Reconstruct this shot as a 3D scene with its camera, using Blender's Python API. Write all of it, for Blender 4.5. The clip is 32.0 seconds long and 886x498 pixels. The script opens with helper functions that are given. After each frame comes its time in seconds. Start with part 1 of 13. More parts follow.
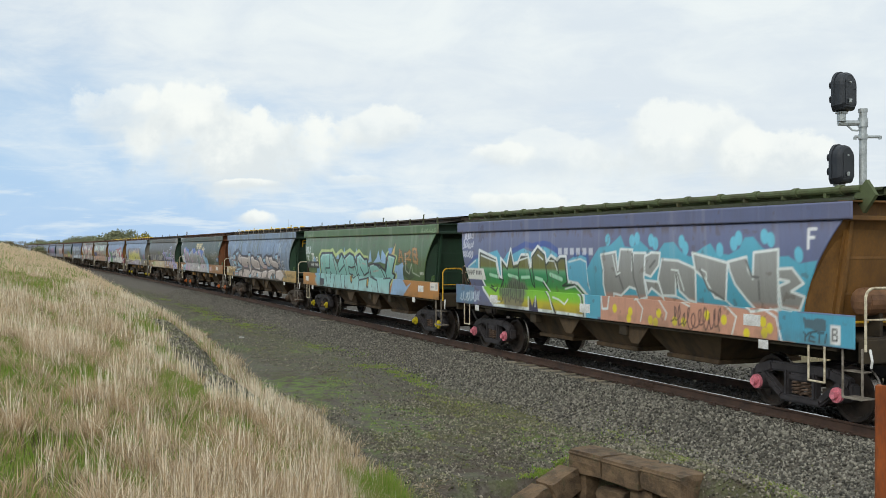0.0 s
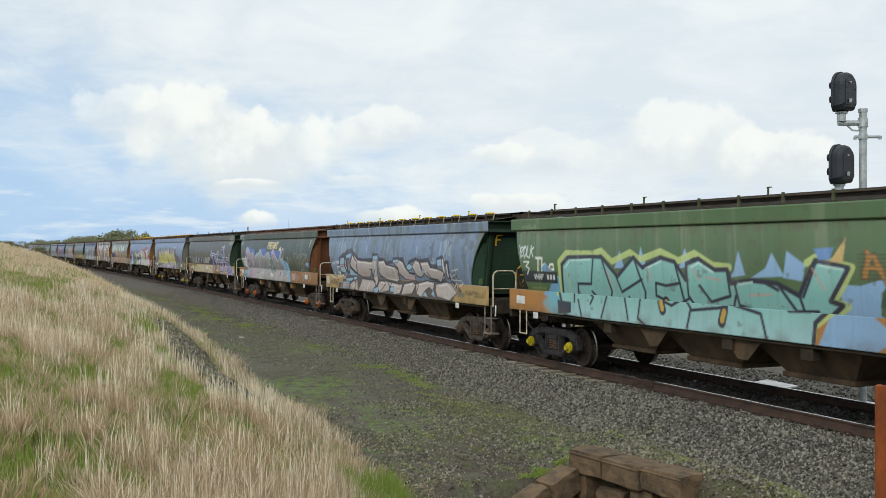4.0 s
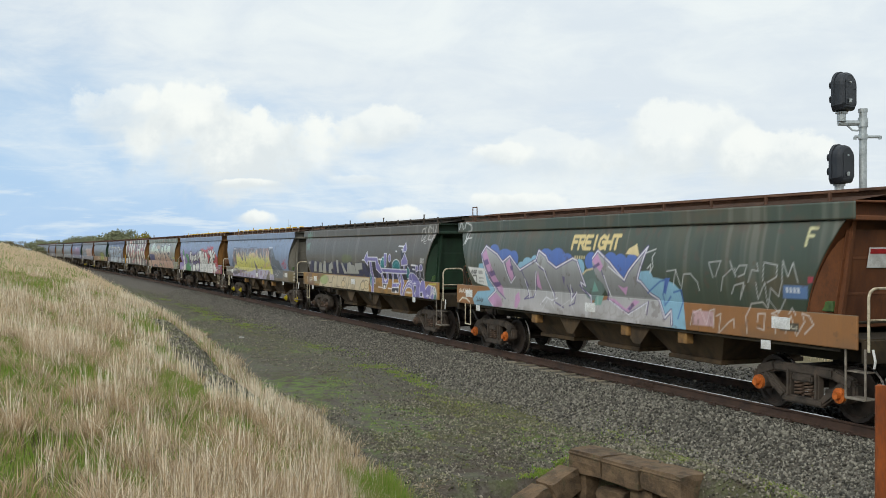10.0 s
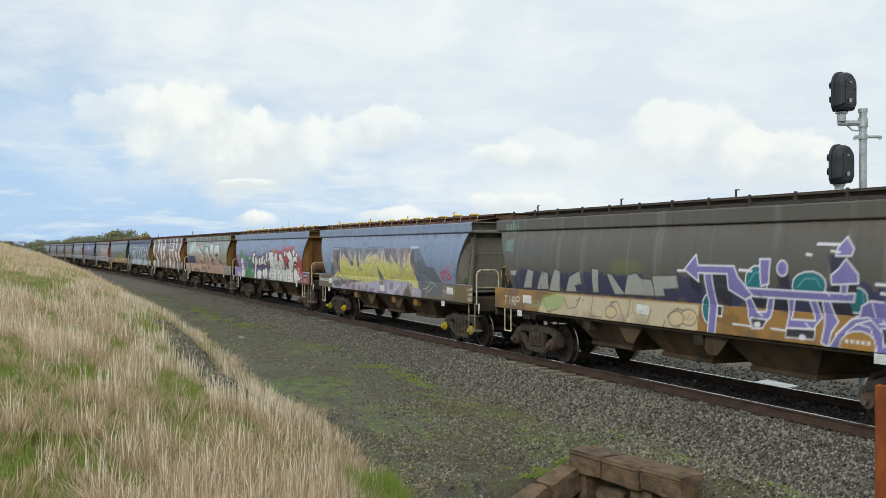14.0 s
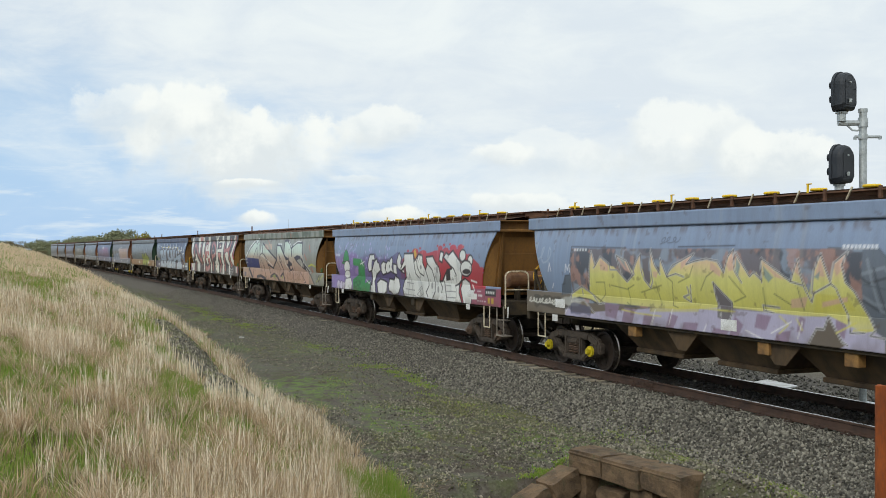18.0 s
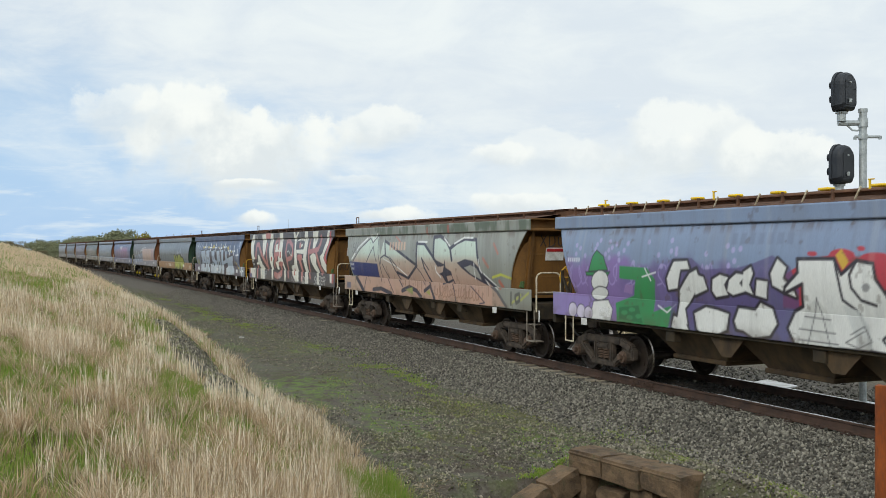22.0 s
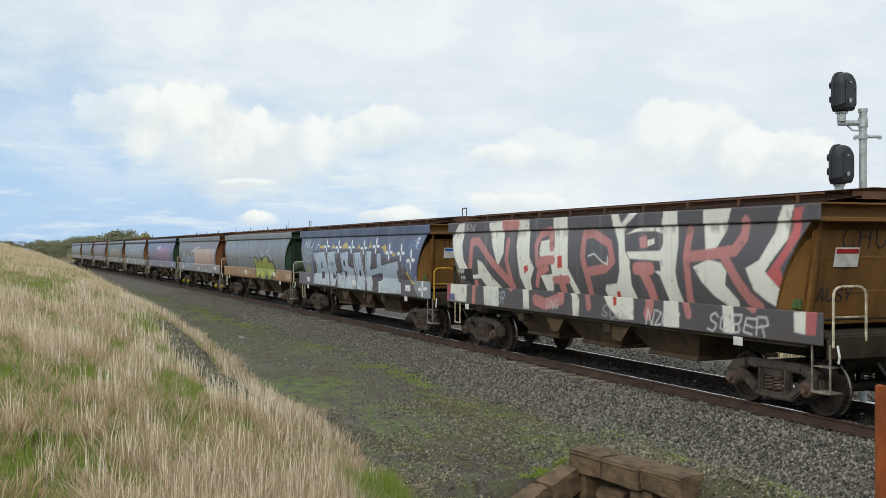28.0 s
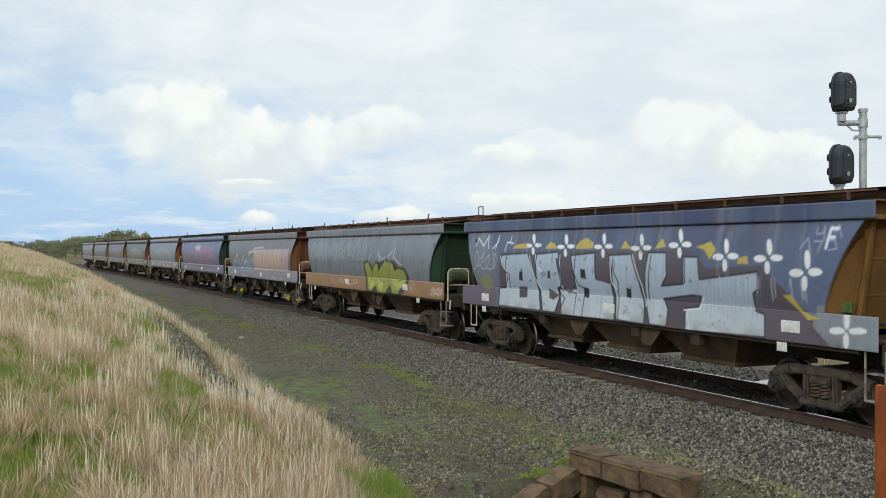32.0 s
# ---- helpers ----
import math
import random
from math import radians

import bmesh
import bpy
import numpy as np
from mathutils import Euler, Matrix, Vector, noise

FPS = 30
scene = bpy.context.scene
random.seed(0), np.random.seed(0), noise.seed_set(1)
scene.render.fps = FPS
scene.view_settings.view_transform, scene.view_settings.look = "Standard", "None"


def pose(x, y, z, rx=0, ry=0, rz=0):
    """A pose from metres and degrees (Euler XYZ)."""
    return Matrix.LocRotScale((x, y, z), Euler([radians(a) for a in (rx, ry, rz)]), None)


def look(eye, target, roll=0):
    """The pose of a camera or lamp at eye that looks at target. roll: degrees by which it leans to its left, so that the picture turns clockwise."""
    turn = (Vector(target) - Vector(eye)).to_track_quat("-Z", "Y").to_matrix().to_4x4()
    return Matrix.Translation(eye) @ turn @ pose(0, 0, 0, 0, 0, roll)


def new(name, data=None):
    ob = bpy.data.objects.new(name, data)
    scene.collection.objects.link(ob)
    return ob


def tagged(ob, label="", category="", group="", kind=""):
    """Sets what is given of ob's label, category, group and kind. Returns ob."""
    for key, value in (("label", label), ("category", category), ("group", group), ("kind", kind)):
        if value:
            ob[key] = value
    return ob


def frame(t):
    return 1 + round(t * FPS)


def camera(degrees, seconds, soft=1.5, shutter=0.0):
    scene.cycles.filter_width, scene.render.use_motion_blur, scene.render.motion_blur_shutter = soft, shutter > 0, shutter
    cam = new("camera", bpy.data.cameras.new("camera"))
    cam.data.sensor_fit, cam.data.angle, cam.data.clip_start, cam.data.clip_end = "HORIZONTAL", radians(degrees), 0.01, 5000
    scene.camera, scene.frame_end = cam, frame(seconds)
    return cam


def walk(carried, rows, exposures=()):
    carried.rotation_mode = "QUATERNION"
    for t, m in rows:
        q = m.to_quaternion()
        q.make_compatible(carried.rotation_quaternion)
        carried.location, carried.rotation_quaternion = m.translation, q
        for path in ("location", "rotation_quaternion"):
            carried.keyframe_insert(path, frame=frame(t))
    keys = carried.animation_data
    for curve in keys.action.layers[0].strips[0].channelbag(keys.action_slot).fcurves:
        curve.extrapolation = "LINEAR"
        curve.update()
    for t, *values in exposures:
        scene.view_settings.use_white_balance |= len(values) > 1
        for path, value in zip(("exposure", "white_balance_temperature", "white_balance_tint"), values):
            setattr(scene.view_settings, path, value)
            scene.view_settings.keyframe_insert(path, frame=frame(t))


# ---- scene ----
cam = camera(46.835, 32.0, 0.55)
EYE = Vector((0.0, 0.0, 2.558))
AIM = EYE + Vector((-math.cos(0.39979), math.sin(0.39979), -0.00081))
walk(cam, [(0.0, look(EYE, AIM)), (32.0, look(EYE, AIM))], [(0.0, 0.0, 6500, 6), (32.0, 0.0, 6500, 6)])


# ---- the line of the track and the running of the train ----
def track_y(x):
    """Lateral place of the track's centre line: straight beside the camera, a wide bend far off."""
    return 12.241 - 0.00011 * max(-9.717 - x, 0.0) ** 2


def track_turn(x):
    """Heading of the track in degrees."""
    return math.degrees(math.atan(0.00022 * max(-9.717 - x, 0.0)))


def run(t):
    """Metres that the train has gone at t seconds."""
    u = (t - 16.0) / 16.0
    return 67.0486 + 67.0484 * u - 3.7038 * u ** 2 + 0.8925 * u ** 3 + 0.0359 * u ** 4 - 0.3217 * u ** 5 + 0.6759 * u ** 6


PITCH = 15.0
WHEEL_R = 0.42

# ---- world, sun, exposure ----
world = bpy.data.worlds.new("sky")
scene.world = world
world.use_nodes = True


def build_sky():
    nt = world.node_tree
    nt.nodes.clear()
    N, L = nt.nodes.new, nt.links.new
    out = N("ShaderNodeOutputWorld")
    bg = N("ShaderNodeBackground")
    sky = N("ShaderNodeTexSky")
    sky.sky_type, sky.sun_disc = "NISHITA", False
    sky.sun_elevation, sky.sun_rotation = radians(34), radians(142)
    sky.air_density, sky.dust_density = 1.0, 1.2
    co = N("ShaderNodeTexCoord")

    def mathn(op, a, b=None, clamp=False):
        n = N("ShaderNodeMath")
        n.operation, n.use_clamp = op, clamp
        for i, v in enumerate((a, b)):
            if v is None:
                continue
            if isinstance(v, (int, float)):
                n.inputs[i].default_value = v
            else:
                L(v, n.inputs[i])
        return n.outputs[0]

    def mapr(v, a, b, c, d):
        n = N("ShaderNodeMapRange")
        n.interpolation_type = "SMOOTHSTEP"
        L(v, n.inputs[0])
        for i, k in enumerate((a, b, c, d)):
            n.inputs[i + 1].default_value = k
        return n.outputs[0]

    def noise_tex(vec, scale, detail, rough, dist=0.0):
        n = N("ShaderNodeTexNoise")
        L(vec, n.inputs["Vector"])
        for k, v in (("Scale", scale), ("Detail", detail), ("Roughness", rough), ("Distortion", dist)):
            n.inputs[k].default_value = v
        return n.outputs[0]

    def mix(f, a, b):
        n = N("ShaderNodeMix")
        n.data_type = "RGBA"
        L(f, n.inputs[0])
        for i, v in ((6, a), (7, b)):
            if isinstance(v, tuple):
                n.inputs[i].default_value = (*v, 1)
            else:
                L(v, n.inputs[i])
        return n.outputs[2]

    # azimuth from the view's middle (a) and elevation (e), both as tangents
    sep = N("ShaderNodeSeparateXYZ")
    L(co.outputs["Generated"], sep.inputs[0])
    X, Y, Z = sep.outputs
    c, s = math.cos(0.39979), math.sin(0.39979)
    fwd = mathn("MAXIMUM", mathn("ADD", mathn("MULTIPLY", X, -c), mathn("MULTIPLY", Y, s)), 0.05)
    side = mathn("ADD", mathn("MULTIPLY", X, s), mathn("MULTIPLY", Y, c))
    a = mathn("DIVIDE", side, fwd)
    e = mathn("DIVIDE", Z, fwd)
    comb = N("ShaderNodeCombineXYZ")
    L(a, comb.inputs[0]), L(e, comb.inputs[1])
    flat = comb.outputs[0]
    st = N("ShaderNodeVectorMath")
    st.operation = "MULTIPLY"
    L(co.outputs["Generated"], st.inputs[0])
    st.inputs[1].default_value = (1.0, 1.0, 2.6)
    big = noise_tex(st.outputs[0], 2.3, 7, 0.55, 0.3)
    fine = noise_tex(st.outputs[0], 9.0, 8, 0.6, 0.4)
    # high thin sheet of cloud, thicker towards the top
    sheet = mathn("ADD", mathn("MULTIPLY", big, 0.75), mathn("MULTIPLY", e, 2.6))
    sheet = mathn("ADD", sheet, mathn("MULTIPLY", a, 0.75))
    sheet = mathn("ADD", sheet, mathn("MULTIPLY", fine, 0.5))
    sheet = mapr(sheet, 0.48, 0.98, 0.10, 1.0)
    tone = mapr(mathn("ADD", mathn("MULTIPLY", fine, 0.7), mathn("MULTIPLY", big, 0.5)), 0.45, 0.8, 0.0, 1.0)
    white = mix(tone, CLOUD_SHADE, CLOUD_LIGHT)
    clear = N("ShaderNodeVectorMath")
    clear.operation = "SCALE"
    L(sky.outputs[0], clear.inputs[0])
    clear.inputs["Scale"].default_value = SKY_GAIN
    blue = mix(mapr(e, 0.0, 0.3, 0.85, 0.5), clear.outputs[0], HAZE)
    col = mix(sheet, blue, white)
    # streaks of thin cloud low over the horizon
    flat_st = N("ShaderNodeVectorMath")
    flat_st.operation = "MULTIPLY"
    L(flat, flat_st.inputs[0])
    flat_st.inputs[1].default_value = (1.0, 7.0, 1.0)
    streak = mapr(noise_tex(flat_st.outputs[0], 9.0, 6, 0.6, 0.3), 0.48, 0.66, 0.0, 1.0)
    low = mathn("MULTIPLY", streak, mapr(e, 0.02, 0.16, 0.55, 0.15))
    col = mix(low, col, CLOUD_LIGHT)
    # heaped clouds: (middle a, base e, half width, height, thickness); crisp lobes above, soft flat bases
    lobe = N("ShaderNodeTexVoronoi")
    lobe.feature = "SMOOTH_F1"
    lobe.inputs["Scale"].default_value = 24.0
    lobe.inputs["Smoothness"].default_value = 0.35
    bent = N("ShaderNodeVectorMath")
    bent.operation = "ADD"
    wob = N("ShaderNodeTexNoise")
    L(flat, wob.inputs["Vector"])
    wob.inputs["Scale"].default_value, wob.inputs["Detail"].default_value = 26.0, 5.0
    small = N("ShaderNodeVectorMath")
    small.operation = "SCALE"
    small.inputs["Scale"].default_value = 0.05
    L(wob.outputs["Color"], small.inputs[0])
    L(flat, bent.inputs[0]), L(small.outputs[0], bent.inputs[1])
    L(bent.outputs[0], lobe.inputs["Vector"])
    billow = mathn("SUBTRACT", lobe.outputs["Distance"], 0.42)
    detail = mathn("SUBTRACT", noise_tex(flat, 70.0, 7, 0.62, 0.2), 0.5)
    broad = mathn("SUBTRACT", noise_tex(flat, 13.0, 3, 0.5, 0.0), 0.5)
    for ca, ce, w, h, k in HEAPS:
        da = mathn("DIVIDE", mathn("SUBTRACT", a, ca), w)
        de = mathn("DIVIDE", mathn("SUBTRACT", e, ce), h)
        lift = mathn("MULTIPLY", mathn("SUBTRACT", de, 0.42), 1.75)
        r = mathn("SQRT", mathn("ADD", mathn("MULTIPLY", da, da), mathn("MULTIPLY", lift, lift)))
        r = mathn("ADD", r, mathn("MULTIPLY", billow, 0.55))
        r = mathn("ADD", r, mathn("MULTIPLY", detail, 0.7))
        r = mathn("ADD", r, mathn("MULTIPLY", broad, 1.5))
        edge = mathn("DIVIDE", mathn("SUBTRACT", 0.92, r), mapr(de, 0.1, 0.8, 0.9, 0.3))
        body = mathn("MULTIPLY", mapr(edge, -0.5, 0.5, 0.0, 1.0), k)
        form = mathn("SUBTRACT", mathn("ADD", de, mathn("MULTIPLY", detail, 0.8)), mathn("MULTIPLY", billow, 0.7))
        col = mix(body, col, mix(mapr(form, -0.05, 0.7, 0.0, 1.0), HEAP_BASE, HEAP_TOP))
    L(col, bg.inputs[0])
    bg.inputs[1].default_value = 0.1
    L(bg.outputs[0], out.inputs[0])


CLOUD_SHADE, CLOUD_LIGHT = (7.4, 8.0, 8.8), (8.7, 9.1, 9.35)
HAZE = (4.3, 6.5, 9.8)
HEAP_BASE, HEAP_TOP = (7.7, 8.1, 8.4), (9.6, 9.7, 9.5)
SKY_GAIN = 1.0
HEAPS = ((-0.31, 0.110, 0.05, 0.055, 0.6), (-0.20, 0.066, 0.10, 0.085, 0.95), (-0.24, 0.105, 0.06, 0.062, 0.9), (-0.06, 0.104, 0.042, 0.034, 0.75), (0.235, 0.075, 0.085, 0.075, 0.75), (0.11, 0.075, 0.07, 0.04, 0.45), (0.31, 0.066, 0.07, 0.055, 0.8),
         (0.055, 0.082, 0.03, 0.022, 0.8), (-0.192, 0.060, 0.028, 0.009, 0.9), (-0.185, 0.022, 0.022, 0.018, 0.95),
         (-0.055, 0.025, 0.035, 0.018, 0.95), (0.07, 0.036, 0.05, 0.02, 0.8), (-0.08, 0.062, 0.03, 0.012, 0.5))
build_sky()

sun = new("sun", bpy.data.lights.new("sun", "SUN"))
sun.data.energy, sun.data.angle, sun.data.color = 1.3, radians(20), (1.0, 0.96, 0.9)
sun.matrix_world = look((22, -28, 24), (0, 0, 0))


# ---- materials ----
def srgb(r, g, b):
    """Linear colour from 0..255 values."""
    return tuple((v / 255 / 12.92) if v / 255 <= 0.04045 else ((v / 255 + 0.055) / 1.055) ** 2.4 for v in (r, g, b))


def material(name, base, dark, rough=0.7, metal=0.0, scale=6.0, fine=60.0, bump=0.1, streak=1.0, attribute="", mixes=(), amount=1.0, per_object=0.0, speck=0.18):
    """A worn surface: base and dark colours mixed by a broad and a fine noise, with fine relief. attribute: a colour
    attribute that takes the place of base. mixes: further (colour, scale, low, high, strength) patches."""
    m = bpy.data.materials.new(name)
    m.use_nodes = True
    nt = m.node_tree
    N, L = nt.nodes.new, nt.links.new
    p = nt.nodes["Principled BSDF"]
    co = N("ShaderNodeTexCoord")
    mp = N("ShaderNodeMapping")
    mp.inputs["Scale"].default_value = (1.0, 1.0, 1.0 / streak)
    L(co.outputs["Object"], mp.inputs[0])
    if per_object:
        info = N("ShaderNodeObjectInfo")
        add = N("ShaderNodeVectorMath")
        add.operation = "ADD"
        L(co.outputs["Object"], add.inputs[0])
        sc = N("ShaderNodeMath")
        sc.operation = "MULTIPLY"
        sc.inputs[1].default_value = 40.0
        L(info.outputs["Random"], sc.inputs[0])
        L(sc.outputs[0], add.inputs[1])
        L(add.outputs[0], mp.inputs[0])

    def noise_tex(s, detail=6, rough_=0.6):
        n = N("ShaderNodeTexNoise")
        n.inputs["Scale"].default_value, n.inputs["Detail"].default_value, n.inputs["Roughness"].default_value = s, detail, rough_
        L(mp.outputs[0], n.inputs["Vector"])
        return n.outputs[0]

    def ramp(v, lo, hi, a=0.0, b=1.0):
        n = N("ShaderNodeMapRange")
        L(v, n.inputs[0])
        for i, k in enumerate((lo, hi, a, b)):
            n.inputs[i + 1].default_value = k
        return n.outputs[0]

    def mix(f, a, b):
        n = N("ShaderNodeMix")
        n.data_type = "RGBA"
        L(f, n.inputs[0])
        for i, v in ((6, a), (7, b)):
            if isinstance(v, tuple):
                n.inputs[i].default_value = (*v, 1)
            else:
                L(v, n.inputs[i])
        return n.outputs[2]

    if attribute:
        at = N("ShaderNodeAttribute")
        at.attribute_name = attribute
        first = at.outputs["Color"]
    else:
        first = base
    big, small = noise_tex(scale), noise_tex(fine, 4)
    col = mix(ramp(big, 0.42, 0.68, 0.0, amount), first, dark)
    for c, s, lo, hi, k in mixes:
        col = mix(ramp(noise_tex(s, 7, 0.65), lo, hi, 0.0, k), col, c)
    hs = N("ShaderNodeHueSaturation")
    L(ramp(small, 0.3, 0.7, 1 - speck, 1 + speck), hs.inputs["Value"])
    L(col, hs.inputs["Color"])
    L(hs.outputs[0], p.inputs["Base Color"])
    L(ramp(small, 0.3, 0.7, rough - 0.08, min(rough + 0.12, 1.0)), p.inputs["Roughness"])
    p.inputs["Metallic"].default_value = metal
    if bump:
        b = N("ShaderNodeBump")
        b.inputs["Strength"].default_value, b.inputs["Distance"].default_value = bump, 0.02
        L(small, b.inputs["Height"])
        L(b.outputs[0], p.inputs["Normal"])
    return m


def leaf_material(name, colours, rough=0.8, trans=0.4, foot=None, tuft=None, dim=0.5):
    """Grass or leaves: colour by the single blade."""
    m = bpy.data.materials.new(name)
    m.use_nodes = True
    nt = m.node_tree
    N, L = nt.nodes.new, nt.links.new
    p = nt.nodes["Principled BSDF"]
    g = N("ShaderNodeNewGeometry")
    r = N("ShaderNodeValToRGB")
    r.color_ramp.interpolation = "LINEAR"
    while len(r.color_ramp.elements) < len(colours):
        r.color_ramp.elements.new(0.5)
    for i, c in enumerate(colours):
        el = r.color_ramp.elements[i]
        el.position, el.color = i / (len(colours) - 1), (*c, 1)
    L(g.outputs["Random Per Island"], r.inputs[0])
    col = r.outputs[0]
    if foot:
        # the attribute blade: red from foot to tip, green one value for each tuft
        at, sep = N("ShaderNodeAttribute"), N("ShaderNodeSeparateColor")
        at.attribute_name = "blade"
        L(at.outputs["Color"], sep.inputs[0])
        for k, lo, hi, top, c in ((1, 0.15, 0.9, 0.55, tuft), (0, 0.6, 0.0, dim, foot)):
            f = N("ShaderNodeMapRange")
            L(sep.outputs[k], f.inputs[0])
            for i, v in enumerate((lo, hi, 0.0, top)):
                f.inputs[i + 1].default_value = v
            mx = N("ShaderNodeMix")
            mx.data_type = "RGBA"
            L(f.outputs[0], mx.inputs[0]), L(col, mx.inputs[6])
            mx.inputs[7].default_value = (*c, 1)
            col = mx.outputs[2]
    L(col, p.inputs["Base Color"])
    p.inputs["Roughness"].default_value = rough
    if trans:
        t = N("ShaderNodeBsdfTranslucent")
        L(col, t.inputs[0])
        ms = N("ShaderNodeMixShader")
        ms.inputs[0].default_value = trans
        L(p.outputs[0], ms.inputs[1]), L(t.outputs[0], ms.inputs[2])
        L(ms.outputs[0], nt.nodes["Material Output"].inputs[0])
    return m


RUST = srgb(108, 66, 40)
M = {}
M["paint"] = material("painted_steel", (0.5, 0.5, 0.5), srgb(96, 92, 88), 0.38, 0.0, 1.3, 45, 0.012, 3.0, "paint",
                      ((srgb(92, 80, 70), 2.3, 0.62, 0.8, 0.2),), 0.16, 1.0, 0.05)
M["end_brown"] = material("ochre_brown_steel", srgb(126, 88, 40), srgb(92, 64, 30), 0.65, 0, 1.6, 40, 0.08, 2.5, "", ((srgb(70, 44, 26), 3.0, 0.58, 0.8, 0.7),), 1.0, 1.0)
M["end_rust"] = material("rust_brown_steel", srgb(118, 72, 42), srgb(84, 50, 31), 0.7, 0, 1.6, 40, 0.08, 2.5, "", ((srgb(66, 40, 28), 3.0, 0.58, 0.8, 0.7),), 1.0, 1.0)
M["end_green"] = material("dark_green_steel", srgb(38, 64, 46), srgb(30, 46, 36), 0.6, 0, 1.6, 40, 0.08, 2.5, "", ((srgb(62, 56, 40), 3.0, 0.6, 0.82, 0.5),), 1.0, 1.0)
M["end_grey"] = material("grey_brown_steel", srgb(122, 118, 108), srgb(96, 90, 80), 0.65, 0, 1.6, 40, 0.08, 2.5, "", ((srgb(84, 66, 50), 3.0, 0.6, 0.82, 0.5),), 1.0, 1.0)
M["roof_rust"] = material("rusty_roof_steel", srgb(116, 84, 64), srgb(80, 56, 42), 0.85, 0, 4.0, 60, 0.2, 1.0, "", ((srgb(150, 110, 84), 2.0, 0.55, 0.8, 0.5),))
M["roof_green"] = material("green_roof_steel", srgb(86, 96, 62), srgb(70, 66, 44), 0.75, 0, 4.0, 60, 0.15, 1.0, "", ((srgb(104, 72, 48), 3.0, 0.58, 0.8, 0.6),))
M["roof_dark"] = material("dark_roof_steel", srgb(82, 72, 60), srgb(58, 50, 42), 0.8, 0, 4.0, 60, 0.15, 1.0, "", ((srgb(104, 72, 48), 3.0, 0.58, 0.8, 0.6),))
M["under"] = material("dirty_underframe_steel", srgb(60, 50, 35), srgb(37, 32, 25), 0.9, 0, 3.0, 50, 0.2, 1.0, "", ((srgb(104, 84, 54), 2.0, 0.55, 0.8, 0.6),), 1.0, 1.0)
M["hopper"] = material("rusty_brown_hopper_steel", srgb(88, 70, 48), srgb(58, 46, 33), 0.85, 0, 3.0, 50, 0.15, 2.0, "", ((srgb(54, 44, 34), 2.2, 0.52, 0.72, 0.7),), 1.0, 1.0)
M["bogie"] = material("dusty_cast_steel", srgb(80, 70, 61), srgb(46, 41, 36), 0.85, 0.0, 5.0, 70, 0.25, 1.0, "", ((srgb(120, 98, 82), 3.0, 0.55, 0.8, 0.5),), 1.0, 1.0)
M["bogie_dark"] = material("black_cast_steel", srgb(56, 52, 54), srgb(38, 35, 36), 0.7, 0.0, 5.0, 70, 0.2, 1.0, "", ((srgb(96, 82, 70), 3.0, 0.6, 0.8, 0.5),), 1.0, 1.0)
M["wheel"] = material("brown_wheel_steel", srgb(62, 52, 45), srgb(40, 34, 30), 0.7, 0.3, 5.0, 70, 0.2)
M["tread"] = material("polished_wheel_tread", srgb(168, 160, 152), srgb(120, 110, 100), 0.28, 1.0, 8.0, 90, 0.05)
M["spring"] = material("rusty_spring_steel", srgb(104, 84, 70), srgb(72, 58, 48), 0.8, 0.0, 9.0, 90, 0.2)
for key, c in (("pink", (226, 132, 146)), ("yellow", (206, 186, 30)), ("orange", (206, 110, 42)), ("brown", (104, 84, 70)), ("dark", (60, 56, 54))):
    M["cap_" + key] = material(key + "_axle_cap", srgb(*c), tuple(v * 0.5 for v in srgb(*c)), 0.6, 0, 7.0, 60, 0.1)
M["gate_ochre"] = material("dull_ochre_paint", srgb(150, 112, 62), srgb(104, 78, 50), 0.7, 0, 5.0, 60, 0.1)
M["white"] = material("white_painted_steel", srgb(226, 226, 224), srgb(170, 164, 152), 0.5, 0, 5.0, 60, 0.05, 1.0, "", (), 0.6)
M["cream"] = material("cream_painted_rail", srgb(214, 204, 178), srgb(140, 118, 90), 0.5, 0, 8.0, 60, 0.05)
M["step"] = material("dusty_grey_steel", srgb(140, 132, 120), srgb(86, 76, 66), 0.7, 0, 8.0, 60, 0.08)
M["yellow"] = material("yellow_paint", srgb(216, 168, 32), srgb(150, 112, 34), 0.5, 0, 8.0, 60, 0.05)
M["lug_yellow"] = material("bright_yellow_paint", srgb(236, 196, 30), srgb(190, 150, 40), 0.5, 0, 8.0, 60, 0.05)
M["green"] = material("green_box_paint", srgb(78, 108, 54), srgb(54, 76, 42), 0.6, 0, 7.0, 60, 0.08)
M["tank"] = material("brown_tank_paint", srgb(124, 88, 58), srgb(92, 62, 42), 0.6, 0, 4.0, 60, 0.1)
M["tank_green"] = material("green_tank_paint", srgb(74, 92, 62), srgb(52, 64, 44), 0.6, 0, 4.0, 60, 0.1)
M["black"] = material("black_painted_steel", srgb(44, 44, 46), srgb(30, 30, 32), 0.55, 0, 6.0, 60, 0.05)
M["hose"] = material("black_rubber", srgb(30, 30, 30), srgb(50, 46, 42), 0.8, 0, 8.0, 60, 0.1)
M["rail"] = material("rusty_rail_steel", srgb(78, 58, 47), srgb(56, 43, 36), 0.8, 0.0, 3.0, 60, 0.15)
M["rail_top"] = material("polished_rail_head", srgb(196, 194, 192), srgb(150, 146, 142), 0.22, 1.0, 2.0, 80, 0.02)
M["sleeper"] = material("weathered_sleeper", srgb(158, 148, 128), srgb(110, 102, 88), 0.9, 0, 5.0, 60, 0.3, 1.0, "", (), 1.0, 1.0)
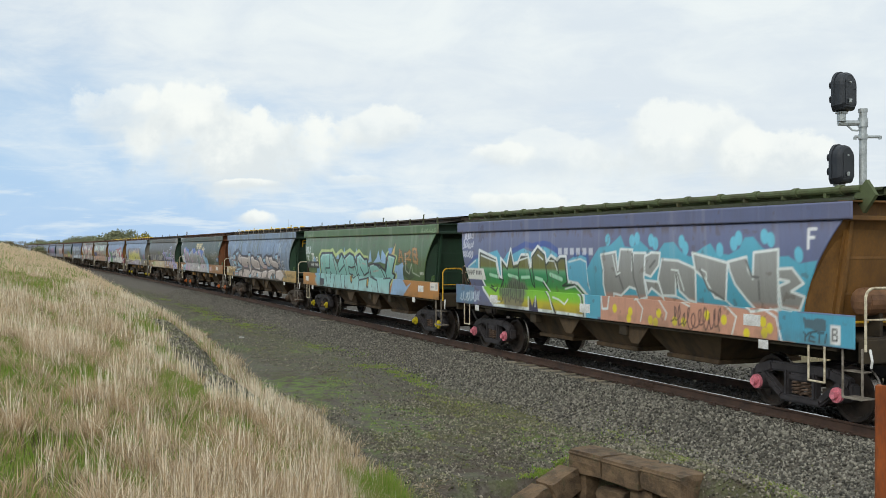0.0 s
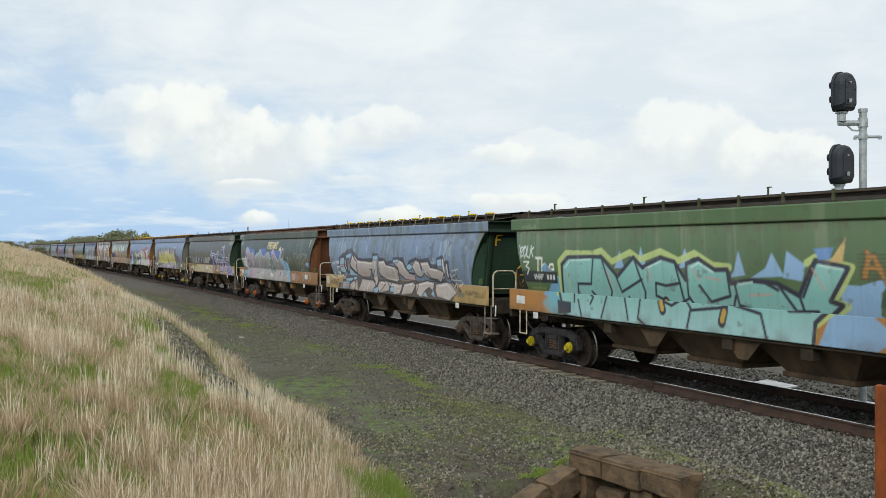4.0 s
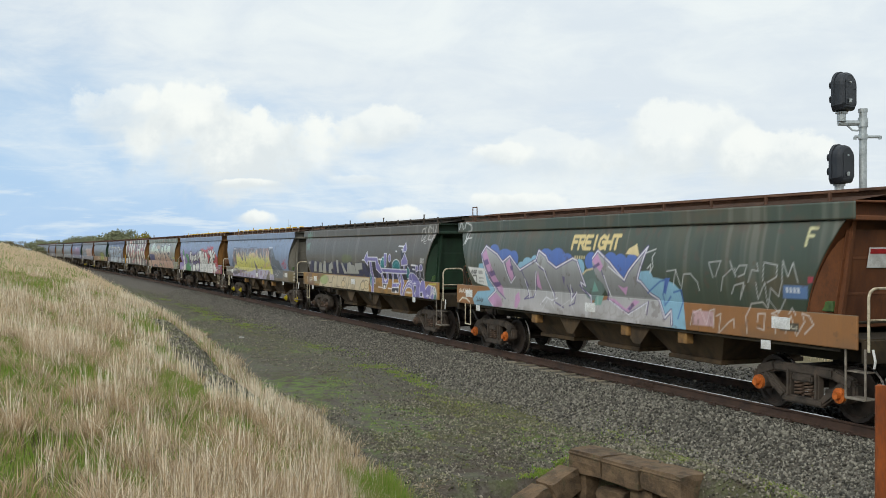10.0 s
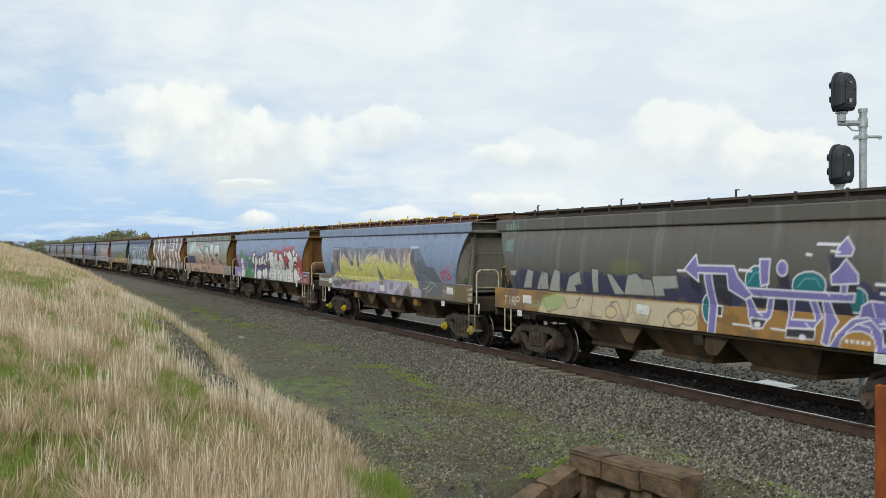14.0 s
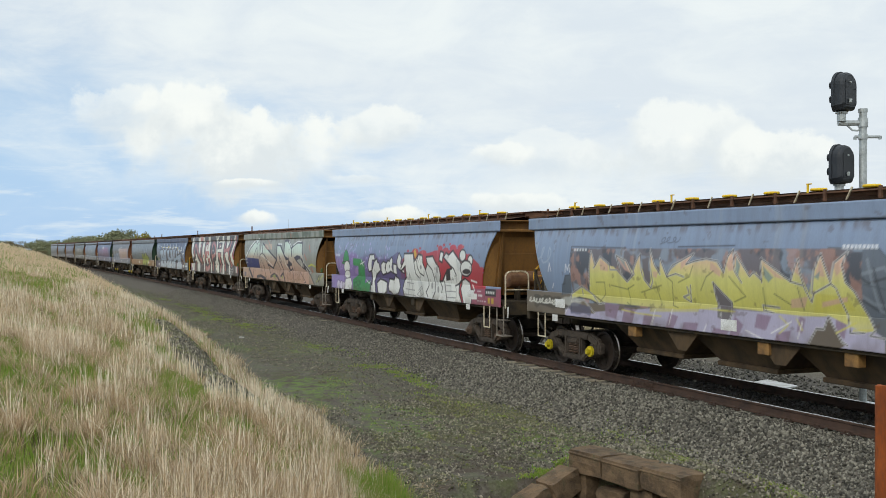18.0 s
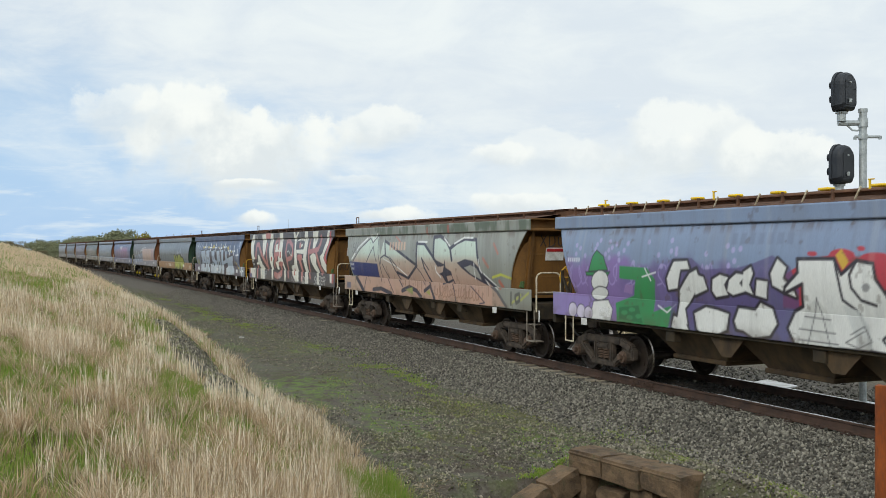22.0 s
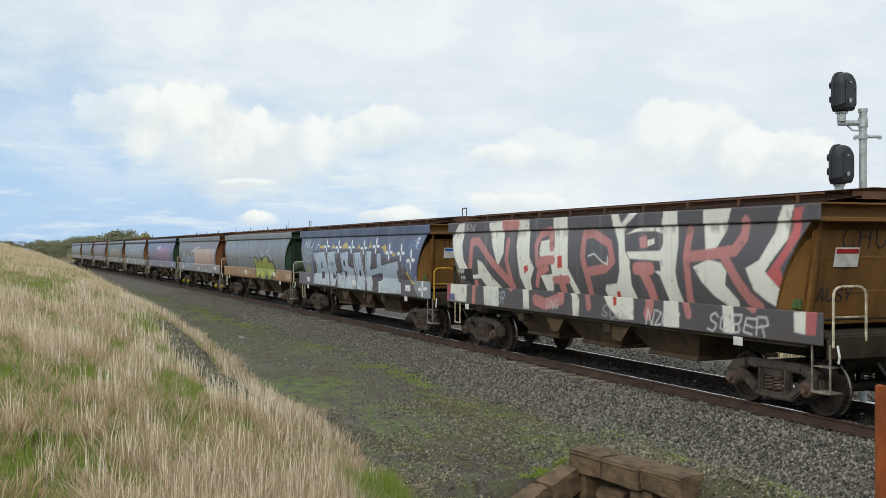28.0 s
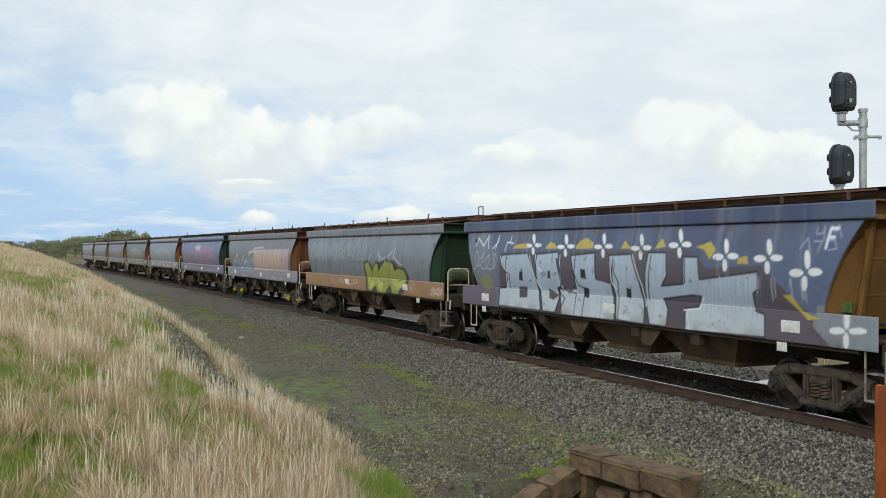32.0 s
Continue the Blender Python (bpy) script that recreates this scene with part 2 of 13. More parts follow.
M["sandstone"] = material("brown_sandstone", srgb(116, 95, 72), srgb(72, 60, 47), 0.92, 0, 4.2, 38, 0.6, 1.0, "", ((srgb(140, 114, 86), 3.6, 0.54, 0.7, 0.6), (srgb(78, 78, 54), 5.4, 0.55, 0.68, 0.6)), 1.0, 1.0)
M["sandstone_dark"] = material("damp_stone", srgb(70, 62, 52), srgb(48, 42, 36), 0.9, 0, 3.0, 38, 0.4)
M["puddle"] = material("muddy_water", srgb(72, 68, 60), srgb(60, 56, 50), 0.12, 0, 3.0, 20, 0.0, 1.0)
M["post_rust"] = material("orange_rusty_post", srgb(148, 76, 30), srgb(98, 48, 22), 0.85, 0, 6.0, 60, 0.2, 4.0)
M["signal_black"] = material("matt_black_signal", srgb(44, 48, 54), srgb(34, 38, 44), 0.5, 0, 5.0, 60, 0.03)
M["galv"] = material("galvanised_steel", srgb(186, 192, 192), srgb(150, 156, 158), 0.45, 0.4, 9.0, 50, 0.05)
M["glass"] = material("signal_lens", srgb(40, 30, 30), srgb(20, 20, 20), 0.1, 0, 9.0, 50, 0.0)
M["sign_red"] = material("red_sign_paint", srgb(186, 40, 44), srgb(140, 36, 38), 0.5, 0, 8, 60, 0.0)
M["sign_blue"] = material("blue_sign_paint", srgb(28, 104, 190), srgb(26, 80, 150), 0.5, 0, 8, 60, 0.0)
M["ink"] = material("black_ink", srgb(40, 40, 42), srgb(56, 54, 54), 0.6, 0, 8, 60, 0.0)
M["ink_white"] = material("white_ink", srgb(224, 224, 220), srgb(190, 188, 180), 0.6, 0, 8, 60, 0.0)
M["bark"] = material("tree_bark", srgb(110, 96, 80), srgb(70, 60, 50), 0.9, 0, 3, 40, 0.4)
# olive foot colour, darkened too for the shade between tussocks
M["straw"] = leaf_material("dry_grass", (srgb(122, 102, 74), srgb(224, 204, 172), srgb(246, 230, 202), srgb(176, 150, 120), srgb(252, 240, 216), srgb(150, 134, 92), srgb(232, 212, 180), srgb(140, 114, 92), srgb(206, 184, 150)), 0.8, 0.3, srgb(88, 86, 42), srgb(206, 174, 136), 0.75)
M["stalk"] = leaf_material("grass_stalks", (srgb(240, 226, 198), srgb(255, 246, 226), srgb(222, 200, 164)), 0.7, 0.3)
M["straw_far"] = leaf_material("dry_grass_far", (srgb(166, 146, 114), srgb(244, 226, 194), srgb(232, 212, 178), srgb(204, 182, 146)), 0.8, 0.4, srgb(186, 166, 124), srgb(240, 214, 184), 0.4)
M["grass"] = leaf_material("green_grass", (srgb(104, 140, 44), srgb(132, 164, 58), srgb(164, 164, 92), srgb(116, 150, 50), srgb(166, 150, 100)), 0.7, 0.35)
M["leaf"] = leaf_material("eucalypt_leaves", (srgb(104, 112, 84), srgb(128, 132, 100), srgb(146, 146, 112)), 0.8, 0.2)
M["leaf_gold"] = leaf_material("wattle_leaves", (srgb(120, 116, 50), srgb(146, 136, 56), srgb(110, 110, 54)), 0.8, 0.15)
M["scrub"] = leaf_material("heath_scrub", (srgb(112, 96, 74), srgb(92, 92, 58), srgb(134, 116, 86)), 0.8, 0.15)


def island_stone(name, a, b, c, moss=False):
    """Stones that differ one by one; moss: patches of green and of brown silt over them."""
    m = leaf_material(name, (a, b, c, a, b), 0.9, 0.0)
    nt = m.node_tree
    n = nt.nodes.new("ShaderNodeTexNoise")
    n.inputs["Scale"].default_value = 90
    co = nt.nodes.new("ShaderNodeTexCoord")
    nt.links.new(co.outputs["Object"], n.inputs["Vector"])
    bp = nt.nodes.new("ShaderNodeBump")
    bp.inputs["Strength"].default_value, bp.inputs["Distance"].default_value = 0.4, 0.01
    nt.links.new(n.outputs[0], bp.inputs["Height"])
    nt.links.new(bp.outputs[0], nt.nodes["Principled BSDF"].inputs["Normal"])
    if moss:
        p = nt.nodes["Principled BSDF"]
        last = p.inputs["Base Color"].links[0].from_socket
        mp = nt.nodes.new("ShaderNodeMapping")
        mp.inputs["Scale"].default_value = (0.45, 1.0, 1.0)
        nt.links.new(co.outputs["Object"], mp.inputs[0])
        for scale, lo, hi, k, col in ((0.8, 0.50, 0.66, 0.6, srgb(82, 73, 62)), (0.6, 0.47, 0.68, 0.5, srgb(122, 128, 60)), (3.5, 0.54, 0.66, 0.7, srgb(134, 146, 52))):
            t = nt.nodes.new("ShaderNodeTexNoise")
            t.inputs["Scale"].default_value, t.inputs["Detail"].default_value, t.inputs["Roughness"].default_value = scale, 8, 0.7
            nt.links.new(mp.outputs[0], t.inputs["Vector"])
            r = nt.nodes.new("ShaderNodeMapRange")
            nt.links.new(t.outputs[0], r.inputs[0])
            for i, v in enumerate((lo, hi, 0.0, k)):
                r.inputs[i + 1].default_value = v
            mx = nt.nodes.new("ShaderNodeMix")
            mx.data_type = "RGBA"
            nt.links.new(r.outputs[0], mx.inputs[0])
            nt.links.new(last, mx.inputs[6])
            mx.inputs[7].default_value = (*col, 1)
            last = mx.outputs[2]
        nt.links.new(last, p.inputs["Base Color"])
    return m


M["gravel"] = island_stone("mossy_gravel", srgb(116, 111, 99), srgb(62, 58, 51), srgb(166, 158, 140), True)
M["stone"] = island_stone("basalt_ballast", srgb(112, 108, 98), srgb(50, 48, 43), srgb(158, 153, 139))
# ballast under the train: its shade is mixed into these dark tones
M["stone_shaded"] = island_stone("oil_stained_ballast", srgb(48, 44, 39), srgb(28, 26, 24), srgb(70, 63, 55))


def ground_material():
    """Grey gravel, brown soil, straw litter and moss, by the attribute cover (red: straw, green: moss, blue: dark silt,
    alpha: free of the train's painted shade).
    """
    m = bpy.data.materials.new("gravel_and_soil")
    m.use_nodes = True
    nt = m.node_tree
    N, L = nt.nodes.new, nt.links.new
    p = nt.nodes["Principled BSDF"]
    co, at = N("ShaderNodeTexCoord"), N("ShaderNodeAttribute")
    at.attribute_name = "cover"
    sep = N("ShaderNodeSeparateColor")
    L(at.outputs["Color"], sep.inputs[0])

    def noise_tex(s, d=6):
        n = N("ShaderNodeTexNoise")
        n.inputs["Scale"].default_value, n.inputs["Detail"].default_value, n.inputs["Roughness"].default_value = s, d, 0.65
        L(co.outputs["Object"], n.inputs["Vector"])
        return n.outputs[0]

    def ramp(v, lo, hi, a=0.0, b=1.0):
        n = N("ShaderNodeMapRange")
        L(v, n.inputs[0])
        for i, k in enumerate((lo, hi, a, b)):
            n.inputs[i + 1].default_value = k
        return n.outputs[0]

    def mul(a, b):
        n = N("ShaderNodeMath")
        n.operation, n.use_clamp = "MULTIPLY", True
        L(a, n.inputs[0]), L(b, n.inputs[1])
        return n.outputs[0]

    def mix(f, a, b):
        n = N("ShaderNodeMix")
        n.data_type = "RGBA"
        L(f, n.inputs[0])
        for i, v in ((6, a), (7, b)):
            if isinstance(v, tuple):
                n.inputs[i].default_value = (*v, 1)
            else:
                L(v, n.inputs[i])
        return n.outputs[2]

    vor = N("ShaderNodeTexVoronoi")
    vor.inputs["Scale"].default_value = 26
    L(co.outputs["Object"], vor.inputs["Vector"])
    cell = N("ShaderNodeSeparateColor")
    L(vor.outputs["Color"], cell.inputs[0])
    pebble = mix(cell.outputs[0], srgb(70, 66, 61), srgb(116, 110, 100))
    pebble = mix(ramp(vor.outputs["Distance"], 0.02, 0.035, 0.0, 0.0), pebble, srgb(60, 54, 48))
    pebble = mix(ramp(noise_tex(0.9), 0.45, 0.65, 0.0, 0.45), pebble, srgb(88, 79, 67))
    soil = mix(noise_tex(7.0), srgb(58, 49, 41), srgb(88, 76, 63))
    col = mix(mul(sep.outputs[2], ramp(noise_tex(1.7), 0.3, 0.6)), pebble, soil)
    moss = mix(noise_tex(14.0), srgb(80, 104, 40), srgb(112, 134, 58))
    col = mix(mul(sep.outputs[1], ramp(noise_tex(3.2), 0.42, 0.62)), col, moss)
    # paints the shade under the train into the ground colour
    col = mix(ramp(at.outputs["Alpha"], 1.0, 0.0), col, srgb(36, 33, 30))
    straw = mix(noise_tex(5.0), srgb(120, 106, 74), srgb(92, 86, 52))
    col = mix(sep.outputs[0], col, straw)
    L(col, p.inputs["Base Color"])
    p.inputs["Roughness"].default_value = 0.95
    b = N("ShaderNodeBump")
    b.inputs["Strength"].default_value, b.inputs["Distance"].default_value = 0.6, 0.03
    L(vor.outputs["Distance"], b.inputs["Height"])
    L(b.outputs[0], p.inputs["Normal"])
    return m


M["ground"] = ground_material()


# ---- mesh helpers ----
def part(name, bm, mat, parent=None, label="", m=None):
    """Links a bmesh as one mesh object, under a thing or a part where one is given."""
    me = bpy.data.meshes.new(name)
    bm.to_mesh(me)
    bm.free()
    me.materials.append(mat)
    return piece(name, me, None, parent, label, m)


def piece(name, me, mat=None, parent=None, label="", m=None):
    """An object on a mesh that others may share; mat takes the place of the mesh's own material."""
    ob = new(name, me)
    if parent is not None:
        ob.parent = parent
    if m is not None:
        ob.matrix_basis = m
    if mat is not None and me.materials[0] != mat:
        ob.material_slots[0].link = "OBJECT"
        ob.material_slots[0].material = mat
    if label:
        ob["label"] = label
    return ob


def mesh(name, bm, mat):
    me = bpy.data.meshes.new(name)
    bm.to_mesh(me)
    bm.free()
    me.materials.append(mat)
    return me


def box(bm, x0, x1, y0, y1, z0, z1, bevel=0.0):
    made = bmesh.ops.create_cube(bm, size=1.0, matrix=Matrix.Translation(((x0 + x1) / 2, (y0 + y1) / 2, (z0 + z1) / 2)) @ Matrix.Diagonal((x1 - x0, y1 - y0, z1 - z0, 1)))
    if bevel:
        edges = {e for v in made["verts"] for e in v.link_edges}
        bmesh.ops.bevel(bm, geom=list(edges), offset=bevel, segments=1, affect="EDGES")
    return bm


def tube(bm, p, q, r, n=8, r2=None):
    """A round bar from p to q."""
    p, q = Vector(p), Vector(q)
    d = q - p
    m = Matrix.Translation((p + q) / 2) @ d.to_track_quat("Z", "Y").to_matrix().to_4x4()
    bmesh.ops.create_cone(bm, cap_ends=True, segments=n, radius1=r, radius2=r if r2 is None else r2, depth=d.length, matrix=m)
    return bm


def pipe(bm, pts, r, n=8):
    for p, q in zip(pts, pts[1:]):
        tube(bm, p, q, r, n)
    for p in pts[1:-1]:
        bmesh.ops.create_icosphere(bm, subdivisions=1, radius=r * 1.03, matrix=Matrix.Translation(p))
    return bm


def beam(bm, p, q, w, y0, y1):
    """A flat bar in the x-z plane from p to q, w wide, between y0 and y1."""
    a, b = Vector((p[0], 0, p[1])), Vector((q[0], 0, q[1]))
    d = (b - a).normalized()
    s = Vector((-d.z, 0, d.x)) * (w / 2)
    vs = [bm.verts.new(v + Vector((0, y, 0))) for y in (y0, y1) for v in (a + s, b + s, b - s, a - s)]
    for f in ((0, 1, 2, 3), (7, 6, 5, 4), (0, 4, 5, 1), (1, 5, 6, 2), (2, 6, 7, 3), (3, 7, 4, 0)):
        bm.faces.new([vs[i] for i in f])
    return bm


def prism(bm, pts, y0, y1):
    """A polygon of the x-z plane drawn out from y0 to y1."""
    lo = [bm.verts.new((x, y0, z)) for x, z in pts]
    hi = [bm.verts.new((x, y1, z)) for x, z in pts]
    n = len(pts)
    bm.faces.new(lo), bm.faces.new(hi[::-1])
    for i in range(n):
        bm.faces.new((lo[i], hi[i], hi[(i + 1) % n], lo[(i + 1) % n]))
    bmesh.ops.recalc_face_normals(bm, faces=bm.faces)
    return bm


def sheet(bm, rows):
    """A skin through rows of points."""
    grid = [[bm.verts.new(p) for p in r] for r in rows]
    for r, s in zip(grid, grid[1:]):
        for i in range(len(r) - 1):
            bm.faces.new((r[i], r[i + 1], s[i + 1], s[i]))
    return bm


def array_mesh(name, verts, faces, mat, smooth=False):
    """A mesh from arrays: verts (n, 3), faces (m, 3 or 4)."""
    me = bpy.data.meshes.new(name)
    k = faces.shape[1]
    me.vertices.add(len(verts))
    me.vertices.foreach_set("co", np.asarray(verts, np.float32).ravel())
    me.loops.add(faces.size)
    me.loops.foreach_set("vertex_index", np.asarray(faces, np.int32).ravel())
    me.polygons.add(len(faces))
    me.polygons.foreach_set("loop_start", np.arange(0, faces.size, k, dtype=np.int32))
    me.polygons.foreach_set("loop_total", np.full(len(faces), k, np.int32))
    me.update(calc_edges=True)
    me.materials.append(mat)
    if smooth:
        me.shade_smooth()
    return me


def colour_layer(me, name, rgb):
    at = me.color_attributes.new(name, "FLOAT_COLOR", "POINT")
    c = np.ones((len(rgb), 4), np.float32)
    c[:, :rgb.shape[1]] = rgb
    at.data.foreach_set("color", c.ravel())


def value_noise(x, y, seed, octaves=4):
    """Smooth noise in 0..1 on arrays of places."""
    rng = np.random.default_rng(seed)
    out, amp, total = 0.0, 1.0, 0.0
    x, y = np.asarray(x, float), np.asarray(y, float)
    for _ in range(octaves):
        tab = rng.random((64, 64))
        i, j = np.floor(x).astype(int), np.floor(y).astype(int)
        u, v = x - i, y - j
        u, v = u * u * (3 - 2 * u), v * v * (3 - 2 * v)
        g = lambda a, b: tab[a % 64, b % 64]
        out = out + amp * ((g(i, j) * (1 - u) + g(i + 1, j) * u) * (1 - v) + (g(i, j + 1) * (1 - u) + g(i + 1, j + 1) * u) * v)
        total += amp
        amp *= 0.5
        x, y = x * 2.03 + 11.3, y * 2.03 + 5.7
    return out / total


def smooth(a, lo, hi):
    t = np.clip((np.asarray(a, float) - lo) / (hi - lo), 0, 1)
    return t * t * (3 - 2 * t)


# ---- ground, bank and track ----
TOE_X = (-600.0, -355.0, -190.0, -139.0, -80.0, -47.0, -38.0, -32.0, -28.4, -25.0, -20.4, -18.0, -15.4, -12.6, -4.0, 60.0)
TOE_Y = (-2.0, 1.8, 5.5, 7.3, 7.1, 6.3, 6.2, 5.85, 5.6, 5.35, 4.95, 4.92, 4.8, 4.3, 2.9, -3.0)


def bend(x):
    """track_y for arrays."""
    return 12.241 - 0.00011 * np.maximum(-9.717 - x, 0.0) ** 2


def land(x, y):
    """Height of the ground at arrays of places; the rail's top is 0."""
    x, y = np.asarray(x, float), np.asarray(y, float)
    d = bend(x) - y
    flat = -0.58 + 0.10 * (value_noise(x * 0.5, y * 0.5, 3) - 0.5)
    bed = -0.20 - 0.39 * smooth(np.abs(d), 1.4, 2.75) + 0.05 * smooth(-np.abs(d), -0.74, -0.66)
    z = np.where(np.abs(d) < 2.75, bed, flat)
    z = z + smooth(np.abs(d), 2.6, 3.2) * 0
    up = np.maximum(np.interp(x, TOE_X, TOE_Y) - y, 0.0)
    crest = 1.5 + 0.029 * np.clip(-x, 0, 120)
    rise = 0.5 * up * smooth(up, -0.3, 1.2)
    bank = crest * (1 - np.exp(-rise / crest * (1.15 + 0.2 * smooth(-x, 30, 90))))
    z = z + np.where(up > 0, bank + 0.12 * (value_noise(x * 0.7, y * 0.7, 5) - 0.5) * smooth(up, 0, 1.5), 0)
    # the ditch in front of the culvert, falling away from its wing wall, and the fill behind it
    v = y - 0.153 * (x + 12.2)
    z = z - 0.75 * smooth(x, -12.3, -11.95) * smooth(-x, 9.8, 10.2) * smooth(-v, -7.34, -7.12) * smooth(y, 4.8, 6.2)
    z = z + 0.40 * smooth(v, 7.12, 7.45) * smooth(-y, -9.2, -8.0) * smooth(x, -13.2, -12.1) * smooth(-x, 8.2, 9.6)
    # a low ridge of stones in the grass
    z = z + 0.13 * np.exp(-((np.interp(x, TOE_X, TOE_Y) - y - 1.45) / 0.4) ** 2) * smooth(x, -35, -32) * smooth(-x, 15, 17)
    far = np.hypot(x, y)
    return np.where(far > 450, z * np.clip((900 - far) / 450, 0, 1) - 0.6 * (1 - np.clip((900 - far) / 450, 0, 1)), z)


def build_ground():
    xs = np.unique(np.concatenate([np.linspace(-2600, -300, 24), np.linspace(-300, -70, 50), np.linspace(-70, -14, 110), np.linspace(-14, -8, 40), np.linspace(-8, -2, 20), np.linspace(-2, 40, 12), np.linspace(40, 2600, 20)]))
    ys = np.unique(np.concatenate([np.linspace(-2600, -60, 16), np.linspace(-60, -4, 24), np.linspace(-4, 5, 36), np.linspace(5, 9, 40), np.linspace(9, 16, 50), np.linspace(16, 60, 30), np.linspace(60, 2600, 24)]))
    gx, gy = np.meshgrid(xs, ys, indexing="ij")
    gz = land(gx, gy)
    n, m = gx.shape
    idx = np.arange(n * m).reshape(n, m)
    faces = np.stack([idx[:-1, :-1], idx[1:, :-1], idx[1:, 1:], idx[:-1, 1:]], -1).reshape(-1, 4)
    me = array_mesh("ground", np.stack([gx, gy, gz], -1).reshape(-1, 3), faces, M["ground"], True)
    d = bend(gx) - gy
    up = np.interp(gx, TOE_X, TOE_Y) - gy
    straw = np.maximum(smooth(up, -0.1, 0.6), smooth(-d, 5.0, 9.0))
    moss = smooth(d, 2.7, 3.4) * smooth(value_noise(gx * 0.22, gy * 0.5, 8), 0.45, 0.62) * (1 - straw) + 0.25 * smooth(d, 2.4, 3.0)
    # strip between the rails that takes the painted shade
    rail_shade = smooth(-np.abs(d), -0.85, -0.6)
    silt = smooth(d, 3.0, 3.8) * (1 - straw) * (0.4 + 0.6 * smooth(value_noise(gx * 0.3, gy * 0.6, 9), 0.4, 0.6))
    colour_layer(me, "cover", np.stack([straw, np.clip(moss, 0, 1), silt, 1 - rail_shade], -1).reshape(-1, 4))
    tagged(new("ground", me), "grey gravel and soil with mossy patches and grass banks", "ground", kind="structure")


def scatter(name, label, verts, faces, x, y, z, size, turn, mat, category, lean=None):
    """Many copies of a small shape in one mesh."""
    n, k = len(x), len(verts)
    c, s = np.cos(turn)[:, None], np.sin(turn)[:, None]
    if verts.ndim == 2:
        verts = np.broadcast_to(verts, (n, k, 3))
    else:
        k = verts.shape[1]
    v = verts * size[:, None, :]
    out = np.stack([v[..., 0] * c - v[..., 1] * s + x[:, None], v[..., 0] * s + v[..., 1] * c + y[:, None], v[..., 2] + z[:, None]], -1)
    f = (faces[None] + (np.arange(n) * k)[:, None, None]).reshape(-1, faces.shape[1])
    me = array_mesh(name, out.reshape(-1, 3), f, mat)
    return tagged(new(name, me), label, category, kind="stuff")


def build_ballast():
    rng = np.random.default_rng(11)
    base = np.array([(1.15, 0, 0), (-1.15, 0, 0), (0, 1.1, 0), (0, -1.1, 0), (0, 0, 0.95), (0, 0, -0.95)])
    faces = np.array([(0, 2, 4), (2, 1, 4), (1, 3, 4), (3, 0, 4), (2, 0, 5), (1, 2, 5), (3, 1, 5), (0, 3, 5)])
    shapes = base[None] * (1 + rng.uniform(-0.45, 0.3, (40, len(base), 1))) + rng.uniform(-0.15, 0.15, (40, len(base), 3))
    turns = np.array([Euler(q).to_matrix() for q in rng.uniform(0, 6.283, (40, 3)).tolist()])
    shapes = np.einsum("nij,nkj->nki", turns, shapes)
    parts, loose = [], []
    for n, x0, x1, d0, d1, lo, hi in ((32000, -24, -7, 0.9, 3.0, 0.018, 0.036), (15000, -36, -24, 0.9, 3.0, 0.015, 0.028), (11000, -70, -36, 1.0, 3.2, 0.018, 0.032), (34000, -20, -7, 2.4, 8.4, 0.010, 0.028), (13000, -44, -19, 2.6, 7.0, 0.011, 0.024), (5000, -80, -40, 2.4, 5.6, 0.018, 0.032),
                                      (9000, -34, -8, -5.5, -0.9, 0.025, 0.05)):
        x = rng.uniform(x0, x1, n)
        d = d0 + (d1 - d0) * rng.random(n) + rng.normal(0, 0.18, n)
        ok = ~((d < 1.32) & (d > 0) & (x > -22.6) & (x < -17.6) & (rng.random(n) < 0.97))
        if d0 > 2:
            # bare trodden soil between the grass and the stones
            ok &= rng.random(n) > 0.95 * smooth(d, 4.6, 6.0) * smooth(value_noise(x * 0.35, d * 1.1, 33, 4), 0.38, 0.52)
        x, d, n = x[ok], d[ok], int(ok.sum())
        (parts if d0 < 2 else loose).append(np.stack([x, bend(x) - d, rng.uniform(lo, hi, n)], -1))
    # stones between the rails, with the train's shade put into their colour
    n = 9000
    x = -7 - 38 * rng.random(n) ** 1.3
    shaded = np.stack([x, bend(x) + rng.uniform(-0.76, 0.76, n), rng.uniform(0.018, 0.034, n)], -1)
    # stones that lap the back of the culvert
    n = 4500
    x, y = rng.uniform(-12.6, -8.6, n), rng.uniform(7.3, 8.9, n)
    loose.append(np.stack([x, y, rng.uniform(0.018, 0.036, n)], -1)[y > 7.44 + 0.16 * (x + 12.15)])
    # the heap of stones in the grass
    n = 7000
    x = rng.uniform(-34.0, -16.0, n)
    loose.append(np.stack([x, np.interp(x, TOE_X, TOE_Y) - 1.45 + rng.normal(0, 0.36, n), rng.uniform(0.016, 0.042, n)], -1))
    for a, name, label, mat in ((np.concatenate(parts), "ballast", "loose grey crushed-stone ballast along the track", M["stone"]), (np.concatenate(loose), "gravel", "fine mossy gravel beside the track", M["gravel"]), (shaded, "ballast", "ballast between the rails, darkened for the train's shade", M["stone_shaded"])):
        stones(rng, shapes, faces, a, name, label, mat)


def stones(rng, shapes, faces, a, name, label, mat):
    n = len(a)
    size = a[:, 2:3] * rng.uniform(0.75, 1.25, (n, 3)) * np.array([[1.0, 1.0, 0.9]])
    z = land(a[:, 0], a[:, 1]) + a[:, 2] * rng.uniform(-0.2, 0.75, n)
    scatter(name, label, shapes[rng.integers(0, 40, n)], faces, a[:, 0], a[:, 1], z, size, rng.uniform(0, 6.28, n), mat, "gravel")


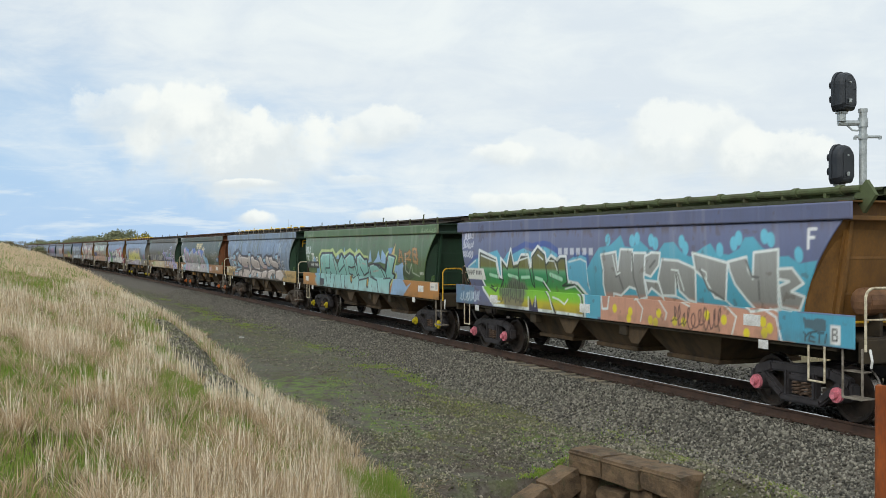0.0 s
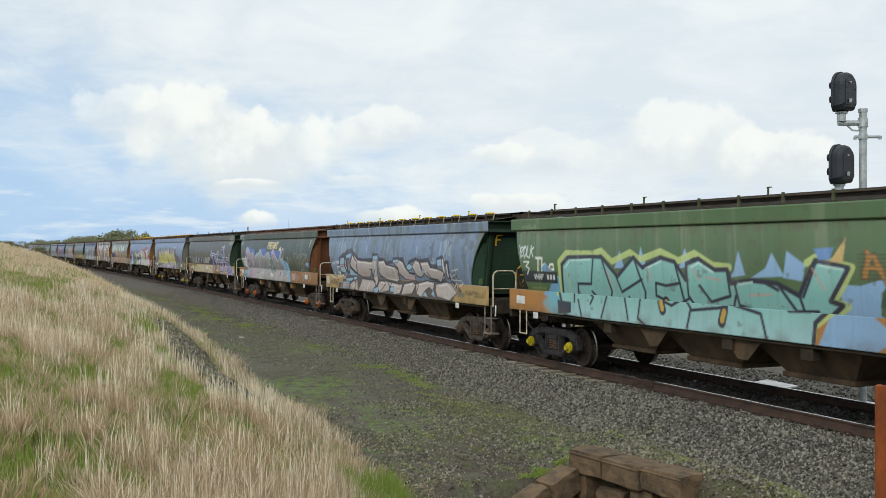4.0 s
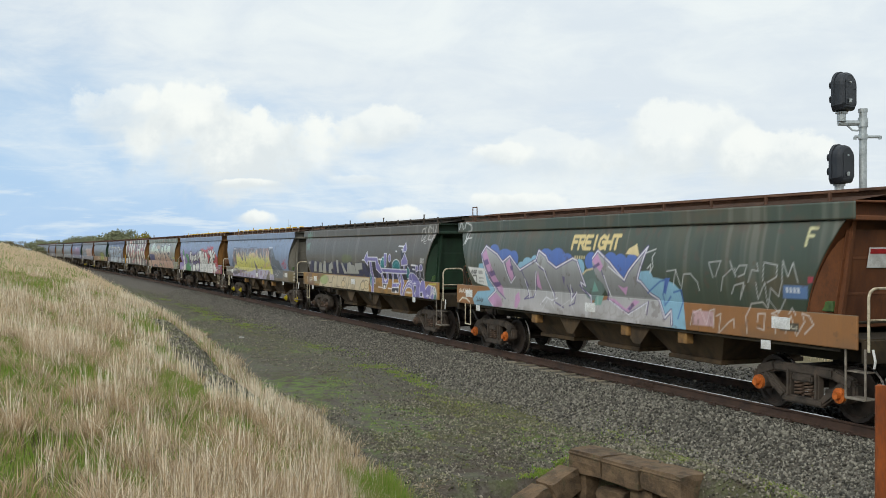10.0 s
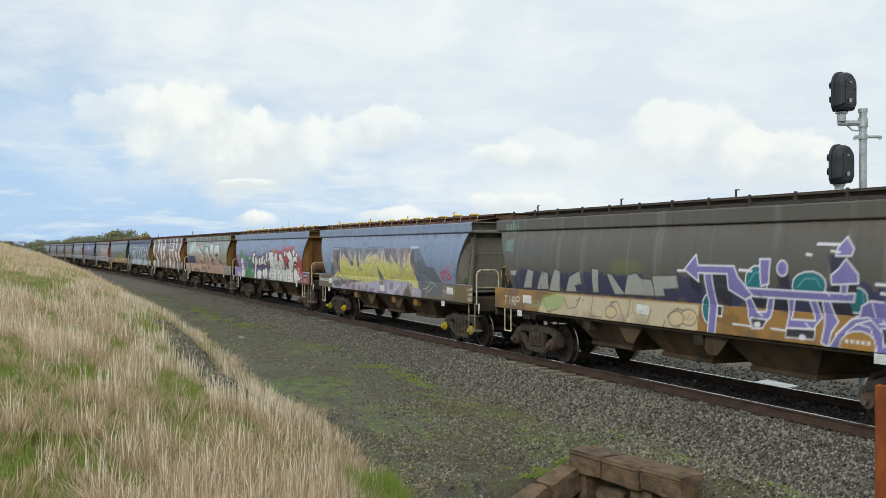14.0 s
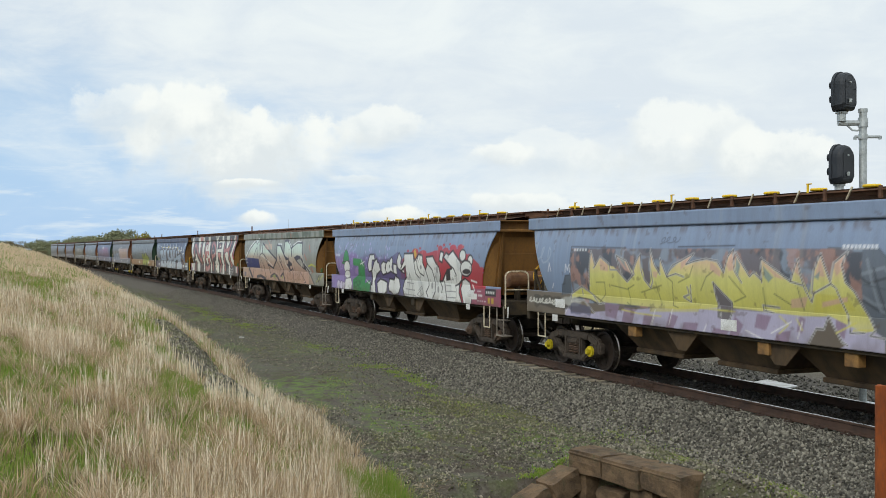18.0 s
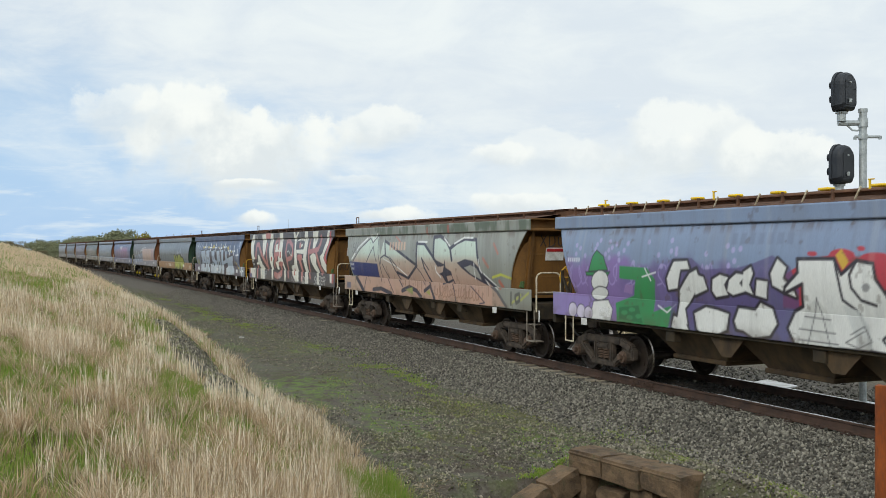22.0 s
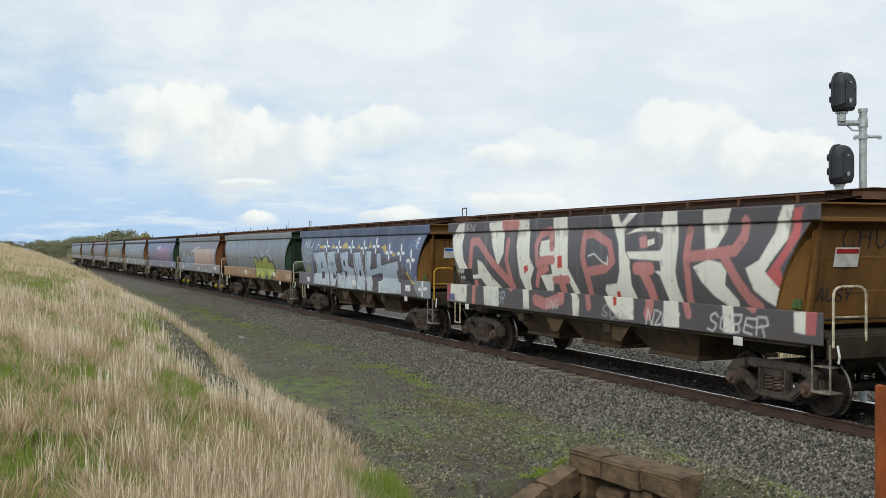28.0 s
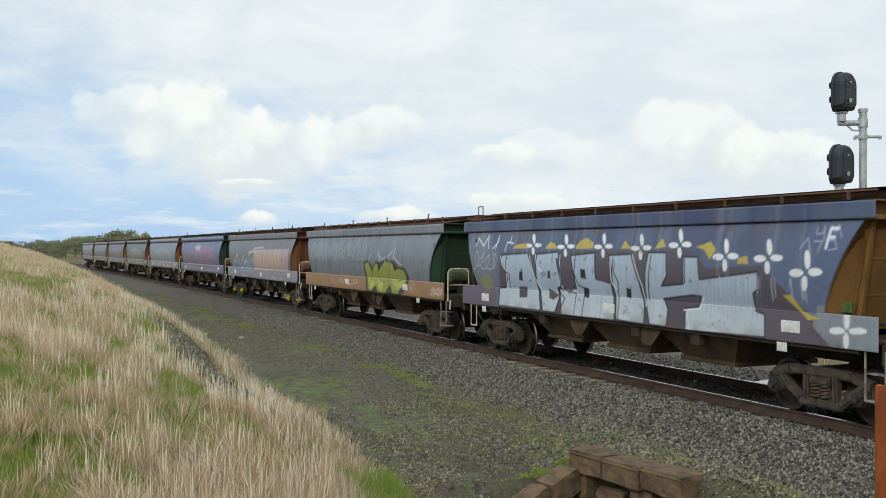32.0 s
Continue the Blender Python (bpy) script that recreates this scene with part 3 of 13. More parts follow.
def build_track():
    # rails: foot, web and head, following the bend
    prof = ((-0.07, -0.165), (0.07, -0.165), (0.07, -0.152), (0.012, -0.13), (0.010, -0.042), (0.034, -0.032), (0.035, -0.006), (0.028, 0.0), (-0.028, 0.0), (-0.035, -0.006), (-0.034, -0.032), (-0.010, -0.042), (-0.012, -0.13), (-0.07, -0.152))
    xs = list(np.linspace(14, -60, 38)) + list(np.linspace(-68, -420, 45))
    for side in (-1, 1):
        bm = bmesh.new()
        rows = []
        for x in xs:
            y = track_y(x) + side * 0.835
            rows.append([bm.verts.new((x, y + px, pz)) for px, pz in prof])
        for r, s in zip(rows, rows[1:]):
            for i in range(len(prof)):
                f = bm.faces.new((r[i], s[i], s[(i + 1) % len(prof)], r[(i + 1) % len(prof)]))
                f.material_index = 1 if i == 7 else 0
        bmesh.ops.recalc_face_normals(bm, faces=bm.faces)
        ob = part("rail", bm, M["rail"])
        ob.data.materials.append(M["rail_top"])
        tagged(ob, "rusty steel rail with a polished running head", "rail", "rails of the track", "structure")
    bm = bmesh.new()
    box(bm, -0.115, 0.115, -1.27, 1.27, -0.12, 0.0, 0.012)
    me = mesh("sleeper", bm, M["sleeper"])
    rng = random.Random(4)
    for i in range(150):
        x = 4.0 - i * 0.62
        ob = piece("sleeper", me, None, None, "", pose(x, track_y(x) + rng.uniform(-0.04, 0.04), -0.172 if -22.4 < x < -17.8 or rng.random() < 0.06 else -0.215, 0, 0, track_turn(x) + rng.uniform(-1, 1)))
        tagged(ob, "weathered grey sleeper bedded in ballast", "sleeper", "sleepers of the track", "structure")
    bm = bmesh.new()
    box(bm, -0.09, 0.09, -0.17, 0.17, 0.0, 0.018, 0.004)
    for dx in (-0.05, 0.05):
        for dy in (-0.11, 0.11):
            tube(bm, (dx, dy, 0.01), (dx, dy, 0.05), 0.014, 6)
    me = mesh("rail_plate", bm, M["rail"])
    for i in range(60):
        x = 4.0 - i * 0.62
        for side in (-1, 1):
            tagged(piece("rail_plate", me, None, None, "", pose(x, track_y(x) + side * 0.835, -0.176, 0, 0, track_turn(x))), "rusty baseplate with spikes under the rail", "rail plate", "rail plates", "structure")
    # a joint with fishplates in the near rail
    bm = bmesh.new()
    for y in (-0.04, 0.02):
        box(bm, -0.35, 0.35, y, y + 0.02, -0.125, -0.045, 0.004)
    for dx in (-0.27, -0.1, 0.1, 0.27):
        tube(bm, (dx, -0.075, -0.085), (dx, 0.05, -0.085), 0.016, 6)
    ob = part("fishplate", bm, M["rail"], None, "", pose(-16.9, track_y(-16.9) - 0.835, 0))
    tagged(ob, "rusty bolted fishplate joint on the rail", "rail joint", kind="structure")


# ---- grass, scrub and trees ----
def heap(x, y):
    """Where the heap of stones lies bare in the grass."""
    return (x > -34) & (x < -16) & (np.abs(y - np.interp(x, TOE_X, TOE_Y) + 1.45) < 0.55 * (0.55 + 0.9 * value_noise(x * 0.8, y * 0.8, 41)))


def blades(rng, x, y, z, height, width, lean, mat, name, label, az=None, fan=0.0, tone=None):
    """Blades of grass as bent, tapering strips in one mesh."""
    n = len(x)
    az = rng.uniform(0, 6.283, n) if az is None else az
    tilt = np.abs(rng.normal(0, lean, n)) + fan
    dx, dy = np.cos(az) * tilt + 0.05, np.sin(az) * tilt
    face = rng.uniform(0, 6.283, n)
    wx, wy = np.cos(face) * width / 2, np.sin(face) * width / 2
    v = np.zeros((n, 4, 3))
    v[:, 0] = np.stack([x, y, z], -1)
    for j, sgn in ((1, -1), (2, 1)):
        v[:, j] = np.stack([x + dx * 0.26 * height + sgn * wx, y + dy * 0.26 * height + sgn * wy, z + 0.5 * height], -1)
    v[:, 3] = np.stack([x + dx * height, y + dy * height, z + height * (1 - 0.4 * np.minimum(tilt, 1) ** 2)], -1)
    f = np.array([[0, 2, 1], [1, 2, 3]])
    faces = (f[None] + (np.arange(n) * 4)[:, None, None]).reshape(-1, 3)
    me = array_mesh(name, v.reshape(-1, 3), faces, mat)
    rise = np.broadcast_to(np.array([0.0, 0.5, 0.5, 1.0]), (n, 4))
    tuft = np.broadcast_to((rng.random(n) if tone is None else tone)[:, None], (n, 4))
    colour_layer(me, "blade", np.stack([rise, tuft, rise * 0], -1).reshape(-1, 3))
    return tagged(new(name, me), label, "grass", kind="stuff")


# middles and sizes of the larger green glades on the bank
GLADES = ((-39.5, 0.2, 0.9), (-36.0, 0.1, 0.7), (-51.7, 1.44, 0.5), (-16.3, -0.05, 0.3), (-13.3, -0.09, 0.3), (-21.4, 1.06, 0.16), (-25.9, 1.53, 0.16), (-21.4, 1.82, 0.14), (-16.9, 0.94, 0.14), (-16.8, 1.39, 0.18), (-18.1, 1.71, 0.1), (-16.1, 2.41, 0.17), (-29.6, 1.14, 0.21), (-27.7, 3.57, 0.21), (-21.7, 1.58, 0.11), (-72.0, 8.16, 0.38), (-23.0, 0.23, 0.12))


def build_grass():
    rng = np.random.default_rng(21)

    def spread(n, x0, x1, back, edge=0.0, power=1.0):
        u = rng.random(n) ** power
        x = x0 + (x1 - x0) * u
        toe = np.interp(x, TOE_X, TOE_Y)
        y = toe + edge - (back + edge) * rng.random(n)
        return x, y

    def patch(x, y):
        """Over about a half: gaps between the tussocks, where it is green."""
        p = 0.45 * value_noise(x * 0.30 + y * 0.3, y * 1.3 - x * 0.08, 14, 3) + 0.55 * value_noise(x * 1.0, y * 2.8, 15, 2)
        for a, b, r in GLADES:
            p = p + 0.3 * np.exp(-((x - a) ** 2 * 0.12 + (y - b) ** 2) / (3.2 * r * r))
        return p

    # tussocks: fans of blades about the middles of clumps that stand at random
    sets = []
    for clumps, per, x0, x1, back, hgt, wid, wide in ((4600, 46, -7.5, -20, 5.6, 0.37, 0.0075, 0.12), (6400, 24, -20, -45, 8.8, 0.40, 0.013, 0.19), (2400, 24, -45, -100, 10.8, 0.5, 0.028, 0.45), (900, 26, -100, -260, 12, 0.6, 0.07, 0.8)):
        cx, cy = spread(clumps, x0, x1, back, 0.0)
        cy = cy + rng.normal(0, 0.16, clumps) + 0.75 * (value_noise(cx * 0.75, cx * 0.0 + 3.0, 71, 3) - 0.5)
        p = patch(cx, cy)
        size = 0.45 + 0.95 * rng.random(clumps) ** 2.2
        up = np.interp(cx, TOE_X, TOE_Y) - cy
        size = size * (1 - 0.5 * smooth(up, 0.5, 1.0) * (1 - smooth(up, 2.4, 3.2)) * smooth(cx, -36, -32) * (1 - smooth(cx, -15.5, -13.5)))
        keep = (rng.random(clumps) < 1.0 - smooth(p, 0.505, 0.565) * 0.82) & ~heap(cx, cy)
        cx, cy, size = cx[keep], cy[keep], size[keep]
        tone = np.clip(value_noise(cx * 0.25, cy * 0.7, 51) * 0.7 + rng.normal(0.15, 0.26, len(cx)), 0, 1)
        n = len(cx) * per
        az, rad = rng.uniform(0, 6.283, n), wide * np.sqrt(rng.random(n)) * np.repeat(size, per)
        x, y = np.repeat(cx, per) + np.cos(az) * rad, np.repeat(cy, per) + np.sin(az) * rad
        h = hgt * np.repeat(size, per) * rng.uniform(0.6, 1.2, n) * (1.05 - 0.35 * rad / wide)
        h = h * (0.75 + 0.25 * smooth(np.interp(x, TOE_X, TOE_Y) - y, -0.2, 0.7))
        sets.append((x, y, h, wid * rng.uniform(0.7, 1.3, n), az, 0.04 + 0.42 * rad / wide, np.repeat(tone, per)))
    a = [np.concatenate([s[i] for s in sets[:2]]) for i in range(7)]
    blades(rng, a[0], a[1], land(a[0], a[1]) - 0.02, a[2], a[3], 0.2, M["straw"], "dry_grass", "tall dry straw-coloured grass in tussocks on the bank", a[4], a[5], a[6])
    a = [np.concatenate([s[i] for s in sets[2:]]) for i in range(7)]
    blades(rng, a[0], a[1], land(a[0], a[1]) - 0.02, a[2], a[3], 0.2, M["straw_far"], "dry_grass", "pale dry grass covering the far bank", a[4], a[5], a[6])
    # single pale stalks that stand above the tussocks
    sx, sy = [], []
    for n, x0, x1, back in ((9000, -7.5, -20, 5.4), (9000, -20, -45, 8.5)):
        x, y = spread(n, x0, x1, back, 0.1)
        ok = (patch(x, y) < 0.52) & ~heap(x, y)
        sx.append(x[ok]), sy.append(y[ok])
    sx, sy = np.concatenate(sx), np.concatenate(sy)
    n = len(sx)
    blades(rng, sx, sy, land(sx, sy), rng.uniform(0.30, 0.56, n) * (0.65 + 0.35 * smooth(np.interp(sx, TOE_X, TOE_Y) - sy, -0.1, 0.8)), 0.0035 + 0.00028 * -sx, 0.17, M["stalk"], "grass_stalks", "pale upright seed stalks above the dry grass")
    # green grass in the gaps and at the toe of the bank
    gx, gy, gh, gw = [], [], [], []
    for n, x0, x1, back, hgt, wid in ((90000, -7.5, -24, 5.6, 0.17, 0.010), (60000, -24, -60, 9.0, 0.22, 0.018), (14000, -60, -140, 10, 0.3, 0.045)):
        x, y = spread(n, x0, x1, back, 0.3)
        keep = (rng.random(n) < (1.0 * smooth(patch(x, y), 0.50, 0.57) + 0.15) * smooth(np.interp(x, TOE_X, TOE_Y) - y, -0.1, 0.5)) & ~heap(x, y)
        x, y = x[keep], y[keep]
        gx.append(x), gy.append(y), gh.append(hgt * rng.uniform(0.5, 1.3, len(x))), gw.append(wid * rng.uniform(0.7, 1.3, len(x)))
    x = rng.uniform(-12.6, -9.5, 5000)
    y = np.interp(x, TOE_X, TOE_Y) + rng.uniform(-0.5, 0.28, 5000)
    gx.append(x), gy.append(y), gh.append(rng.uniform(0.12, 0.42, 5000)), gw.append(rng.uniform(0.005, 0.009, 5000))
    gx, gy, gh, gw = map(np.concatenate, (gx, gy, gh, gw))
    blades(rng, gx, gy, land(gx, gy) - 0.01, gh, gw, 0.4, M["grass"], "green_grass", "fresh green grass between the dry tussocks")
    # weeds by the wing wall, and wisps of straw on the gravel
    n = 1500
    y = rng.normal(6.9, 0.26, n)
    x = -12.62 - 0.62 * (y - 6.9) + rng.normal(0, 0.12, n)
    ok = (x < -12.3) & (rng.random(n) < smooth(value_noise(x * 3, y * 3, 31), 0.4, 0.6))
    x, y = x[ok], y[ok]
    blades(rng, x, y, land(x, y) - 0.01, rng.uniform(0.03, 0.09, len(x)), rng.uniform(0.012, 0.026, len(x)), 0.8, M["grass"], "weeds", "leafy green weeds beside the stone wing wall")
    n = 700
    x, y = rng.normal(-11.6, 0.9, n), rng.normal(4.7, 0.4, n)
    blades(rng, x, y, land(x, y) + 0.005, rng.uniform(0.05, 0.11, n), rng.uniform(0.004, 0.008, n), 2.5, M["straw"], "straw_litter", "broken wisps of dry straw on the gravel")
    # sparse weeds on the gravel
    n = 60000
    x = -7 - 50 * rng.random(n) ** 1.7
    d = rng.uniform(2.6, 7.5, n)
    y = bend(x) - d
    ok = (y > np.interp(x, TOE_X, TOE_Y)) & (rng.random(n) < smooth(value_noise(x * 0.22, y * 0.5, 8), 0.47, 0.66) * smooth(value_noise(x * 2.2, y * 2.2, 18), 0.45, 0.65) * 0.9)
    x, y = x[ok], y[ok]
    blades(rng, x, y, land(x, y) - 0.01, rng.uniform(0.02, 0.07, len(x)), rng.uniform(0.008, 0.016, len(x)), 0.7, M["grass"], "weeds", "small green weeds in the gravel")
    # the greener band where the gravel meets the ballast's foot
    n = 64000
    x = -8 - 60 * rng.random(n) ** 1.5
    d = rng.normal(3.35, 0.36, n) + 0.25 * np.sin(x * 0.5)
    y = bend(x) - d
    ok = (y > np.interp(x, TOE_X, TOE_Y) + 0.3) & (rng.random(n) < smooth(value_noise(x * 0.35, y * 1.1, 61, 3), 0.42, 0.58) * smooth(value_noise(x * 3, y * 3, 62, 2), 0.36, 0.58))
    ok &= ~((x > -12.6) & (x < -9.4) & (y < 7.8))
    x, y = x[ok], y[ok]
    blades(rng, x, y, land(x, y) - 0.005, rng.uniform(0.02, 0.06, len(x)), rng.uniform(0.012, 0.026, len(x)), 1.1, M["grass"], "weeds", "low green weeds along the foot of the ballast")
    # verge beyond the track
    n = 16000
    x, d = -6 - 200 * rng.random(n) ** 1.5, rng.uniform(7.5, 24, n)
    y = bend(x) + d
    blades(rng, x, y, land(x, y) - 0.02, rng.uniform(0.25, 0.6, n), 0.02 + 0.0005 * -x, 0.35, M["straw_far"], "verge_grass", "dry grass on the verge beyond the track")


def leaf_cloud(rng, n, cx, cy, cz, rx, ry, rz, size):
    """Small leaf quads about a place, thinning outwards."""
    d = rng.normal(0, 1, (n, 3))
    d /= np.linalg.norm(d, axis=1)[:, None]
    r = rng.random(n) ** 0.45
    c = np.stack([cx + d[:, 0] * r * rx, cy + d[:, 1] * r * ry, cz + d[:, 2] * r * rz], -1)
    u = rng.normal(0, 1, (n, 3))
    u /= np.linalg.norm(u, axis=1)[:, None]
    w = np.cross(u, d + 0.01)
    w /= np.linalg.norm(w, axis=1)[:, None]
    s = size * rng.uniform(0.6, 1.4, (n, 1))
    v = np.stack([c - u * s, c - w * s * 0.5, c + u * s, c + w * s * 0.5], 1)
    return v.reshape(-1, 3)


def tree(x, y, height, spread_, mat, label, name="tree", seed=0):
    rng = np.random.default_rng(seed)
    z0 = float(land(np.array([x]), np.array([y]))[0])
    top = new(name)
    top.matrix_basis = Matrix.Translation((x, y, z0))
    tagged(top, label, "tree" if name == "tree" else "shrub")
    bm = bmesh.new()
    tube(bm, (0, 0, -0.3), (0.1, 0, height * 0.5), 0.035 * height, 7, 0.02 * height)
    n = 7
    leaves = []
    for i in range(n):
        a = i * 2.4 + rng.uniform(0, 1)
        r = spread_ * rng.uniform(0.25, 0.8)
        e = Vector((math.cos(a) * r, math.sin(a) * r, height * rng.uniform(0.5, 0.88)))
        tube(bm, (0.05, 0, height * rng.uniform(0.2, 0.45)), e, 0.016 * height, 5, 0.005 * height)
        q = spread_ * rng.uniform(0.35, 0.55)
        leaves.append(leaf_cloud(rng, 240, e.x, e.y, e.z, q, q, height * rng.uniform(0.12, 0.22), 0.034 * height))
    leaves.append(leaf_cloud(rng, 180, 0, 0, height * 0.75, spread_ * 0.6, spread_ * 0.6, height * 0.25, 0.05 * height))
    leaves.append(leaf_cloud(rng, 160, 0, 0, height * 0.35, spread_ * 0.8, spread_ * 0.8, height * 0.3, 0.05 * height))
    part("trunk", bm, M["bark"], top)
    v = np.concatenate(leaves)
    piece("crown", array_mesh("crown", v, np.arange(len(v)).reshape(-1, 4), mat), None, top)
    return top


def place(a, dist):
    """Plan place at dist metres forward along the direction with the tangent a from the view's middle."""
    c, s = math.cos(0.39979), math.sin(0.39979)
    return dist * (-c + a * s), dist * (s + a * c)


def build_trees():
    rng = random.Random(9)
    for i in range(13):
        a = (58 + i * 15 - 784) / 1810 + rng.uniform(-0.002, 0.002)
        x, y = place(a, rng.uniform(300, 380))
        big = 1.0 if 8 <= i <= 11 else (0.8 if i > 4 else 0.68)
        tree(x, y, big * rng.uniform(7.8, 9.2), rng.uniform(4.4, 6.4), M["leaf"], "grey-green bushy gum tree on the far horizon", "tree", 40 + i)
    x, y = place((257 - 784) / 1810, 300)
    tree(x, y, 8.0, 3.0, M["leaf_gold"], "yellowish wattle bush beyond the track", "tree", 71)
    for i in range(16):
        a = (-6 + i * 6.5 - 784) / 1810
        x, y = place(a, rng.uniform(150, 210))
        tree(x, y, rng.uniform(0.9, 1.6), rng.uniform(1.2, 2.2), M["scrub"] if rng.random() < 0.6 else M["leaf"], "low dull scrub bush on the dry bank", "shrub", 100 + i)
    for i in range(5):
        x, y = place((66 + i * 10 - 784) / 1810, 190 + 10 * i)
        tree(x, y, rng.uniform(2.6, 3.6), rng.uniform(1.8, 2.4), M["leaf"], "dense dark green shrub beside the track", "shrub", 140 + i)


# ---- signal, posts and sleepers beside the track ----
def signal_head(parent, x, y, z, s=1.0):
    """A hooded black backboard with two lamps that face away along the track."""
    bm = bmesh.new()
    n = 14
    pts = [(-0.21, -0.40), (0.21, -0.40), (0.27, -0.30), (0.27, 0.14)] + [(0.27 * math.cos(math.pi * k / n), 0.14 + 0.27 * math.sin(math.pi * k / n)) for k in range(1, n)] + [(-0.27, 0.14), (-0.27, -0.30)]
    lo = [bm.verts.new((-0.06, yy, zz)) for yy, zz in pts]
    hi = [bm.verts.new((0.0, yy, zz)) for yy, zz in pts]
    bm.faces.new(lo), bm.faces.new(hi)
    for k in range(len(pts)):
        bm.faces.new((lo[k], lo[(k + 1) % len(pts)], hi[(k + 1) % len(pts)], hi[k]))
    bmesh.ops.recalc_face_normals(bm, faces=bm.faces)
    m = pose(x, y, z, 0, 0, 13)
    board = part("signal_head", bm, M["signal_black"], parent, "black hooded backboard of the signal", m)
    bm = bmesh.new()
    rings = [[bm.verts.new((xx, yy * k, 0.0 + (zz - 0.0) * k)) for yy, zz in pts] for xx, k in ((0.0, 0.94), (0.12, 0.93), (0.17, 0.88), (0.2, 0.78))]
    for r, q in zip(rings, rings[1:]):
        for k in range(len(pts)):
            bm.faces.new((r[k], r[(k + 1) % len(pts)], q[(k + 1) % len(pts)], q[k]))
    bm.faces.new(rings[-1])
    bmesh.ops.recalc_face_normals(bm, faces=bm.faces)
    part("lamp_case", bm, M["signal_black"], board)
    bm = bmesh.new()
    box(bm, 0.196, 0.212, -0.17, 0.17, -0.28, 0.22, 0.006)
    for zz in (-0.3, 0.0):
        tube(bm, (0.20, 0.15, zz + 0.05), (0.23, 0.15, zz + 0.05), 0.014, 6)
    part("rear_door", bm, M["signal_black"], board)
    bm = bmesh.new()
    tube(bm, (0.225, -0.05, -0.18), (0.26, -0.05, -0.18), 0.022, 8)
    box(bm, 0.225, 0.25, -0.09, -0.02, -0.24, -0.165, 0.004)
    part("latch", bm, M["galv"], board, "small metal latch")
    bm = bmesh.new()
    tube(bm, (0.225, -0.05, 0.17), (0.25, -0.05, 0.17), 0.018, 8)
    part("knob", bm, M["galv"], board, "small metal knob")
    for zz in (0.14, -0.14):
        bm = bmesh.new()
        rows = []
        for k in range(9):
            t = math.radians(-20 + k * 27.5)
            rows.append([(-0.06, 0.12 * math.cos(t), zz + 0.12 * math.sin(t)), (-0.24 + 0.05 * abs(k - 4) / 4, 0.12 * math.cos(t), zz + 0.12 * math.sin(t) - 0.03)])
        sheet(bm, rows)
        bmesh.ops.solidify(bm, geom=bm.faces[:], thickness=0.008)
        part("hood", bm, M["signal_black"], board)
        bm = bmesh.new()
        tube(bm, (-0.075, 0, zz), (-0.06, 0, zz), 0.1, 12)
        part("lens", bm, M["glass"], board)
    return board


def build_signal():
    top = new("railway_signal")
    px, py = place((1527 - 784) / 1810, 20.5)
    gz = float(land(np.array([px]), np.array([py]))[0])
    top.matrix_basis = Matrix.Translation((px, py, gz))
    tagged(top, "two-headed railway colour-light signal on a galvanised post", "railway signal")
    H = 5.34 - gz
    bm = bmesh.new()
    tube(bm, (0, 0, 0), (0, 0, H), 0.076, 14)
    part("post", bm, M["galv"], top)
    bm = bmesh.new()
    tube(bm, (0, 0, H - 0.06), (0, 0, H + 0.01), 0.092, 14)
    part("post_cap", bm, M["galv"], top)
    bm = bmesh.new()
    box(bm, -0.25, 0.25, -0.25, 0.25, 0, 0.06, 0.01)
    part("base_plate", bm, M["galv"], top)
    s, c = math.sin(0.39979), math.cos(0.39979)
    R = Vector((s, c, 0))
    for zc, dx, arm in ((165, -38, True), (293, -42, True)):
        z = 2.558 + (441 - zc) / 1810 * 20.5 - gz
        o = R * (dx / 1810 * 20.5)
        foot = z - 0.40
        bm = bmesh.new()
        tube(bm, (o.x, o.y, foot - 0.19), (o.x, o.y, foot), 0.09, 12)
        tube(bm, (o.x, o.y, foot - 0.03), (o.x, o.y, foot), 0.12, 12)
        part("socket", bm, M["galv"], top)
        bm = bmesh.new()
        a = Vector((o.x, o.y, foot - 0.22)) - R * 0.07
        b = Vector((0, 0, foot - 0.22)) + R * 0.02
        tube(bm, a, b, 0.055, 8)
        tube(bm, Vector((0, 0, foot - 0.30)), Vector((0, 0, foot - 0.12)), 0.10, 12)
        part("arm", bm, M["galv"], top)
        bm = bmesh.new()
        pts = [Vector((o.x, o.y, foot - 0.25)) + R * 0.12 + (R * 0.1 * k + Vector((0, 0, -0.13 * math.sin(math.pi * (k + 0.2) / 3.6)))) for k in range(4)]
        pipe(bm, pts, 0.018, 6)
        part("cable", bm, M["galv"], top, "pale looping cable conduit")
        signal_head(top, o.x, o.y, z)
    bm = bmesh.new()
    z = 2.558 + (441 - 244) / 1810 * 20.5 - gz
    a, b = R * -0.16 + Vector((0, 0, z)), R * 0.34 + Vector((0, 0, z))
    tube(bm, a, b, 0.03, 8)
    tube(bm, a, a - Vector((0, 0, 0.06)), 0.03, 8)
    tube(bm, b - Vector((0, 0, 0.05)), b + Vector((0, 0, 0.02)), 0.035, 8)
    tube(bm, (0, 0, z - 0.05), (0, 0, z + 0.05), 0.095, 12)
    part("bracket", bm, M["galv"], top)


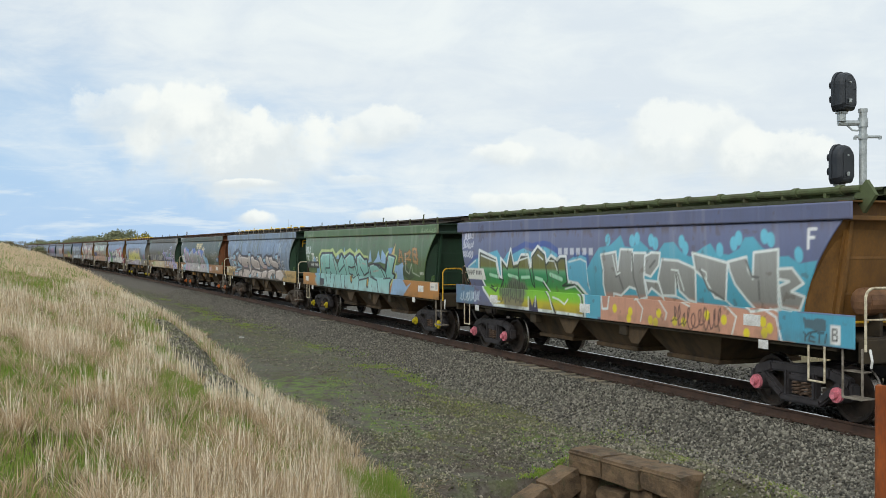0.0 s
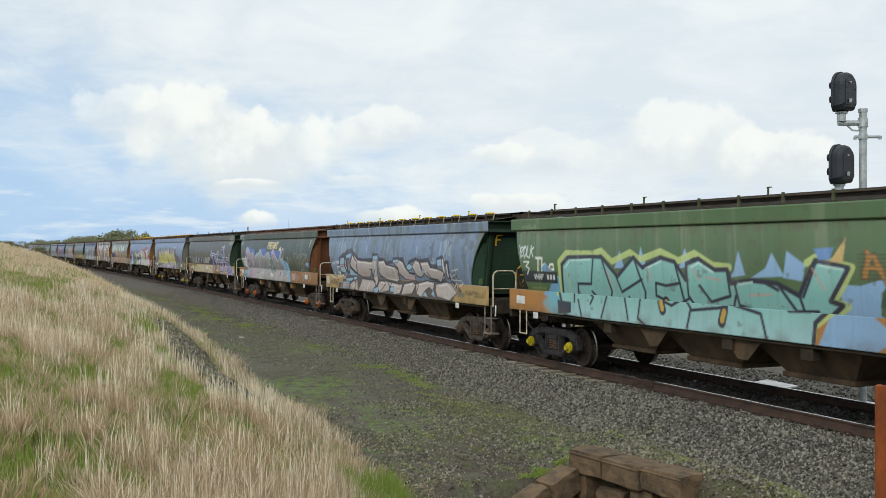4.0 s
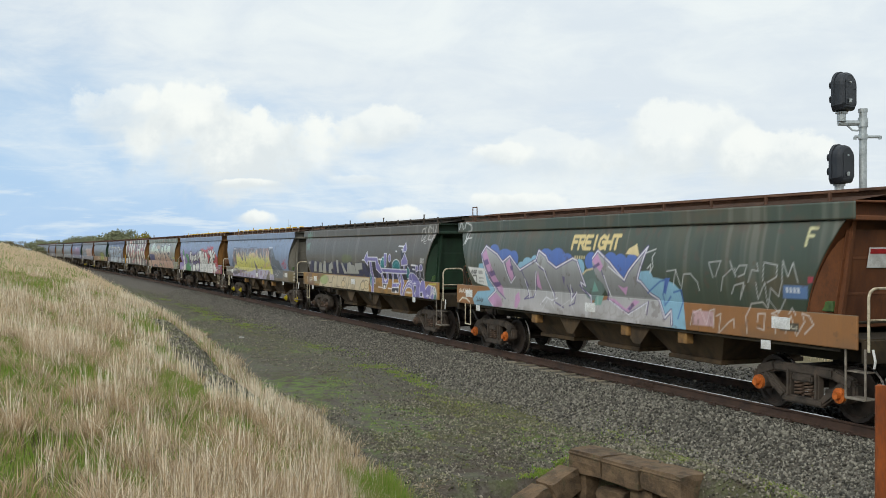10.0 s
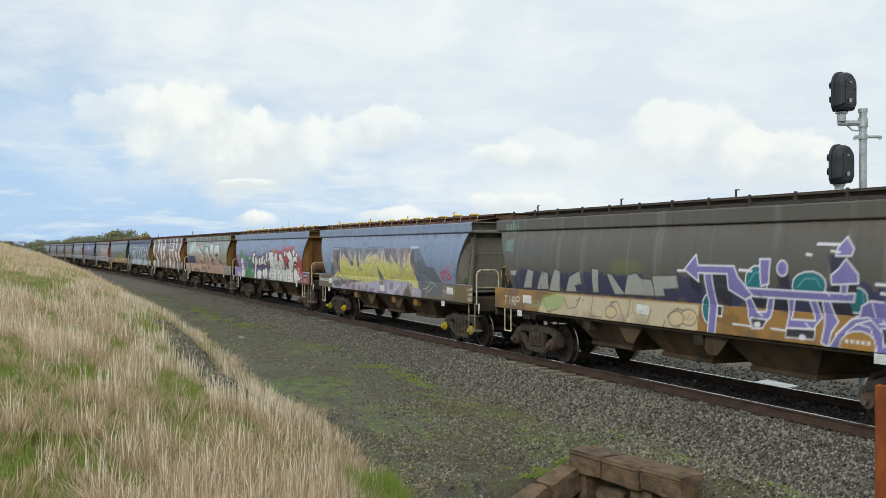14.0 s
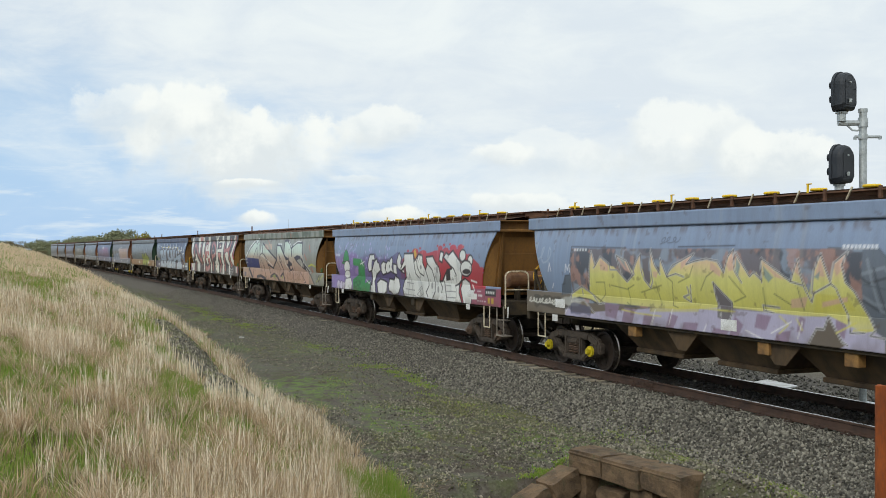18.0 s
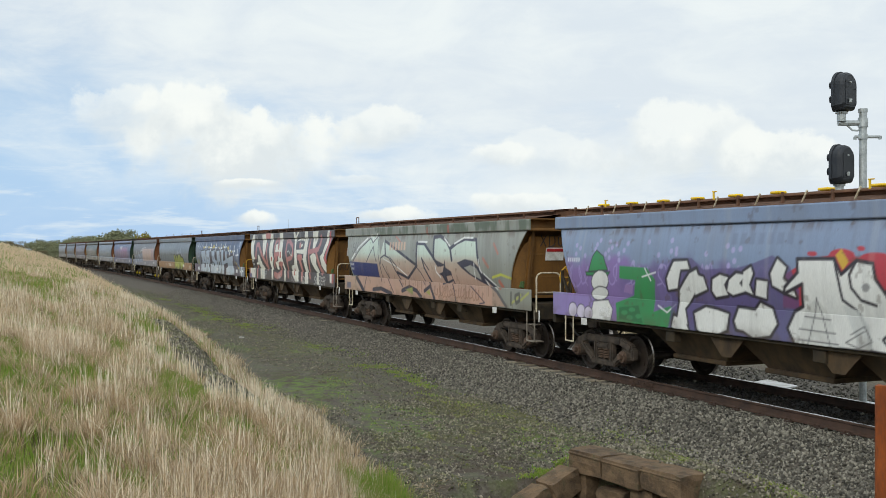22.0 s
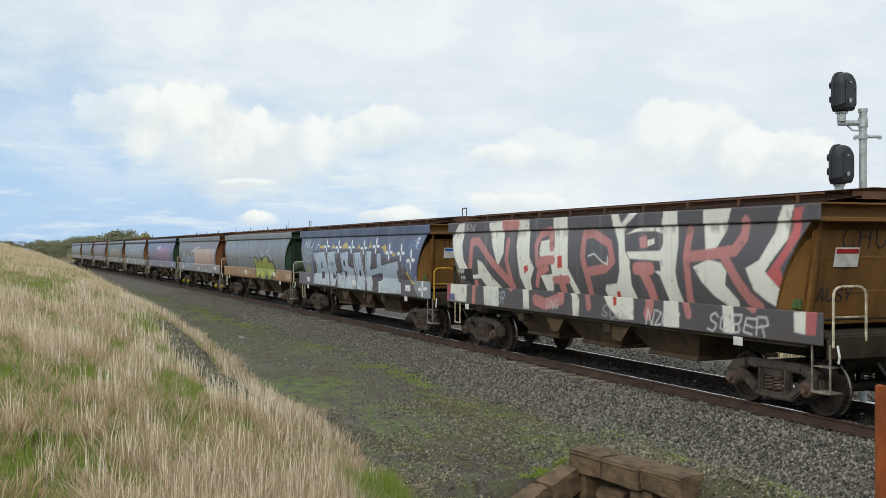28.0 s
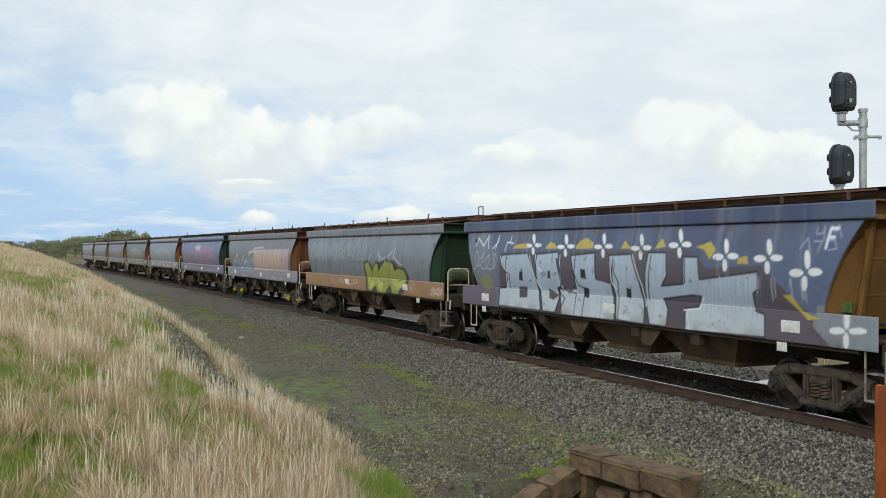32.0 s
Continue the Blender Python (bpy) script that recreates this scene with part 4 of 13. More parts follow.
def rough_stone(l, w, h, seed, ledge=0.0):
    """A worn squared stone about its middle; ledge: height of a worked margin along its front top edge."""
    rng = random.Random(seed)
    bm = bmesh.new()
    bmesh.ops.create_cube(bm, size=1.0)
    bmesh.ops.subdivide_edges(bm, edges=bm.edges[:], cuts=3, use_grid_fill=True)
    for v in bm.verts:
        c = v.co
        edges = sum(abs(abs(k) - 0.5) < 0.01 for k in c)
        k = 1.0 - (0.035 if edges == 2 else 0.08 if edges == 3 else 0.0)
        v.co = Vector((c.x * l * (1 - (1 - k) * 0.3) + rng.uniform(-0.010, 0.010), c.y * w * k + rng.uniform(-0.012, 0.012), c.z * h * k + rng.uniform(-0.010, 0.010)))
    if ledge:
        for z0, z1, y0, y1 in ((h * 0.5 - ledge * 0.95, h * 0.5 - ledge * 0.55, -w * 0.5 - 0.012, -w * 0.5 + 0.015),):
            box(bm, -l * 0.49, l * 0.49, y0, y1, z0, z1, 0.008)
    return bm


def build_culvert():
    top = new("stone_headwall")
    top.matrix_basis = pose(-12.15, 6.98, -0.16, 0, 0, 9.5)
    tagged(top, "old brown sandstone culvert headwall half buried in gravel", "stone headwall")
    x = 0.0
    for k, (l, w, dz) in enumerate(((0.66, 0.48, 0.0), (0.72, 0.5, -0.012), (0.72, 0.44, 0.006))):
        part("coping_stone", rough_stone(l - 0.012, w, 0.30, 3 + k, 0.07), M["sandstone"], top, "", pose(x + l / 2, w / 2, -0.15 + dz, 0, 0.8, 0))
        x += l
    for k, (bx, by, bz, l, w, h, r) in enumerate(((0.14, 0.27, -0.49, 0.30, 0.42, 0.36, 2), (0.13, 0.27, -0.86, 0.36, 0.42, 0.36, -2), (0.74, 0.24, -0.60, 0.46, 0.36, 0.34, 6), (0.80, 0.27, -0.93, 0.5, 0.4, 0.34, -3),
                                                  (1.30, 0.30, -0.52, 0.40, 0.42, 0.42, 3), (1.36, 0.27, -0.93, 0.5, 0.42, 0.38, 0), (2.05, 0.27, -0.50, 0.75, 0.42, 0.38, -2), (2.02, 0.27, -0.9, 0.8, 0.42, 0.40, 2))):
        part("stone", rough_stone(l, w, h, 20 + k), M["sandstone"], top, "", pose(bx, by, bz, 0, 0, r))
    # the wing wall steps down towards the ditch
    for k, (bx, by, bz, l, w, h, rx) in enumerate(((0.06, -0.20, -0.47, 0.34, 0.50, 0.34, 20), (0.06, -0.66, -0.66, 0.34, 0.46, 0.34, 23), (0.06, -1.08, -0.84, 0.34, 0.42, 0.34, 24), (0.08, -0.25, -0.82, 0.32, 0.5, 0.36, 4), (0.08, -0.72, -1.0, 0.32, 0.46, 0.34, 3))):
        part("wing_stone", rough_stone(l, w, h, 50 + k), M["sandstone"], top, "", pose(bx, by, bz, rx, 0, 4))
    # a dark wall behind the openings
    bm = bmesh.new()
    box(bm, 0.05, 2.2, 0.40, 0.48, -1.2, -0.30, 0.01)
    part("inner_wall", bm, M["sandstone_dark"], top, "dark stone inside the culvert")
    # a rusty marker post by the track
    bm = bmesh.new()
    px, py = place((1562 - 784) / 1810, 10.6)
    gz = float(land(np.array([px]), np.array([py]))[0])
    tz = 2.558 - (684 - 441) / 1810 * 10.6
    box(bm, -0.075, 0.075, -0.02, 0.02, 0, tz - gz, 0.006)
    box(bm, -0.02, 0.02, 0.02, 0.1, 0, tz - gz, 0.004)
    tagged(part("marker_post", bm, M["post_rust"], None, "", pose(px, py, gz, 0, 0, 65)), "rusty orange steel post standing beside the track", "post")
    # boards and scraps on the ground
    bm = bmesh.new()
    box(bm, -0.46, 0.46, -0.2, 0.2, 0.0, 0.04, 0.006)
    x, y = -18.44, 15.99
    tagged(part("white_board", bm, M["white"], None, "", pose(x, y, float(land(np.array([x]), np.array([y]))[0]) + 0.05, 3, 2, 4)), "white board lying on the gravel beyond the track", "board")
    bm = bmesh.new()
    box(bm, -0.1, 0.1, -0.04, 0.04, 0.0, 0.03, 0.008)
    x, y = -35.5, 7.4
    tagged(part("litter", bm, M["white"], None, "", pose(x, y, float(land(np.array([x]), np.array([y]))[0]) + 0.01, 0, 0, 30)), "small white scrap of litter on gravel", "litter")
    # thin mast far beyond the train
    bm = bmesh.new()
    tube(bm, (0, 0, 0), (0, 0, 15.0), 0.09, 6, 0.05)
    for z in (11, 12.5, 13.5):
        tube(bm, (-0.5, 0, z), (0.5, 0, z), 0.04, 5)
    px, py = place((511 - 784) / 1810, 420)
    tagged(part("radio_mast", bm, M["galv"], None, "", Matrix.Translation((px, py, -0.6))), "thin grey radio mast far beyond the track", "mast")


build_ground()
build_track()
build_signal()
build_culvert()
build_trees()


# ---- painting of the wagon sides ----
GLYPHS = {
    "A": "0 0,.32 1,.68 1,1 0;.2 .42,.8 .42", "B": "0 0,0 1,.75 1,.85 .75,.6 .52,0 .52;.6 .52,1 .3,.85 0,0 0", "C": "1 .85,.6 1,.1 .8,0 .4,.3 0,.75 0,1 .2",
    "D": "0 0,0 1,.6 1,1 .6,.9 .2,.55 0,0 0", "E": "1 1,0 1,0 0,1 0;0 .5,.8 .5", "F": "0 0,0 1,1 1;0 .55,.75 .55", "G": "1 .85,.5 1,.05 .75,0 .25,.4 0,1 .1,1 .5,.6 .5",
    "H": "0 0,.05 1;.95 0,1 1;0 .5,1 .5", "I": ".5 0,.5 1", "K": "0 0,0 1;1 1,.1 .5,1 0", "L": "0 1,0 0,1 0", "M": "0 0,.1 1,.5 .35,.9 1,1 0", "N": "0 0,.05 1,.95 0,1 1",
    "O": ".5 0,.05 .25,.05 .8,.5 1,.95 .8,.95 .25,.5 0", "P": "0 0,0 1,.8 1,1 .75,.8 .45,0 .45", "Q": ".5 0,.05 .25,.05 .8,.5 1,.95 .8,.95 .25,.5 0;.6 .3,1 -.1", "R": "0 0,0 1,.8 1,1 .75,.8 .5,0 .5;.45 .5,1 0",
    "S": "1 .85,.6 1,.1 .85,.15 .6,.85 .42,.95 .15,.5 0,0 .12", "T": ".5 0,.5 1;0 1,1 1", "U": "0 1,.05 .2,.5 0,.95 .2,1 1", "V": "0 1,.5 0,1 1", "W": "0 1,.22 0,.5 .7,.78 0,1 1",
    "X": "0 0,1 1;0 1,1 0", "Y": "0 1,.5 .5,1 1;.5 .5,.5 0", "Z": "0 1,1 1,0 0,1 0", "h": "0 0,0 1;0 .5,.5 .62,.9 .4,.9 0", "e": "0 .3,.9 .3,.8 .6,.3 .6,0 .3,.3 0,.9 .05", "J": ".9 1,.9 .2,.5 0,0 .15",
    "-": "0 .5,1 .5", ".": ".4 0,.6 0", "4": ".8 0,.8 1,0 .3,1 .3", "5": "1 1,.1 1,0 .55,.7 .6,1 .3,.6 0,0 .1", "0": ".5 0,.05 .25,.05 .8,.5 1,.95 .8,.95 .25,.5 0",
}


def strokes_of(ch):
    return [[tuple(map(float, p.split())) for p in s.split(",")] for s in GLYPHS[ch].split(";")]


class Paint:
    """Colours on the points of a wagon's side, laid on coat by coat. x along the wagon, z above the rail."""

    def __init__(self, x, z, cell, base, seed):
        self.x, self.z, self.cell, self.seed = x, z, cell, seed
        self.rgb = np.zeros((len(x), 3)) + np.array(srgb(*base))
        self.rng = random.Random(seed)

    def mix(self, a, colour):
        c = np.array(srgb(*colour)) if not isinstance(colour, np.ndarray) else colour
        a = np.clip(a, 0, 1)[:, None]
        self.rgb = self.rgb * (1 - a) + c * a

    def edge(self, d):
        """1 inside a shape of signed distance d (negative inside)."""
        return np.clip(0.5 - d / self.cell, 0, 1)

    def weather(self, streak=(120, 112, 100), amount=0.35, rust=0.25):
        x, z = self.x, self.z
        n = value_noise(x * 2.2, z * 0.55, self.seed, 5)
        self.mix(smooth(n, 0.48, 0.72) * amount, streak)
        n = value_noise(x * 9, z * 0.8, self.seed + 1, 4)
        self.mix(smooth(n, 0.6, 0.85) * smooth(z, 1.4, 3.1) * amount * 0.8, tuple(int(v * 0.6) for v in streak))
        n = value_noise(x * 1.6, z * 2.5, self.seed + 2, 6)
        self.mix(smooth(n, 0.66, 0.78) * rust, (112, 78, 54))

    def grime(self, k=1.0):
        """Dirt runs, rust at the seams and chipped spots over the finished paint."""
        x, z = self.x, self.z
        n = value_noise(x * 13, z * 0.4, self.seed + 20, 4)
        self.mix(smooth(n, 0.56, 0.8) * 0.11 * k, (82, 74, 66))
        n = value_noise(x * 6, z * 0.25, self.seed + 21, 3)
        self.mix(smooth(n, 0.6, 0.78) * 0.12 * k * smooth(z, 1.2, 2.4), (196, 190, 180))
        n = value_noise(x * 6, z * 6, self.seed + 22, 3)
        self.mix(smooth(n, 0.73, 0.80) * 0.4 * k, (92, 74, 62))
        n = value_noise(x * 9, z * 1.0, self.seed + 23, 3)
        self.mix(smooth(n, 0.5, 0.7) * smooth(np.abs(z - 2.9), -0.12, 0.0) * (1 - smooth(np.abs(z - 2.9), 0.0, 0.14)) * 0.5 * k, (92, 70, 56))
        self.mix((1 - smooth(z, 1.14, 1.4)) * smooth(value_noise(x * 3, z * 3, self.seed + 24, 3), 0.4, 0.65) * 0.4 * k, (96, 84, 68))

    def grade(self, z0, z1, colour, k=1.0, wob=0.1):
        n = (value_noise(self.x * 0.8, self.z * 0.8, self.seed + 7) - 0.5) * wob
        self.mix((1 - smooth(self.z + n, z0, z1)) * k, colour)

    def rect(self, x0, x1, z0, z1, colour, k=1.0, skew=0.0, rough=0.0):
        x = self.x - skew * (self.z - z0)
        w = rough * (value_noise(self.x * 5, self.z * 5, self.seed + 4) - 0.5) if rough else 0.0
        d = np.maximum(np.abs(x - (x0 + x1) / 2) - (x1 - x0) / 2, np.abs(self.z - (z0 + z1) / 2) - (z1 - z0) / 2) + w
        self.mix(self.edge(d) * k, colour)

    def disc(self, x, z, rx, rz, colour, k=1.0, tilt=0.0):
        c, s = math.cos(tilt), math.sin(tilt)
        dx, dz = self.x - x, self.z - z
        a, b = (dx * c + dz * s) / rx, (dz * c - dx * s) / rz
        self.mix(self.edge((np.sqrt(a * a + b * b) - 1) * min(rx, rz)) * k, colour)

    def far(self, pts, close=False):
        """Distance from every point to a broken line."""
        best = np.full(len(self.x), 1e3)
        for (ax, az), (bx, bz) in zip(pts, pts[1:]):
            dx, dz = bx - ax, bz - az
            t = np.clip(((self.x - ax) * dx + (self.z - az) * dz) / max(dx * dx + dz * dz, 1e-9), 0, 1)
            best = np.minimum(best, np.hypot(self.x - ax - t * dx, self.z - az - t * dz))
        return best

    def block(self, pts):
        """Like far(), but with square ends and corners."""
        best = np.full(len(self.x), 1e3)
        for (ax, az), (bx, bz) in zip(pts, pts[1:]):
            dx, dz = bx - ax, bz - az
            n = max(math.hypot(dx, dz), 1e-6)
            s = ((self.x - (ax + bx) / 2) * dx + (self.z - (az + bz) / 2) * dz) / n
            q = ((self.x - ax) * dz - (self.z - az) * dx) / n
            best = np.minimum(best, np.maximum(np.abs(q) * (0.86 if abs(dz) > 0.7 * n else 1.25), np.abs(s) - n / 2))
        return best

    def line(self, pts, width, colour, k=1.0):
        xs, zs = [q[0] for q in pts], [q[1] for q in pts]
        m = width / 2 + self.cell
        sel = (self.x > min(xs) - m) & (self.x < max(xs) + m) & (self.z > min(zs) - m) & (self.z < max(zs) + m)
        a = np.zeros(len(self.x))
        sub = Paint(self.x[sel], self.z[sel], self.cell, (0, 0, 0), self.seed)
        a[sel] = sub.edge(sub.far(pts) - width / 2)
        self.mix(a * k, colour)

    def poly(self, pts, colour, k=1.0, rim=None, rim_w=0.05):
        """A filled outline; rim: a line round it."""
        xs, zs = [q[0] for q in pts], [q[1] for q in pts]
        m = (rim_w if rim else 0.0) + 2 * self.cell
        sel = np.flatnonzero((self.x > min(xs) - m) & (self.x < max(xs) + m) & (self.z > min(zs) - m) & (self.z < max(zs) + m))
        if not len(sel):
            return
        sub = Paint(self.x[sel], self.z[sel], self.cell, (0, 0, 0), self.seed)
        sub.rgb = self.rgb[sel]
        inside = np.zeros(len(sel), bool)
        n = len(pts)
        for i in range(n):
            (ax, az), (bx, bz) = pts[i], pts[(i + 1) % n]
            if az == bz:
                continue
            inside ^= ((az > sub.z) != (bz > sub.z)) & (sub.x < (bx - ax) * (sub.z - az) / (bz - az) + ax)
        d = sub.far(list(pts) + [pts[0]])
        d = np.where(inside, -d, d)
        sub.mix(sub.edge(d) * k, colour(sub.z) if callable(colour) else colour)
        if rim:
            sub.mix(sub.edge(np.abs(d) - rim_w / 2) * k, rim)
        self.rgb[sel] = sub.rgb

    def word(self, text, x0, x1, z0, z1, width, fill, rim, rim_w=0.06, halo=None, halo_w=0.05, slant=0.0, wild=0.06, gap=0.25, shine=None, arc=0.0, k=1.0, square=False):
        """A sprayed word: each letter a fat rim with a fill over it. fill: a colour, or a function of z that gives colours."""
        n = len(text)
        step = (x1 - x0) / n
        w = step * (1 - gap)
        if rim:
            z0, z1 = z0 + width * 0.38, z1 - width * 0.38
            gap = gap + min(width * 0.45 / step, 0.4)
            w = step * (1 - gap)
        for i, ch in enumerate(text):
            if ch == " ":
                continue
            bx = x0 + i * step + step * gap / 2
            rise = arc * math.sin(math.pi * (i + 0.5) / n)
            lines = []
            for s in strokes_of(ch):
                pts = []
                for u, v in s:
                    u2, v2 = u + self.rng.uniform(-wild, wild), v + self.rng.uniform(-wild, wild)
                    z = z0 + v2 * (z1 - z0 + rise)
                    pts.append((bx + u2 * w + slant * (z - z0), z))
                lines.append(pts)
            d = np.full(len(self.x), 1e3)
            lo, hi = bx - w - 1.0, bx + 2 * w + 1.0
            sel = (self.x > lo) & (self.x < hi)
            sub = Paint(self.x[sel], self.z[sel], self.cell, (0, 0, 0), self.seed)
            if rim:
                wx, wz = value_noise(sub.x * 1.6, sub.z * 1.6, self.seed + 60), value_noise(sub.x * 1.6, sub.z * 1.6, self.seed + 61)
                sub.x, sub.z = sub.x + 0.34 * (wx - 0.5), sub.z + 0.26 * (wz - 0.5)
            dd = np.full(int(sel.sum()), 1e3)
            for pts in lines:
                dd = np.minimum(dd, sub.block(pts) if rim else sub.far(pts))
            if square:
                dd = dd + 0.02 * (value_noise(sub.x * 6, sub.z * 6, self.seed + i) - 0.5)
            d[sel] = dd
            if halo:
                self.mix(self.edge(d - width / 2 - rim_w - halo_w) * k, halo)
            if rim:
                self.mix(self.edge(d - width / 2 - rim_w) * k, rim)
            col = fill(self.z) if callable(fill) else fill
            self.mix(self.edge(d - width / 2) * k, col)
            if shine:
                for pts in lines[:1]:
                    q = [(px - width * 0.28, pz + width * 0.1) for px, pz in pts]
                    self.line(q, 0.03, shine, 0.8)

    def tag(self, text, x0, x1, z0, z1, colour, width=0.03, k=0.9, slant=0.25):
        """Thin handwriting."""
        self.word(text, x0, x1, z0, z1, width, colour, None, 0, None, 0, slant, 0.12, 0.2, None, 0, k)

    def scrawl(self, x0, x1, z0, z1, colour, n=14, width=0.025, k=0.8):
        """Scribble that cannot be read."""
        pts, step = [], (x1 - x0) / max(n - 1, 1)
        top, low, lean = 1.0, 0.0, self.rng.uniform(0.2, 0.9)
        for i in range(n):
            # one looping up-and-down stroke of the hand
            top, low, loop = self.rng.uniform(0.6, 1.0), self.rng.uniform(0.0, 0.35), self.rng.uniform(0.3, 1.3) * step
            for j in range(5):
                a = math.pi * (i % 2) + math.pi * j / 5
                v = low + (top - low) * (0.5 - 0.5 * math.cos(a))
                pts.append((x0 + step * (i + j / 5) * (n - 1) / n + loop * math.sin(a) + lean * step * (v - 0.5), z0 + (z1 - z0) * v))
        self.line(pts, width, colour, k)

    def bars(self, x0, x1, z0, z1, colour, n=4, k=0.9):
        """Small lettering as plain bars."""
        for i in range(n):
            w = (x1 - x0) / n
            self.rect(x0 + i * w, x0 + (i + 0.62) * w, z0, z1, colour, k)

    def drips(self, x0, x1, z, colour, n=12, k=0.7):
        for _ in range(n):
            x = self.rng.uniform(x0, x1)
            self.line([(x, z), (x, z - self.rng.uniform(0.1, 0.4))], 0.025, colour, k)

    def soft(self, x, z, rx, rz, colour, k=1.0):
        r = np.hypot((self.x - x) / rx, (self.z - z) / rz) + (value_noise(self.x * 3, self.z * 3, self.seed + 9) - 0.5) * 0.5
        self.mix((1 - smooth(r, 0.7, 1.05)) * k, colour)


def ramp_colours(*stops):
    """A fill that runs through colours with height: (z, (r, g, b)) from below."""
    zs = [s[0] for s in stops]
    cs = np.array([srgb(*s[1]) for s in stops])
    return lambda z: np.stack([np.interp(z, zs, cs[:, i]) for i in range(3)], -1)


SILL_OCHRE = (172, 128, 66)


def sill_coat(p, colour, k=1.0):
    p.rect(-7, 7, 1.0, 1.615, colour, k)


def paint_violet(p):
    p.weather((108, 104, 124), 0.25, 0.05)
    TEAL, PEACH = (88, 164, 186), (200, 148, 124)
    fill = ramp_colours((1.2, (178, 158, 46)), (1.36, (186, 176, 44)), (1.45, (142, 196, 52)), (1.62, (120, 190, 58)), (1.72, (70, 148, 76)), (1.95, (56, 140, 92)), (2.06, (100, 160, 118)), (2.12, (112, 112, 56)), (2.6, (98, 92, 48)))
    K, W = (44, 54, 52), (222, 230, 224)
    p.poly([(-6.23, 2.05), (-5.73, 2.3), (-4.89, 2.45), (-4.45, 2.51), (-4.15, 2.27), (-3.86, 2.47), (-3.08, 2.55), (-2.71, 2.47), (-2.42, 2.59), (-2.15, 2.6), (-1.55, 2.45), (-1.43, 2.31), (-1.18, 2.27), (-0.7, 2.43), (-0.28, 2.4), (-0.25, 1.81), (0.17, 1.14), (-0.36, 1.13), (-0.36, 1.41), (-0.59, 1.72), (-1.18, 1.86), (-4.89, 1.7)], (98, 170, 196))
    p.line([(-6.18, 2.09), (-5.78, 2.31), (-5.49, 2.36)], 0.1, (62, 84, 150), 0.8)
    p.line([(-3.7, 2.47), (-3.38, 2.55), (-3, 2.65), (-2.67, 2.6), (-2.49, 2.63), (-2.15, 2.66), (-1.88, 2.63), (-1.52, 2.49), (-1.41, 2.37)], 0.13, (54, 78, 150), 0.85)
    p.line([(-0.81, 2.41), (-0.56, 2.46), (-0.31, 2.4), (-0.28, 1.89), (-0.12, 1.59), (0.07, 1.29)], 0.09, (48, 76, 140), 0.9)
    p.line([(-1.06, 2.27), (-0.59, 2.34), (-0.36, 2.28), (-0.34, 1.81), (-0.09, 1.43)], 0.035, W, 0.8)
    p.line([(-6.13, 2.09), (-5.68, 2.25)], 0.04, W, 0.8)
    p.poly([(-5.52, 1.99), (-5.46, 2.51), (-4.49, 2.31), (-4.38, 1.9), (-4.26, 1.83), (-4.26, 2.32), (-3.94, 2.14), (-3.74, 2.54), (-3.6, 2.2), (-3.38, 2.23), (-3.19, 2.41), (-2.87, 2.41), (-2.76, 2.15), (-2.69, 2.42), (-2.41, 2.6), (-2.08, 2.45), (-2.02, 2.26), (-1.81, 2.4), (-1.54, 2.31), (-1.43, 2.38), (-1.18, 2.38), (-1.15, 1.86), (-0.75, 1.83), (-0.39, 1.58), (-0.34, 1.16), (-1.55, 1.18), (-4.62, 1.19), (-5.18, 1.54)], fill, 1.0, W, 0.07)
    p.line([(-5.44, 1.97), (-5.4, 2.44), (-4.55, 2.27), (-4.41, 1.83), (-4.22, 1.81), (-4.19, 2.24), (-3.94, 2.06), (-3.73, 2.46), (-3.62, 2.11), (-3.38, 2.15), (-3.21, 2.36), (-2.89, 2.36), (-2.75, 1.75), (-2.66, 1.68), (-2.69, 2.35), (-2.41, 2.55), (-2.11, 2.41), (-2.01, 1.87), (-2.15, 1.73)], 0.04, K)
    p.line([(-2.02, 2.2), (-1.81, 2.35), (-1.55, 2.25), (-1.52, 2.03)], 0.04, K)
    p.line([(-1.52, 2.27), (-1.4, 2.34), (-1.22, 2.34), (-1.18, 1.84), (-1.4, 1.76)], 0.04, K)
    p.line([(-1.36, 1.76), (-0.88, 1.8), (-0.48, 1.57), (-0.4, 1.17)], 0.045, K)
    p.line([(-3.38, 2.15), (-3.37, 1.8)], 0.04, K)
    p.line([(-2.24, 1.81), (-1.88, 1.52), (-1.58, 1.17)], 0.06, K)
    p.line([(-4.89, 1.65), (-4.49, 1.52), (-4.19, 1.81)], 0.05, K)
    p.poly([(-2.76, 1.48), (-2.63, 1.25), (-2.46, 1.52), (-2.34, 1.14), (-2.78, 1.15)], (58, 56, 84))
    p.line([(-5.35, 2.38), (-4.53, 2.24), (-4.43, 1.85)], 0.035, W)
    p.line([(-2.21, 1.83), (-1.85, 1.51), (-1.67, 1.18)], 0.04, W)
    p.line([(-2.82, 1.45), (-2.82, 1.2)], 0.04, W)
    p.line([(-2.48, 1.47), (-2.49, 1.26)], 0.04, W)
    p.line([(-1.69, 1.5), (-1.43, 1.46), (-1.18, 1.37), (-1.04, 1.48)], 0.035, W)
    p.line([(-3.35, 2.27), (-2.89, 2.35), (-2.81, 2.11)], 0.03, W)
    p.line([(-2.41, 2.41), (-2.18, 2.31)], 0.03, W)
    p.line([(-1.94, 2.29), (-1.68, 2.28), (-1.57, 2.09)], 0.03, W)
    p.line([(-1.3, 1.7), (-0.88, 1.77), (-0.53, 1.56), (-0.45, 1.25)], 0.03, W)
    p.line([(-4.8, 1.27), (-4.27, 1.28)], 0.04, W)
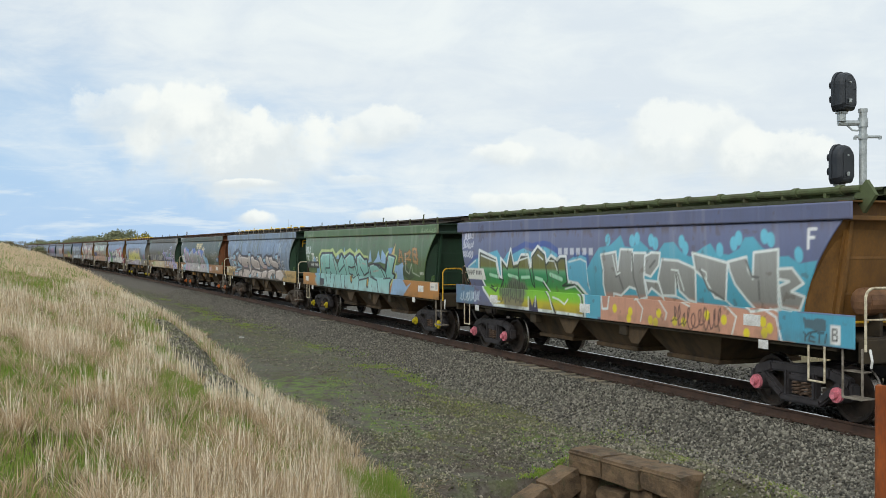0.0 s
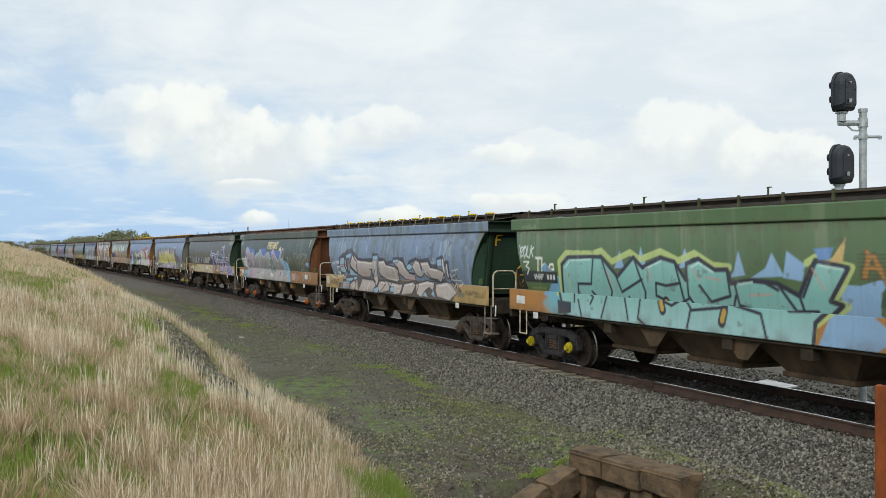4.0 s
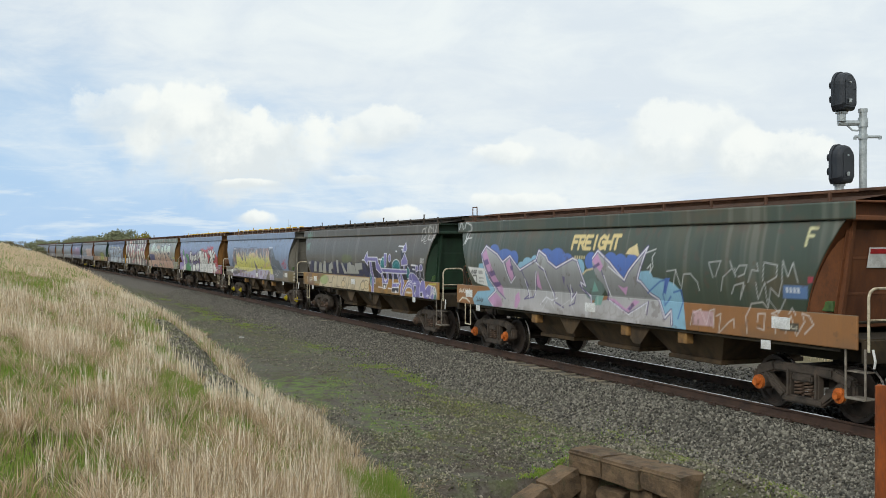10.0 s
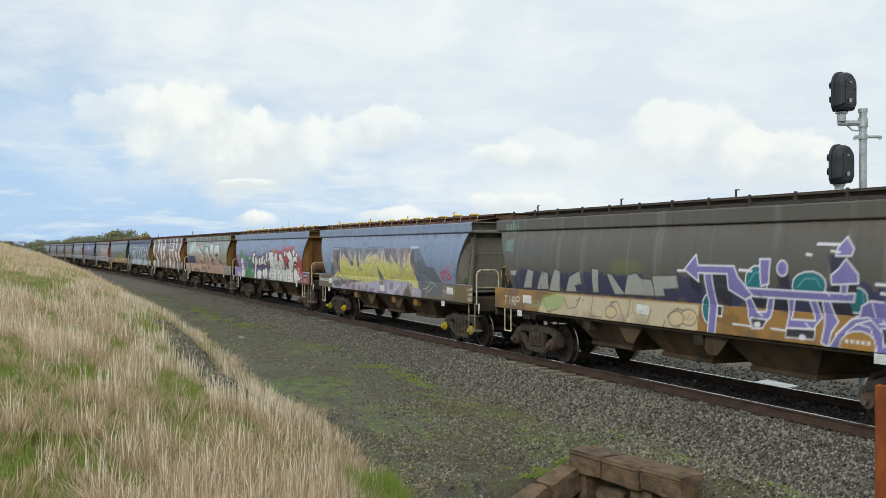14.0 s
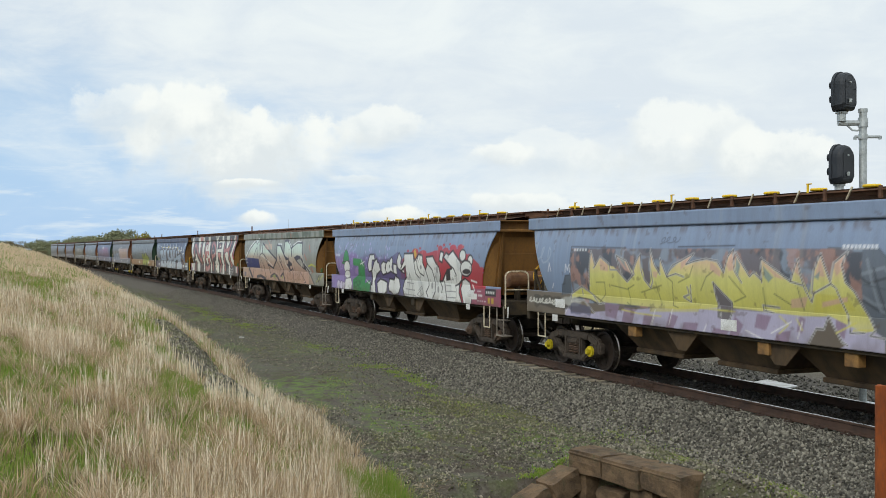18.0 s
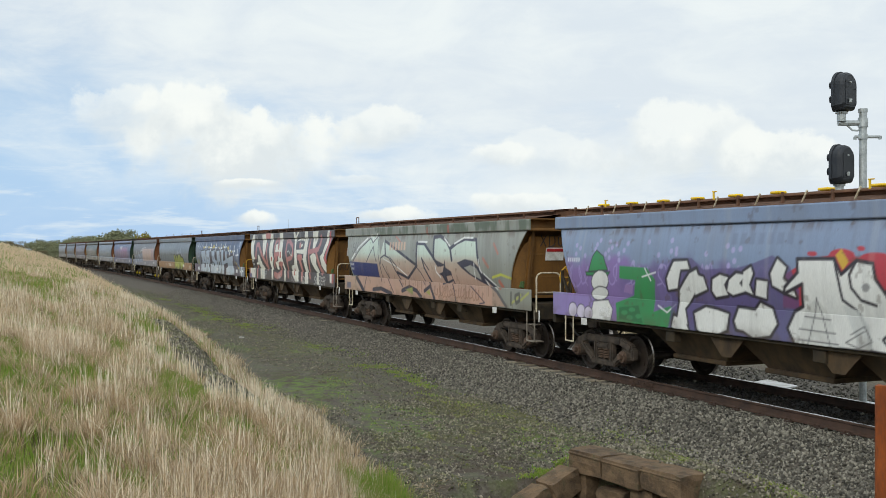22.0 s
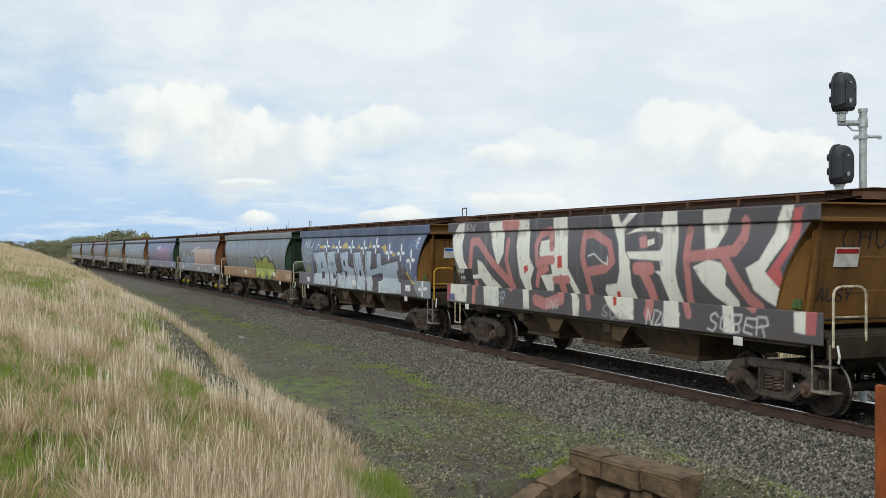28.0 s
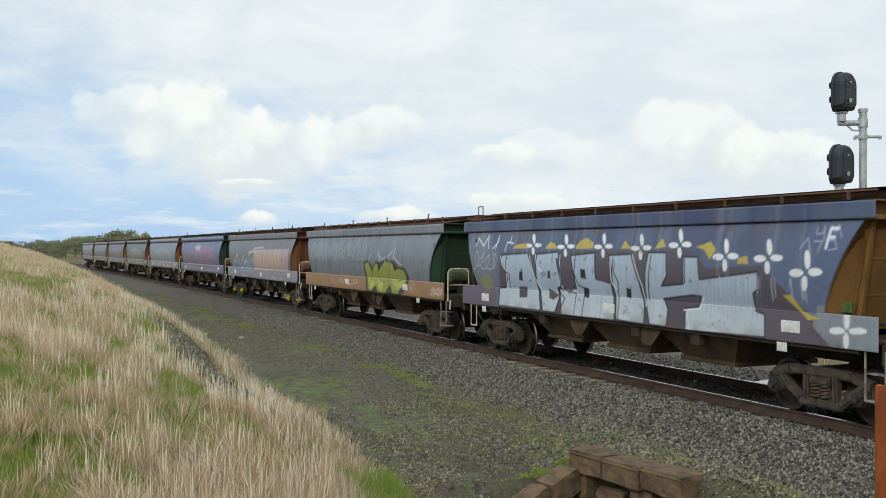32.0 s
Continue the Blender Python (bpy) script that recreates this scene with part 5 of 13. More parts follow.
    p.line([(-4.9, 1.92), (-4.53, 1.88)], 0.08, (176, 222, 190), 0.9)
    p.line([(-3.9, 1.93), (-3.46, 1.88)], 0.08, (176, 222, 190), 0.9)
    p.line([(-3.24, 1.89), (-2.87, 1.91)], 0.07, (176, 222, 190), 0.9)
    p.line([(-2.56, 1.9), (-2.27, 1.86)], 0.08, (176, 222, 190), 0.9)
    p.line([(-1.88, 1.99), (-1.41, 1.9)], 0.09, (176, 222, 190), 0.9)
    grey = ramp_colours((1.2, (190, 138, 116)), (1.62, (186, 138, 120)), (1.72, (140, 140, 136)), (2.6, (156, 156, 152)))
    p.poly([(-0.15, 2.33), (0.14, 2.57), (0.54, 2.61), (0.92, 2.81), (1.06, 2.59), (1.26, 2.57), (1.58, 2.69), (1.86, 2.54), (2.13, 2.48), (2.33, 2.65), (2.62, 2.67), (2.84, 2.49), (3.08, 2.41), (3.44, 2.57), (3.64, 2.64), (3.78, 2.49), (4.1, 2.45), (4.37, 2.55), (4.52, 2.73), (4.72, 2.74), (4.92, 2.56), (5.3, 2.43), (5.48, 2.44), (5.7, 2.33), (6.07, 2.38), (5.75, 1.71), (5.79, 1.1), (5.3, 1.13), (-0.19, 1.19), (-0.36, 2.12)], TEAL)
    p.poly([(0.26, 1.64), (1.15, 1.67), (2.2, 1.69), (3.08, 1.64), (4.1, 1.61), (4.77, 1.58), (5.39, 1.62), (5.62, 1.46), (5.73, 1.1), (4.32, 1.04), (0.26, 1.13)], PEACH)
    p.poly([(0.2, 2.43), (0.75, 2.49), (0.79, 2.14), (0.91, 2.54), (1.32, 2.53), (1.28, 2.15), (1.35, 2.47), (1.75, 2.47), (1.65, 2.03), (1.69, 1.65), (1.45, 1.6), (1.37, 1.79), (1.15, 1.83), (0.83, 1.65), (0.58, 1.68), (0.51, 1.37), (0.32, 1.36), (0.23, 1.86), (0.27, 2.13)], grey, 1.0, W, 0.045)
    p.poly([(1.72, 2.41), (1.93, 2.48), (2.2, 2.47), (2.14, 2.25), (1.87, 2.04), (1.68, 2.08)], grey, 1.0, W, 0.045)
    p.poly([(1.68, 1.97), (2.1, 1.95), (2.21, 1.67), (1.87, 1.83), (1.74, 1.73)], grey, 1.0, W, 0.045)
    p.poly([(2.24, 2.36), (2.73, 2.34), (3.21, 2.21), (3.15, 1.63), (2.96, 1.66), (2.71, 1.81), (2.64, 2.14), (2.59, 1.72), (2.2, 1.71), (2.09, 2)], grey, 1.0, W, 0.045)
    p.poly([(3.14, 2.48), (4.06, 2.32), (3.95, 1.71), (3.67, 1.74), (3.45, 2.04), (3.2, 2.18)], grey, 1.0, W, 0.045)
    p.poly([(4.08, 2.34), (4.53, 2.42), (4.55, 2.22), (4.65, 2.08), (4.71, 2.49), (5.27, 2.54), (5.19, 1.74), (5.21, 1.63), (4.72, 1.55), (4.47, 1.74), (4.21, 1.98), (4.1, 2.2)], grey, 1.0, W, 0.045)
    p.poly([(5.23, 2.24), (5.54, 2.26), (5.76, 2.04), (5.49, 1.91), (5.76, 1.84), (5.63, 1.62), (5.25, 1.66), (5.23, 1.98), (5.46, 2.06), (5.23, 2.09)], grey, 1.0, W, 0.045)
    p.line([(1.31, 2.45), (1.31, 2.02), (1.44, 1.62)], 0.045, (108, 108, 106))
    p.line([(3.33, 2.19), (3.51, 1.88), (3.9, 1.72)], 0.045, (108, 108, 106))
    p.line([(4.52, 2.36), (4.63, 2.11), (4.78, 2.1)], 0.045, (108, 108, 106))
    p.line([(4.78, 2.04), (4.77, 1.76)], 0.045, (108, 108, 106))
    p.line([(1.86, 2.21), (2.03, 2.33)], 0.045, (108, 108, 106))
    p.line([(2.64, 2.13), (2.66, 1.86)], 0.045, (108, 108, 106))
    p.line([(0.71, 2.01), (0.81, 2.05), (0.92, 1.79)], 0.045, (108, 108, 106))
    p.line([(0.63, 2.42), (0.74, 2.05), (0.86, 2.09)], 0.03, W)
    p.line([(2.52, 2.18), (2.71, 2.17), (2.84, 1.83)], 0.03, W)
    p.line([(3.37, 2.2), (3.49, 2.15), (3.49, 2.04)], 0.03, W)
    p.line([(5.21, 1.63), (5.48, 1.55), (5.66, 1.36), (5.71, 1.12)], 0.03, W)
    p.line([(1.51, 1.62), (1.72, 1.44), (1.65, 1.2)], 0.03, W)
    p.line([(2.2, 1.65), (2.47, 1.4), (2.43, 1.28)], 0.03, W)
    p.line([(2.59, 1.72), (3.14, 1.55)], 0.03, W)
    p.line([(4.37, 1.45), (4.26, 1.14)], 0.03, W)
    p.line([(3.94, 1.71), (4.37, 1.45)], 0.03, W)
    p.disc(0.46, 2.72, 0.09, 0.12, (104, 182, 204))
    p.disc(1.31, 2.7, 0.09, 0.12, (104, 182, 204))
    p.disc(1.93, 2.7, 0.09, 0.12, (104, 182, 204))
    p.disc(2.06, 2.64, 0.09, 0.12, (104, 182, 204))
    p.disc(2.85, 2.67, 0.09, 0.12, (104, 182, 204))
    p.disc(2.95, 2.56, 0.09, 0.12, (104, 182, 204))
    p.disc(3.88, 2.53, 0.09, 0.12, (104, 182, 204))
    p.disc(4.24, 2.63, 0.09, 0.12, (104, 182, 204))
    p.disc(4.98, 2.74, 0.09, 0.12, (104, 182, 204))
    p.disc(5.12, 2.69, 0.09, 0.12, (104, 182, 204))
    p.disc(5.7, 2.46, 0.09, 0.12, (104, 182, 204))
    p.disc(4.37, 2.72, 0.09, 0.12, (104, 182, 204))
    p.disc(1.48, 2.74, 0.09, 0.12, (104, 182, 204))
    p.disc(0.77, 1.39, 0.075, 0.085, (226, 206, 52))
    p.disc(1.31, 1.36, 0.075, 0.085, (226, 206, 52))
    p.disc(1.26, 1.23, 0.075, 0.085, (226, 206, 52))
    p.disc(1.97, 1.24, 0.075, 0.085, (226, 206, 52))
    p.disc(2.23, 1.38, 0.075, 0.085, (226, 206, 52))
    p.disc(2.13, 1.21, 0.075, 0.085, (226, 206, 52))
    p.disc(2.71, 1.27, 0.075, 0.085, (226, 206, 52))
    p.disc(2.97, 1.27, 0.075, 0.085, (226, 206, 52))
    p.disc(3.62, 1.43, 0.075, 0.085, (226, 206, 52))
    p.disc(4.06, 1.38, 0.075, 0.085, (226, 206, 52))
    p.disc(5.01, 1.41, 0.075, 0.085, (226, 206, 52))
    p.disc(5.04, 1.24, 0.075, 0.085, (226, 206, 52))
    p.disc(4.62, 1.2, 0.075, 0.085, (226, 206, 52))
    p.disc(5.16, 1.32, 0.075, 0.085, (226, 206, 52))
    p.scrawl(2.62, 4.02, 1.15, 1.57, (50, 36, 44), 20, 0.03)
    p.rect(5.35, 6.9, 1.15, 1.6, (84, 160, 186))
    p.line([(5.0, 1.62), (5.3, 1.5), (5.42, 1.15)], 0.04, (236, 236, 232))
    p.rect(5.9, 6.35, 1.36, 1.52, (84, 88, 90), 0.8, 0, 0.1)
    p.tag("YETI", 5.85, 6.4, 1.2, 1.33, (56, 60, 62), 0.03)
    p.rect(6.42, 6.62, 1.18, 1.46, (230, 230, 226))
    p.word("B", 6.46, 6.58, 1.24, 1.4, 0.025, (40, 40, 42), None, 0, None, 0, 0, 0)
    p.word("F", 5.88, 6.08, 2.56, 2.84, 0.05, (226, 228, 230), None, 0, None, 0, 0.15, 0)
    p.rect(-6.4, -5.15, 1.78, 2.06, (224, 224, 216), 1.0, -0.35)
    p.word("VHAF", -6.25, -5.75, 1.9, 2.0, 0.022, (50, 50, 54), None, 0, None, 0, 0, 0)
    p.bars(-5.7, -5.35, 1.9, 2.0, (50, 50, 54), 4)
    p.rect(-6.85, -5.75, 1.15, 1.58, (92, 128, 156), 0.9, 0, 0.2)
    for k in range(3):
        p.scrawl(-6.5 + 0.05 * k, -5.8, 2.3 + 0.22 * k, 2.5 + 0.24 * k, (214, 214, 222), 12, 0.03, 0.8)
        p.scrawl(-6.6 + 0.4 * k, -6.0 + 0.3 * k, 1.2, 1.5, (206, 218, 226), 8, 0.03, 0.7)
    p.scrawl(-5.5, -5.2, 2.7, 3.2, (70, 66, 92), 12, 0.04, 0.7)
    p.soft(-3.6, 1.5, 0.7, 0.4, (110, 108, 100), 0.8)
    p.scrawl(-4.3, -3.0, 1.25, 1.85, (66, 66, 64), 24, 0.035, 0.8)
    p.bars(-1.5, 0.0, 2.42, 2.56, (214, 216, 222), 6, 0.7)


def paint_green(p):
    p.weather((104, 120, 88), 0.3, 0.08)
    p.rect(-7, 7, 2.97, 3.3, (88, 116, 70), 0.35)
    sill_coat(p, (176, 122, 62))
    p.word("The", -5.7, -4.8, 2.0, 2.34, 0.055, (224, 226, 214), None, 0, None, 0, 0.12, 0.0, 0.15)
    p.poly([(-5.4, 2.1), (-5.2, 2.25), (-4.9, 2.05), (-4.6, 1.95), (-4.4, 1.3), (-5.2, 1.55), (-4.9, 1.9)], (118, 164, 200), 0.9)
    p.rect(-6.3, -4.7, 1.80, 2.05, (44, 50, 56))
    p.word("VHAF", -5.75, -5.3, 1.88, 1.98, 0.025, (214, 216, 214), None, 0, None, 0, 0, 0)
    p.bars(-5.15, -4.75, 1.88, 1.98, (214, 216, 214), 3)
    p.bars(-5.9, -5.2, 1.66, 1.70, (160, 150, 90), 9, 0.6)
    p.bars(-5.9, -5.2, 1.56, 1.60, (160, 150, 90), 9, 0.6)
    p.line([(-6.4, 2.62), (-6.3, 2.45), (-6.15, 2.6)], 0.03, (224, 228, 226))
    p.tag("COLK", -6.4, -5.75, 2.36, 2.6, (224, 228, 226), 0.035)
    p.scrawl(-6.3, -5.6, 2.9, 3.1, (150, 172, 130), 12, 0.03, 0.6)
    p.line([(-6.2, 2.25), (-5.95, 2.25), (-6.1, 2.15), (-5.95, 2.1), (-6.05, 1.98)], 0.035, (224, 228, 226))
    p.soft(-4.3, 1.4, 1.0, 0.35, (120, 176, 190), 0.9)
    teal = ramp_colours((1.2, (160, 198, 198)), (1.8, (132, 184, 176)), (2.4, (142, 192, 184)))
    K, W, ICE = (54, 52, 66), (214, 220, 214), (142, 174, 206)
    p.poly([(-2.44, 2.17), (-2.23, 2.51), (-2.09, 2.18)], ICE)
    p.poly([(-1.64, 2.24), (-1.52, 2.59), (-1.36, 2.24)], ICE)
    p.poly([(-0.37, 2.2), (-0.18, 2.56), (0.02, 2.26)], ICE)
    p.poly([(0.99, 2.08), (1.1, 2.19), (1.23, 2.52), (1.37, 2.13)], ICE)
    p.poly([(1.5, 2.09), (1.85, 2.25), (2.01, 2.49), (2.26, 2.13)], ICE)
    p.poly([(2.23, 2.11), (2.34, 2.52), (2.72, 2.31), (2.63, 2.07)], ICE)
    p.poly([(3.33, 2.05), (3.75, 2.04), (4.34, 2.19), (4.11, 1.95), (4.08, 1.65), (4.45, 1.42), (4.85, 1.55), (4.14, 1.11), (3.06, 1.09), (3.41, 1.75)], ICE)
    p.line([(-4.56, 1.59), (-4.59, 2.27), (-4.28, 2.46), (-3.2, 2.45), (-2.89, 2.51), (-2.51, 2.3), (-1.88, 2.48), (-1.55, 2.35), (-0.9, 2.5), (-0.37, 2.34), (-0.12, 2.41), (0.09, 2.47), (0.58, 2.27), (0.99, 2.25)], 0.12, (186, 200, 124), 0.9)
    p.line([(2.74, 2.34), (2.92, 2.42), (3.62, 2.29), (3.45, 2.05), (3.23, 1.79), (3.51, 1.74), (3.01, 1.41), (2.98, 1.11)], 0.11, (186, 200, 124), 0.9)
    p.poly([(-4.5, 1.62), (-4.46, 2.21), (-4.19, 2.37), (-3.2, 2.39), (-2.89, 2.38), (-2.35, 2.01), (-1.77, 2.39), (-1.49, 2.2), (-0.9, 2.39), (-0.49, 2.32), (-0.2, 2.01), (-0.15, 2.29), (0.19, 2.38), (0.61, 2.2), (0.94, 2.21), (1.01, 1.99), (1.52, 2.05), (2.09, 2.02), (2.55, 1.85), (2.7, 2.08), (2.92, 2.38), (3.55, 2.28), (3.17, 1.8), (3.41, 1.75), (3.03, 1.47), (2.98, 1.08), (1.93, 1.1), (-0.1, 1.1), (-3.08, 1.07), (-4.28, 1.14)], teal, 1.0, K, 0.08)
    p.line([(-3.2, 2.38), (-3.33, 1.84), (-3.85, 1.83), (-3.88, 1.44)], 0.055, K)
    p.line([(-2.89, 2.35), (-2.58, 1.72), (-2.83, 1.18)], 0.055, K)
    p.line([(-3.33, 1.69), (-3.13, 1.57), (-3.25, 1.43)], 0.055, K)
    p.line([(-2.41, 2.04), (-2.23, 1.72), (-1.53, 1.98)], 0.055, K)
    p.line([(-1.75, 2.36), (-1.44, 1.75), (-1.55, 1.25), (-1.31, 1.13)], 0.055, K)
    p.line([(-0.49, 2.32), (-0.37, 1.95), (-0.78, 1.89), (-1.09, 1.93), (-1.11, 1.7), (-0.49, 1.54), (-0.14, 1.69)], 0.055, K)
    p.line([(-0.37, 1.95), (-0.28, 1.63)], 0.055, K)
    p.line([(-0.15, 2.29), (-0.15, 1.74), (0.09, 1.49), (1.03, 1.59), (1.11, 1.79)], 0.055, K)
    p.line([(0.19, 1.92), (0.47, 1.66), (0.97, 1.78), (0.92, 2.19)], 0.055, K)
    p.line([(1.1, 1.97), (1.18, 1.64), (1.85, 1.53), (1.98, 1.16)], 0.055, K)
    p.line([(2.09, 2.02), (2.48, 1.61), (2.93, 1.63)], 0.055, K)
    p.line([(2.55, 1.85), (2.64, 1.62)], 0.055, K)
    p.line([(2.92, 2.35), (2.77, 2.07), (2.63, 1.84)], 0.055, K)
    p.line([(1.85, 2.01), (2.1, 1.92)], 0.055, K)
    p.line([(0.06, 1.51), (-0.04, 1.18)], 0.055, K)
    p.line([(-3.72, 1.49), (-3.59, 1.14)], 0.055, K)
    p.line([(-2, 1.63), (-1.88, 1.21)], 0.055, K)
    p.line([(-0.82, 1.6), (-0.76, 1.45)], 0.2, K)
    p.line([(-0.82, 1.59), (-0.77, 1.47)], 0.11, (198, 162, 72))
    p.line([(0.96, 1.53), (0.9, 1.34)], 0.2, K)
    p.line([(0.96, 1.51), (0.91, 1.37)], 0.11, (198, 162, 72))
    p.line([(-4.25, 2.03), (-4.12, 1.61)], 0.04, (206, 150, 140), 0.6)
    p.line([(-2.71, 2.12), (-2.52, 1.78)], 0.04, (206, 150, 140), 0.6)
    p.line([(-1.33, 2.2), (-1.22, 1.98)], 0.04, (206, 150, 140), 0.6)
    p.line([(0.38, 2.07), (0.74, 2.03)], 0.04, (206, 150, 140), 0.6)
    p.line([(1.44, 1.81), (1.93, 1.85)], 0.04, (206, 150, 140), 0.6)
    p.line([(2.85, 2.26), (3.06, 1.96)], 0.04, (206, 150, 140), 0.6)
    p.line([(-0, 2.22), (0.19, 2.02)], 0.04, (206, 150, 140), 0.6)
    p.line([(-4.34, 2.15), (-4.12, 2.3), (-3.33, 2.33)], 0.035, (196, 226, 216), 0.8)
    p.line([(-1.38, 2.19), (-0.9, 2.32)], 0.035, (196, 226, 216), 0.8)
    p.line([(-0.02, 2.23), (0.19, 2.31), (0.56, 2.16)], 0.035, (196, 226, 216), 0.8)
    p.line([(1.18, 1.98), (1.52, 2.02)], 0.035, (196, 226, 216), 0.8)
    p.line([(2.99, 2.31), (3.45, 2.26)], 0.035, (196, 226, 216), 0.8)
    p.poly([(3.21, 2.37), (3.55, 2.71), (3.45, 2.35)], (204, 172, 112))
    p.poly([(2.91, 2.55), (3.3, 2.57), (3.21, 2.39), (2.99, 2.39)], (98, 138, 190))
    p.poly([(4.08, 1.76), (4.15, 1.97), (4.46, 2.04), (5, 1.73), (4.59, 1.62)], (72, 86, 66))
    p.word("ARB", 3.75, 5.45, 2.14, 2.5, 0.09, (178, 130, 66), (58, 48, 40), 0.012, None, 0, 0, 0.0, 0.3)
    for k in range(7):
        p.line([(3.75, 2.14 + 0.055 * k), (5.4, 2.14 + 0.055 * k)], 0.02, (66, 60, 44), 0.7)
    p.poly([(4.15, 2.3), (4.3, 1.75), (4.8, 1.7)], (66, 84, 62), 0.8)
    p.line([(4.4, 2.4), (4.35, 1.9), (4.6, 1.8), (4.85, 2.1), (4.9, 1.85), (5.4, 1.75)], 0.03, (190, 196, 184), 0.8)
    p.bars(5.45, 5.75, 1.8, 1.88, (214, 214, 206), 3)
    p.rect(6.3, 6.85, 1.38, 1.6, (216, 212, 204), 0.95)
    p.bars(6.35, 6.6, 1.46, 1.5, (90, 90, 90), 4), p.bars(6.7, 6.78, 1.42, 1.56, (50, 50, 50), 1)
    p.scrawl(5.6, 6.7, 2.98, 3.12, (170, 190, 150), 12, 0.025, 0.5)
    p.rect(-4.55, -4.0, 1.18, 1.45, (62, 66, 80), 1.0, 0, 0.1)


def paint_blue_worn(p):
    n = value_noise(p.x * 5, p.z * 1.6, 31, 5)
    worn = smooth(value_noise(p.x * 3.2, p.z * 4.5, 95, 4), 0.53, 0.62) * smooth(value_noise(p.x * 0.5, p.z * 0.9, 96, 2), 0.40, 0.58)
    p.mix(worn * (0.25 + 0.5 * smooth(p.x, -1.0, 3.0)), (92, 102, 112))
    p.mix(smooth(n, 0.53, 0.64) * smooth(value_noise(p.x * 1.1, p.z * 1.5, 32, 3), 0.40, 0.60) * 0.8, (104, 112, 98))
    n = value_noise(p.x * 7, p.z * 2.4, 33, 4)
    p.mix(smooth(n, 0.62, 0.72) * 0.5, (172, 184, 194))
    p.weather((110, 122, 136), 0.3, 0.06)
    sill_coat(p, (176, 146, 92))
    body = ramp_colours((1.2, (196, 184, 178)), (1.6, (186, 174, 168)), (1.7, (172, 160, 156)), (2.1, (190, 180, 176)), (2.4, (206, 198, 194)))
    K, W, B, PINK = (58, 55, 68), (224, 218, 214), (150, 184, 204), (200, 160, 168)
    p.line([(-5.09, 1.91), (-4.99, 2.15), (-4.77, 2.27), (-4.43, 2.32), (-4.23, 2.42), (-3.7, 2.46), (-3.53, 2.38), (-3.11, 2.24)], 0.194, K, 0.9)
    for q in ([(-3.24, 2.23), (-2.43, 2.16), (-1.48, 2.2), (-1.49, 2.34), (-1, 2.34), (-0.88, 2.21), (-0.42, 2.21), (-0.25, 2.09), (0.4, 2.15), (0.4, 2.23), (1.22, 2.24), (1.41, 2.02)], [(1.54, 1.98), (1.75, 2.15), (2.22, 2.25), (2.58, 2.19), (3.17, 2.24), (3.38, 2.07), (3.82, 2.06), (3.82, 2.25), (4.17, 2.32), (4.36, 2.13), (4.43, 2.18), (4.58, 2.18)], [(4.58, 2.14), (4.63, 1.76), (4.9, 1.58), (5.25, 1.42)],):
        p.line(q, 0.106, K, 0.9)
    p.poly([(-4.72, 1.64), (-1.94, 1.62), (1.62, 1.6), (4.38, 1.69), (4.9, 1.42), (4.72, 1.12), (0.63, 1.06), (-4.73, 0.96)], (70, 68, 78), 0.85)
    p.poly([(-3.89, 2.08), (-3.54, 2.36), (-3.04, 2.17), (-1.54, 2.13), (-1.48, 2.24), (-1.06, 2.25), (-1.15, 1.48), (-1.39, 1.31), (-1.57, 1.6), (-1.66, 1.84), (-1.88, 1.62), (-2.76, 1.62), (-3.38, 1.74), (-3.79, 1.88)], body, 1, K, 0.047)
    p.poly([(-0.94, 2.16), (-0.42, 2.19), (-0.26, 2.06), (0.49, 2), (0.78, 1.91), (0.79, 1.63), (0.58, 1.53), (-0.31, 1.58), (-0.84, 1.69), (-0.98, 1.89)], body, 1, K, 0.044)
    p.poly([(0.37, 2.13), (0.92, 2.21), (1.22, 2.16), (1.38, 2), (1.7, 1.83), (2.12, 1.83), (2.11, 1.62), (1.27, 1.64), (0.83, 1.81), (0.8, 1.96)], body, 1, K, 0.041)
    p.poly([(1.93, 2.03), (2.22, 2.22), (2.53, 2.17), (2.64, 1.96), (2.78, 1.82), (2.58, 1.72), (2.26, 1.76), (2.07, 1.92)], body, 1, K, 0.039)
    p.poly([(2.57, 2.16), (3.18, 2.19), (3.33, 2.03), (3.85, 2), (4.22, 1.93), (4.31, 1.76), (3.98, 1.63), (3.21, 1.71), (2.84, 1.85)], body, 1, K, 0.037)
    p.poly([(4.17, 2.29), (4.28, 2.28), (4.37, 1.92), (4.28, 1.83), (4.18, 2.02)], body, 1, K, 0.036)
    p.poly([(4.43, 2.15), (4.54, 2.16), (4.59, 1.77), (4.47, 1.74)], body, 1, K, 0.036)
    p.poly([(-2.73, 1.55), (-1.63, 1.53), (-1.39, 1.39), (-1.7, 1.12), (-3.27, 1.09), (-2.86, 1.39)], body, 1, K, 0.042)
    p.poly([(-1.03, 1.52), (-0.04, 1.56), (-0.17, 1.24), (-1.03, 1.14), (-1.24, 1.32)], body, 1, K, 0.039)
    p.poly([(-0.31, 1.53), (0.63, 1.49), (1.04, 1.48), (0.78, 1.19), (0.23, 1.14)], body, 1, K, 0.038)
    p.poly([(1.14, 1.5), (1.86, 1.58), (2.09, 1.49), (1.76, 1.22), (0.88, 1.15)], body, 1, K, 0.036)
    p.poly([(2.09, 1.53), (2.98, 1.65), (3.49, 1.61), (3.38, 1.36), (3.09, 1.46), (2.8, 1.36), (2.49, 1.15), (2.13, 1.24)], body, 1, K, 0.034)
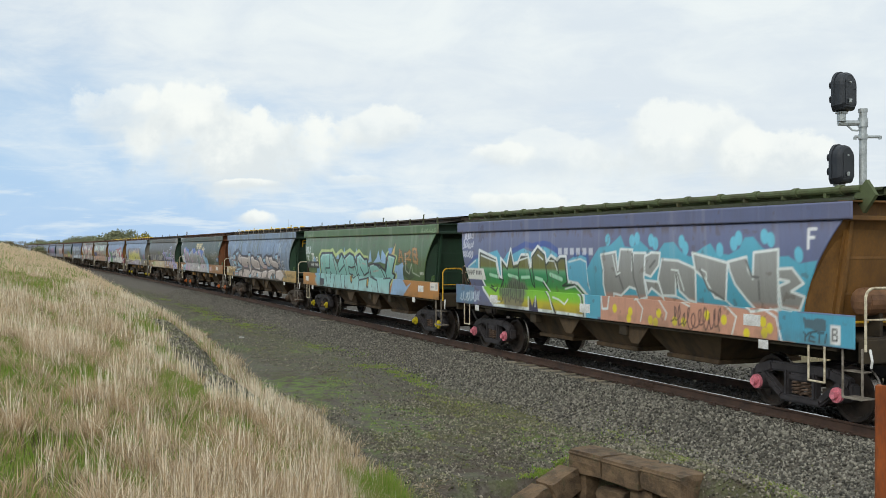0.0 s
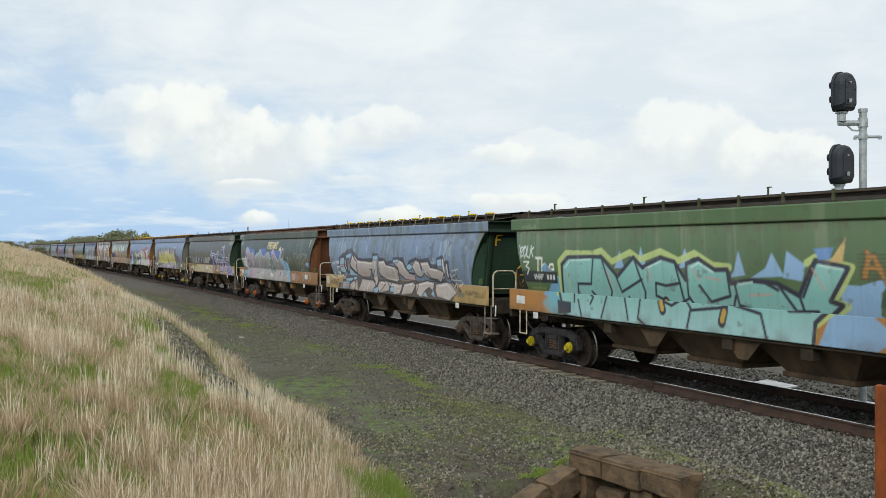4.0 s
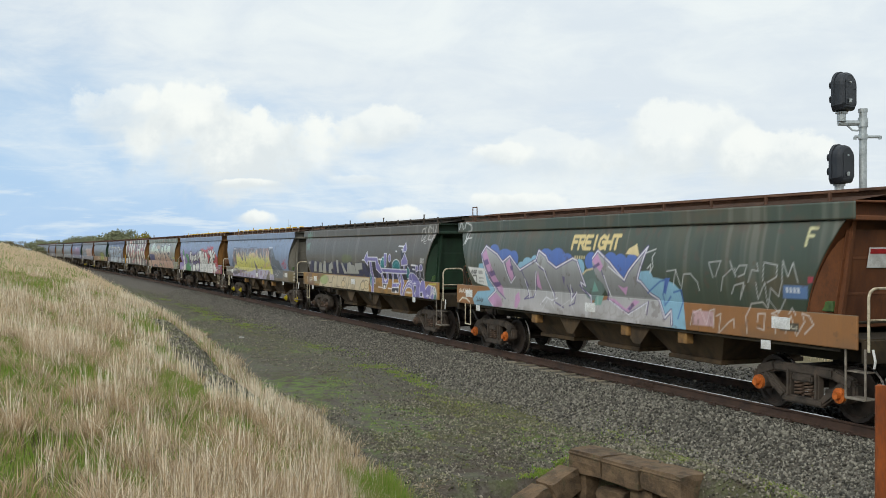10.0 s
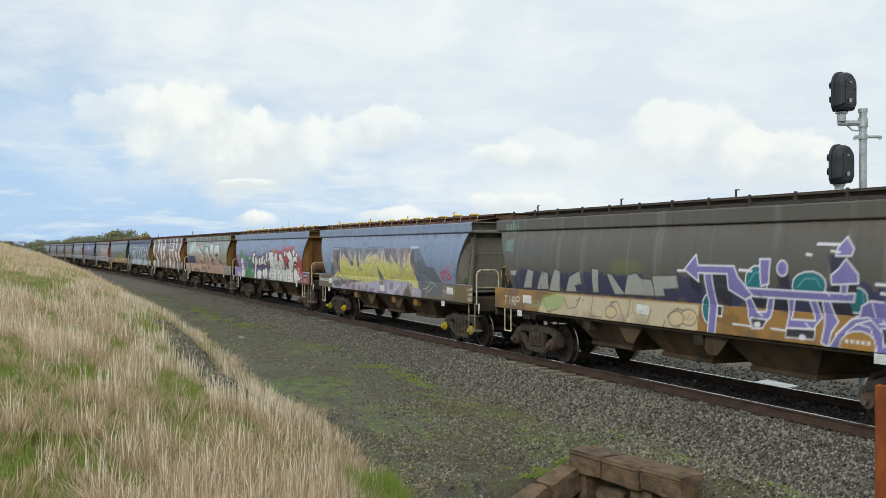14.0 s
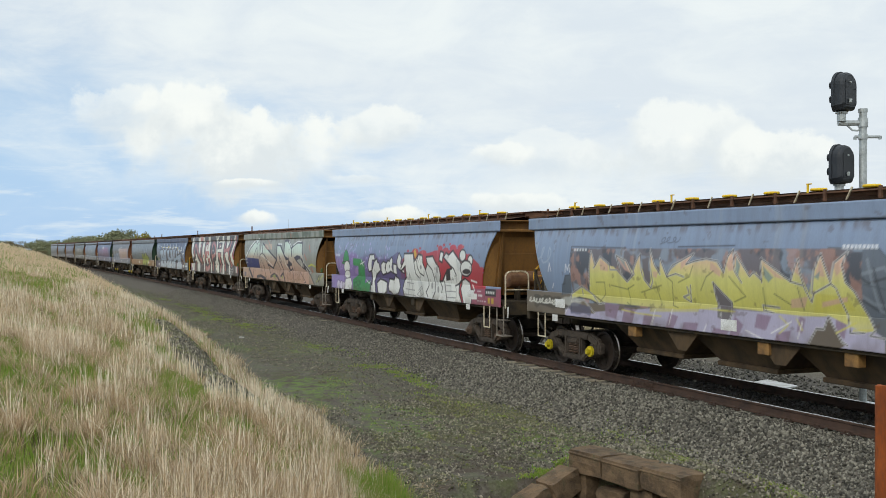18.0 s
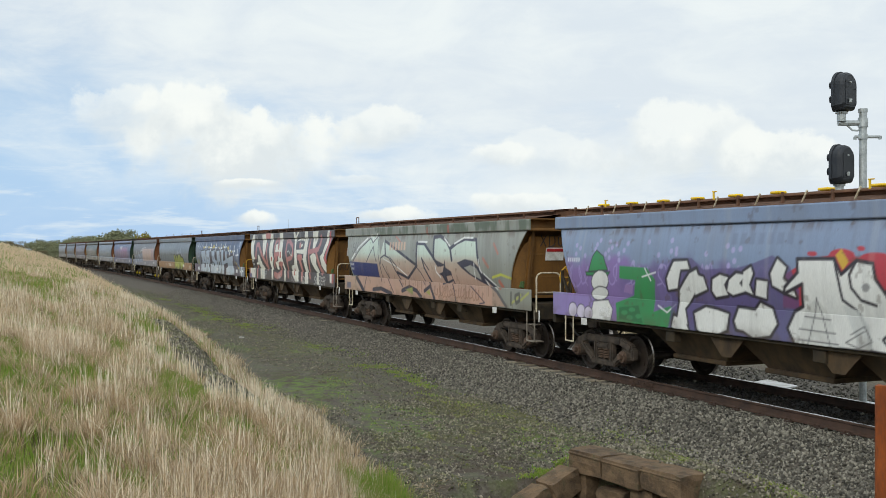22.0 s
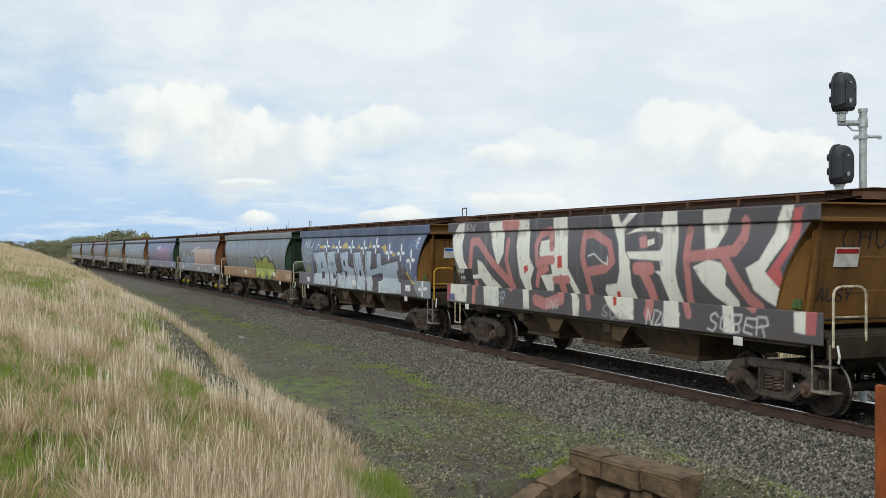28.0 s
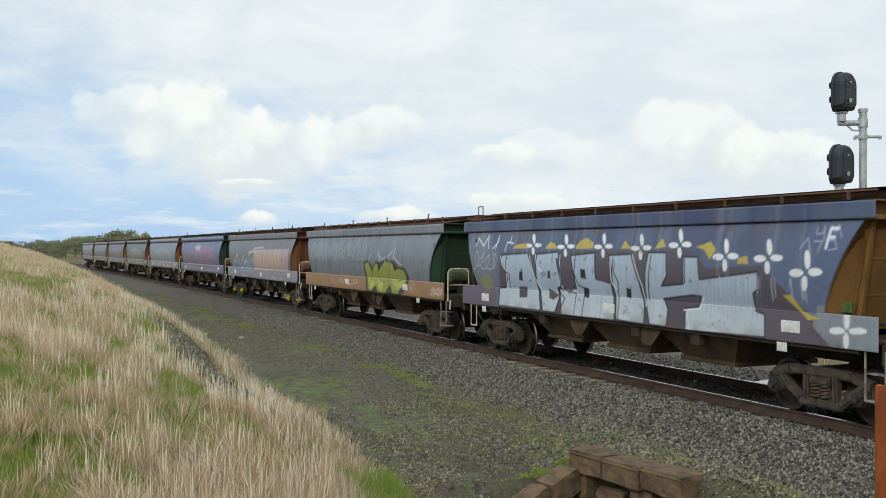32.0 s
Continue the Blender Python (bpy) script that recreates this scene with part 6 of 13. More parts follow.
    p.poly([(3.59, 1.57), (4.37, 1.66), (4.63, 1.61), (5.04, 1.38), (4.72, 1.25), (4.51, 1.15), (3.69, 1.22), (3.55, 1.39)], body, 1, K, 0.032)
    p.poly([(-4.81, 1.46), (-4.13, 1.48), (-4.36, 1.08), (-4.97, 1.11)], body, 1, K, 0.045)
    p.poly([(-4.06, 1.39), (-3.41, 1.42), (-3.55, 1.07), (-4.21, 1.06)], body, 1, K, 0.044)
    p.poly([(-1.48, 2.31), (-1, 2.34), (-1.03, 2.19), (-1.48, 2.17)], B, 1, K, 0.021)
    p.poly([(0.38, 2.21), (0.87, 2.23), (0.82, 2.13), (0.37, 2.1)], B, 1, K, 0.02)
    p.poly([(3.8, 2.24), (4.13, 2.27), (4.15, 2.08), (3.86, 2.06)], B, 1, K, 0.017)
    p.poly([(2.65, 1.98), (2.85, 1.93), (2.77, 1.78)], B, 1, K, 0.018)
    p.poly([(-4.36, 1.53), (-3.27, 1.61), (-3.34, 1.47), (-4.36, 1.47)], B, 1, K, 0.024)
    p.poly([(2.54, 1.2), (2.8, 1.34), (3.01, 1.18)], B, 1, K, 0.018)
    p.poly([(3.22, 1.26), (3.42, 1.47), (3.51, 1.19)], B, 1, K, 0.018)
    p.poly([(-0.17, 1.32), (0.23, 1.41), (0.31, 1.22), (-0.04, 1.2)], B, 1, K, 0.02)
    p.poly([(-1.63, 1.26), (-1.15, 1.35), (-1.21, 1.15), (-1.57, 1.09)], B, 1, K, 0.022)
    p.poly([(1.97, 2.01), (1.94, 1.97), (1.87, 1.94), (1.78, 1.92), (1.67, 1.91), (1.58, 1.93), (1.52, 1.96), (1.5, 2), (1.53, 2.04), (1.6, 2.08), (1.7, 2.1), (1.8, 2.1), (1.9, 2.08), (1.96, 2.05)], B, 1, K, 0.029)
    p.poly([(-2.68, 1.7), (-1.84, 1.7), (-1.94, 1.62), (-2.76, 1.62)], PINK, 0.5)
    p.poly([(1.31, 1.73), (2.08, 1.71), (2.09, 1.62), (1.27, 1.64)], PINK, 0.5)
    p.poly([(-3.2, 1.18), (-2.59, 1.2), (-2.73, 1.11), (-3.34, 1.1)], PINK, 0.5)
    for q in ([(-1.34, 1.88), (-1.63, 1.6), (-1.39, 1.47)], [(-1.84, 1.87), (-1.59, 1.87), (-1.69, 1.63)], [(-0.84, 1.69), (-0.45, 1.45), (-1.03, 1.16)], [(0.71, 1.81), (0.83, 1.57), (0.5, 1.24)], [(1.04, 1.48), (0.78, 1.19)], [(3.06, 1.88), (3.32, 1.72), (3.81, 1.69), (3.94, 1.61)],):
        p.line(q, 0.037, K)
    for q in ([(2.09, 1.62), (2.31, 1.51), (2.13, 1.27)], [(4.28, 1.87), (3.94, 1.58)], [(3.49, 1.61), (3.38, 1.36)], [(0.1, 1.54), (-0.17, 1.2)], [(1.7, 1.84), (2.06, 1.79)],):
        p.line(q, 0.037, K)
    for q in ([(-3.39, 2.29), (-2.97, 2.1), (-1.55, 2.06)], [(-0.88, 2.09), (-0.48, 2.12), (-0.32, 2), (0.48, 1.94), (0.55, 1.68)], [(0.97, 2.14), (1.17, 2.09), (1.34, 1.92)], [(2.26, 2.16), (2.44, 2.12), (2.55, 1.92)], [(2.66, 2.1), (3.13, 2.12), (3.28, 1.98), (3.8, 1.94)], [(4.21, 2.23), (4.27, 1.97)],):
        p.line(q, 0.027, W)
    for q in ([(4.47, 2.11), (4.53, 1.82)], [(-1.95, 1.45), (-2.27, 1.19)], [(-0.88, 1.47), (-0.31, 1.47)], [(1.26, 1.46), (1.81, 1.51)], [(2.31, 1.51), (2.93, 1.58), (3.3, 1.56)], [(3.78, 1.52), (4.36, 1.58), (4.72, 1.41)],):
        p.line(q, 0.027, W)
    for q in ([(0.1, 1.43), (0.68, 1.41), (0.52, 1.23)], [(-1.33, 2.15), (-1.33, 1.61)],):
        p.line(q, 0.027, W)
    p.poly([(-4.12, 2.01), (-4.19, 1.87), (-4.34, 1.76), (-4.56, 1.69), (-4.79, 1.67), (-4.99, 1.72), (-5.11, 1.83), (-5.15, 1.97), (-5.08, 2.11), (-4.93, 2.23), (-4.72, 2.3), (-4.5, 2.3), (-4.3, 2.24), (-4.16, 2.14)], K, 0.95)
    p.poly([(-4.89, 2.2), (-4.47, 2.23), (-4.55, 1.99), (-5, 1.99)], B)
    p.poly([(-4.99, 1.89), (-4.49, 1.91), (-4.36, 1.75), (-4.66, 1.71), (-4.92, 1.75)], B)
    p.poly([(-4.23, 2.31), (-3.68, 2.39), (-3.77, 2.26), (-4.2, 2.23)], B)
    p.poly([(-4.11, 1.91), (-3.9, 1.88), (-3.42, 1.71), (-3.18, 1.65), (-3.84, 1.64), (-4.07, 1.69)], B)
    p.poly([(-5, 1.97), (-4.53, 1.97), (-4.53, 1.93), (-5.01, 1.92)], PINK)
    p.poly([(-4.47, 2.13), (-4.36, 2.24), (-4.31, 2.21), (-4.25, 2.03), (-4.16, 1.74), (-4.3, 1.76), (-4.44, 1.94)], body, 1, K, 0.075)
    p.poly([(-4.11, 2.17), (-3.96, 2.2), (-4.01, 1.71), (-4.14, 1.71), (-4.13, 1.98)], body, 1, K, 0.074)
    p.poly([(-3.84, 2.03), (-3.56, 2.35), (-3.32, 2.19), (-3.12, 2.09), (-3.16, 1.71), (-3.41, 1.77), (-3.74, 1.91)], body, 1, K, 0.073)
    p.poly([(-3.57, 2.31), (-3.47, 2.21), (-3.55, 2.15), (-3.63, 2.23)], W, 0.7)
    p.poly([(-3.42, 2.19), (-3.12, 2.07), (-3.12, 2.01), (-3.32, 2.1)], W, 0.7)
    p.poly([(-4.88, 1.41), (-4.55, 1.56), (-3.64, 1.6), (-3.54, 1.47), (-3.85, 1.13), (-4.98, 1.11)], K, 0.8)
    p.poly([(-4.51, 1.51), (-3.72, 1.55), (-3.8, 1.45), (-4.39, 1.43)], B)
    p.poly([(-4.81, 1.38), (-4.08, 1.41), (-4.11, 1.35), (-4.83, 1.31)], B)
    p.poly([(-4.86, 1.22), (-4.15, 1.23), (-4.17, 1.18), (-4.9, 1.17)], B)
    p.poly([(-4.83, 1.3), (-4.12, 1.33), (-4.14, 1.25), (-4.86, 1.23)], PINK)
    p.poly([(-4, 1.36), (-3.54, 1.48), (-3.44, 1.31), (-3.6, 1.12), (-4.06, 1.13)], body, 1, K, 0.044)
    p.poly([(-3.44, 1.48), (-3.24, 1.5), (-3.19, 1.11), (-3.48, 1.15)], body, 1, K, 0.043)
    p.word("VHAF", -5.87, -5.54, 1.99, 2.1, 0.026, (222, 224, 226), None, 0, None, 0, 0, 0)
    p.bars(-5.48, -5.05, 2.01, 2.11, (222, 224, 226), 4, 0.9)
    p.scrawl(-5.99, -5.59, 2.03, 2.21, (52, 56, 66), 8, 0.038, 0.7)
    p.line([(-5.31, 1.9), (-5.06, 1.91), (-5.05, 1.7), (-5.3, 1.71), (-5.31, 1.9)], 0.039, W)
    for q in ([(-5.77, 1.68), (-5.64, 1.67)], [(-5.4, 1.51), (-5.31, 1.64), (-5.22, 1.52), (-5.08, 1.68), (-4.98, 1.52)], [(-5.02, 1.55), (-4.73, 1.63), (-4.62, 1.49), (-4.45, 1.65)], [(-6.28, 1.57), (-5.6, 1.48)],):
        p.line(q, 0.034, W, 0.9)
    p.poly([(-6.83, 1.55), (-6.49, 1.54), (-6.45, 1.28), (-6.78, 1.29)], (214, 212, 204), 0.7)
    for q in ([(-5.95, 1.28), (-5.92, 1.44), (-5.81, 1.41), (-5.92, 1.35), (-5.8, 1.31), (-5.95, 1.28)], [(-5.71, 1.46), (-5.73, 1.26)], [(-5.58, 1.44), (-5.6, 1.27)], [(-5.71, 1.36), (-5.58, 1.36)], [(-5.5, 1.24), (-5.45, 1.44), (-5.35, 1.43), (-5.3, 1.33)],):
        p.line(q, 0.041, (58, 50, 42))
    p.scrawl(-6.32, -6.03, 1.24, 1.45, (70, 64, 54), 8, 0.035, 0.8)
    p.poly([(-5.35, 1.36), (-5.02, 1.36), (-5.04, 1.17), (-5.37, 1.16)], (70, 74, 96))
    p.scrawl(5.52, 6.3, 1.39, 1.48, (52, 44, 40), 20, 0.02, 0.9)
    p.scrawl(6.1, 6.7, 1.3, 1.44, (52, 44, 40), 12, 0.021, 0.9)
    for q in ([(5.58, 1.36), (5.99, 1.37), (5.78, 1.39), (5.75, 1.2)], [(6.64, 1.5), (6.67, 1.43)], [(6.73, 1.52), (6.76, 1.44)],):
        p.line(q, 0.019, (52, 44, 40))
    for q in ([(4.66, 1.88), (4.74, 1.78), (4.97, 1.86), (5.01, 1.72), (5.24, 1.83), (5.4, 1.65)], [(4.67, 1.72), (5.28, 1.71)], [(5, 2.04), (5.08, 1.89)], [(4.81, 1.96), (5.21, 2.01)], [(4.87, 1.52), (4.98, 1.65), (5.08, 1.48)], [(5.18, 1.56), (5.43, 1.65)],):
        p.line(q, 0.022, (226, 228, 230), 0.85)
    p.poly([(4.79, 1.83), (5.35, 1.83), (5.32, 1.73), (4.76, 1.73)], (72, 72, 80), 0.5)
    p.poly([(5.04, 1.41), (5.52, 1.4), (5.48, 1.28), (5.04, 1.29)], (96, 104, 92), 0.7)


def paint_freight(p):
    p.weather((78, 84, 70), 0.4, 0.1)
    sill_coat(p, (150, 104, 62))
    p.weather((128, 100, 66), 0.12, 0.1)
    DEEP, SKY, VIO, PINK, PALE = (84, 112, 180), (140, 182, 204), (92, 80, 128), (196, 150, 186), (232, 230, 236)
    silver = ramp_colours((1.2, (188, 184, 184)), (1.6, (176, 174, 174)), (1.66, (134, 134, 134)), (2.0, (144, 144, 144)), (2.5, (176, 176, 174)))
    p.poly([(-5.35, 2.17), (-5.45, 1.84), (-5.01, 1.64), (-4.84, 1.53), (-5.58, 1.48), (-5.87, 1.28), (-5.77, 1.13), (-4.66, 1.13), (-4.19, 1.37), (-4.44, 1.99), (-4.98, 2.2)], SKY)
    p.poly([(-3.38, 2.07), (-3.14, 2.18), (-2.95, 2.15), (-2.82, 2.11), (-2.55, 2.03), (-3.31, 1.99)], SKY)
    p.poly([(1.59, 2.06), (1.68, 2.13), (2.01, 2.15), (2.09, 2.03), (2.43, 2), (2.71, 1.94), (2.87, 1.83), (2.91, 1.64), (3, 1.04), (2.13, 1.03)], SKY)
    p.poly([(-4.22, 2.47), (-4.23, 2.4), (-4.3, 2.33), (-4.41, 2.3), (-4.54, 2.3), (-4.65, 2.33), (-4.74, 2.39), (-4.78, 2.47), (-4.77, 2.55), (-4.71, 2.62), (-4.61, 2.65), (-4.48, 2.65), (-4.36, 2.62), (-4.26, 2.55)], DEEP)
    p.poly([(-3.46, 2.36), (-3.5, 2.28), (-3.62, 2.21), (-3.8, 2.17), (-4, 2.17), (-4.18, 2.2), (-4.32, 2.27), (-4.37, 2.35), (-4.33, 2.43), (-4.22, 2.5), (-4.04, 2.54), (-3.84, 2.54), (-3.65, 2.5), (-3.51, 2.44)], DEEP)
    p.poly([(-3.22, 2.32), (-3.24, 2.23), (-3.3, 2.16), (-3.4, 2.13), (-3.51, 2.12), (-3.6, 2.16), (-3.67, 2.23), (-3.7, 2.31), (-3.68, 2.4), (-3.63, 2.47), (-3.54, 2.5), (-3.43, 2.5), (-3.33, 2.47), (-3.25, 2.4)], DEEP)
    p.poly([(-1.54, 2.34), (-1.57, 2.24), (-1.67, 2.16), (-1.82, 2.12), (-1.99, 2.11), (-2.14, 2.15), (-2.25, 2.23), (-2.29, 2.33), (-2.27, 2.43), (-2.17, 2.5), (-2.03, 2.55), (-1.86, 2.55), (-1.7, 2.51), (-1.59, 2.43)], DEEP)
    p.poly([(-1.06, 2.36), (-1.09, 2.27), (-1.18, 2.2), (-1.32, 2.16), (-1.47, 2.16), (-1.6, 2.19), (-1.7, 2.26), (-1.74, 2.35), (-1.72, 2.44), (-1.64, 2.52), (-1.51, 2.56), (-1.35, 2.56), (-1.21, 2.52), (-1.11, 2.45)], DEEP)
    p.poly([(-0.75, 2.27), (-0.77, 2.19), (-0.84, 2.12), (-0.94, 2.08), (-1.05, 2.08), (-1.15, 2.11), (-1.22, 2.18), (-1.25, 2.26), (-1.23, 2.35), (-1.16, 2.41), (-1.07, 2.45), (-0.96, 2.45), (-0.85, 2.42), (-0.78, 2.35)], DEEP)
    p.poly([(0.2, 2.3), (0.18, 2.22), (0.11, 2.16), (0.02, 2.12), (-0.09, 2.12), (-0.19, 2.15), (-0.25, 2.22), (-0.28, 2.3), (-0.26, 2.38), (-0.2, 2.44), (-0.11, 2.48), (-0, 2.48), (0.1, 2.44), (0.17, 2.38)], DEEP)
    p.poly([(0.93, 2.31), (0.91, 2.24), (0.84, 2.18), (0.73, 2.14), (0.62, 2.14), (0.51, 2.17), (0.44, 2.23), (0.41, 2.31), (0.43, 2.38), (0.5, 2.44), (0.6, 2.48), (0.71, 2.48), (0.82, 2.45), (0.9, 2.39)], DEEP)
    p.poly([(1.25, 2.3), (1.23, 2.23), (1.17, 2.18), (1.08, 2.15), (0.98, 2.15), (0.89, 2.17), (0.83, 2.23), (0.8, 2.29), (0.82, 2.36), (0.88, 2.42), (0.96, 2.45), (1.06, 2.45), (1.16, 2.42), (1.22, 2.37)], DEEP)
    p.poly([(1.62, 2.29), (1.61, 2.22), (1.55, 2.16), (1.46, 2.12), (1.37, 2.12), (1.28, 2.15), (1.22, 2.21), (1.2, 2.28), (1.22, 2.36), (1.27, 2.42), (1.35, 2.45), (1.45, 2.45), (1.54, 2.42), (1.6, 2.36)], DEEP)
    p.poly([(-1.84, 2.25), (-0.72, 2.27), (-0.72, 2.08), (-1.85, 2.03)], DEEP)
    p.poly([(0.48, 2.22), (1.53, 2.22), (1.27, 1.88), (0.67, 2.03)], DEEP)
    p.poly([(2.46, 2.02), (2.61, 2.03), (2.43, 1.73), (2.37, 1.77)], DEEP)
    p.poly([(-2.5, 2.2), (-2.53, 2.13), (-2.6, 2.08), (-2.71, 2.04), (-2.83, 2.04), (-2.93, 2.07), (-3, 2.12), (-3.02, 2.19), (-3, 2.26), (-2.93, 2.32), (-2.83, 2.35), (-2.71, 2.35), (-2.6, 2.32), (-2.53, 2.27)], SKY)
    p.poly([(-2.87, 2.13), (-2.9, 2.08), (-2.95, 2.03), (-3.03, 2), (-3.12, 2), (-3.19, 2.02), (-3.24, 2.07), (-3.26, 2.12), (-3.24, 2.18), (-3.18, 2.23), (-3.1, 2.25), (-3.02, 2.25), (-2.94, 2.23), (-2.89, 2.19)], SKY)
    p.poly([(-2.25, 2.25), (-2.27, 2.17), (-2.32, 2.12), (-2.4, 2.08), (-2.48, 2.08), (-2.55, 2.11), (-2.59, 2.17), (-2.61, 2.24), (-2.6, 2.31), (-2.55, 2.37), (-2.48, 2.4), (-2.4, 2.4), (-2.33, 2.37), (-2.27, 2.32)], SKY)
    p.poly([(-0.29, 2.17), (-0.31, 2.08), (-0.37, 2.02), (-0.45, 1.98), (-0.54, 1.98), (-0.61, 2.01), (-0.66, 2.08), (-0.67, 2.16), (-0.65, 2.24), (-0.6, 2.31), (-0.53, 2.34), (-0.44, 2.34), (-0.37, 2.31), (-0.31, 2.25)], SKY)
    p.poly([(0.46, 1.85), (0.38, 1.71), (0.22, 1.6), (0.02, 1.52), (-0.2, 1.51), (-0.41, 1.56), (-0.54, 1.67), (-0.55, 1.8), (-0.48, 1.94), (-0.32, 2.06), (-0.11, 2.13), (0.12, 2.13), (0.31, 2.08), (0.43, 1.98)], (106, 120, 116))
    p.poly([(1.19, 2.45), (1.29, 2.55), (1.49, 2.62), (1.53, 2.65), (1.69, 2.37), (1.52, 2.43)], (226, 204, 152))
    p.line([(-0.43, 2), (-0.22, 2.11), (0.03, 2.15)], 0.037, (206, 190, 150))
    p.poly([(-5.21, 2.41), (-5, 2.6), (-4.33, 2.39), (-4.02, 2.22), (-3.66, 2.37), (-3.15, 2.05), (-2.36, 2.29), (-2.26, 2.49), (-1.93, 2.38), (-1.82, 2.27), (-1.46, 2.13), (-0.77, 2.34), (-0.6, 2.3), (-0.46, 2.07), (-0.31, 1.79), (-0.12, 1.59), (-0.13, 1.13), (-0.82, 1.13), (-2.47, 1.14), (-4.23, 1.11), (-4.97, 1.31), (-4.53, 1.53), (-4.82, 1.8)], silver)
    p.poly([(-0.03, 2.32), (0.19, 2.5), (0.65, 2.27), (1.14, 1.94), (1.3, 2.12), (1.9, 2.57), (1.58, 1.97), (1.7, 1.93), (1.96, 1.72), (2.19, 1.63), (2.36, 1.32), (2.55, 1.45), (2.57, 1.15), (1.21, 1.09), (-0.14, 1.1), (-0.09, 1.46), (0.52, 1.56), (0.38, 1.84), (0.13, 2.01)], silver)
    p.poly([(0.33, 1.75), (0.27, 1.65), (0.16, 1.57), (0.02, 1.52), (-0.14, 1.51), (-0.29, 1.55), (-0.39, 1.62), (-0.4, 1.72), (-0.34, 1.82), (-0.22, 1.9), (-0.06, 1.95), (0.1, 1.95), (0.23, 1.91), (0.32, 1.84)], (112, 128, 124))
    p.poly([(-0.09, 1.68), (0.07, 1.9), (0.16, 1.7)], (126, 168, 156))
    p.poly([(-0.09, 1.41), (0.05, 1.6), (0.32, 1.62), (0.22, 1.43)], (126, 168, 156))
    for q in ([(-5.21, 2.41), (-5, 2.61), (-4.33, 2.41), (-4.02, 2.23), (-3.66, 2.38), (-3.14, 2.06), (-2.36, 2.3), (-2.27, 2.51), (-1.93, 2.39), (-1.82, 2.28), (-1.46, 2.14), (-0.77, 2.35), (-0.6, 2.31), (-0.45, 2.08), (-0.31, 1.8)], [(-0.03, 2.32), (0.19, 2.51), (0.65, 2.28), (1.14, 1.95), (1.3, 2.12), (1.9, 2.58), (1.58, 1.97), (1.7, 1.93), (1.96, 1.72), (2.19, 1.63), (2.36, 1.31), (2.55, 1.45), (2.57, 1.21)],):
        p.line(q, 0.075, VIO)
    for q in ([(-0.31, 1.8), (-0.48, 1.86), (-0.44, 1.71), (-0.17, 1.59), (-0.14, 1.45)], [(-5.21, 2.41), (-5.07, 2.14), (-4.82, 1.79), (-4.53, 1.54), (-4.97, 1.32), (-4.66, 1.13)],):
        p.line(q, 0.063, VIO)
    for q in ([(-5.21, 2.41), (-5, 2.61), (-4.33, 2.41), (-4.02, 2.23), (-3.66, 2.38), (-3.14, 2.06), (-2.36, 2.3), (-2.27, 2.51), (-1.93, 2.39), (-1.82, 2.28), (-1.46, 2.14), (-0.77, 2.35), (-0.6, 2.31), (-0.45, 2.08), (-0.31, 1.8)], [(-0.31, 1.8), (-0.48, 1.86), (-0.44, 1.71), (-0.17, 1.59), (-0.14, 1.45)], [(-0.03, 2.32), (0.19, 2.51), (0.65, 2.28), (1.14, 1.95), (1.3, 2.12), (1.9, 2.58), (1.58, 1.97), (1.7, 1.93), (1.96, 1.72), (2.19, 1.63), (2.36, 1.31), (2.55, 1.45), (2.57, 1.21)], [(-5.21, 2.41), (-5.07, 2.14), (-4.82, 1.79), (-4.53, 1.54), (-4.97, 1.32), (-4.66, 1.13)],):
        p.line(q, 0.031, PALE)
    p.poly([(-5.16, 2.4), (-4.98, 2.55), (-4.71, 2.21), (-4.44, 1.87), (-4.17, 1.65), (-4.06, 1.38), (-4.44, 1.55), (-4.69, 1.77), (-4.94, 2.09)], PINK)
    p.poly([(-4.95, 1.3), (-4.55, 1.49), (-4.27, 1.37), (-4.19, 1.18), (-4.62, 1.13)], PINK)
    p.poly([(-3.86, 2.2), (-3.64, 2.33), (-3.48, 1.9), (-3.63, 1.79), (-3.72, 1.92)], PINK)
    p.poly([(-3.57, 1.19), (-3.51, 1.46), (-3.33, 1.56), (-3.25, 1.39), (-3.45, 1.16)], PINK)
    p.poly([(-2.28, 2.06), (-2.2, 1.63), (-2.43, 1.73)], PINK)
    p.poly([(0, 2.3), (0.19, 2.46), (0.41, 2.2), (0.3, 2.09)], PINK)
    p.poly([(0.46, 1.58), (0.72, 1.57), (1.19, 1.36), (1.07, 1.32)], PINK)
    p.poly([(1.07, 1.37), (1.39, 1.59), (1.57, 1.56), (1.21, 1.35)], PINK)
    p.poly([(0.9, 1.85), (1.13, 1.66), (1.24, 1.83), (1.08, 1.8)], PINK)
    p.poly([(-5.07, 2.25), (-4.85, 2.3), (-4.76, 2.18), (-4.98, 2.13)], VIO, 0.85)
    p.poly([(-4.82, 1.98), (-4.5, 2.03), (-4.43, 1.92), (-4.71, 1.86)], VIO, 0.85)
    p.poly([(-4.62, 1.73), (-4.26, 1.76), (-4.2, 1.68), (-4.48, 1.62)], VIO, 0.85)
    p.poly([(-2.9, 1.9), (-2.91, 1.6), (-2.8, 1.71)], VIO, 0.85)
    p.poly([(-1.23, 1.97), (-1.18, 1.76), (-1.11, 1.95)], VIO, 0.85)
    p.poly([(-0.97, 1.83), (-0.85, 1.55), (-0.85, 1.7)], VIO, 0.85)
    p.poly([(0.01, 2.19), (0.25, 2.28), (0.31, 2.23), (0.06, 2.14)], VIO, 0.85)
    p.poly([(1.16, 1.4), (1.33, 1.53), (1.4, 1.48), (1.24, 1.37)], VIO, 0.85)
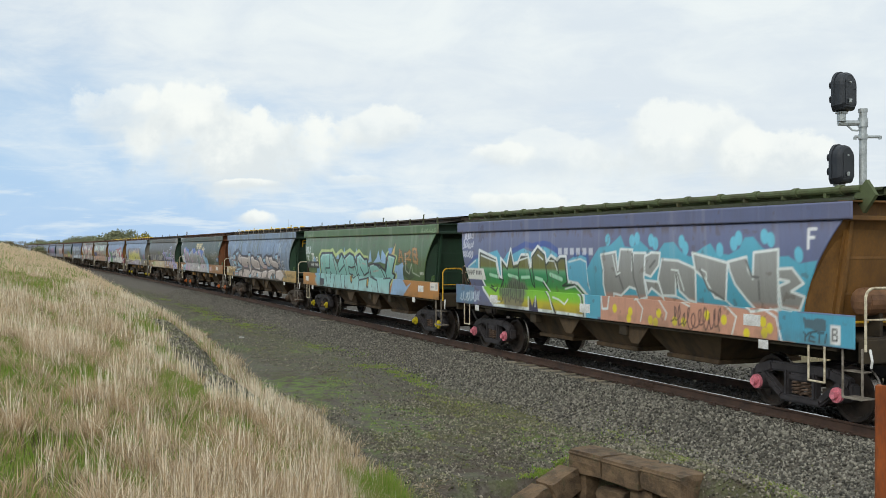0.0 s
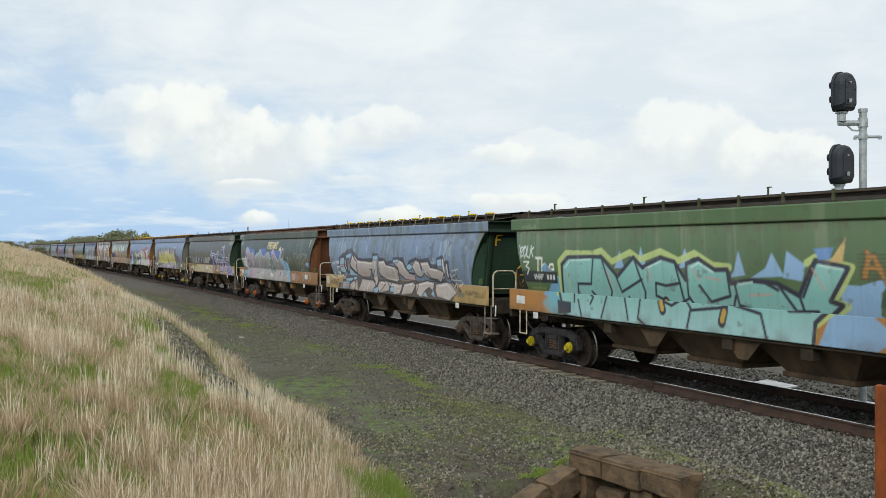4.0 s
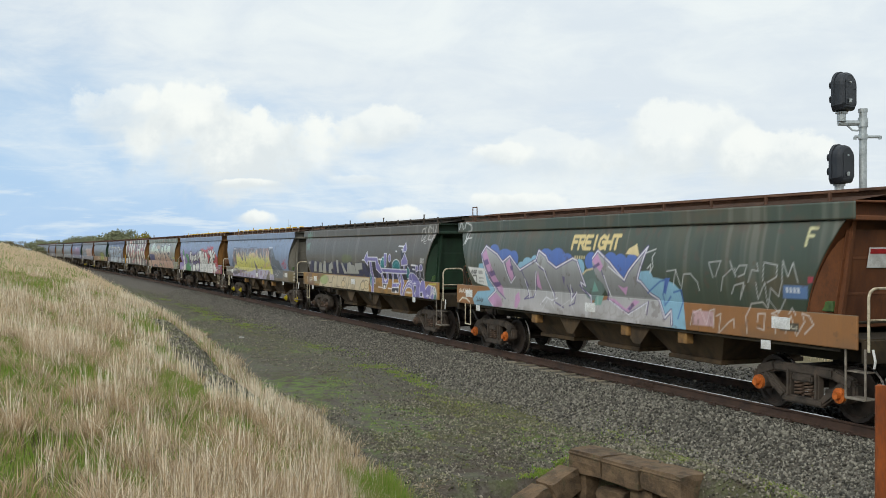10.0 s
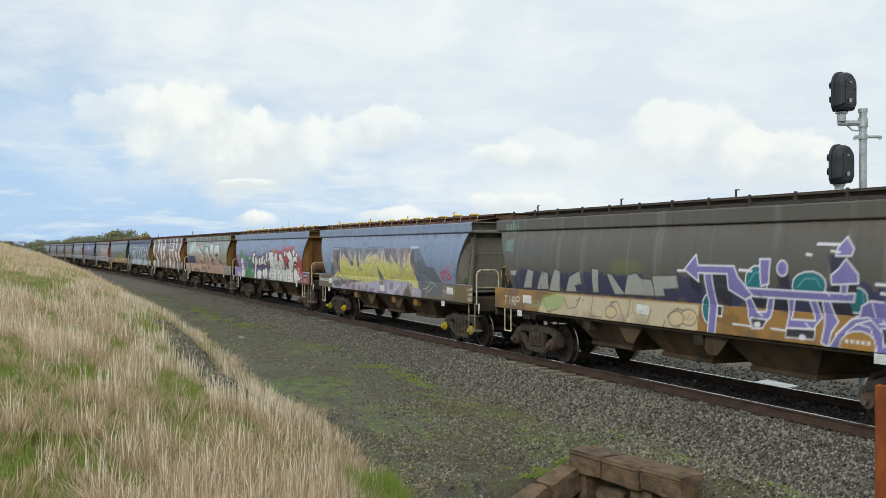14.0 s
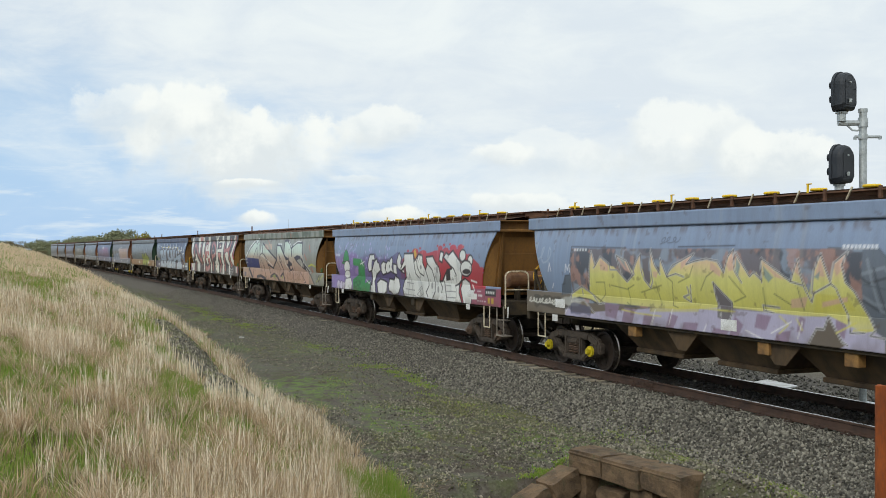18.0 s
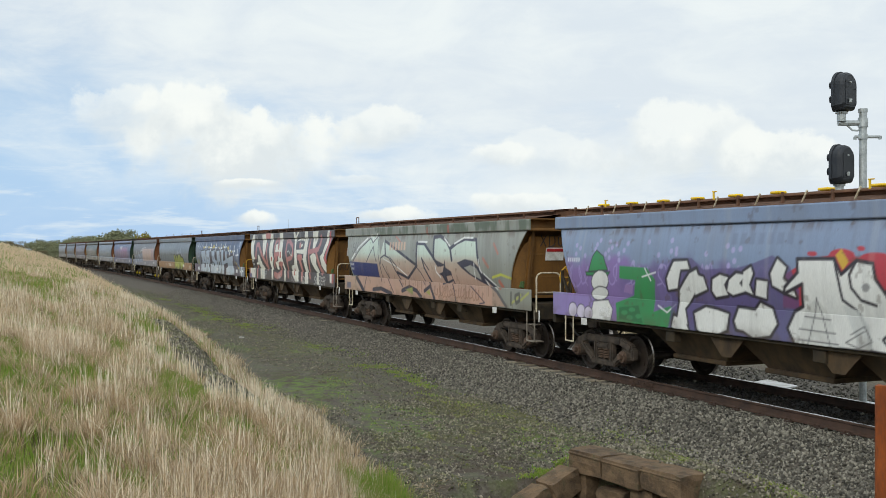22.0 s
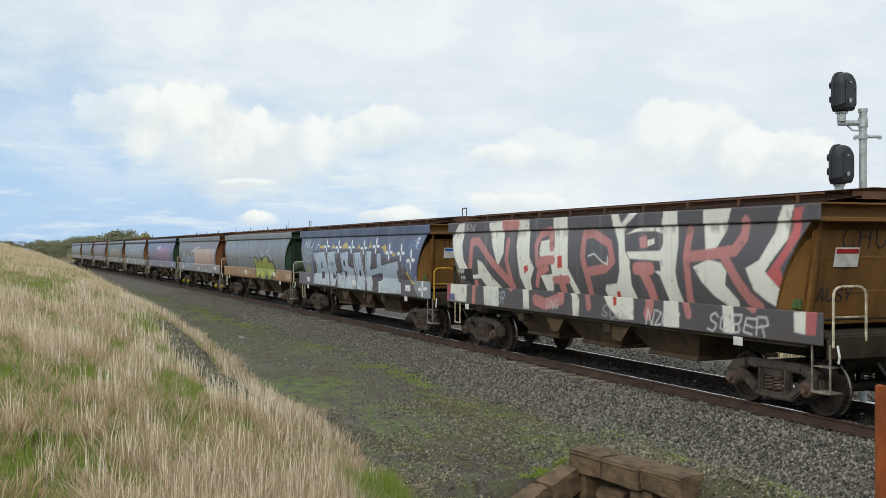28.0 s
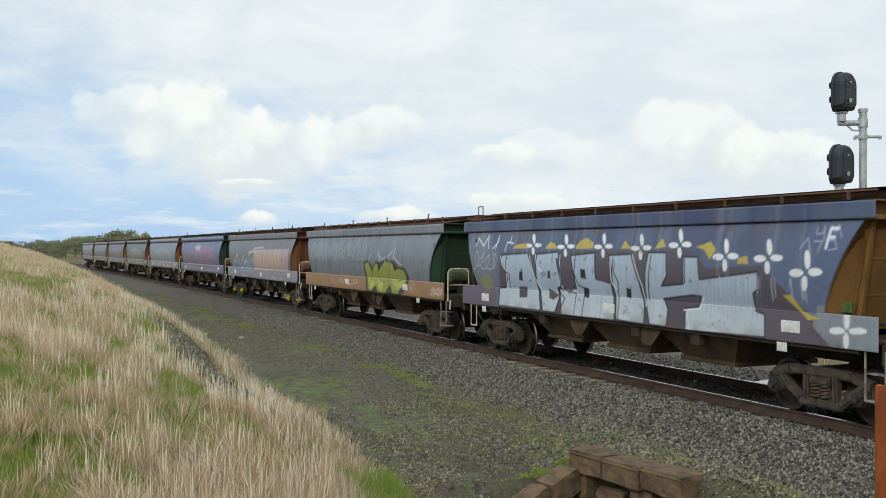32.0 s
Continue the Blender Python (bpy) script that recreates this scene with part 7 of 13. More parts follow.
    p.poly([(-3.65, 2.14), (-3.49, 2.16), (-3.48, 2.08), (-3.6, 2.03)], VIO, 0.85)
    for q in ([(-5.23, 2.41), (-4.94, 2.09), (-4.69, 1.77), (-4.4, 1.53), (-4.02, 1.36)], [(-3.64, 2.33), (-3.44, 1.9), (-3.69, 1.73), (-3.79, 2), (-3.9, 2.22)], [(-3.07, 2.06), (-2.97, 1.92), (-2.84, 1.5), (-3.06, 1.4), (-2.62, 1.46)], [(-2.36, 2.3), (-2.22, 2.14), (-1.93, 2.05), (-1.88, 1.85), (-1.64, 1.56), (-1.68, 1.41), (-1.28, 1.3)], [(-1.05, 1.78), (-0.94, 1.52), (-0.75, 1.64), (-0.82, 1.41), (-1.03, 1.35)], [(-2.4, 2.04), (-2.4, 1.73), (-2.62, 1.46)],):
        p.line(q, 0.03, VIO)
    for q in ([(0.35, 2.11), (0.56, 1.76), (0.46, 1.56)], [(0.46, 1.56), (1.19, 1.32), (1.85, 1.57), (1.8, 1.33)], [(-0.54, 1.8), (-0.23, 1.59)],):
        p.line(q, 0.03, VIO)
    for q in ([(-3.98, 2.22), (-3.83, 1.98), (-3.68, 1.74), (-3.4, 1.9)], [(-2.95, 1.86), (-2.8, 1.45)], [(-2.36, 2.24), (-2.01, 2.1), (-1.9, 1.9), (-1.68, 1.51), (-1.64, 1.36)], [(-2.37, 2.04), (-2.54, 1.51)], [(-0.92, 1.79), (-0.94, 1.45), (-0.71, 1.65)], [(-2.29, 1.32), (-2.03, 1.49), (-1.78, 1.43), (-1.53, 1.49)],):
        p.line(q, 0.022, PALE)
    for q in ([(0.52, 1.54), (1.19, 1.3), (1.82, 1.56), (1.75, 1.36)], [(0.61, 2.2), (1.1, 1.97)], [(0.43, 2.02), (0.59, 1.63)],):
        p.line(q, 0.022, PALE)
    for q in ([(-2.2, 1.22), (-1.94, 1.46), (-1.61, 1.21)], [(-1.48, 1.27), (-1.03, 1.47), (-0.82, 1.22)],):
        p.line(q, 0.02, (214, 212, 214), 0.7)
    p.drips(-4.6, 2.2, 1.6, (206, 206, 206), 16, 0.4)
    p.scrawl(-0.23, 1.91, 1.21, 1.45, (120, 100, 76), 20, 0.023, 0.25)
    for q in ([(1.88, 1.74), (2.3, 1.96), (2.53, 2.01), (2.34, 1.72), (2.36, 1.53), (2.57, 1.7)], [(2.68, 1.78), (2.91, 1.83), (2.91, 1.64), (2.75, 1.32)],):
        p.line(q, 0.031, (56, 98, 170), 0.85)
    for q in ([(1.93, 2.19), (2.04, 2.27), (2.01, 2.11), (2.1, 2.23), (2.07, 2.39), (2.14, 2.47)], [(1.86, 2.47), (2.16, 2.54)],):
        p.line(q, 0.019, (222, 222, 220), 0.9)
    for q in ([(2.53, 2.15), (2.79, 2.18), (2.7, 1.91)], [(2.79, 2.18), (2.9, 1.91)], [(2.92, 1.85), (3.02, 2.11), (3.21, 2.12), (3.39, 1.98), (3.42, 1.84)],):
        p.line(q, 0.018, (200, 200, 198), 0.8)
    for q in ([(3.82, 2.07), (3.7, 2.32), (4.02, 2.35), (3.88, 2.09)], [(4, 1.86), (4.08, 2.09), (4.3, 2.23), (4.25, 2.35), (4.39, 2.1), (4.37, 2.24)], [(4.4, 2.19), (4.48, 2.28), (4.67, 2.29), (4.61, 2.15), (4.45, 2.1)], [(4.69, 2.02), (4.78, 2.22), (4.93, 2.2), (4.9, 2.33)], [(5.03, 2.05), (5.06, 2.34), (5.36, 2.3), (5.34, 2.12), (5.13, 2.03)], [(5.46, 2.06), (5.48, 2.37), (5.59, 2.13), (5.7, 2.34), (5.8, 2.05)],):
        p.line(q, 0.016, (206, 206, 204), 0.75)
    for q in ([(4.26, 1.82), (4.35, 1.96), (4.58, 2.01), (4.45, 1.74), (4.6, 1.97)], [(4.87, 2.02), (4.88, 1.76), (5.08, 2.03), (5.08, 1.64), (5.2, 1.95), (5.36, 1.82), (5.46, 2.04)], [(5.12, 1.77), (5.3, 1.56), (5.5, 1.79)],):
        p.line(q, 0.016, (206, 206, 204), 0.75)
    p.poly([(5.48, 2), (6, 2.01), (5.97, 1.81), (5.45, 1.8)], (98, 126, 170), 0.9)
    p.bars(5.53, 5.85, 1.89, 1.97, (206, 210, 214), 4, 0.9)
    p.poly([(6.01, 2.14), (6.12, 2.14), (6.1, 2.06), (6, 2.04)], (186, 60, 84), 0.8)
    for q in ([(3.11, 1.24), (3.17, 1.44), (3.39, 1.52), (3.55, 1.27), (3.64, 1.51), (3.76, 1.54), (3.73, 1.23)], [(3.81, 1.43), (3.93, 1.48), (3.87, 1.15), (4.13, 1.35), (4.25, 1.41), (4.27, 1.27)], [(4.58, 1.2), (4.55, 1.47), (4.7, 1.68), (4.98, 1.72), (5.06, 1.63)], [(4.82, 1.4), (4.84, 1.53), (5, 1.54), (4.97, 1.28), (4.82, 1.31)], [(5.23, 1.25), (5.28, 1.52), (5.15, 1.55), (5.33, 1.61)], [(5.45, 1.27), (5.57, 1.54), (5.69, 1.25), (5.86, 1.47), (5.81, 1.59), (5.95, 1.56), (6.04, 1.44), (5.86, 1.29)],):
        p.line(q, 0.02, (218, 212, 206), 0.75)
    for q in ([(5.53, 1.57), (5.61, 1.66), (5.67, 1.56)],):
        p.line(q, 0.02, (218, 212, 206), 0.75)
    p.poly([(3.17, 1.49), (3.73, 1.5), (3.73, 1.25), (3.17, 1.24)], (208, 178, 190), 0.6)
    p.poly([(5.33, 1.42), (5.74, 1.44), (5.74, 1.31), (5.33, 1.3)], (60, 60, 52), 0.9)
    p.scrawl(5.35, 5.72, 1.33, 1.4, (214, 210, 190), 8, 0.013, 0.9)
    for q in ([(-6.73, 3.05), (-6.6, 3.24), (-6.47, 3.05)], [(-6.39, 3.07), (-6.29, 3.22), (-5.99, 3.14), (-5.94, 3.01), (-6.3, 2.95), (-6.27, 2.68), (-6.09, 2.98)], [(-6.36, 2.65), (-6.27, 2.8), (-5.96, 2.82)],):
        p.line(q, 0.032, (222, 222, 220), 0.95)
    p.poly([(-6.01, 2.09), (-5.03, 2.06), (-4.97, 1.62), (-5.64, 1.69)], (226, 224, 220))
    p.word("VHAF", -5.85, -5.48, 1.91, 2, 0.026, (50, 50, 54), None, 0, None, 0, 0, 0)
    p.bars(-5.39, -5.15, 1.92, 2, (60, 60, 60), 4, 0.9)
    p.bars(-5.4, -5.13, 1.8, 1.84, (60, 60, 60), 4, 0.7)
    p.bars(-5.43, -5.16, 1.72, 1.75, (60, 60, 60), 4, 0.7)
    p.line([(-5.75, 1.87), (-5.82, 1.68), (-5.59, 1.69), (-5.54, 1.87), (-5.75, 1.87)], 0.03, (40, 40, 40))
    p.scrawl(-6.71, -5.94, 1.4, 1.53, (226, 220, 206), 14, 0.025, 0.9)
    p.line([(-6.71, 1.18), (-6.52, 1.28), (-6.27, 1.27), (-6.07, 1.19)], 0.037, (226, 220, 206))
    p.scrawl(-5.63, -5.25, 1.23, 1.32, (60, 62, 64), 8, 0.029, 0.9)
    p.word("FREIGHT", -0.87, 0.93, 2.55, 2.8, 0.075, (222, 200, 138), None, 0, None, 0, 0.16, 0.0, 0.2)
    p.bars(-0.7, -0.25, 2.34, 2.4, (206, 190, 140), 5, 0.9)
    p.poly([(-0.22, 2.19), (-0.14, 2.39), (-0.01, 2.42), (0.01, 2.19)], DEEP)
    p.word("F", 5.9, 6.1, 2.6, 2.85, 0.05, (200, 196, 150), None, 0, None, 0, 0.15, 0)


def paint_dark_grey(p):
    p.weather((90, 84, 74), 0.4, 0.06)
    p.rect(-5.8, 5.9, 1.6, 2.04, (52, 56, 94), 0.85, 0, 0.4)
    sill_coat(p, (158, 118, 60))
    sill = p.edge(np.abs(p.z - 1.3) - 0.3)
    p.mix(sill * smooth(-p.x, 3.6, 5.2) * smooth(value_noise(p.x * 2.2, p.z * 2.6, 91, 3), 0.38, 0.62) * 0.8, (112, 92, 84))
    p.mix(sill * smooth(value_noise(p.x * 1.6, p.z * 5.0, 92, 4), 0.54, 0.68) * 0.55, (112, 84, 52))
    V, W, T, K = (128, 120, 180), (234, 232, 238), (36, 116, 124), (46, 44, 60)
    cream = ramp_colours((1.2, (206, 190, 160)), (1.62, (200, 186, 158)), (1.7, (168, 168, 162)), (2.1, (160, 160, 156)))
    p.soft(-1.1, 2.2, 0.7, 0.2, (104, 112, 60), 0.6)
    p.poly([(-4.46, 1.46), (-3.84, 1.58), (1.07, 1.59), (1.02, 1.11), (-3.9, 1.05), (-4.75, 1.08)], cream, 0.95)
    p.poly([(-3.45, 1.64), (-3.2, 1.97), (-2.76, 2.11), (-2.73, 1.81), (-3, 1.78), (-2.96, 1.65)], cream, 1, (58, 56, 60), 0.028)
    p.poly([(-2.29, 2.16), (-2.02, 2.14), (-2.11, 1.67), (-2.33, 1.66)], cream, 1, (58, 56, 60), 0.027)
    p.poly([(-1.75, 2.08), (-1.55, 2.05), (-1.15, 1.67), (-1.53, 1.66)], cream, 1, (58, 56, 60), 0.026)
    p.poly([(-1.21, 1.67), (-0.99, 2.06), (-0.71, 2.1), (-0.56, 2), (-0.24, 1.99), (-0.13, 1.68)], cream, 1, (58, 56, 60), 0.025)
    p.poly([(-0.21, 2.06), (0.55, 2.09), (0.58, 1.85), (0.12, 1.82), (0.13, 1.69), (-0.18, 1.68)], cream, 1, (58, 56, 60), 0.025)
    p.poly([(-4.18, 1.63), (-3.81, 2.12), (-3.54, 2.07), (-3.69, 1.63)], cream, 1, (58, 56, 60), 0.029)
    p.poly([(-4.74, 1.64), (-4.38, 2.06), (-4.1, 2.03), (-4.16, 1.66)], cream, 1, (58, 56, 60), 0.029)
    p.poly([(-5.37, 1.65), (-5.03, 2.1), (-4.74, 2.05), (-4.95, 1.66)], cream, 1, (58, 56, 60), 0.03)
    for q in ([(-3.57, 1.53), (-3.37, 1.29), (-3.04, 1.33), (-2.85, 1.56)], [(-2.34, 1.63), (-2.47, 1.19), (-2.05, 1.19)], [(-1.87, 1.22), (-1.69, 1.5), (-1.46, 1.53), (-1.24, 1.19)], [(-1.01, 1.59), (-1.12, 1.26)], [(-0.34, 1.43), (-0.47, 1.19)], [(0.1, 1.26), (-0.01, 1.07)],):
        p.line(q, 0.024, (74, 70, 66), 0.8)
    for q in ([(-4.46, 1.46), (-4.25, 1.17), (-3.77, 1.27)], [(0.25, 1.21), (0.17, 1.35), (0.42, 1.49), (0.69, 1.47)],):
        p.line(q, 0.024, (74, 70, 66), 0.8)
    p.poly([(1.02, 1.37), (1, 1.31), (0.93, 1.25), (0.84, 1.22), (0.73, 1.22), (0.63, 1.24), (0.57, 1.28), (0.54, 1.35), (0.57, 1.41), (0.63, 1.46), (0.73, 1.5), (0.84, 1.5), (0.93, 1.48), (1, 1.43)], (206, 186, 148), 1, (92, 84, 74), 0.019)
    p.poly([(0.64, 1.33), (0.62, 1.27), (0.56, 1.22), (0.47, 1.19), (0.37, 1.18), (0.28, 1.2), (0.22, 1.25), (0.2, 1.3), (0.22, 1.36), (0.28, 1.41), (0.37, 1.44), (0.47, 1.45), (0.56, 1.43), (0.62, 1.38)], (206, 186, 148), 1, (92, 84, 74), 0.019)
    p.poly([(-1.49, 1.32), (-1.51, 1.27), (-1.57, 1.22), (-1.65, 1.2), (-1.74, 1.19), (-1.82, 1.21), (-1.88, 1.25), (-1.9, 1.3), (-1.88, 1.35), (-1.82, 1.4), (-1.74, 1.43), (-1.65, 1.43), (-1.57, 1.41), (-1.51, 1.37)], (206, 186, 148), 1, (92, 84, 74), 0.021)
    p.scrawl(-1.15, -0.47, 1.23, 1.58, (110, 104, 92), 8, 0.019, 0.5)
    p.scrawl(0.59, 0.97, 1.27, 1.44, (110, 104, 92), 6, 0.018, 0.5)
    p.poly([(2.88, 2.05), (2.84, 1.95), (2.75, 1.86), (2.63, 1.81), (2.51, 1.81), (2.42, 1.85), (2.36, 1.93), (2.35, 2.04), (2.38, 2.15), (2.46, 2.23), (2.56, 2.28), (2.68, 2.28), (2.79, 2.24), (2.86, 2.16)], T, 1, W, 0.022)
    p.poly([(4.09, 2.02), (4.05, 1.93), (3.94, 1.85), (3.79, 1.81), (3.63, 1.8), (3.5, 1.84), (3.42, 1.91), (3.4, 2), (3.44, 2.1), (3.54, 2.17), (3.68, 2.21), (3.84, 2.22), (3.98, 2.18), (4.07, 2.11)], T, 1, W, 0.021)
    p.poly([(1.52, 1.56), (1.5, 1.45), (1.45, 1.36), (1.38, 1.3), (1.3, 1.3), (1.23, 1.34), (1.18, 1.43), (1.16, 1.54), (1.19, 1.66), (1.28, 1.75), (1.37, 1.8), (1.45, 1.8), (1.51, 1.76), (1.53, 1.67)], T, 1, W, 0.023)
    p.poly([(4.84, 1.84), (4.8, 1.76), (4.73, 1.7), (4.64, 1.66), (4.55, 1.66), (4.48, 1.69), (4.44, 1.75), (4.44, 1.83), (4.48, 1.91), (4.54, 1.97), (4.63, 2.01), (4.72, 2.01), (4.79, 1.98), (4.84, 1.92)], T, 1, W, 0.02)
    p.poly([(6.73, 1.29), (6.71, 1.2), (6.68, 1.13), (6.62, 1.09), (6.56, 1.08), (6.51, 1.12), (6.47, 1.18), (6.46, 1.27), (6.47, 1.36), (6.51, 1.43), (6.56, 1.47), (6.62, 1.47), (6.68, 1.44), (6.71, 1.37)], T, 1, W, 0.018)
    for q in ([(2.41, 2), (2.58, 2.18), (2.75, 2.18)], [(3.51, 1.98), (3.67, 2.11), (3.89, 2.12), (3.98, 2)], [(4.77, 1.96), (4.76, 1.76)],):
        p.line(q, 0.017, (110, 170, 178))
    p.poly([(0.91, 2.14), (1.28, 2.09), (1.17, 1.75), (0.93, 1.89)], K)
    p.poly([(1.51, 2.16), (2.08, 2.12), (2.06, 1.94), (1.58, 1.95)], K)
    p.poly([(1.58, 1.93), (2.05, 1.9), (1.92, 1.6), (1.64, 1.68)], K)
    p.poly([(2.47, 1.8), (2.79, 1.8), (2.72, 1.63), (2.43, 1.64)], K)
    p.poly([(2.86, 1.85), (3.4, 1.84), (3.26, 1.59), (2.83, 1.62)], K)
    p.poly([(3.71, 1.86), (4, 1.86), (3.85, 1.58), (3.74, 1.61)], K)
    p.poly([(4.09, 1.8), (4.51, 1.83), (4.55, 1.61), (4.16, 1.63)], K)
    p.poly([(4.13, 2.06), (4.68, 2.06), (4.66, 1.94), (4.11, 1.92)], K)
    p.poly([(4.11, 2.47), (4.46, 2.47), (4.45, 2.15), (4.21, 2.17)], K)
    p.poly([(4.5, 2.45), (4.56, 2.45), (4.58, 2.19), (4.52, 2.21)], K)
    p.poly([(3.08, 2.14), (3.35, 2.15), (3.33, 1.96), (3.13, 1.98)], K)
    p.poly([(5.33, 1.9), (5.61, 1.93), (5.49, 1.68), (5.32, 1.71)], K, 1, W, 0.019)
    p.poly([(5.65, 1.99), (5.88, 1.96), (5.87, 1.67), (5.65, 1.7)], K, 1, W, 0.019)
    p.poly([(1.31, 2.13), (1.51, 2.14), (1.57, 1.63), (1.5, 1.14), (1.3, 1.12), (1.37, 1.68)], V, 1, W, 0.028)
    p.poly([(2.31, 1.75), (2.44, 1.78), (2.55, 1.56), (2.75, 1.57), (2.85, 1.79), (2.99, 1.81), (2.85, 1.49), (2.59, 1.3), (2.42, 1.29), (2.34, 1.48)], V, 1, W, 0.026)
    p.poly([(3.29, 1.83), (3.44, 1.82), (3.31, 1.49), (3.81, 1.5), (3.73, 1.8), (3.87, 1.81), (3.94, 1.55), (3.81, 1.43), (3.8, 1.38), (3.2, 1.35), (3.26, 1.54)], V, 1, W, 0.025)
    p.poly([(3.99, 1.83), (4.13, 1.82), (4.19, 1.61), (4.26, 1.52), (4.12, 1.35), (4.05, 1.13), (3.92, 1.19), (3.99, 1.44)], V, 1, W, 0.025)
    p.poly([(0.77, 2.19), (1.08, 2.45), (1.15, 2.27), (2.08, 2.27), (2.17, 2.1), (2.51, 1.82), (2.3, 1.74), (1.92, 1.89), (1.91, 2.14), (1.15, 2.14), (1.16, 1.99)], V, 1, W, 0.028)
    p.poly([(2.35, 1.93), (4.15, 1.92), (4.63, 1.93), (4.59, 1.81), (4.12, 1.8), (2.51, 1.8)], V, 1, W, 0.025)
    p.poly([(2.69, 2.39), (2.93, 2.39), (2.89, 2.01), (2.71, 1.97)], V, 1, W, 0.026)
    p.poly([(4.38, 2.09), (4.51, 2.09), (4.47, 1.91), (4.36, 1.92)], V, 1, W, 0.024)
    p.poly([(4.47, 2.41), (4.7, 2.2), (4.7, 2.07), (4.2, 2.04), (4.19, 2.17), (4.34, 2.27)], V, 1, W, 0.024)
    p.poly([(4.45, 2.72), (4.6, 2.55), (4.56, 2.45), (4.27, 2.45), (4.3, 2.57)], V, 1, W, 0.024)
    p.poly([(3.31, 2.26), (3.3, 2.2), (3.27, 2.16), (3.22, 2.14), (3.17, 2.14), (3.13, 2.16), (3.09, 2.2), (3.08, 2.25), (3.09, 2.3), (3.12, 2.34), (3.16, 2.37), (3.22, 2.37), (3.26, 2.35), (3.3, 2.31)], V, 1, W, 0.024)
    p.poly([(5.53, 1.98), (5.51, 1.95), (5.48, 1.91), (5.43, 1.9), (5.38, 1.89), (5.34, 1.91), (5.32, 1.94), (5.31, 1.98), (5.33, 2.01), (5.36, 2.05), (5.41, 2.06), (5.45, 2.06), (5.5, 2.05), (5.52, 2.02)], V, 1, W, 0.021)
    p.poly([(5.86, 2), (5.84, 1.96), (5.81, 1.93), (5.76, 1.91), (5.7, 1.91), (5.66, 1.92), (5.63, 1.95), (5.62, 2), (5.64, 2.04), (5.67, 2.07), (5.72, 2.09), (5.78, 2.09), (5.82, 2.07), (5.85, 2.04)], V, 1, W, 0.021)
    p.poly([(2.4, 1.46), (2.77, 1.45), (2.67, 1.31), (2.42, 1.3)], K, 1, W, 0.022)
    p.poly([(3.2, 1.35), (3.8, 1.37), (3.78, 1.22), (3.18, 1.21)], K, 1, W, 0.021)
    p.poly([(1.57, 1.61), (1.7, 1.6), (1.68, 1.43), (1.57, 1.44)], K, 1, W, 0.023)
    p.poly([(3.61, 1.24), (3.61, 1.22), (3.58, 1.21), (3.55, 1.2), (3.52, 1.19), (3.49, 1.2), (3.47, 1.21), (3.46, 1.23), (3.47, 1.25), (3.49, 1.27), (3.52, 1.28), (3.55, 1.28), (3.58, 1.27), (3.61, 1.26)], W)
    p.poly([(2.63, 1.36), (2.62, 1.35), (2.6, 1.33), (2.56, 1.32), (2.53, 1.32), (2.5, 1.32), (2.47, 1.34), (2.46, 1.36), (2.47, 1.38), (2.5, 1.39), (2.53, 1.4), (2.56, 1.4), (2.6, 1.4), (2.62, 1.38)], W)
    p.poly([(4.06, 1.12), (4.24, 1.35), (4.49, 1.55), (4.67, 1.64), (4.72, 1.76), (4.89, 1.84), (5.13, 1.83), (5.36, 1.73), (5.52, 1.55), (5.58, 1.37), (5.43, 1.04), (4.99, 1.08), (4.06, 1.05)], V, 1, W, 0.024)
    for q in ([(4.27, 1.13), (4.41, 1.38), (4.61, 1.51), (4.84, 1.47), (4.97, 1.12)], [(4.2, 1.33), (4.51, 1.57), (4.81, 1.61), (5.1, 1.38), (5.16, 1.12)], [(4.91, 1.84), (4.94, 1.62)],):
        p.line(q, 0.02, W)
    p.poly([(4.94, 1.22), (4.91, 1.12), (4.82, 1.04), (4.69, 0.99), (4.54, 0.97), (4.4, 1.01), (4.31, 1.08), (4.27, 1.17), (4.31, 1.27), (4.4, 1.35), (4.54, 1.4), (4.69, 1.41), (4.82, 1.38), (4.91, 1.31)], (172, 128, 58), 1, W, 0.02)
    p.bars(4.38, 4.88, 1.23, 1.28, (236, 232, 226), 5, 0.9)
    p.poly([(5.04, 1.48), (5.21, 1.47), (5.18, 1.33), (5.07, 1.22)], K, 1, W, 0.019)
    p.poly([(5.47, 1.39), (5.57, 1.59), (5.73, 1.67), (5.86, 1.62), (5.92, 1.4), (6.04, 1.48), (6.15, 1.53), (6.51, 1.48), (6.58, 1.36), (6.48, 1.11), (6.35, 1.1), (6.26, 1.22), (6.15, 1.08), (5.83, 1.09), (5.74, 1.24), (5.66, 1.1), (5.47, 1.12)], V, 1, W, 0.022)
    p.poly([(5.52, 1.1), (5.66, 1.13), (5.69, 1.02), (5.5, 1.01)], (140, 136, 134))
    p.poly([(5.53, 1.3), (5.69, 1.31), (5.69, 1.17), (5.53, 1.18)], K, 1, W, 0.019)
    for q in ([(5.07, 1.58), (5.13, 1.5)], [(5, 1.53), (5.2, 1.55)], [(6.04, 1.27), (6.12, 1.17)], [(5.98, 1.21), (6.18, 1.23)], [(3.61, 1.45), (3.7, 1.38)], [(2.55, 1.56), (2.67, 1.5)],):
        p.line(q, 0.022, W)
    for q in ([(4.08, 1.94), (4.14, 1.88)], [(4.58, 1.5), (4.83, 1.57)],):
        p.line(q, 0.022, W)
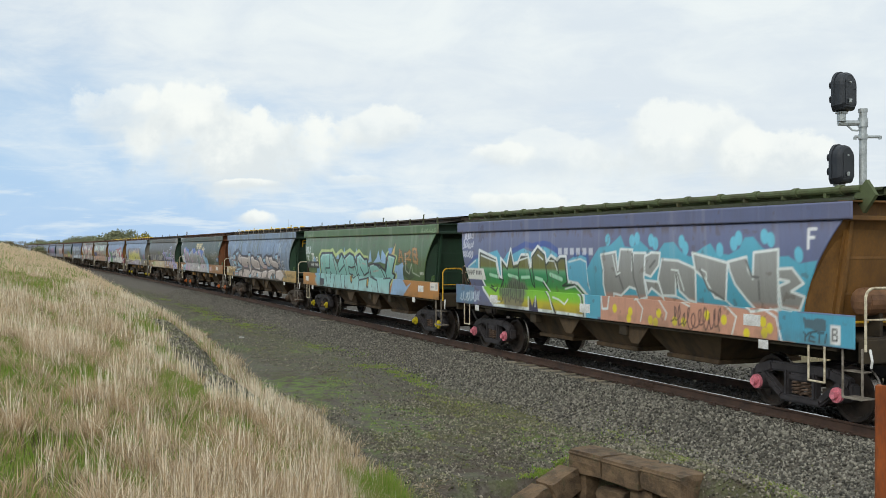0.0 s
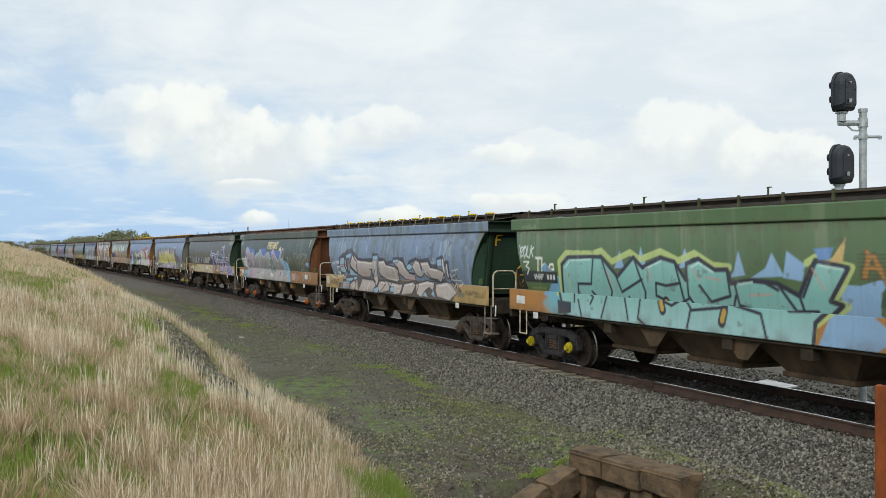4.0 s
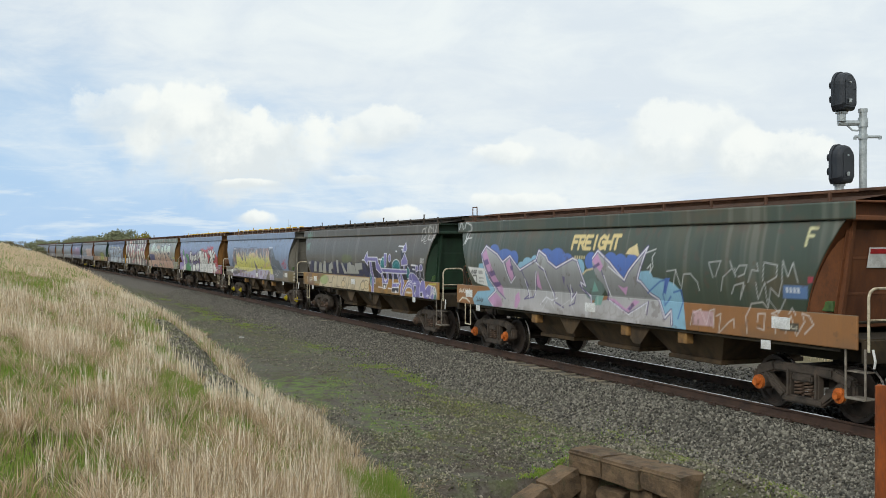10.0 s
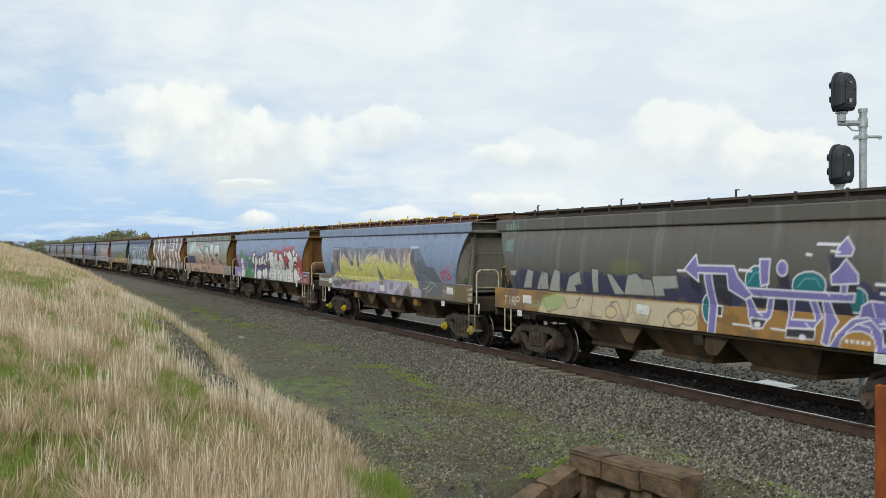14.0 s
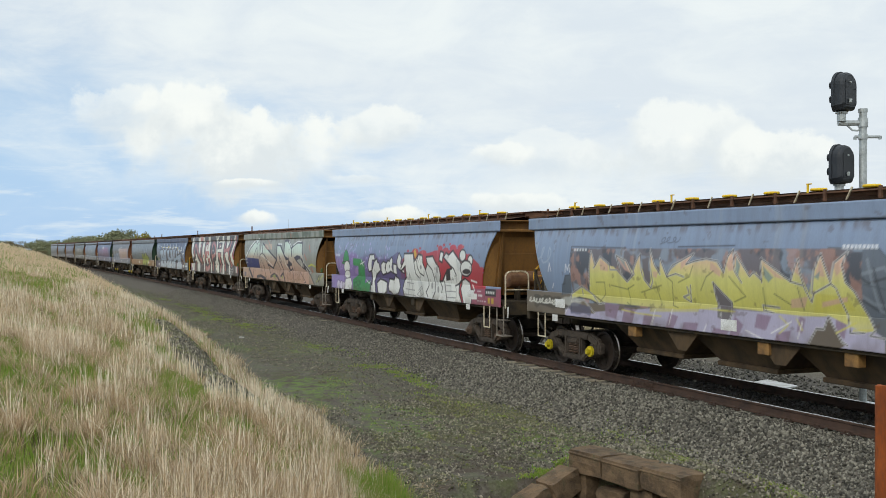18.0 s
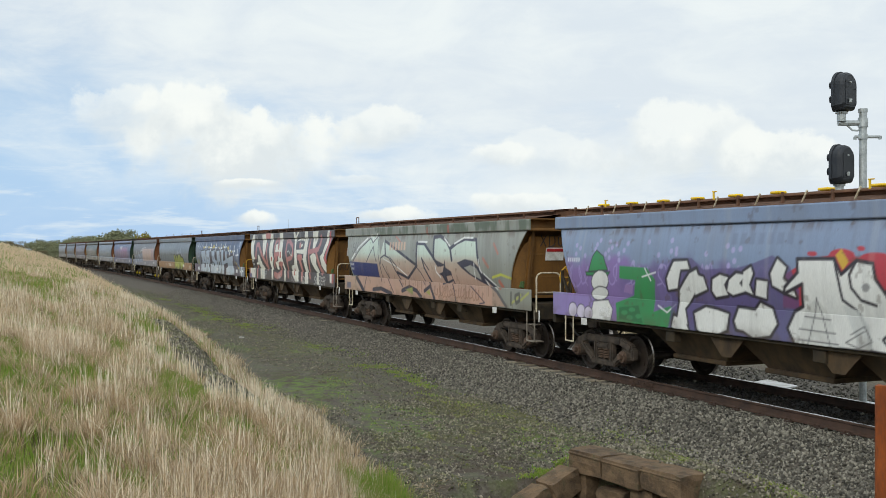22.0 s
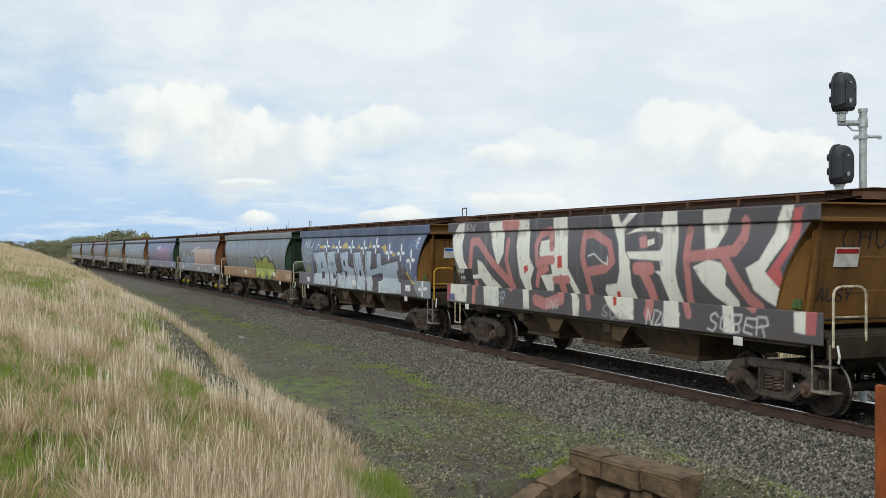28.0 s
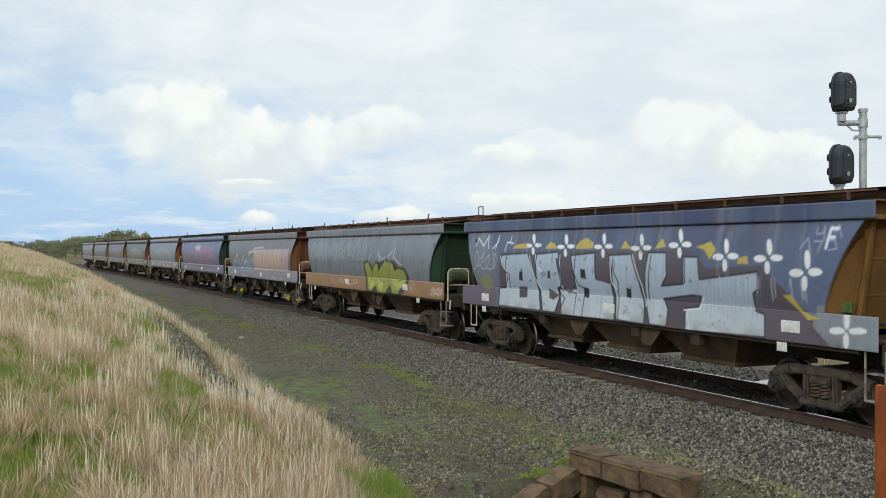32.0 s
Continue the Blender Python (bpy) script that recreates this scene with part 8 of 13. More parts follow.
    for q in ([(3.9, 2.62), (4.33, 2.61)], [(5.01, 2.07), (5.35, 2.06)], [(2.21, 2.21), (2.5, 2.2)], [(0.58, 2.17), (0.77, 2.17)], [(3.7, 2.47), (3.79, 2.46)], [(5.09, 1.95), (5.24, 1.94)],):
        p.line(q, 0.042, W)
    for q in ([(1.96, 1.33), (2.44, 1.32)], [(2.87, 1.32), (3.18, 1.31)], [(4.17, 2.52), (4.35, 2.5)],):
        p.line(q, 0.028, W)
    p.tag("BES", 5.69, 5.96, 2.14, 2.25, (206, 204, 200), 0.028, 0.8)
    p.tag("CHEW", 5.56, 6.61, 2.78, 3.14, (206, 202, 196), 0.03)
    for q in ([(5.8, 2.73), (6.03, 2.77)], [(5.89, 2.69), (6.01, 2.69)],):
        p.line(q, 0.015, (206, 202, 196))
    p.word("VHGF", -5.9, -5.6, 1.95, 2.03, 0.02, (214, 214, 210), None, 0, None, 0, 0, 0)
    p.scrawl(-6.3, -5.6, 2.9, 3.2, (128, 172, 150), 12, 0.03, 0.8)
    p.scrawl(-6.2, -5.8, 2.45, 2.8, (128, 172, 150), 10, 0.03, 0.7)
    p.tag("TIRP", -6.4, -5.6, 1.25, 1.42, (214, 206, 190), 0.03)
    p.rect(-5.3, -4.6, 1.2, 1.38, (150, 146, 110), 0.8, 0, 0.1)
    p.soft(-4.0, 1.4, 0.6, 0.2, (120, 170, 74), 0.5)
    p.scrawl(6.3, 6.7, 1.2, 1.5, (230, 226, 214), 8, 0.03, 0.9)
    p.line([(6.2, 1.55), (6.7, 1.57)], 0.03, (206, 200, 60), 0.9)


def paint_blue_yellow(p):
    p.weather((126, 134, 150), 0.2, 0.04)
    sill_coat(p, (112, 102, 90))
    n = value_noise(p.x * 3.0, p.z * 2.2, 51, 4)
    yel = ramp_colours((1.3, (196, 188, 150)), (1.66, (206, 200, 108)), (2.05, (208, 204, 126)), (2.25, (216, 196, 146)), (2.5, (220, 180, 160)))
    K, W, LIL, MAU, ROSE = (54, 48, 54), (226, 224, 222), (178, 172, 196), (142, 120, 142), (206, 166, 152)
    block = p.edge(np.maximum(np.abs(p.x - (-0.845)) - 3.945, np.maximum(p.z - 2.55, 1.45 - p.z)))
    p.poly([(2.44, 2.58), (3.39, 2.55), (4.03, 2.02), (4.55, 2.01), (4.98, 1.6), (5.04, 1.27), (2.97, 1.26), (2.38, 1.33)], (98, 104, 112), 0.85)
    for q in ([(2.6, 2.5), (3.1, 2.2), (3.5, 2.3), (3.9, 1.9)], [(2.7, 2.1), (3.3, 1.8), (3.9, 1.75), (4.6, 1.5)], [(3.2, 2.4), (3.4, 1.7), (4.2, 1.6)]):
        p.line(q, 0.05, (138, 146, 156), 0.7)
        p.line([(x + 0.12, z - 0.12) for x, z in q], 0.035, (60, 62, 70), 0.7)
    p.poly([(-5.03, 1.99), (-4.74, 2), (-4.86, 1.61), (-5.29, 1.57), (-5.16, 1.81)], (92, 100, 110), 0.9)
    p.mix(block * 0.92, (112, 104, 108))
    p.mix(block * smooth(n, 0.5, 0.6) * 0.8, (74, 80, 90))
    p.mix(block * smooth(value_noise(p.x * 2.4, p.z * 3.5, 53, 3), 0.55, 0.66) * 0.7, (146, 160, 178))
    p.mix(block * smooth(value_noise(p.x * 4, p.z * 3, 52, 4), 0.56, 0.66) * 0.6, (178, 136, 122))
    for q in ([(-4.79, 2.59), (-2.75, 2.56)], [(-4.79, 2.59), (-4.84, 2), (-5.03, 1.98), (-5.07, 1.81), (-5.2, 1.79), (-5.26, 1.57)], [(-1.11, 2.58), (0.4, 2.6)],):
        p.line(q, 0.028, (66, 70, 80), 0.8)
    p.line([(3.39, 2.55), (4.03, 2.02), (4.55, 2.01), (4.98, 1.6), (5.79, 1.6)], 0.021, (70, 76, 84), 0.8)
    for q in ([(3.56, 2.27), (3.65, 2.08), (4.12, 1.81), (4.12, 1.57)], [(4.29, 2), (4.5, 1.64), (4.9, 1.57)], [(3.69, 2.46), (3.93, 2.08)], [(3.15, 2.06), (3.7, 1.98)],):
        p.line(q, 0.022, (74, 82, 92), 0.55)
    p.poly([(-5.14, 1.3), (-4.45, 1.45), (-3.96, 1.28), (-0.38, 1.6), (0.35, 1.57), (2.12, 1.56), (2.88, 1.61), (3.44, 1.34), (3.44, 0.89), (-5.14, 1.12)], LIL, 0.95)
    p.poly([(4.97, 1.56), (6.7, 1.57), (6.92, 1.49), (6.92, 1.09), (4.97, 1.22)], (128, 116, 106), 0.85)
    p.poly([(5.79, 1.58), (7.12, 1.62), (7.12, 1.07), (5.79, 1.2)], (112, 94, 52), 0.9)
    p.poly([(-3.58, 1.49), (-3.05, 1.46), (-3.17, 1.19), (-3.54, 1.22)], MAU, 0.9)
    p.poly([(-2.88, 1.42), (-2.49, 1.41), (-2.63, 1.11), (-2.97, 1.14)], MAU, 0.9)
    p.poly([(-2.21, 1.35), (-1.86, 1.32), (-2.03, 1), (-2.31, 1.03)], MAU, 0.9)
    p.poly([(-1.42, 1.4), (-1.17, 1.36), (-1.34, 1.1), (-1.54, 1.14)], MAU, 0.9)
    p.poly([(-1.01, 1.27), (-0.6, 1.28), (-0.69, 1.05), (-1.09, 1.07)], MAU, 0.9)
    p.poly([(-0.2, 1.23), (0.21, 1.22), (0.06, 0.97), (-0.29, 0.99)], MAU, 0.9)
    p.poly([(0.35, 1.46), (0.56, 1.33), (0.42, 1.1), (0.21, 1.12)], MAU, 0.9)
    p.poly([(0.89, 1.53), (1.22, 1.51), (1.09, 1.28), (0.83, 1.31)], MAU, 0.9)
    p.poly([(1.34, 1.26), (1.65, 1.32), (1.59, 1.11), (1.28, 1.12)], MAU, 0.9)
    p.poly([(1.83, 1.55), (1.95, 1.51), (1.89, 1.3), (1.77, 1.31)], MAU, 0.9)
    p.poly([(2.56, 1.55), (2.77, 1.53), (2.72, 1.28), (2.54, 1.35)], MAU, 0.9)
    p.poly([(-4.91, 1.42), (-4.63, 1.52), (-4.36, 1.49), (-3.96, 1.24), (-4.91, 1.23)], (120, 108, 92))
    p.poly([(2.03, 1.23), (2.17, 1.39), (2.32, 1.41), (2.41, 1.57), (2.58, 1.35), (2.73, 1.19), (2.56, 1.09), (2.03, 1.13)], (104, 94, 84))
    p.poly([(-4.03, 1.98), (-4, 2.5), (-3.84, 2.21), (-3.64, 2.37), (-3.3, 2.22), (-3.13, 2.2), (-2.69, 1.93), (-2.48, 2.05), (-3.07, 2.42), (-2.67, 2.29), (-2.41, 2.05), (-2.44, 2.15), (-2.25, 2.45), (-2.18, 2.19), (-1.99, 1.88), (-1.91, 1.96), (-1.93, 2.5), (-1.75, 2.2), (-1.61, 2.13), (-1.62, 2.37), (-1.41, 2.07), (-1.23, 2.21), (-0.99, 2.34), (-0.64, 2.46), (-0.81, 2.3), (-0.29, 2.36), (-0.02, 2.33), (0.16, 2.14), (0.21, 2.32), (0.38, 2.54), (0.44, 2.28), (0.47, 2.46), (0.8, 2.13), (0.96, 2.18), (1.08, 2.05), (1.06, 2.4), (1.73, 2.05), (1.87, 2.4), (1.95, 2.14), (2.09, 1.89), (2.2, 2.23), (2.32, 2.47), (2.51, 2.07), (2.58, 2.35), (2.83, 2.5), (2.75, 2.28), (2.81, 2.08), (2.96, 1.95), (3.28, 1.44), (3.08, 1.39), (2.45, 1.58), (1.89, 1.55), (1.15, 1.57), (0.21, 1.59), (-1.17, 1.48), (-3.66, 1.49), (-3.79, 1.54), (-4.13, 1.64)], yel)
    p.poly([(-4.86, 1.61), (-4.39, 1.77), (-4.04, 1.64), (-3.62, 1.48), (-3.79, 1.45), (-4.11, 1.52), (-4.56, 1.55), (-4.86, 1.49)], yel, 1, K, 0.023)
    p.poly([(-2.03, 1.47), (-0.53, 1.59), (-0.6, 1.47), (-2.03, 1.39)], (200, 190, 84), 0.6)
    p.poly([(2.23, 1.9), (2.83, 1.88), (2.95, 1.69), (2.12, 1.61)], (200, 190, 84), 0.6)
    p.poly([(-3.07, 2.4), (-2.66, 2.28), (-2.52, 2.08), (-2.76, 2.15)], ROSE, 0.75)
    p.poly([(-3.63, 2.33), (-3.34, 2.22), (-3.34, 2.11), (-3.63, 2.13)], ROSE, 0.75)
    p.poly([(-1.83, 2.14), (-1.68, 2.13), (-1.72, 2.02), (-1.84, 2.04)], ROSE, 0.75)
    p.poly([(-0.99, 2.32), (-0.67, 2.44), (-0.83, 2.3), (-0.99, 2.18)], ROSE, 0.75)
    p.poly([(-0.17, 2.33), (0.1, 2.18), (0.07, 2.09), (-0.19, 2.2)], ROSE, 0.75)
    p.poly([(0.24, 2.28), (0.38, 2.48), (0.44, 2.21), (0.3, 2.19)], ROSE, 0.75)
    p.poly([(1.11, 2.34), (1.61, 2.08), (1.37, 2.12)], ROSE, 0.75)
    p.poly([(1.79, 2.22), (1.87, 2.35), (1.92, 2.14)], ROSE, 0.75)
    p.poly([(2.22, 2.15), (2.33, 2.39), (2.42, 2.15)], ROSE, 0.75)
    p.poly([(2.59, 2.31), (2.81, 2.48), (2.73, 2.24), (2.64, 2.16)], ROSE, 0.75)
    p.poly([(1.69, 1.79), (2.06, 1.85), (1.96, 1.68), (1.66, 1.66)], ROSE, 0.75)
    p.poly([(2.33, 1.78), (2.83, 1.88), (2.82, 1.81), (2.31, 1.7)], ROSE, 0.75)
    p.poly([(-3.03, 2.42), (-2.78, 2.32), (-2.66, 2.15)], (120, 146, 150), 0.8)
    p.poly([(0.47, 2.42), (0.58, 2.28), (0.52, 2.1), (0.47, 2.19)], (120, 146, 150), 0.8)
    p.poly([(1.11, 2.29), (1.34, 2.11), (1.23, 2.03), (1.14, 2.12)], (120, 146, 150), 0.8)
    p.poly([(2.2, 2.14), (2.33, 2.23), (2.29, 2.1)], (120, 146, 150), 0.8)
    p.poly([(-0.14, 1.99), (0.02, 1.9), (0.31, 1.68), (0.29, 1.5), (0.18, 1.35), (-0.08, 1.41), (-0.08, 1.71)], (112, 106, 110))
    p.poly([(-2.18, 2.34), (-1.97, 2.4), (-1.95, 1.94), (-2.09, 1.93)], (112, 106, 110))
    for q in ([(-4.07, 1.81), (-4.07, 1.98), (-4, 2.5), (-3.8, 2.22), (-3.88, 2.16)], [(-3.8, 2.22), (-3.64, 2.39), (-3.3, 2.25), (-3.26, 2.14), (-3.02, 2.14), (-2.69, 1.92), (-2.44, 2.07), (-2.48, 2.05)], [(-2.48, 2.05), (-2.71, 2.32), (-3.07, 2.42), (-2.86, 2.07)], [(-2.48, 2.09), (-2.37, 2.32), (-2.25, 2.45), (-2.21, 2.16), (-2.12, 1.98), (-1.93, 1.83), (-1.85, 1.96), (-1.92, 2.24), (-1.93, 2.55)], [(-1.92, 2.5), (-1.78, 2.25), (-1.61, 2.09)], [(-1.62, 2.37), (-1.41, 2.05), (-1.14, 2.11), (-0.91, 2.06)],):
        p.line(q, 0.034, W)
    for q in ([(-1.41, 2.07), (-1.23, 2.26), (-0.99, 2.34), (-0.64, 2.47), (-0.84, 2.28)], [(-0.84, 2.28), (-0.59, 2.34), (-0.29, 2.38), (0.01, 2.34), (0.17, 2.16), (0.26, 2.42), (0.38, 2.54), (0.44, 2.19), (0.6, 2.01)], [(0.45, 2.48), (0.8, 2.11), (0.9, 2.18), (1.08, 2.06)], [(1.08, 2.03), (1.06, 2.4), (1.71, 2.06), (1.96, 2.01)], [(1.71, 2.06), (1.87, 2.4), (1.92, 2.18), (2, 1.97), (2.12, 1.77), (2.18, 1.9), (2.53, 2.05), (2.61, 2)], [(2.14, 1.9), (2.2, 2.23), (2.32, 2.48), (2.53, 2.06)],):
        p.line(q, 0.034, W)
    for q in ([(2.53, 2.11), (2.59, 2.35), (2.83, 2.51), (2.74, 2.32), (2.81, 2.08), (2.96, 1.96), (3.28, 1.44), (3.18, 1.36), (3.44, 1.34)], [(-0.12, 1.99), (-0.08, 1.73), (0.01, 1.43)], [(-0.12, 1.99), (0.31, 1.68), (0.29, 1.5), (0.21, 1.35)], [(-5.02, 1.36), (-4.86, 1.61), (-4.39, 1.78), (-4.4, 1.6)], [(-4.39, 1.78), (-4.04, 1.64), (-3.79, 1.45), (-3.58, 1.48)], [(-4.86, 1.46), (-4.36, 1.49), (-3.96, 1.26)],):
        p.line(q, 0.034, W)
    for q in ([(-0.84, 1.89), (-0.8, 1.76), (-0.98, 1.71), (-0.78, 1.63), (-0.74, 1.92)], [(1.28, 1.56), (1.05, 1.59), (1.04, 1.67), (1.41, 1.65)], [(2.63, 1.98), (2.78, 1.64), (2.83, 1.37), (3.08, 1.39)], [(2, 1.14), (2.17, 1.39), (2.32, 1.39), (2.41, 1.58), (2.67, 1.24), (2.77, 1.19)],):
        p.line(q, 0.034, W)
    for q in ([(-4.07, 1.81), (-4.07, 1.98), (-4, 2.5), (-3.8, 2.22), (-3.88, 2.16)], [(-3.8, 2.22), (-3.64, 2.39), (-3.3, 2.25), (-3.26, 2.14), (-3.02, 2.14), (-2.69, 1.92), (-2.44, 2.07), (-2.48, 2.05)], [(-2.48, 2.05), (-2.71, 2.32), (-3.07, 2.42), (-2.86, 2.07)], [(-2.48, 2.09), (-2.37, 2.32), (-2.25, 2.45), (-2.21, 2.16), (-2.12, 1.98), (-1.93, 1.83), (-1.85, 1.96), (-1.92, 2.24), (-1.93, 2.55)], [(-1.92, 2.5), (-1.78, 2.25), (-1.61, 2.09)], [(-1.62, 2.37), (-1.41, 2.05), (-1.14, 2.11), (-0.91, 2.06)],):
        p.line(q, 0.019, K)
    for q in ([(-1.41, 2.07), (-1.23, 2.26), (-0.99, 2.34), (-0.64, 2.47), (-0.84, 2.28)], [(-0.84, 2.28), (-0.59, 2.34), (-0.29, 2.38), (0.01, 2.34), (0.17, 2.16), (0.26, 2.42), (0.38, 2.54), (0.44, 2.19), (0.6, 2.01)], [(0.45, 2.48), (0.8, 2.11), (0.9, 2.18), (1.08, 2.06)], [(1.08, 2.03), (1.06, 2.4), (1.71, 2.06), (1.96, 2.01)], [(1.71, 2.06), (1.87, 2.4), (1.92, 2.18), (2, 1.97), (2.12, 1.77), (2.18, 1.9), (2.53, 2.05), (2.61, 2)], [(2.14, 1.9), (2.2, 2.23), (2.32, 2.48), (2.53, 2.06)],):
        p.line(q, 0.019, K)
    for q in ([(2.53, 2.11), (2.59, 2.35), (2.83, 2.51), (2.74, 2.32), (2.81, 2.08), (2.96, 1.96), (3.28, 1.44), (3.18, 1.36), (3.44, 1.34)], [(-0.12, 1.99), (-0.08, 1.73), (0.01, 1.43)], [(-0.12, 1.99), (0.31, 1.68), (0.29, 1.5), (0.21, 1.35)], [(-5.02, 1.36), (-4.86, 1.61), (-4.39, 1.78), (-4.4, 1.6)], [(-4.39, 1.78), (-4.04, 1.64), (-3.79, 1.45), (-3.58, 1.48)], [(-4.86, 1.46), (-4.36, 1.49), (-3.96, 1.26)],):
        p.line(q, 0.019, K)
    for q in ([(-0.84, 1.89), (-0.8, 1.76), (-0.98, 1.71), (-0.78, 1.63), (-0.74, 1.92)], [(1.28, 1.56), (1.05, 1.59), (1.04, 1.67), (1.41, 1.65)], [(2.63, 1.98), (2.78, 1.64), (2.83, 1.37), (3.08, 1.39)], [(2, 1.14), (2.17, 1.39), (2.32, 1.39), (2.41, 1.58), (2.67, 1.24), (2.77, 1.19)],):
        p.line(q, 0.019, K)
    for q in ([(-3.26, 1.84), (-2.72, 1.78), (-2.47, 1.87)], [(-2.68, 1.81), (-2.66, 1.48), (-2.78, 1.53)], [(-2.26, 1.74), (-1.6, 1.89)], [(-1.41, 2.05), (-1.25, 1.96), (-1.31, 1.55), (-1.17, 1.51)], [(-3.81, 1.88), (-3.49, 1.89), (-3.52, 1.66), (-3.75, 1.49)], [(-0.47, 1.84), (-0.29, 2.08), (-0.1, 2.18)],):
        p.line(q, 0.018, (84, 92, 60), 0.85)
    for q in ([(0.3, 2.1), (0.67, 1.79), (0.37, 1.69)], [(1.1, 1.94), (1.1, 1.61)], [(1.34, 1.86), (1.67, 1.71)], [(1.86, 1.97), (1.94, 1.64)], [(-1.08, 1.96), (-0.75, 2.07), (-0.65, 2.26)], [(-1.77, 1.94), (-1.65, 1.54)],):
        p.line(q, 0.018, (84, 92, 60), 0.85)
    for q in ([(-2.97, 1.38), (-2.4, 1.34), (-1.68, 1.33)], [(-0.61, 1.54), (0.35, 1.53)], [(1.4, 1.52), (1.59, 1.4), (1.4, 1.26)], [(1.77, 1.5), (1.89, 1.34)], [(2.56, 1.35), (2.93, 1.52)], [(2.88, 1.41), (3.23, 1.44)],):
        p.line(q, 0.027, (206, 198, 96), 0.8)
    for q in ([(-1.89, 1.32), (-2.03, 1), (-2.12, 0.97)], [(-1.86, 1.44), (-2.03, 1.1)], [(-0.38, 1.27), (-0.53, 1.02)], [(1.89, 1.47), (1.79, 1.21)], [(0.62, 1.25), (1.02, 1.14)], [(-5.14, 1.18), (-4.86, 1.47)],):
        p.line(q, 0.018, W)
    for q in ([(-1.34, 1.47), (-1.44, 1.2)], [(1.22, 1.25), (1.65, 1.45)],):
        p.line(q, 0.018, W)
    for q in ([(3.79, 1.18), (3.85, 1.42), (3.61, 1.4)], [(3.85, 1.42), (4.09, 1.57), (4.32, 1.58), (4.44, 1.53), (4.21, 1.44), (3.94, 1.31)],):
        p.line(q, 0.022, (206, 204, 200))
    p.line([(3.76, 1.13), (3.88, 1.32), (3.76, 1.41), (4.06, 1.57), (4.35, 1.59), (4.44, 1.53), (4.24, 1.44), (4, 1.28)], 0.012, K)
    for q in ([(4.97, 1.89), (5.24, 1.94), (4.96, 1.84), (5.12, 1.67)], [(5.12, 2.07), (5.13, 1.72), (5.35, 1.99), (5.25, 1.68)], [(5.23, 1.9), (5.44, 2.03), (5.61, 2.08), (5.57, 1.95), (5.29, 1.86)], [(5.68, 1.91), (5.47, 1.82), (5.36, 1.77), (5.51, 1.69), (5.71, 1.79), (5.51, 1.86)], [(5.29, 1.68), (5.71, 1.79)],):
        p.line(q, 0.026, (192, 48, 58))
    p.bars(2.73, 3.39, 2.55, 2.61, (226, 226, 230), 9, 0.85)
    p.bars(-4.68, -4.13, 2.5, 2.55, (226, 226, 230), 5, 0.7)
    for q in ([(-5.75, 2.06), (-5.69, 2.23), (-5.63, 2.07)], [(-5.02, 2.05), (-4.99, 2.22), (-4.92, 2.1), (-4.84, 2.22), (-4.83, 2.06)], [(-5.64, 1.7), (-5.56, 1.8)],):
        p.line(q, 0.024, (226, 226, 230), 0.9)
    p.scrawl(-6.49, -5.62, 2.19, 2.68, (206, 214, 220), 6, 0.038, 0.25)
    p.scrawl(-1.64, -1.12, 2.63, 2.76, (70, 76, 88), 7, 0.02, 0.7)
    p.scrawl(3.93, 4.96, 2.55, 2.74, (70, 76, 88), 6, 0.015, 0.35)
    p.scrawl(6.62, 6.92, 1.46, 1.55, (214, 212, 200), 8, 0.014, 0.95)
    p.scrawl(6.64, 6.96, 1.35, 1.41, (214, 212, 200), 8, 0.014, 0.95)
    p.poly([(6.65, 1.31), (6.98, 1.32), (6.98, 1.2), (6.65, 1.19)], (160, 150, 140), 0.5)
    p.scrawl(6.62, 6.96, 1.21, 1.29, (214, 212, 200), 8, 0.014, 0.95)
    p.scrawl(5.04, 5.85, 1.35, 1.47, (206, 204, 198), 12, 0.014, 0.7)
    p.rect(-6.5, -4.9, 1.28, 1.52, (56, 54, 50), 0.7, 0, 0.15)
    p.scrawl(-6.75, -5.2, 1.34, 1.47, (222, 220, 210), 22, 0.03, 0.9)
    p.soft(-4.9, 1.45, 0.5, 0.12, (196, 196, 190), 0.6)
    p.rect(-4.9, -4.1, 1.2, 1.4, (82, 84, 112), 0.7, 0, 0.1)


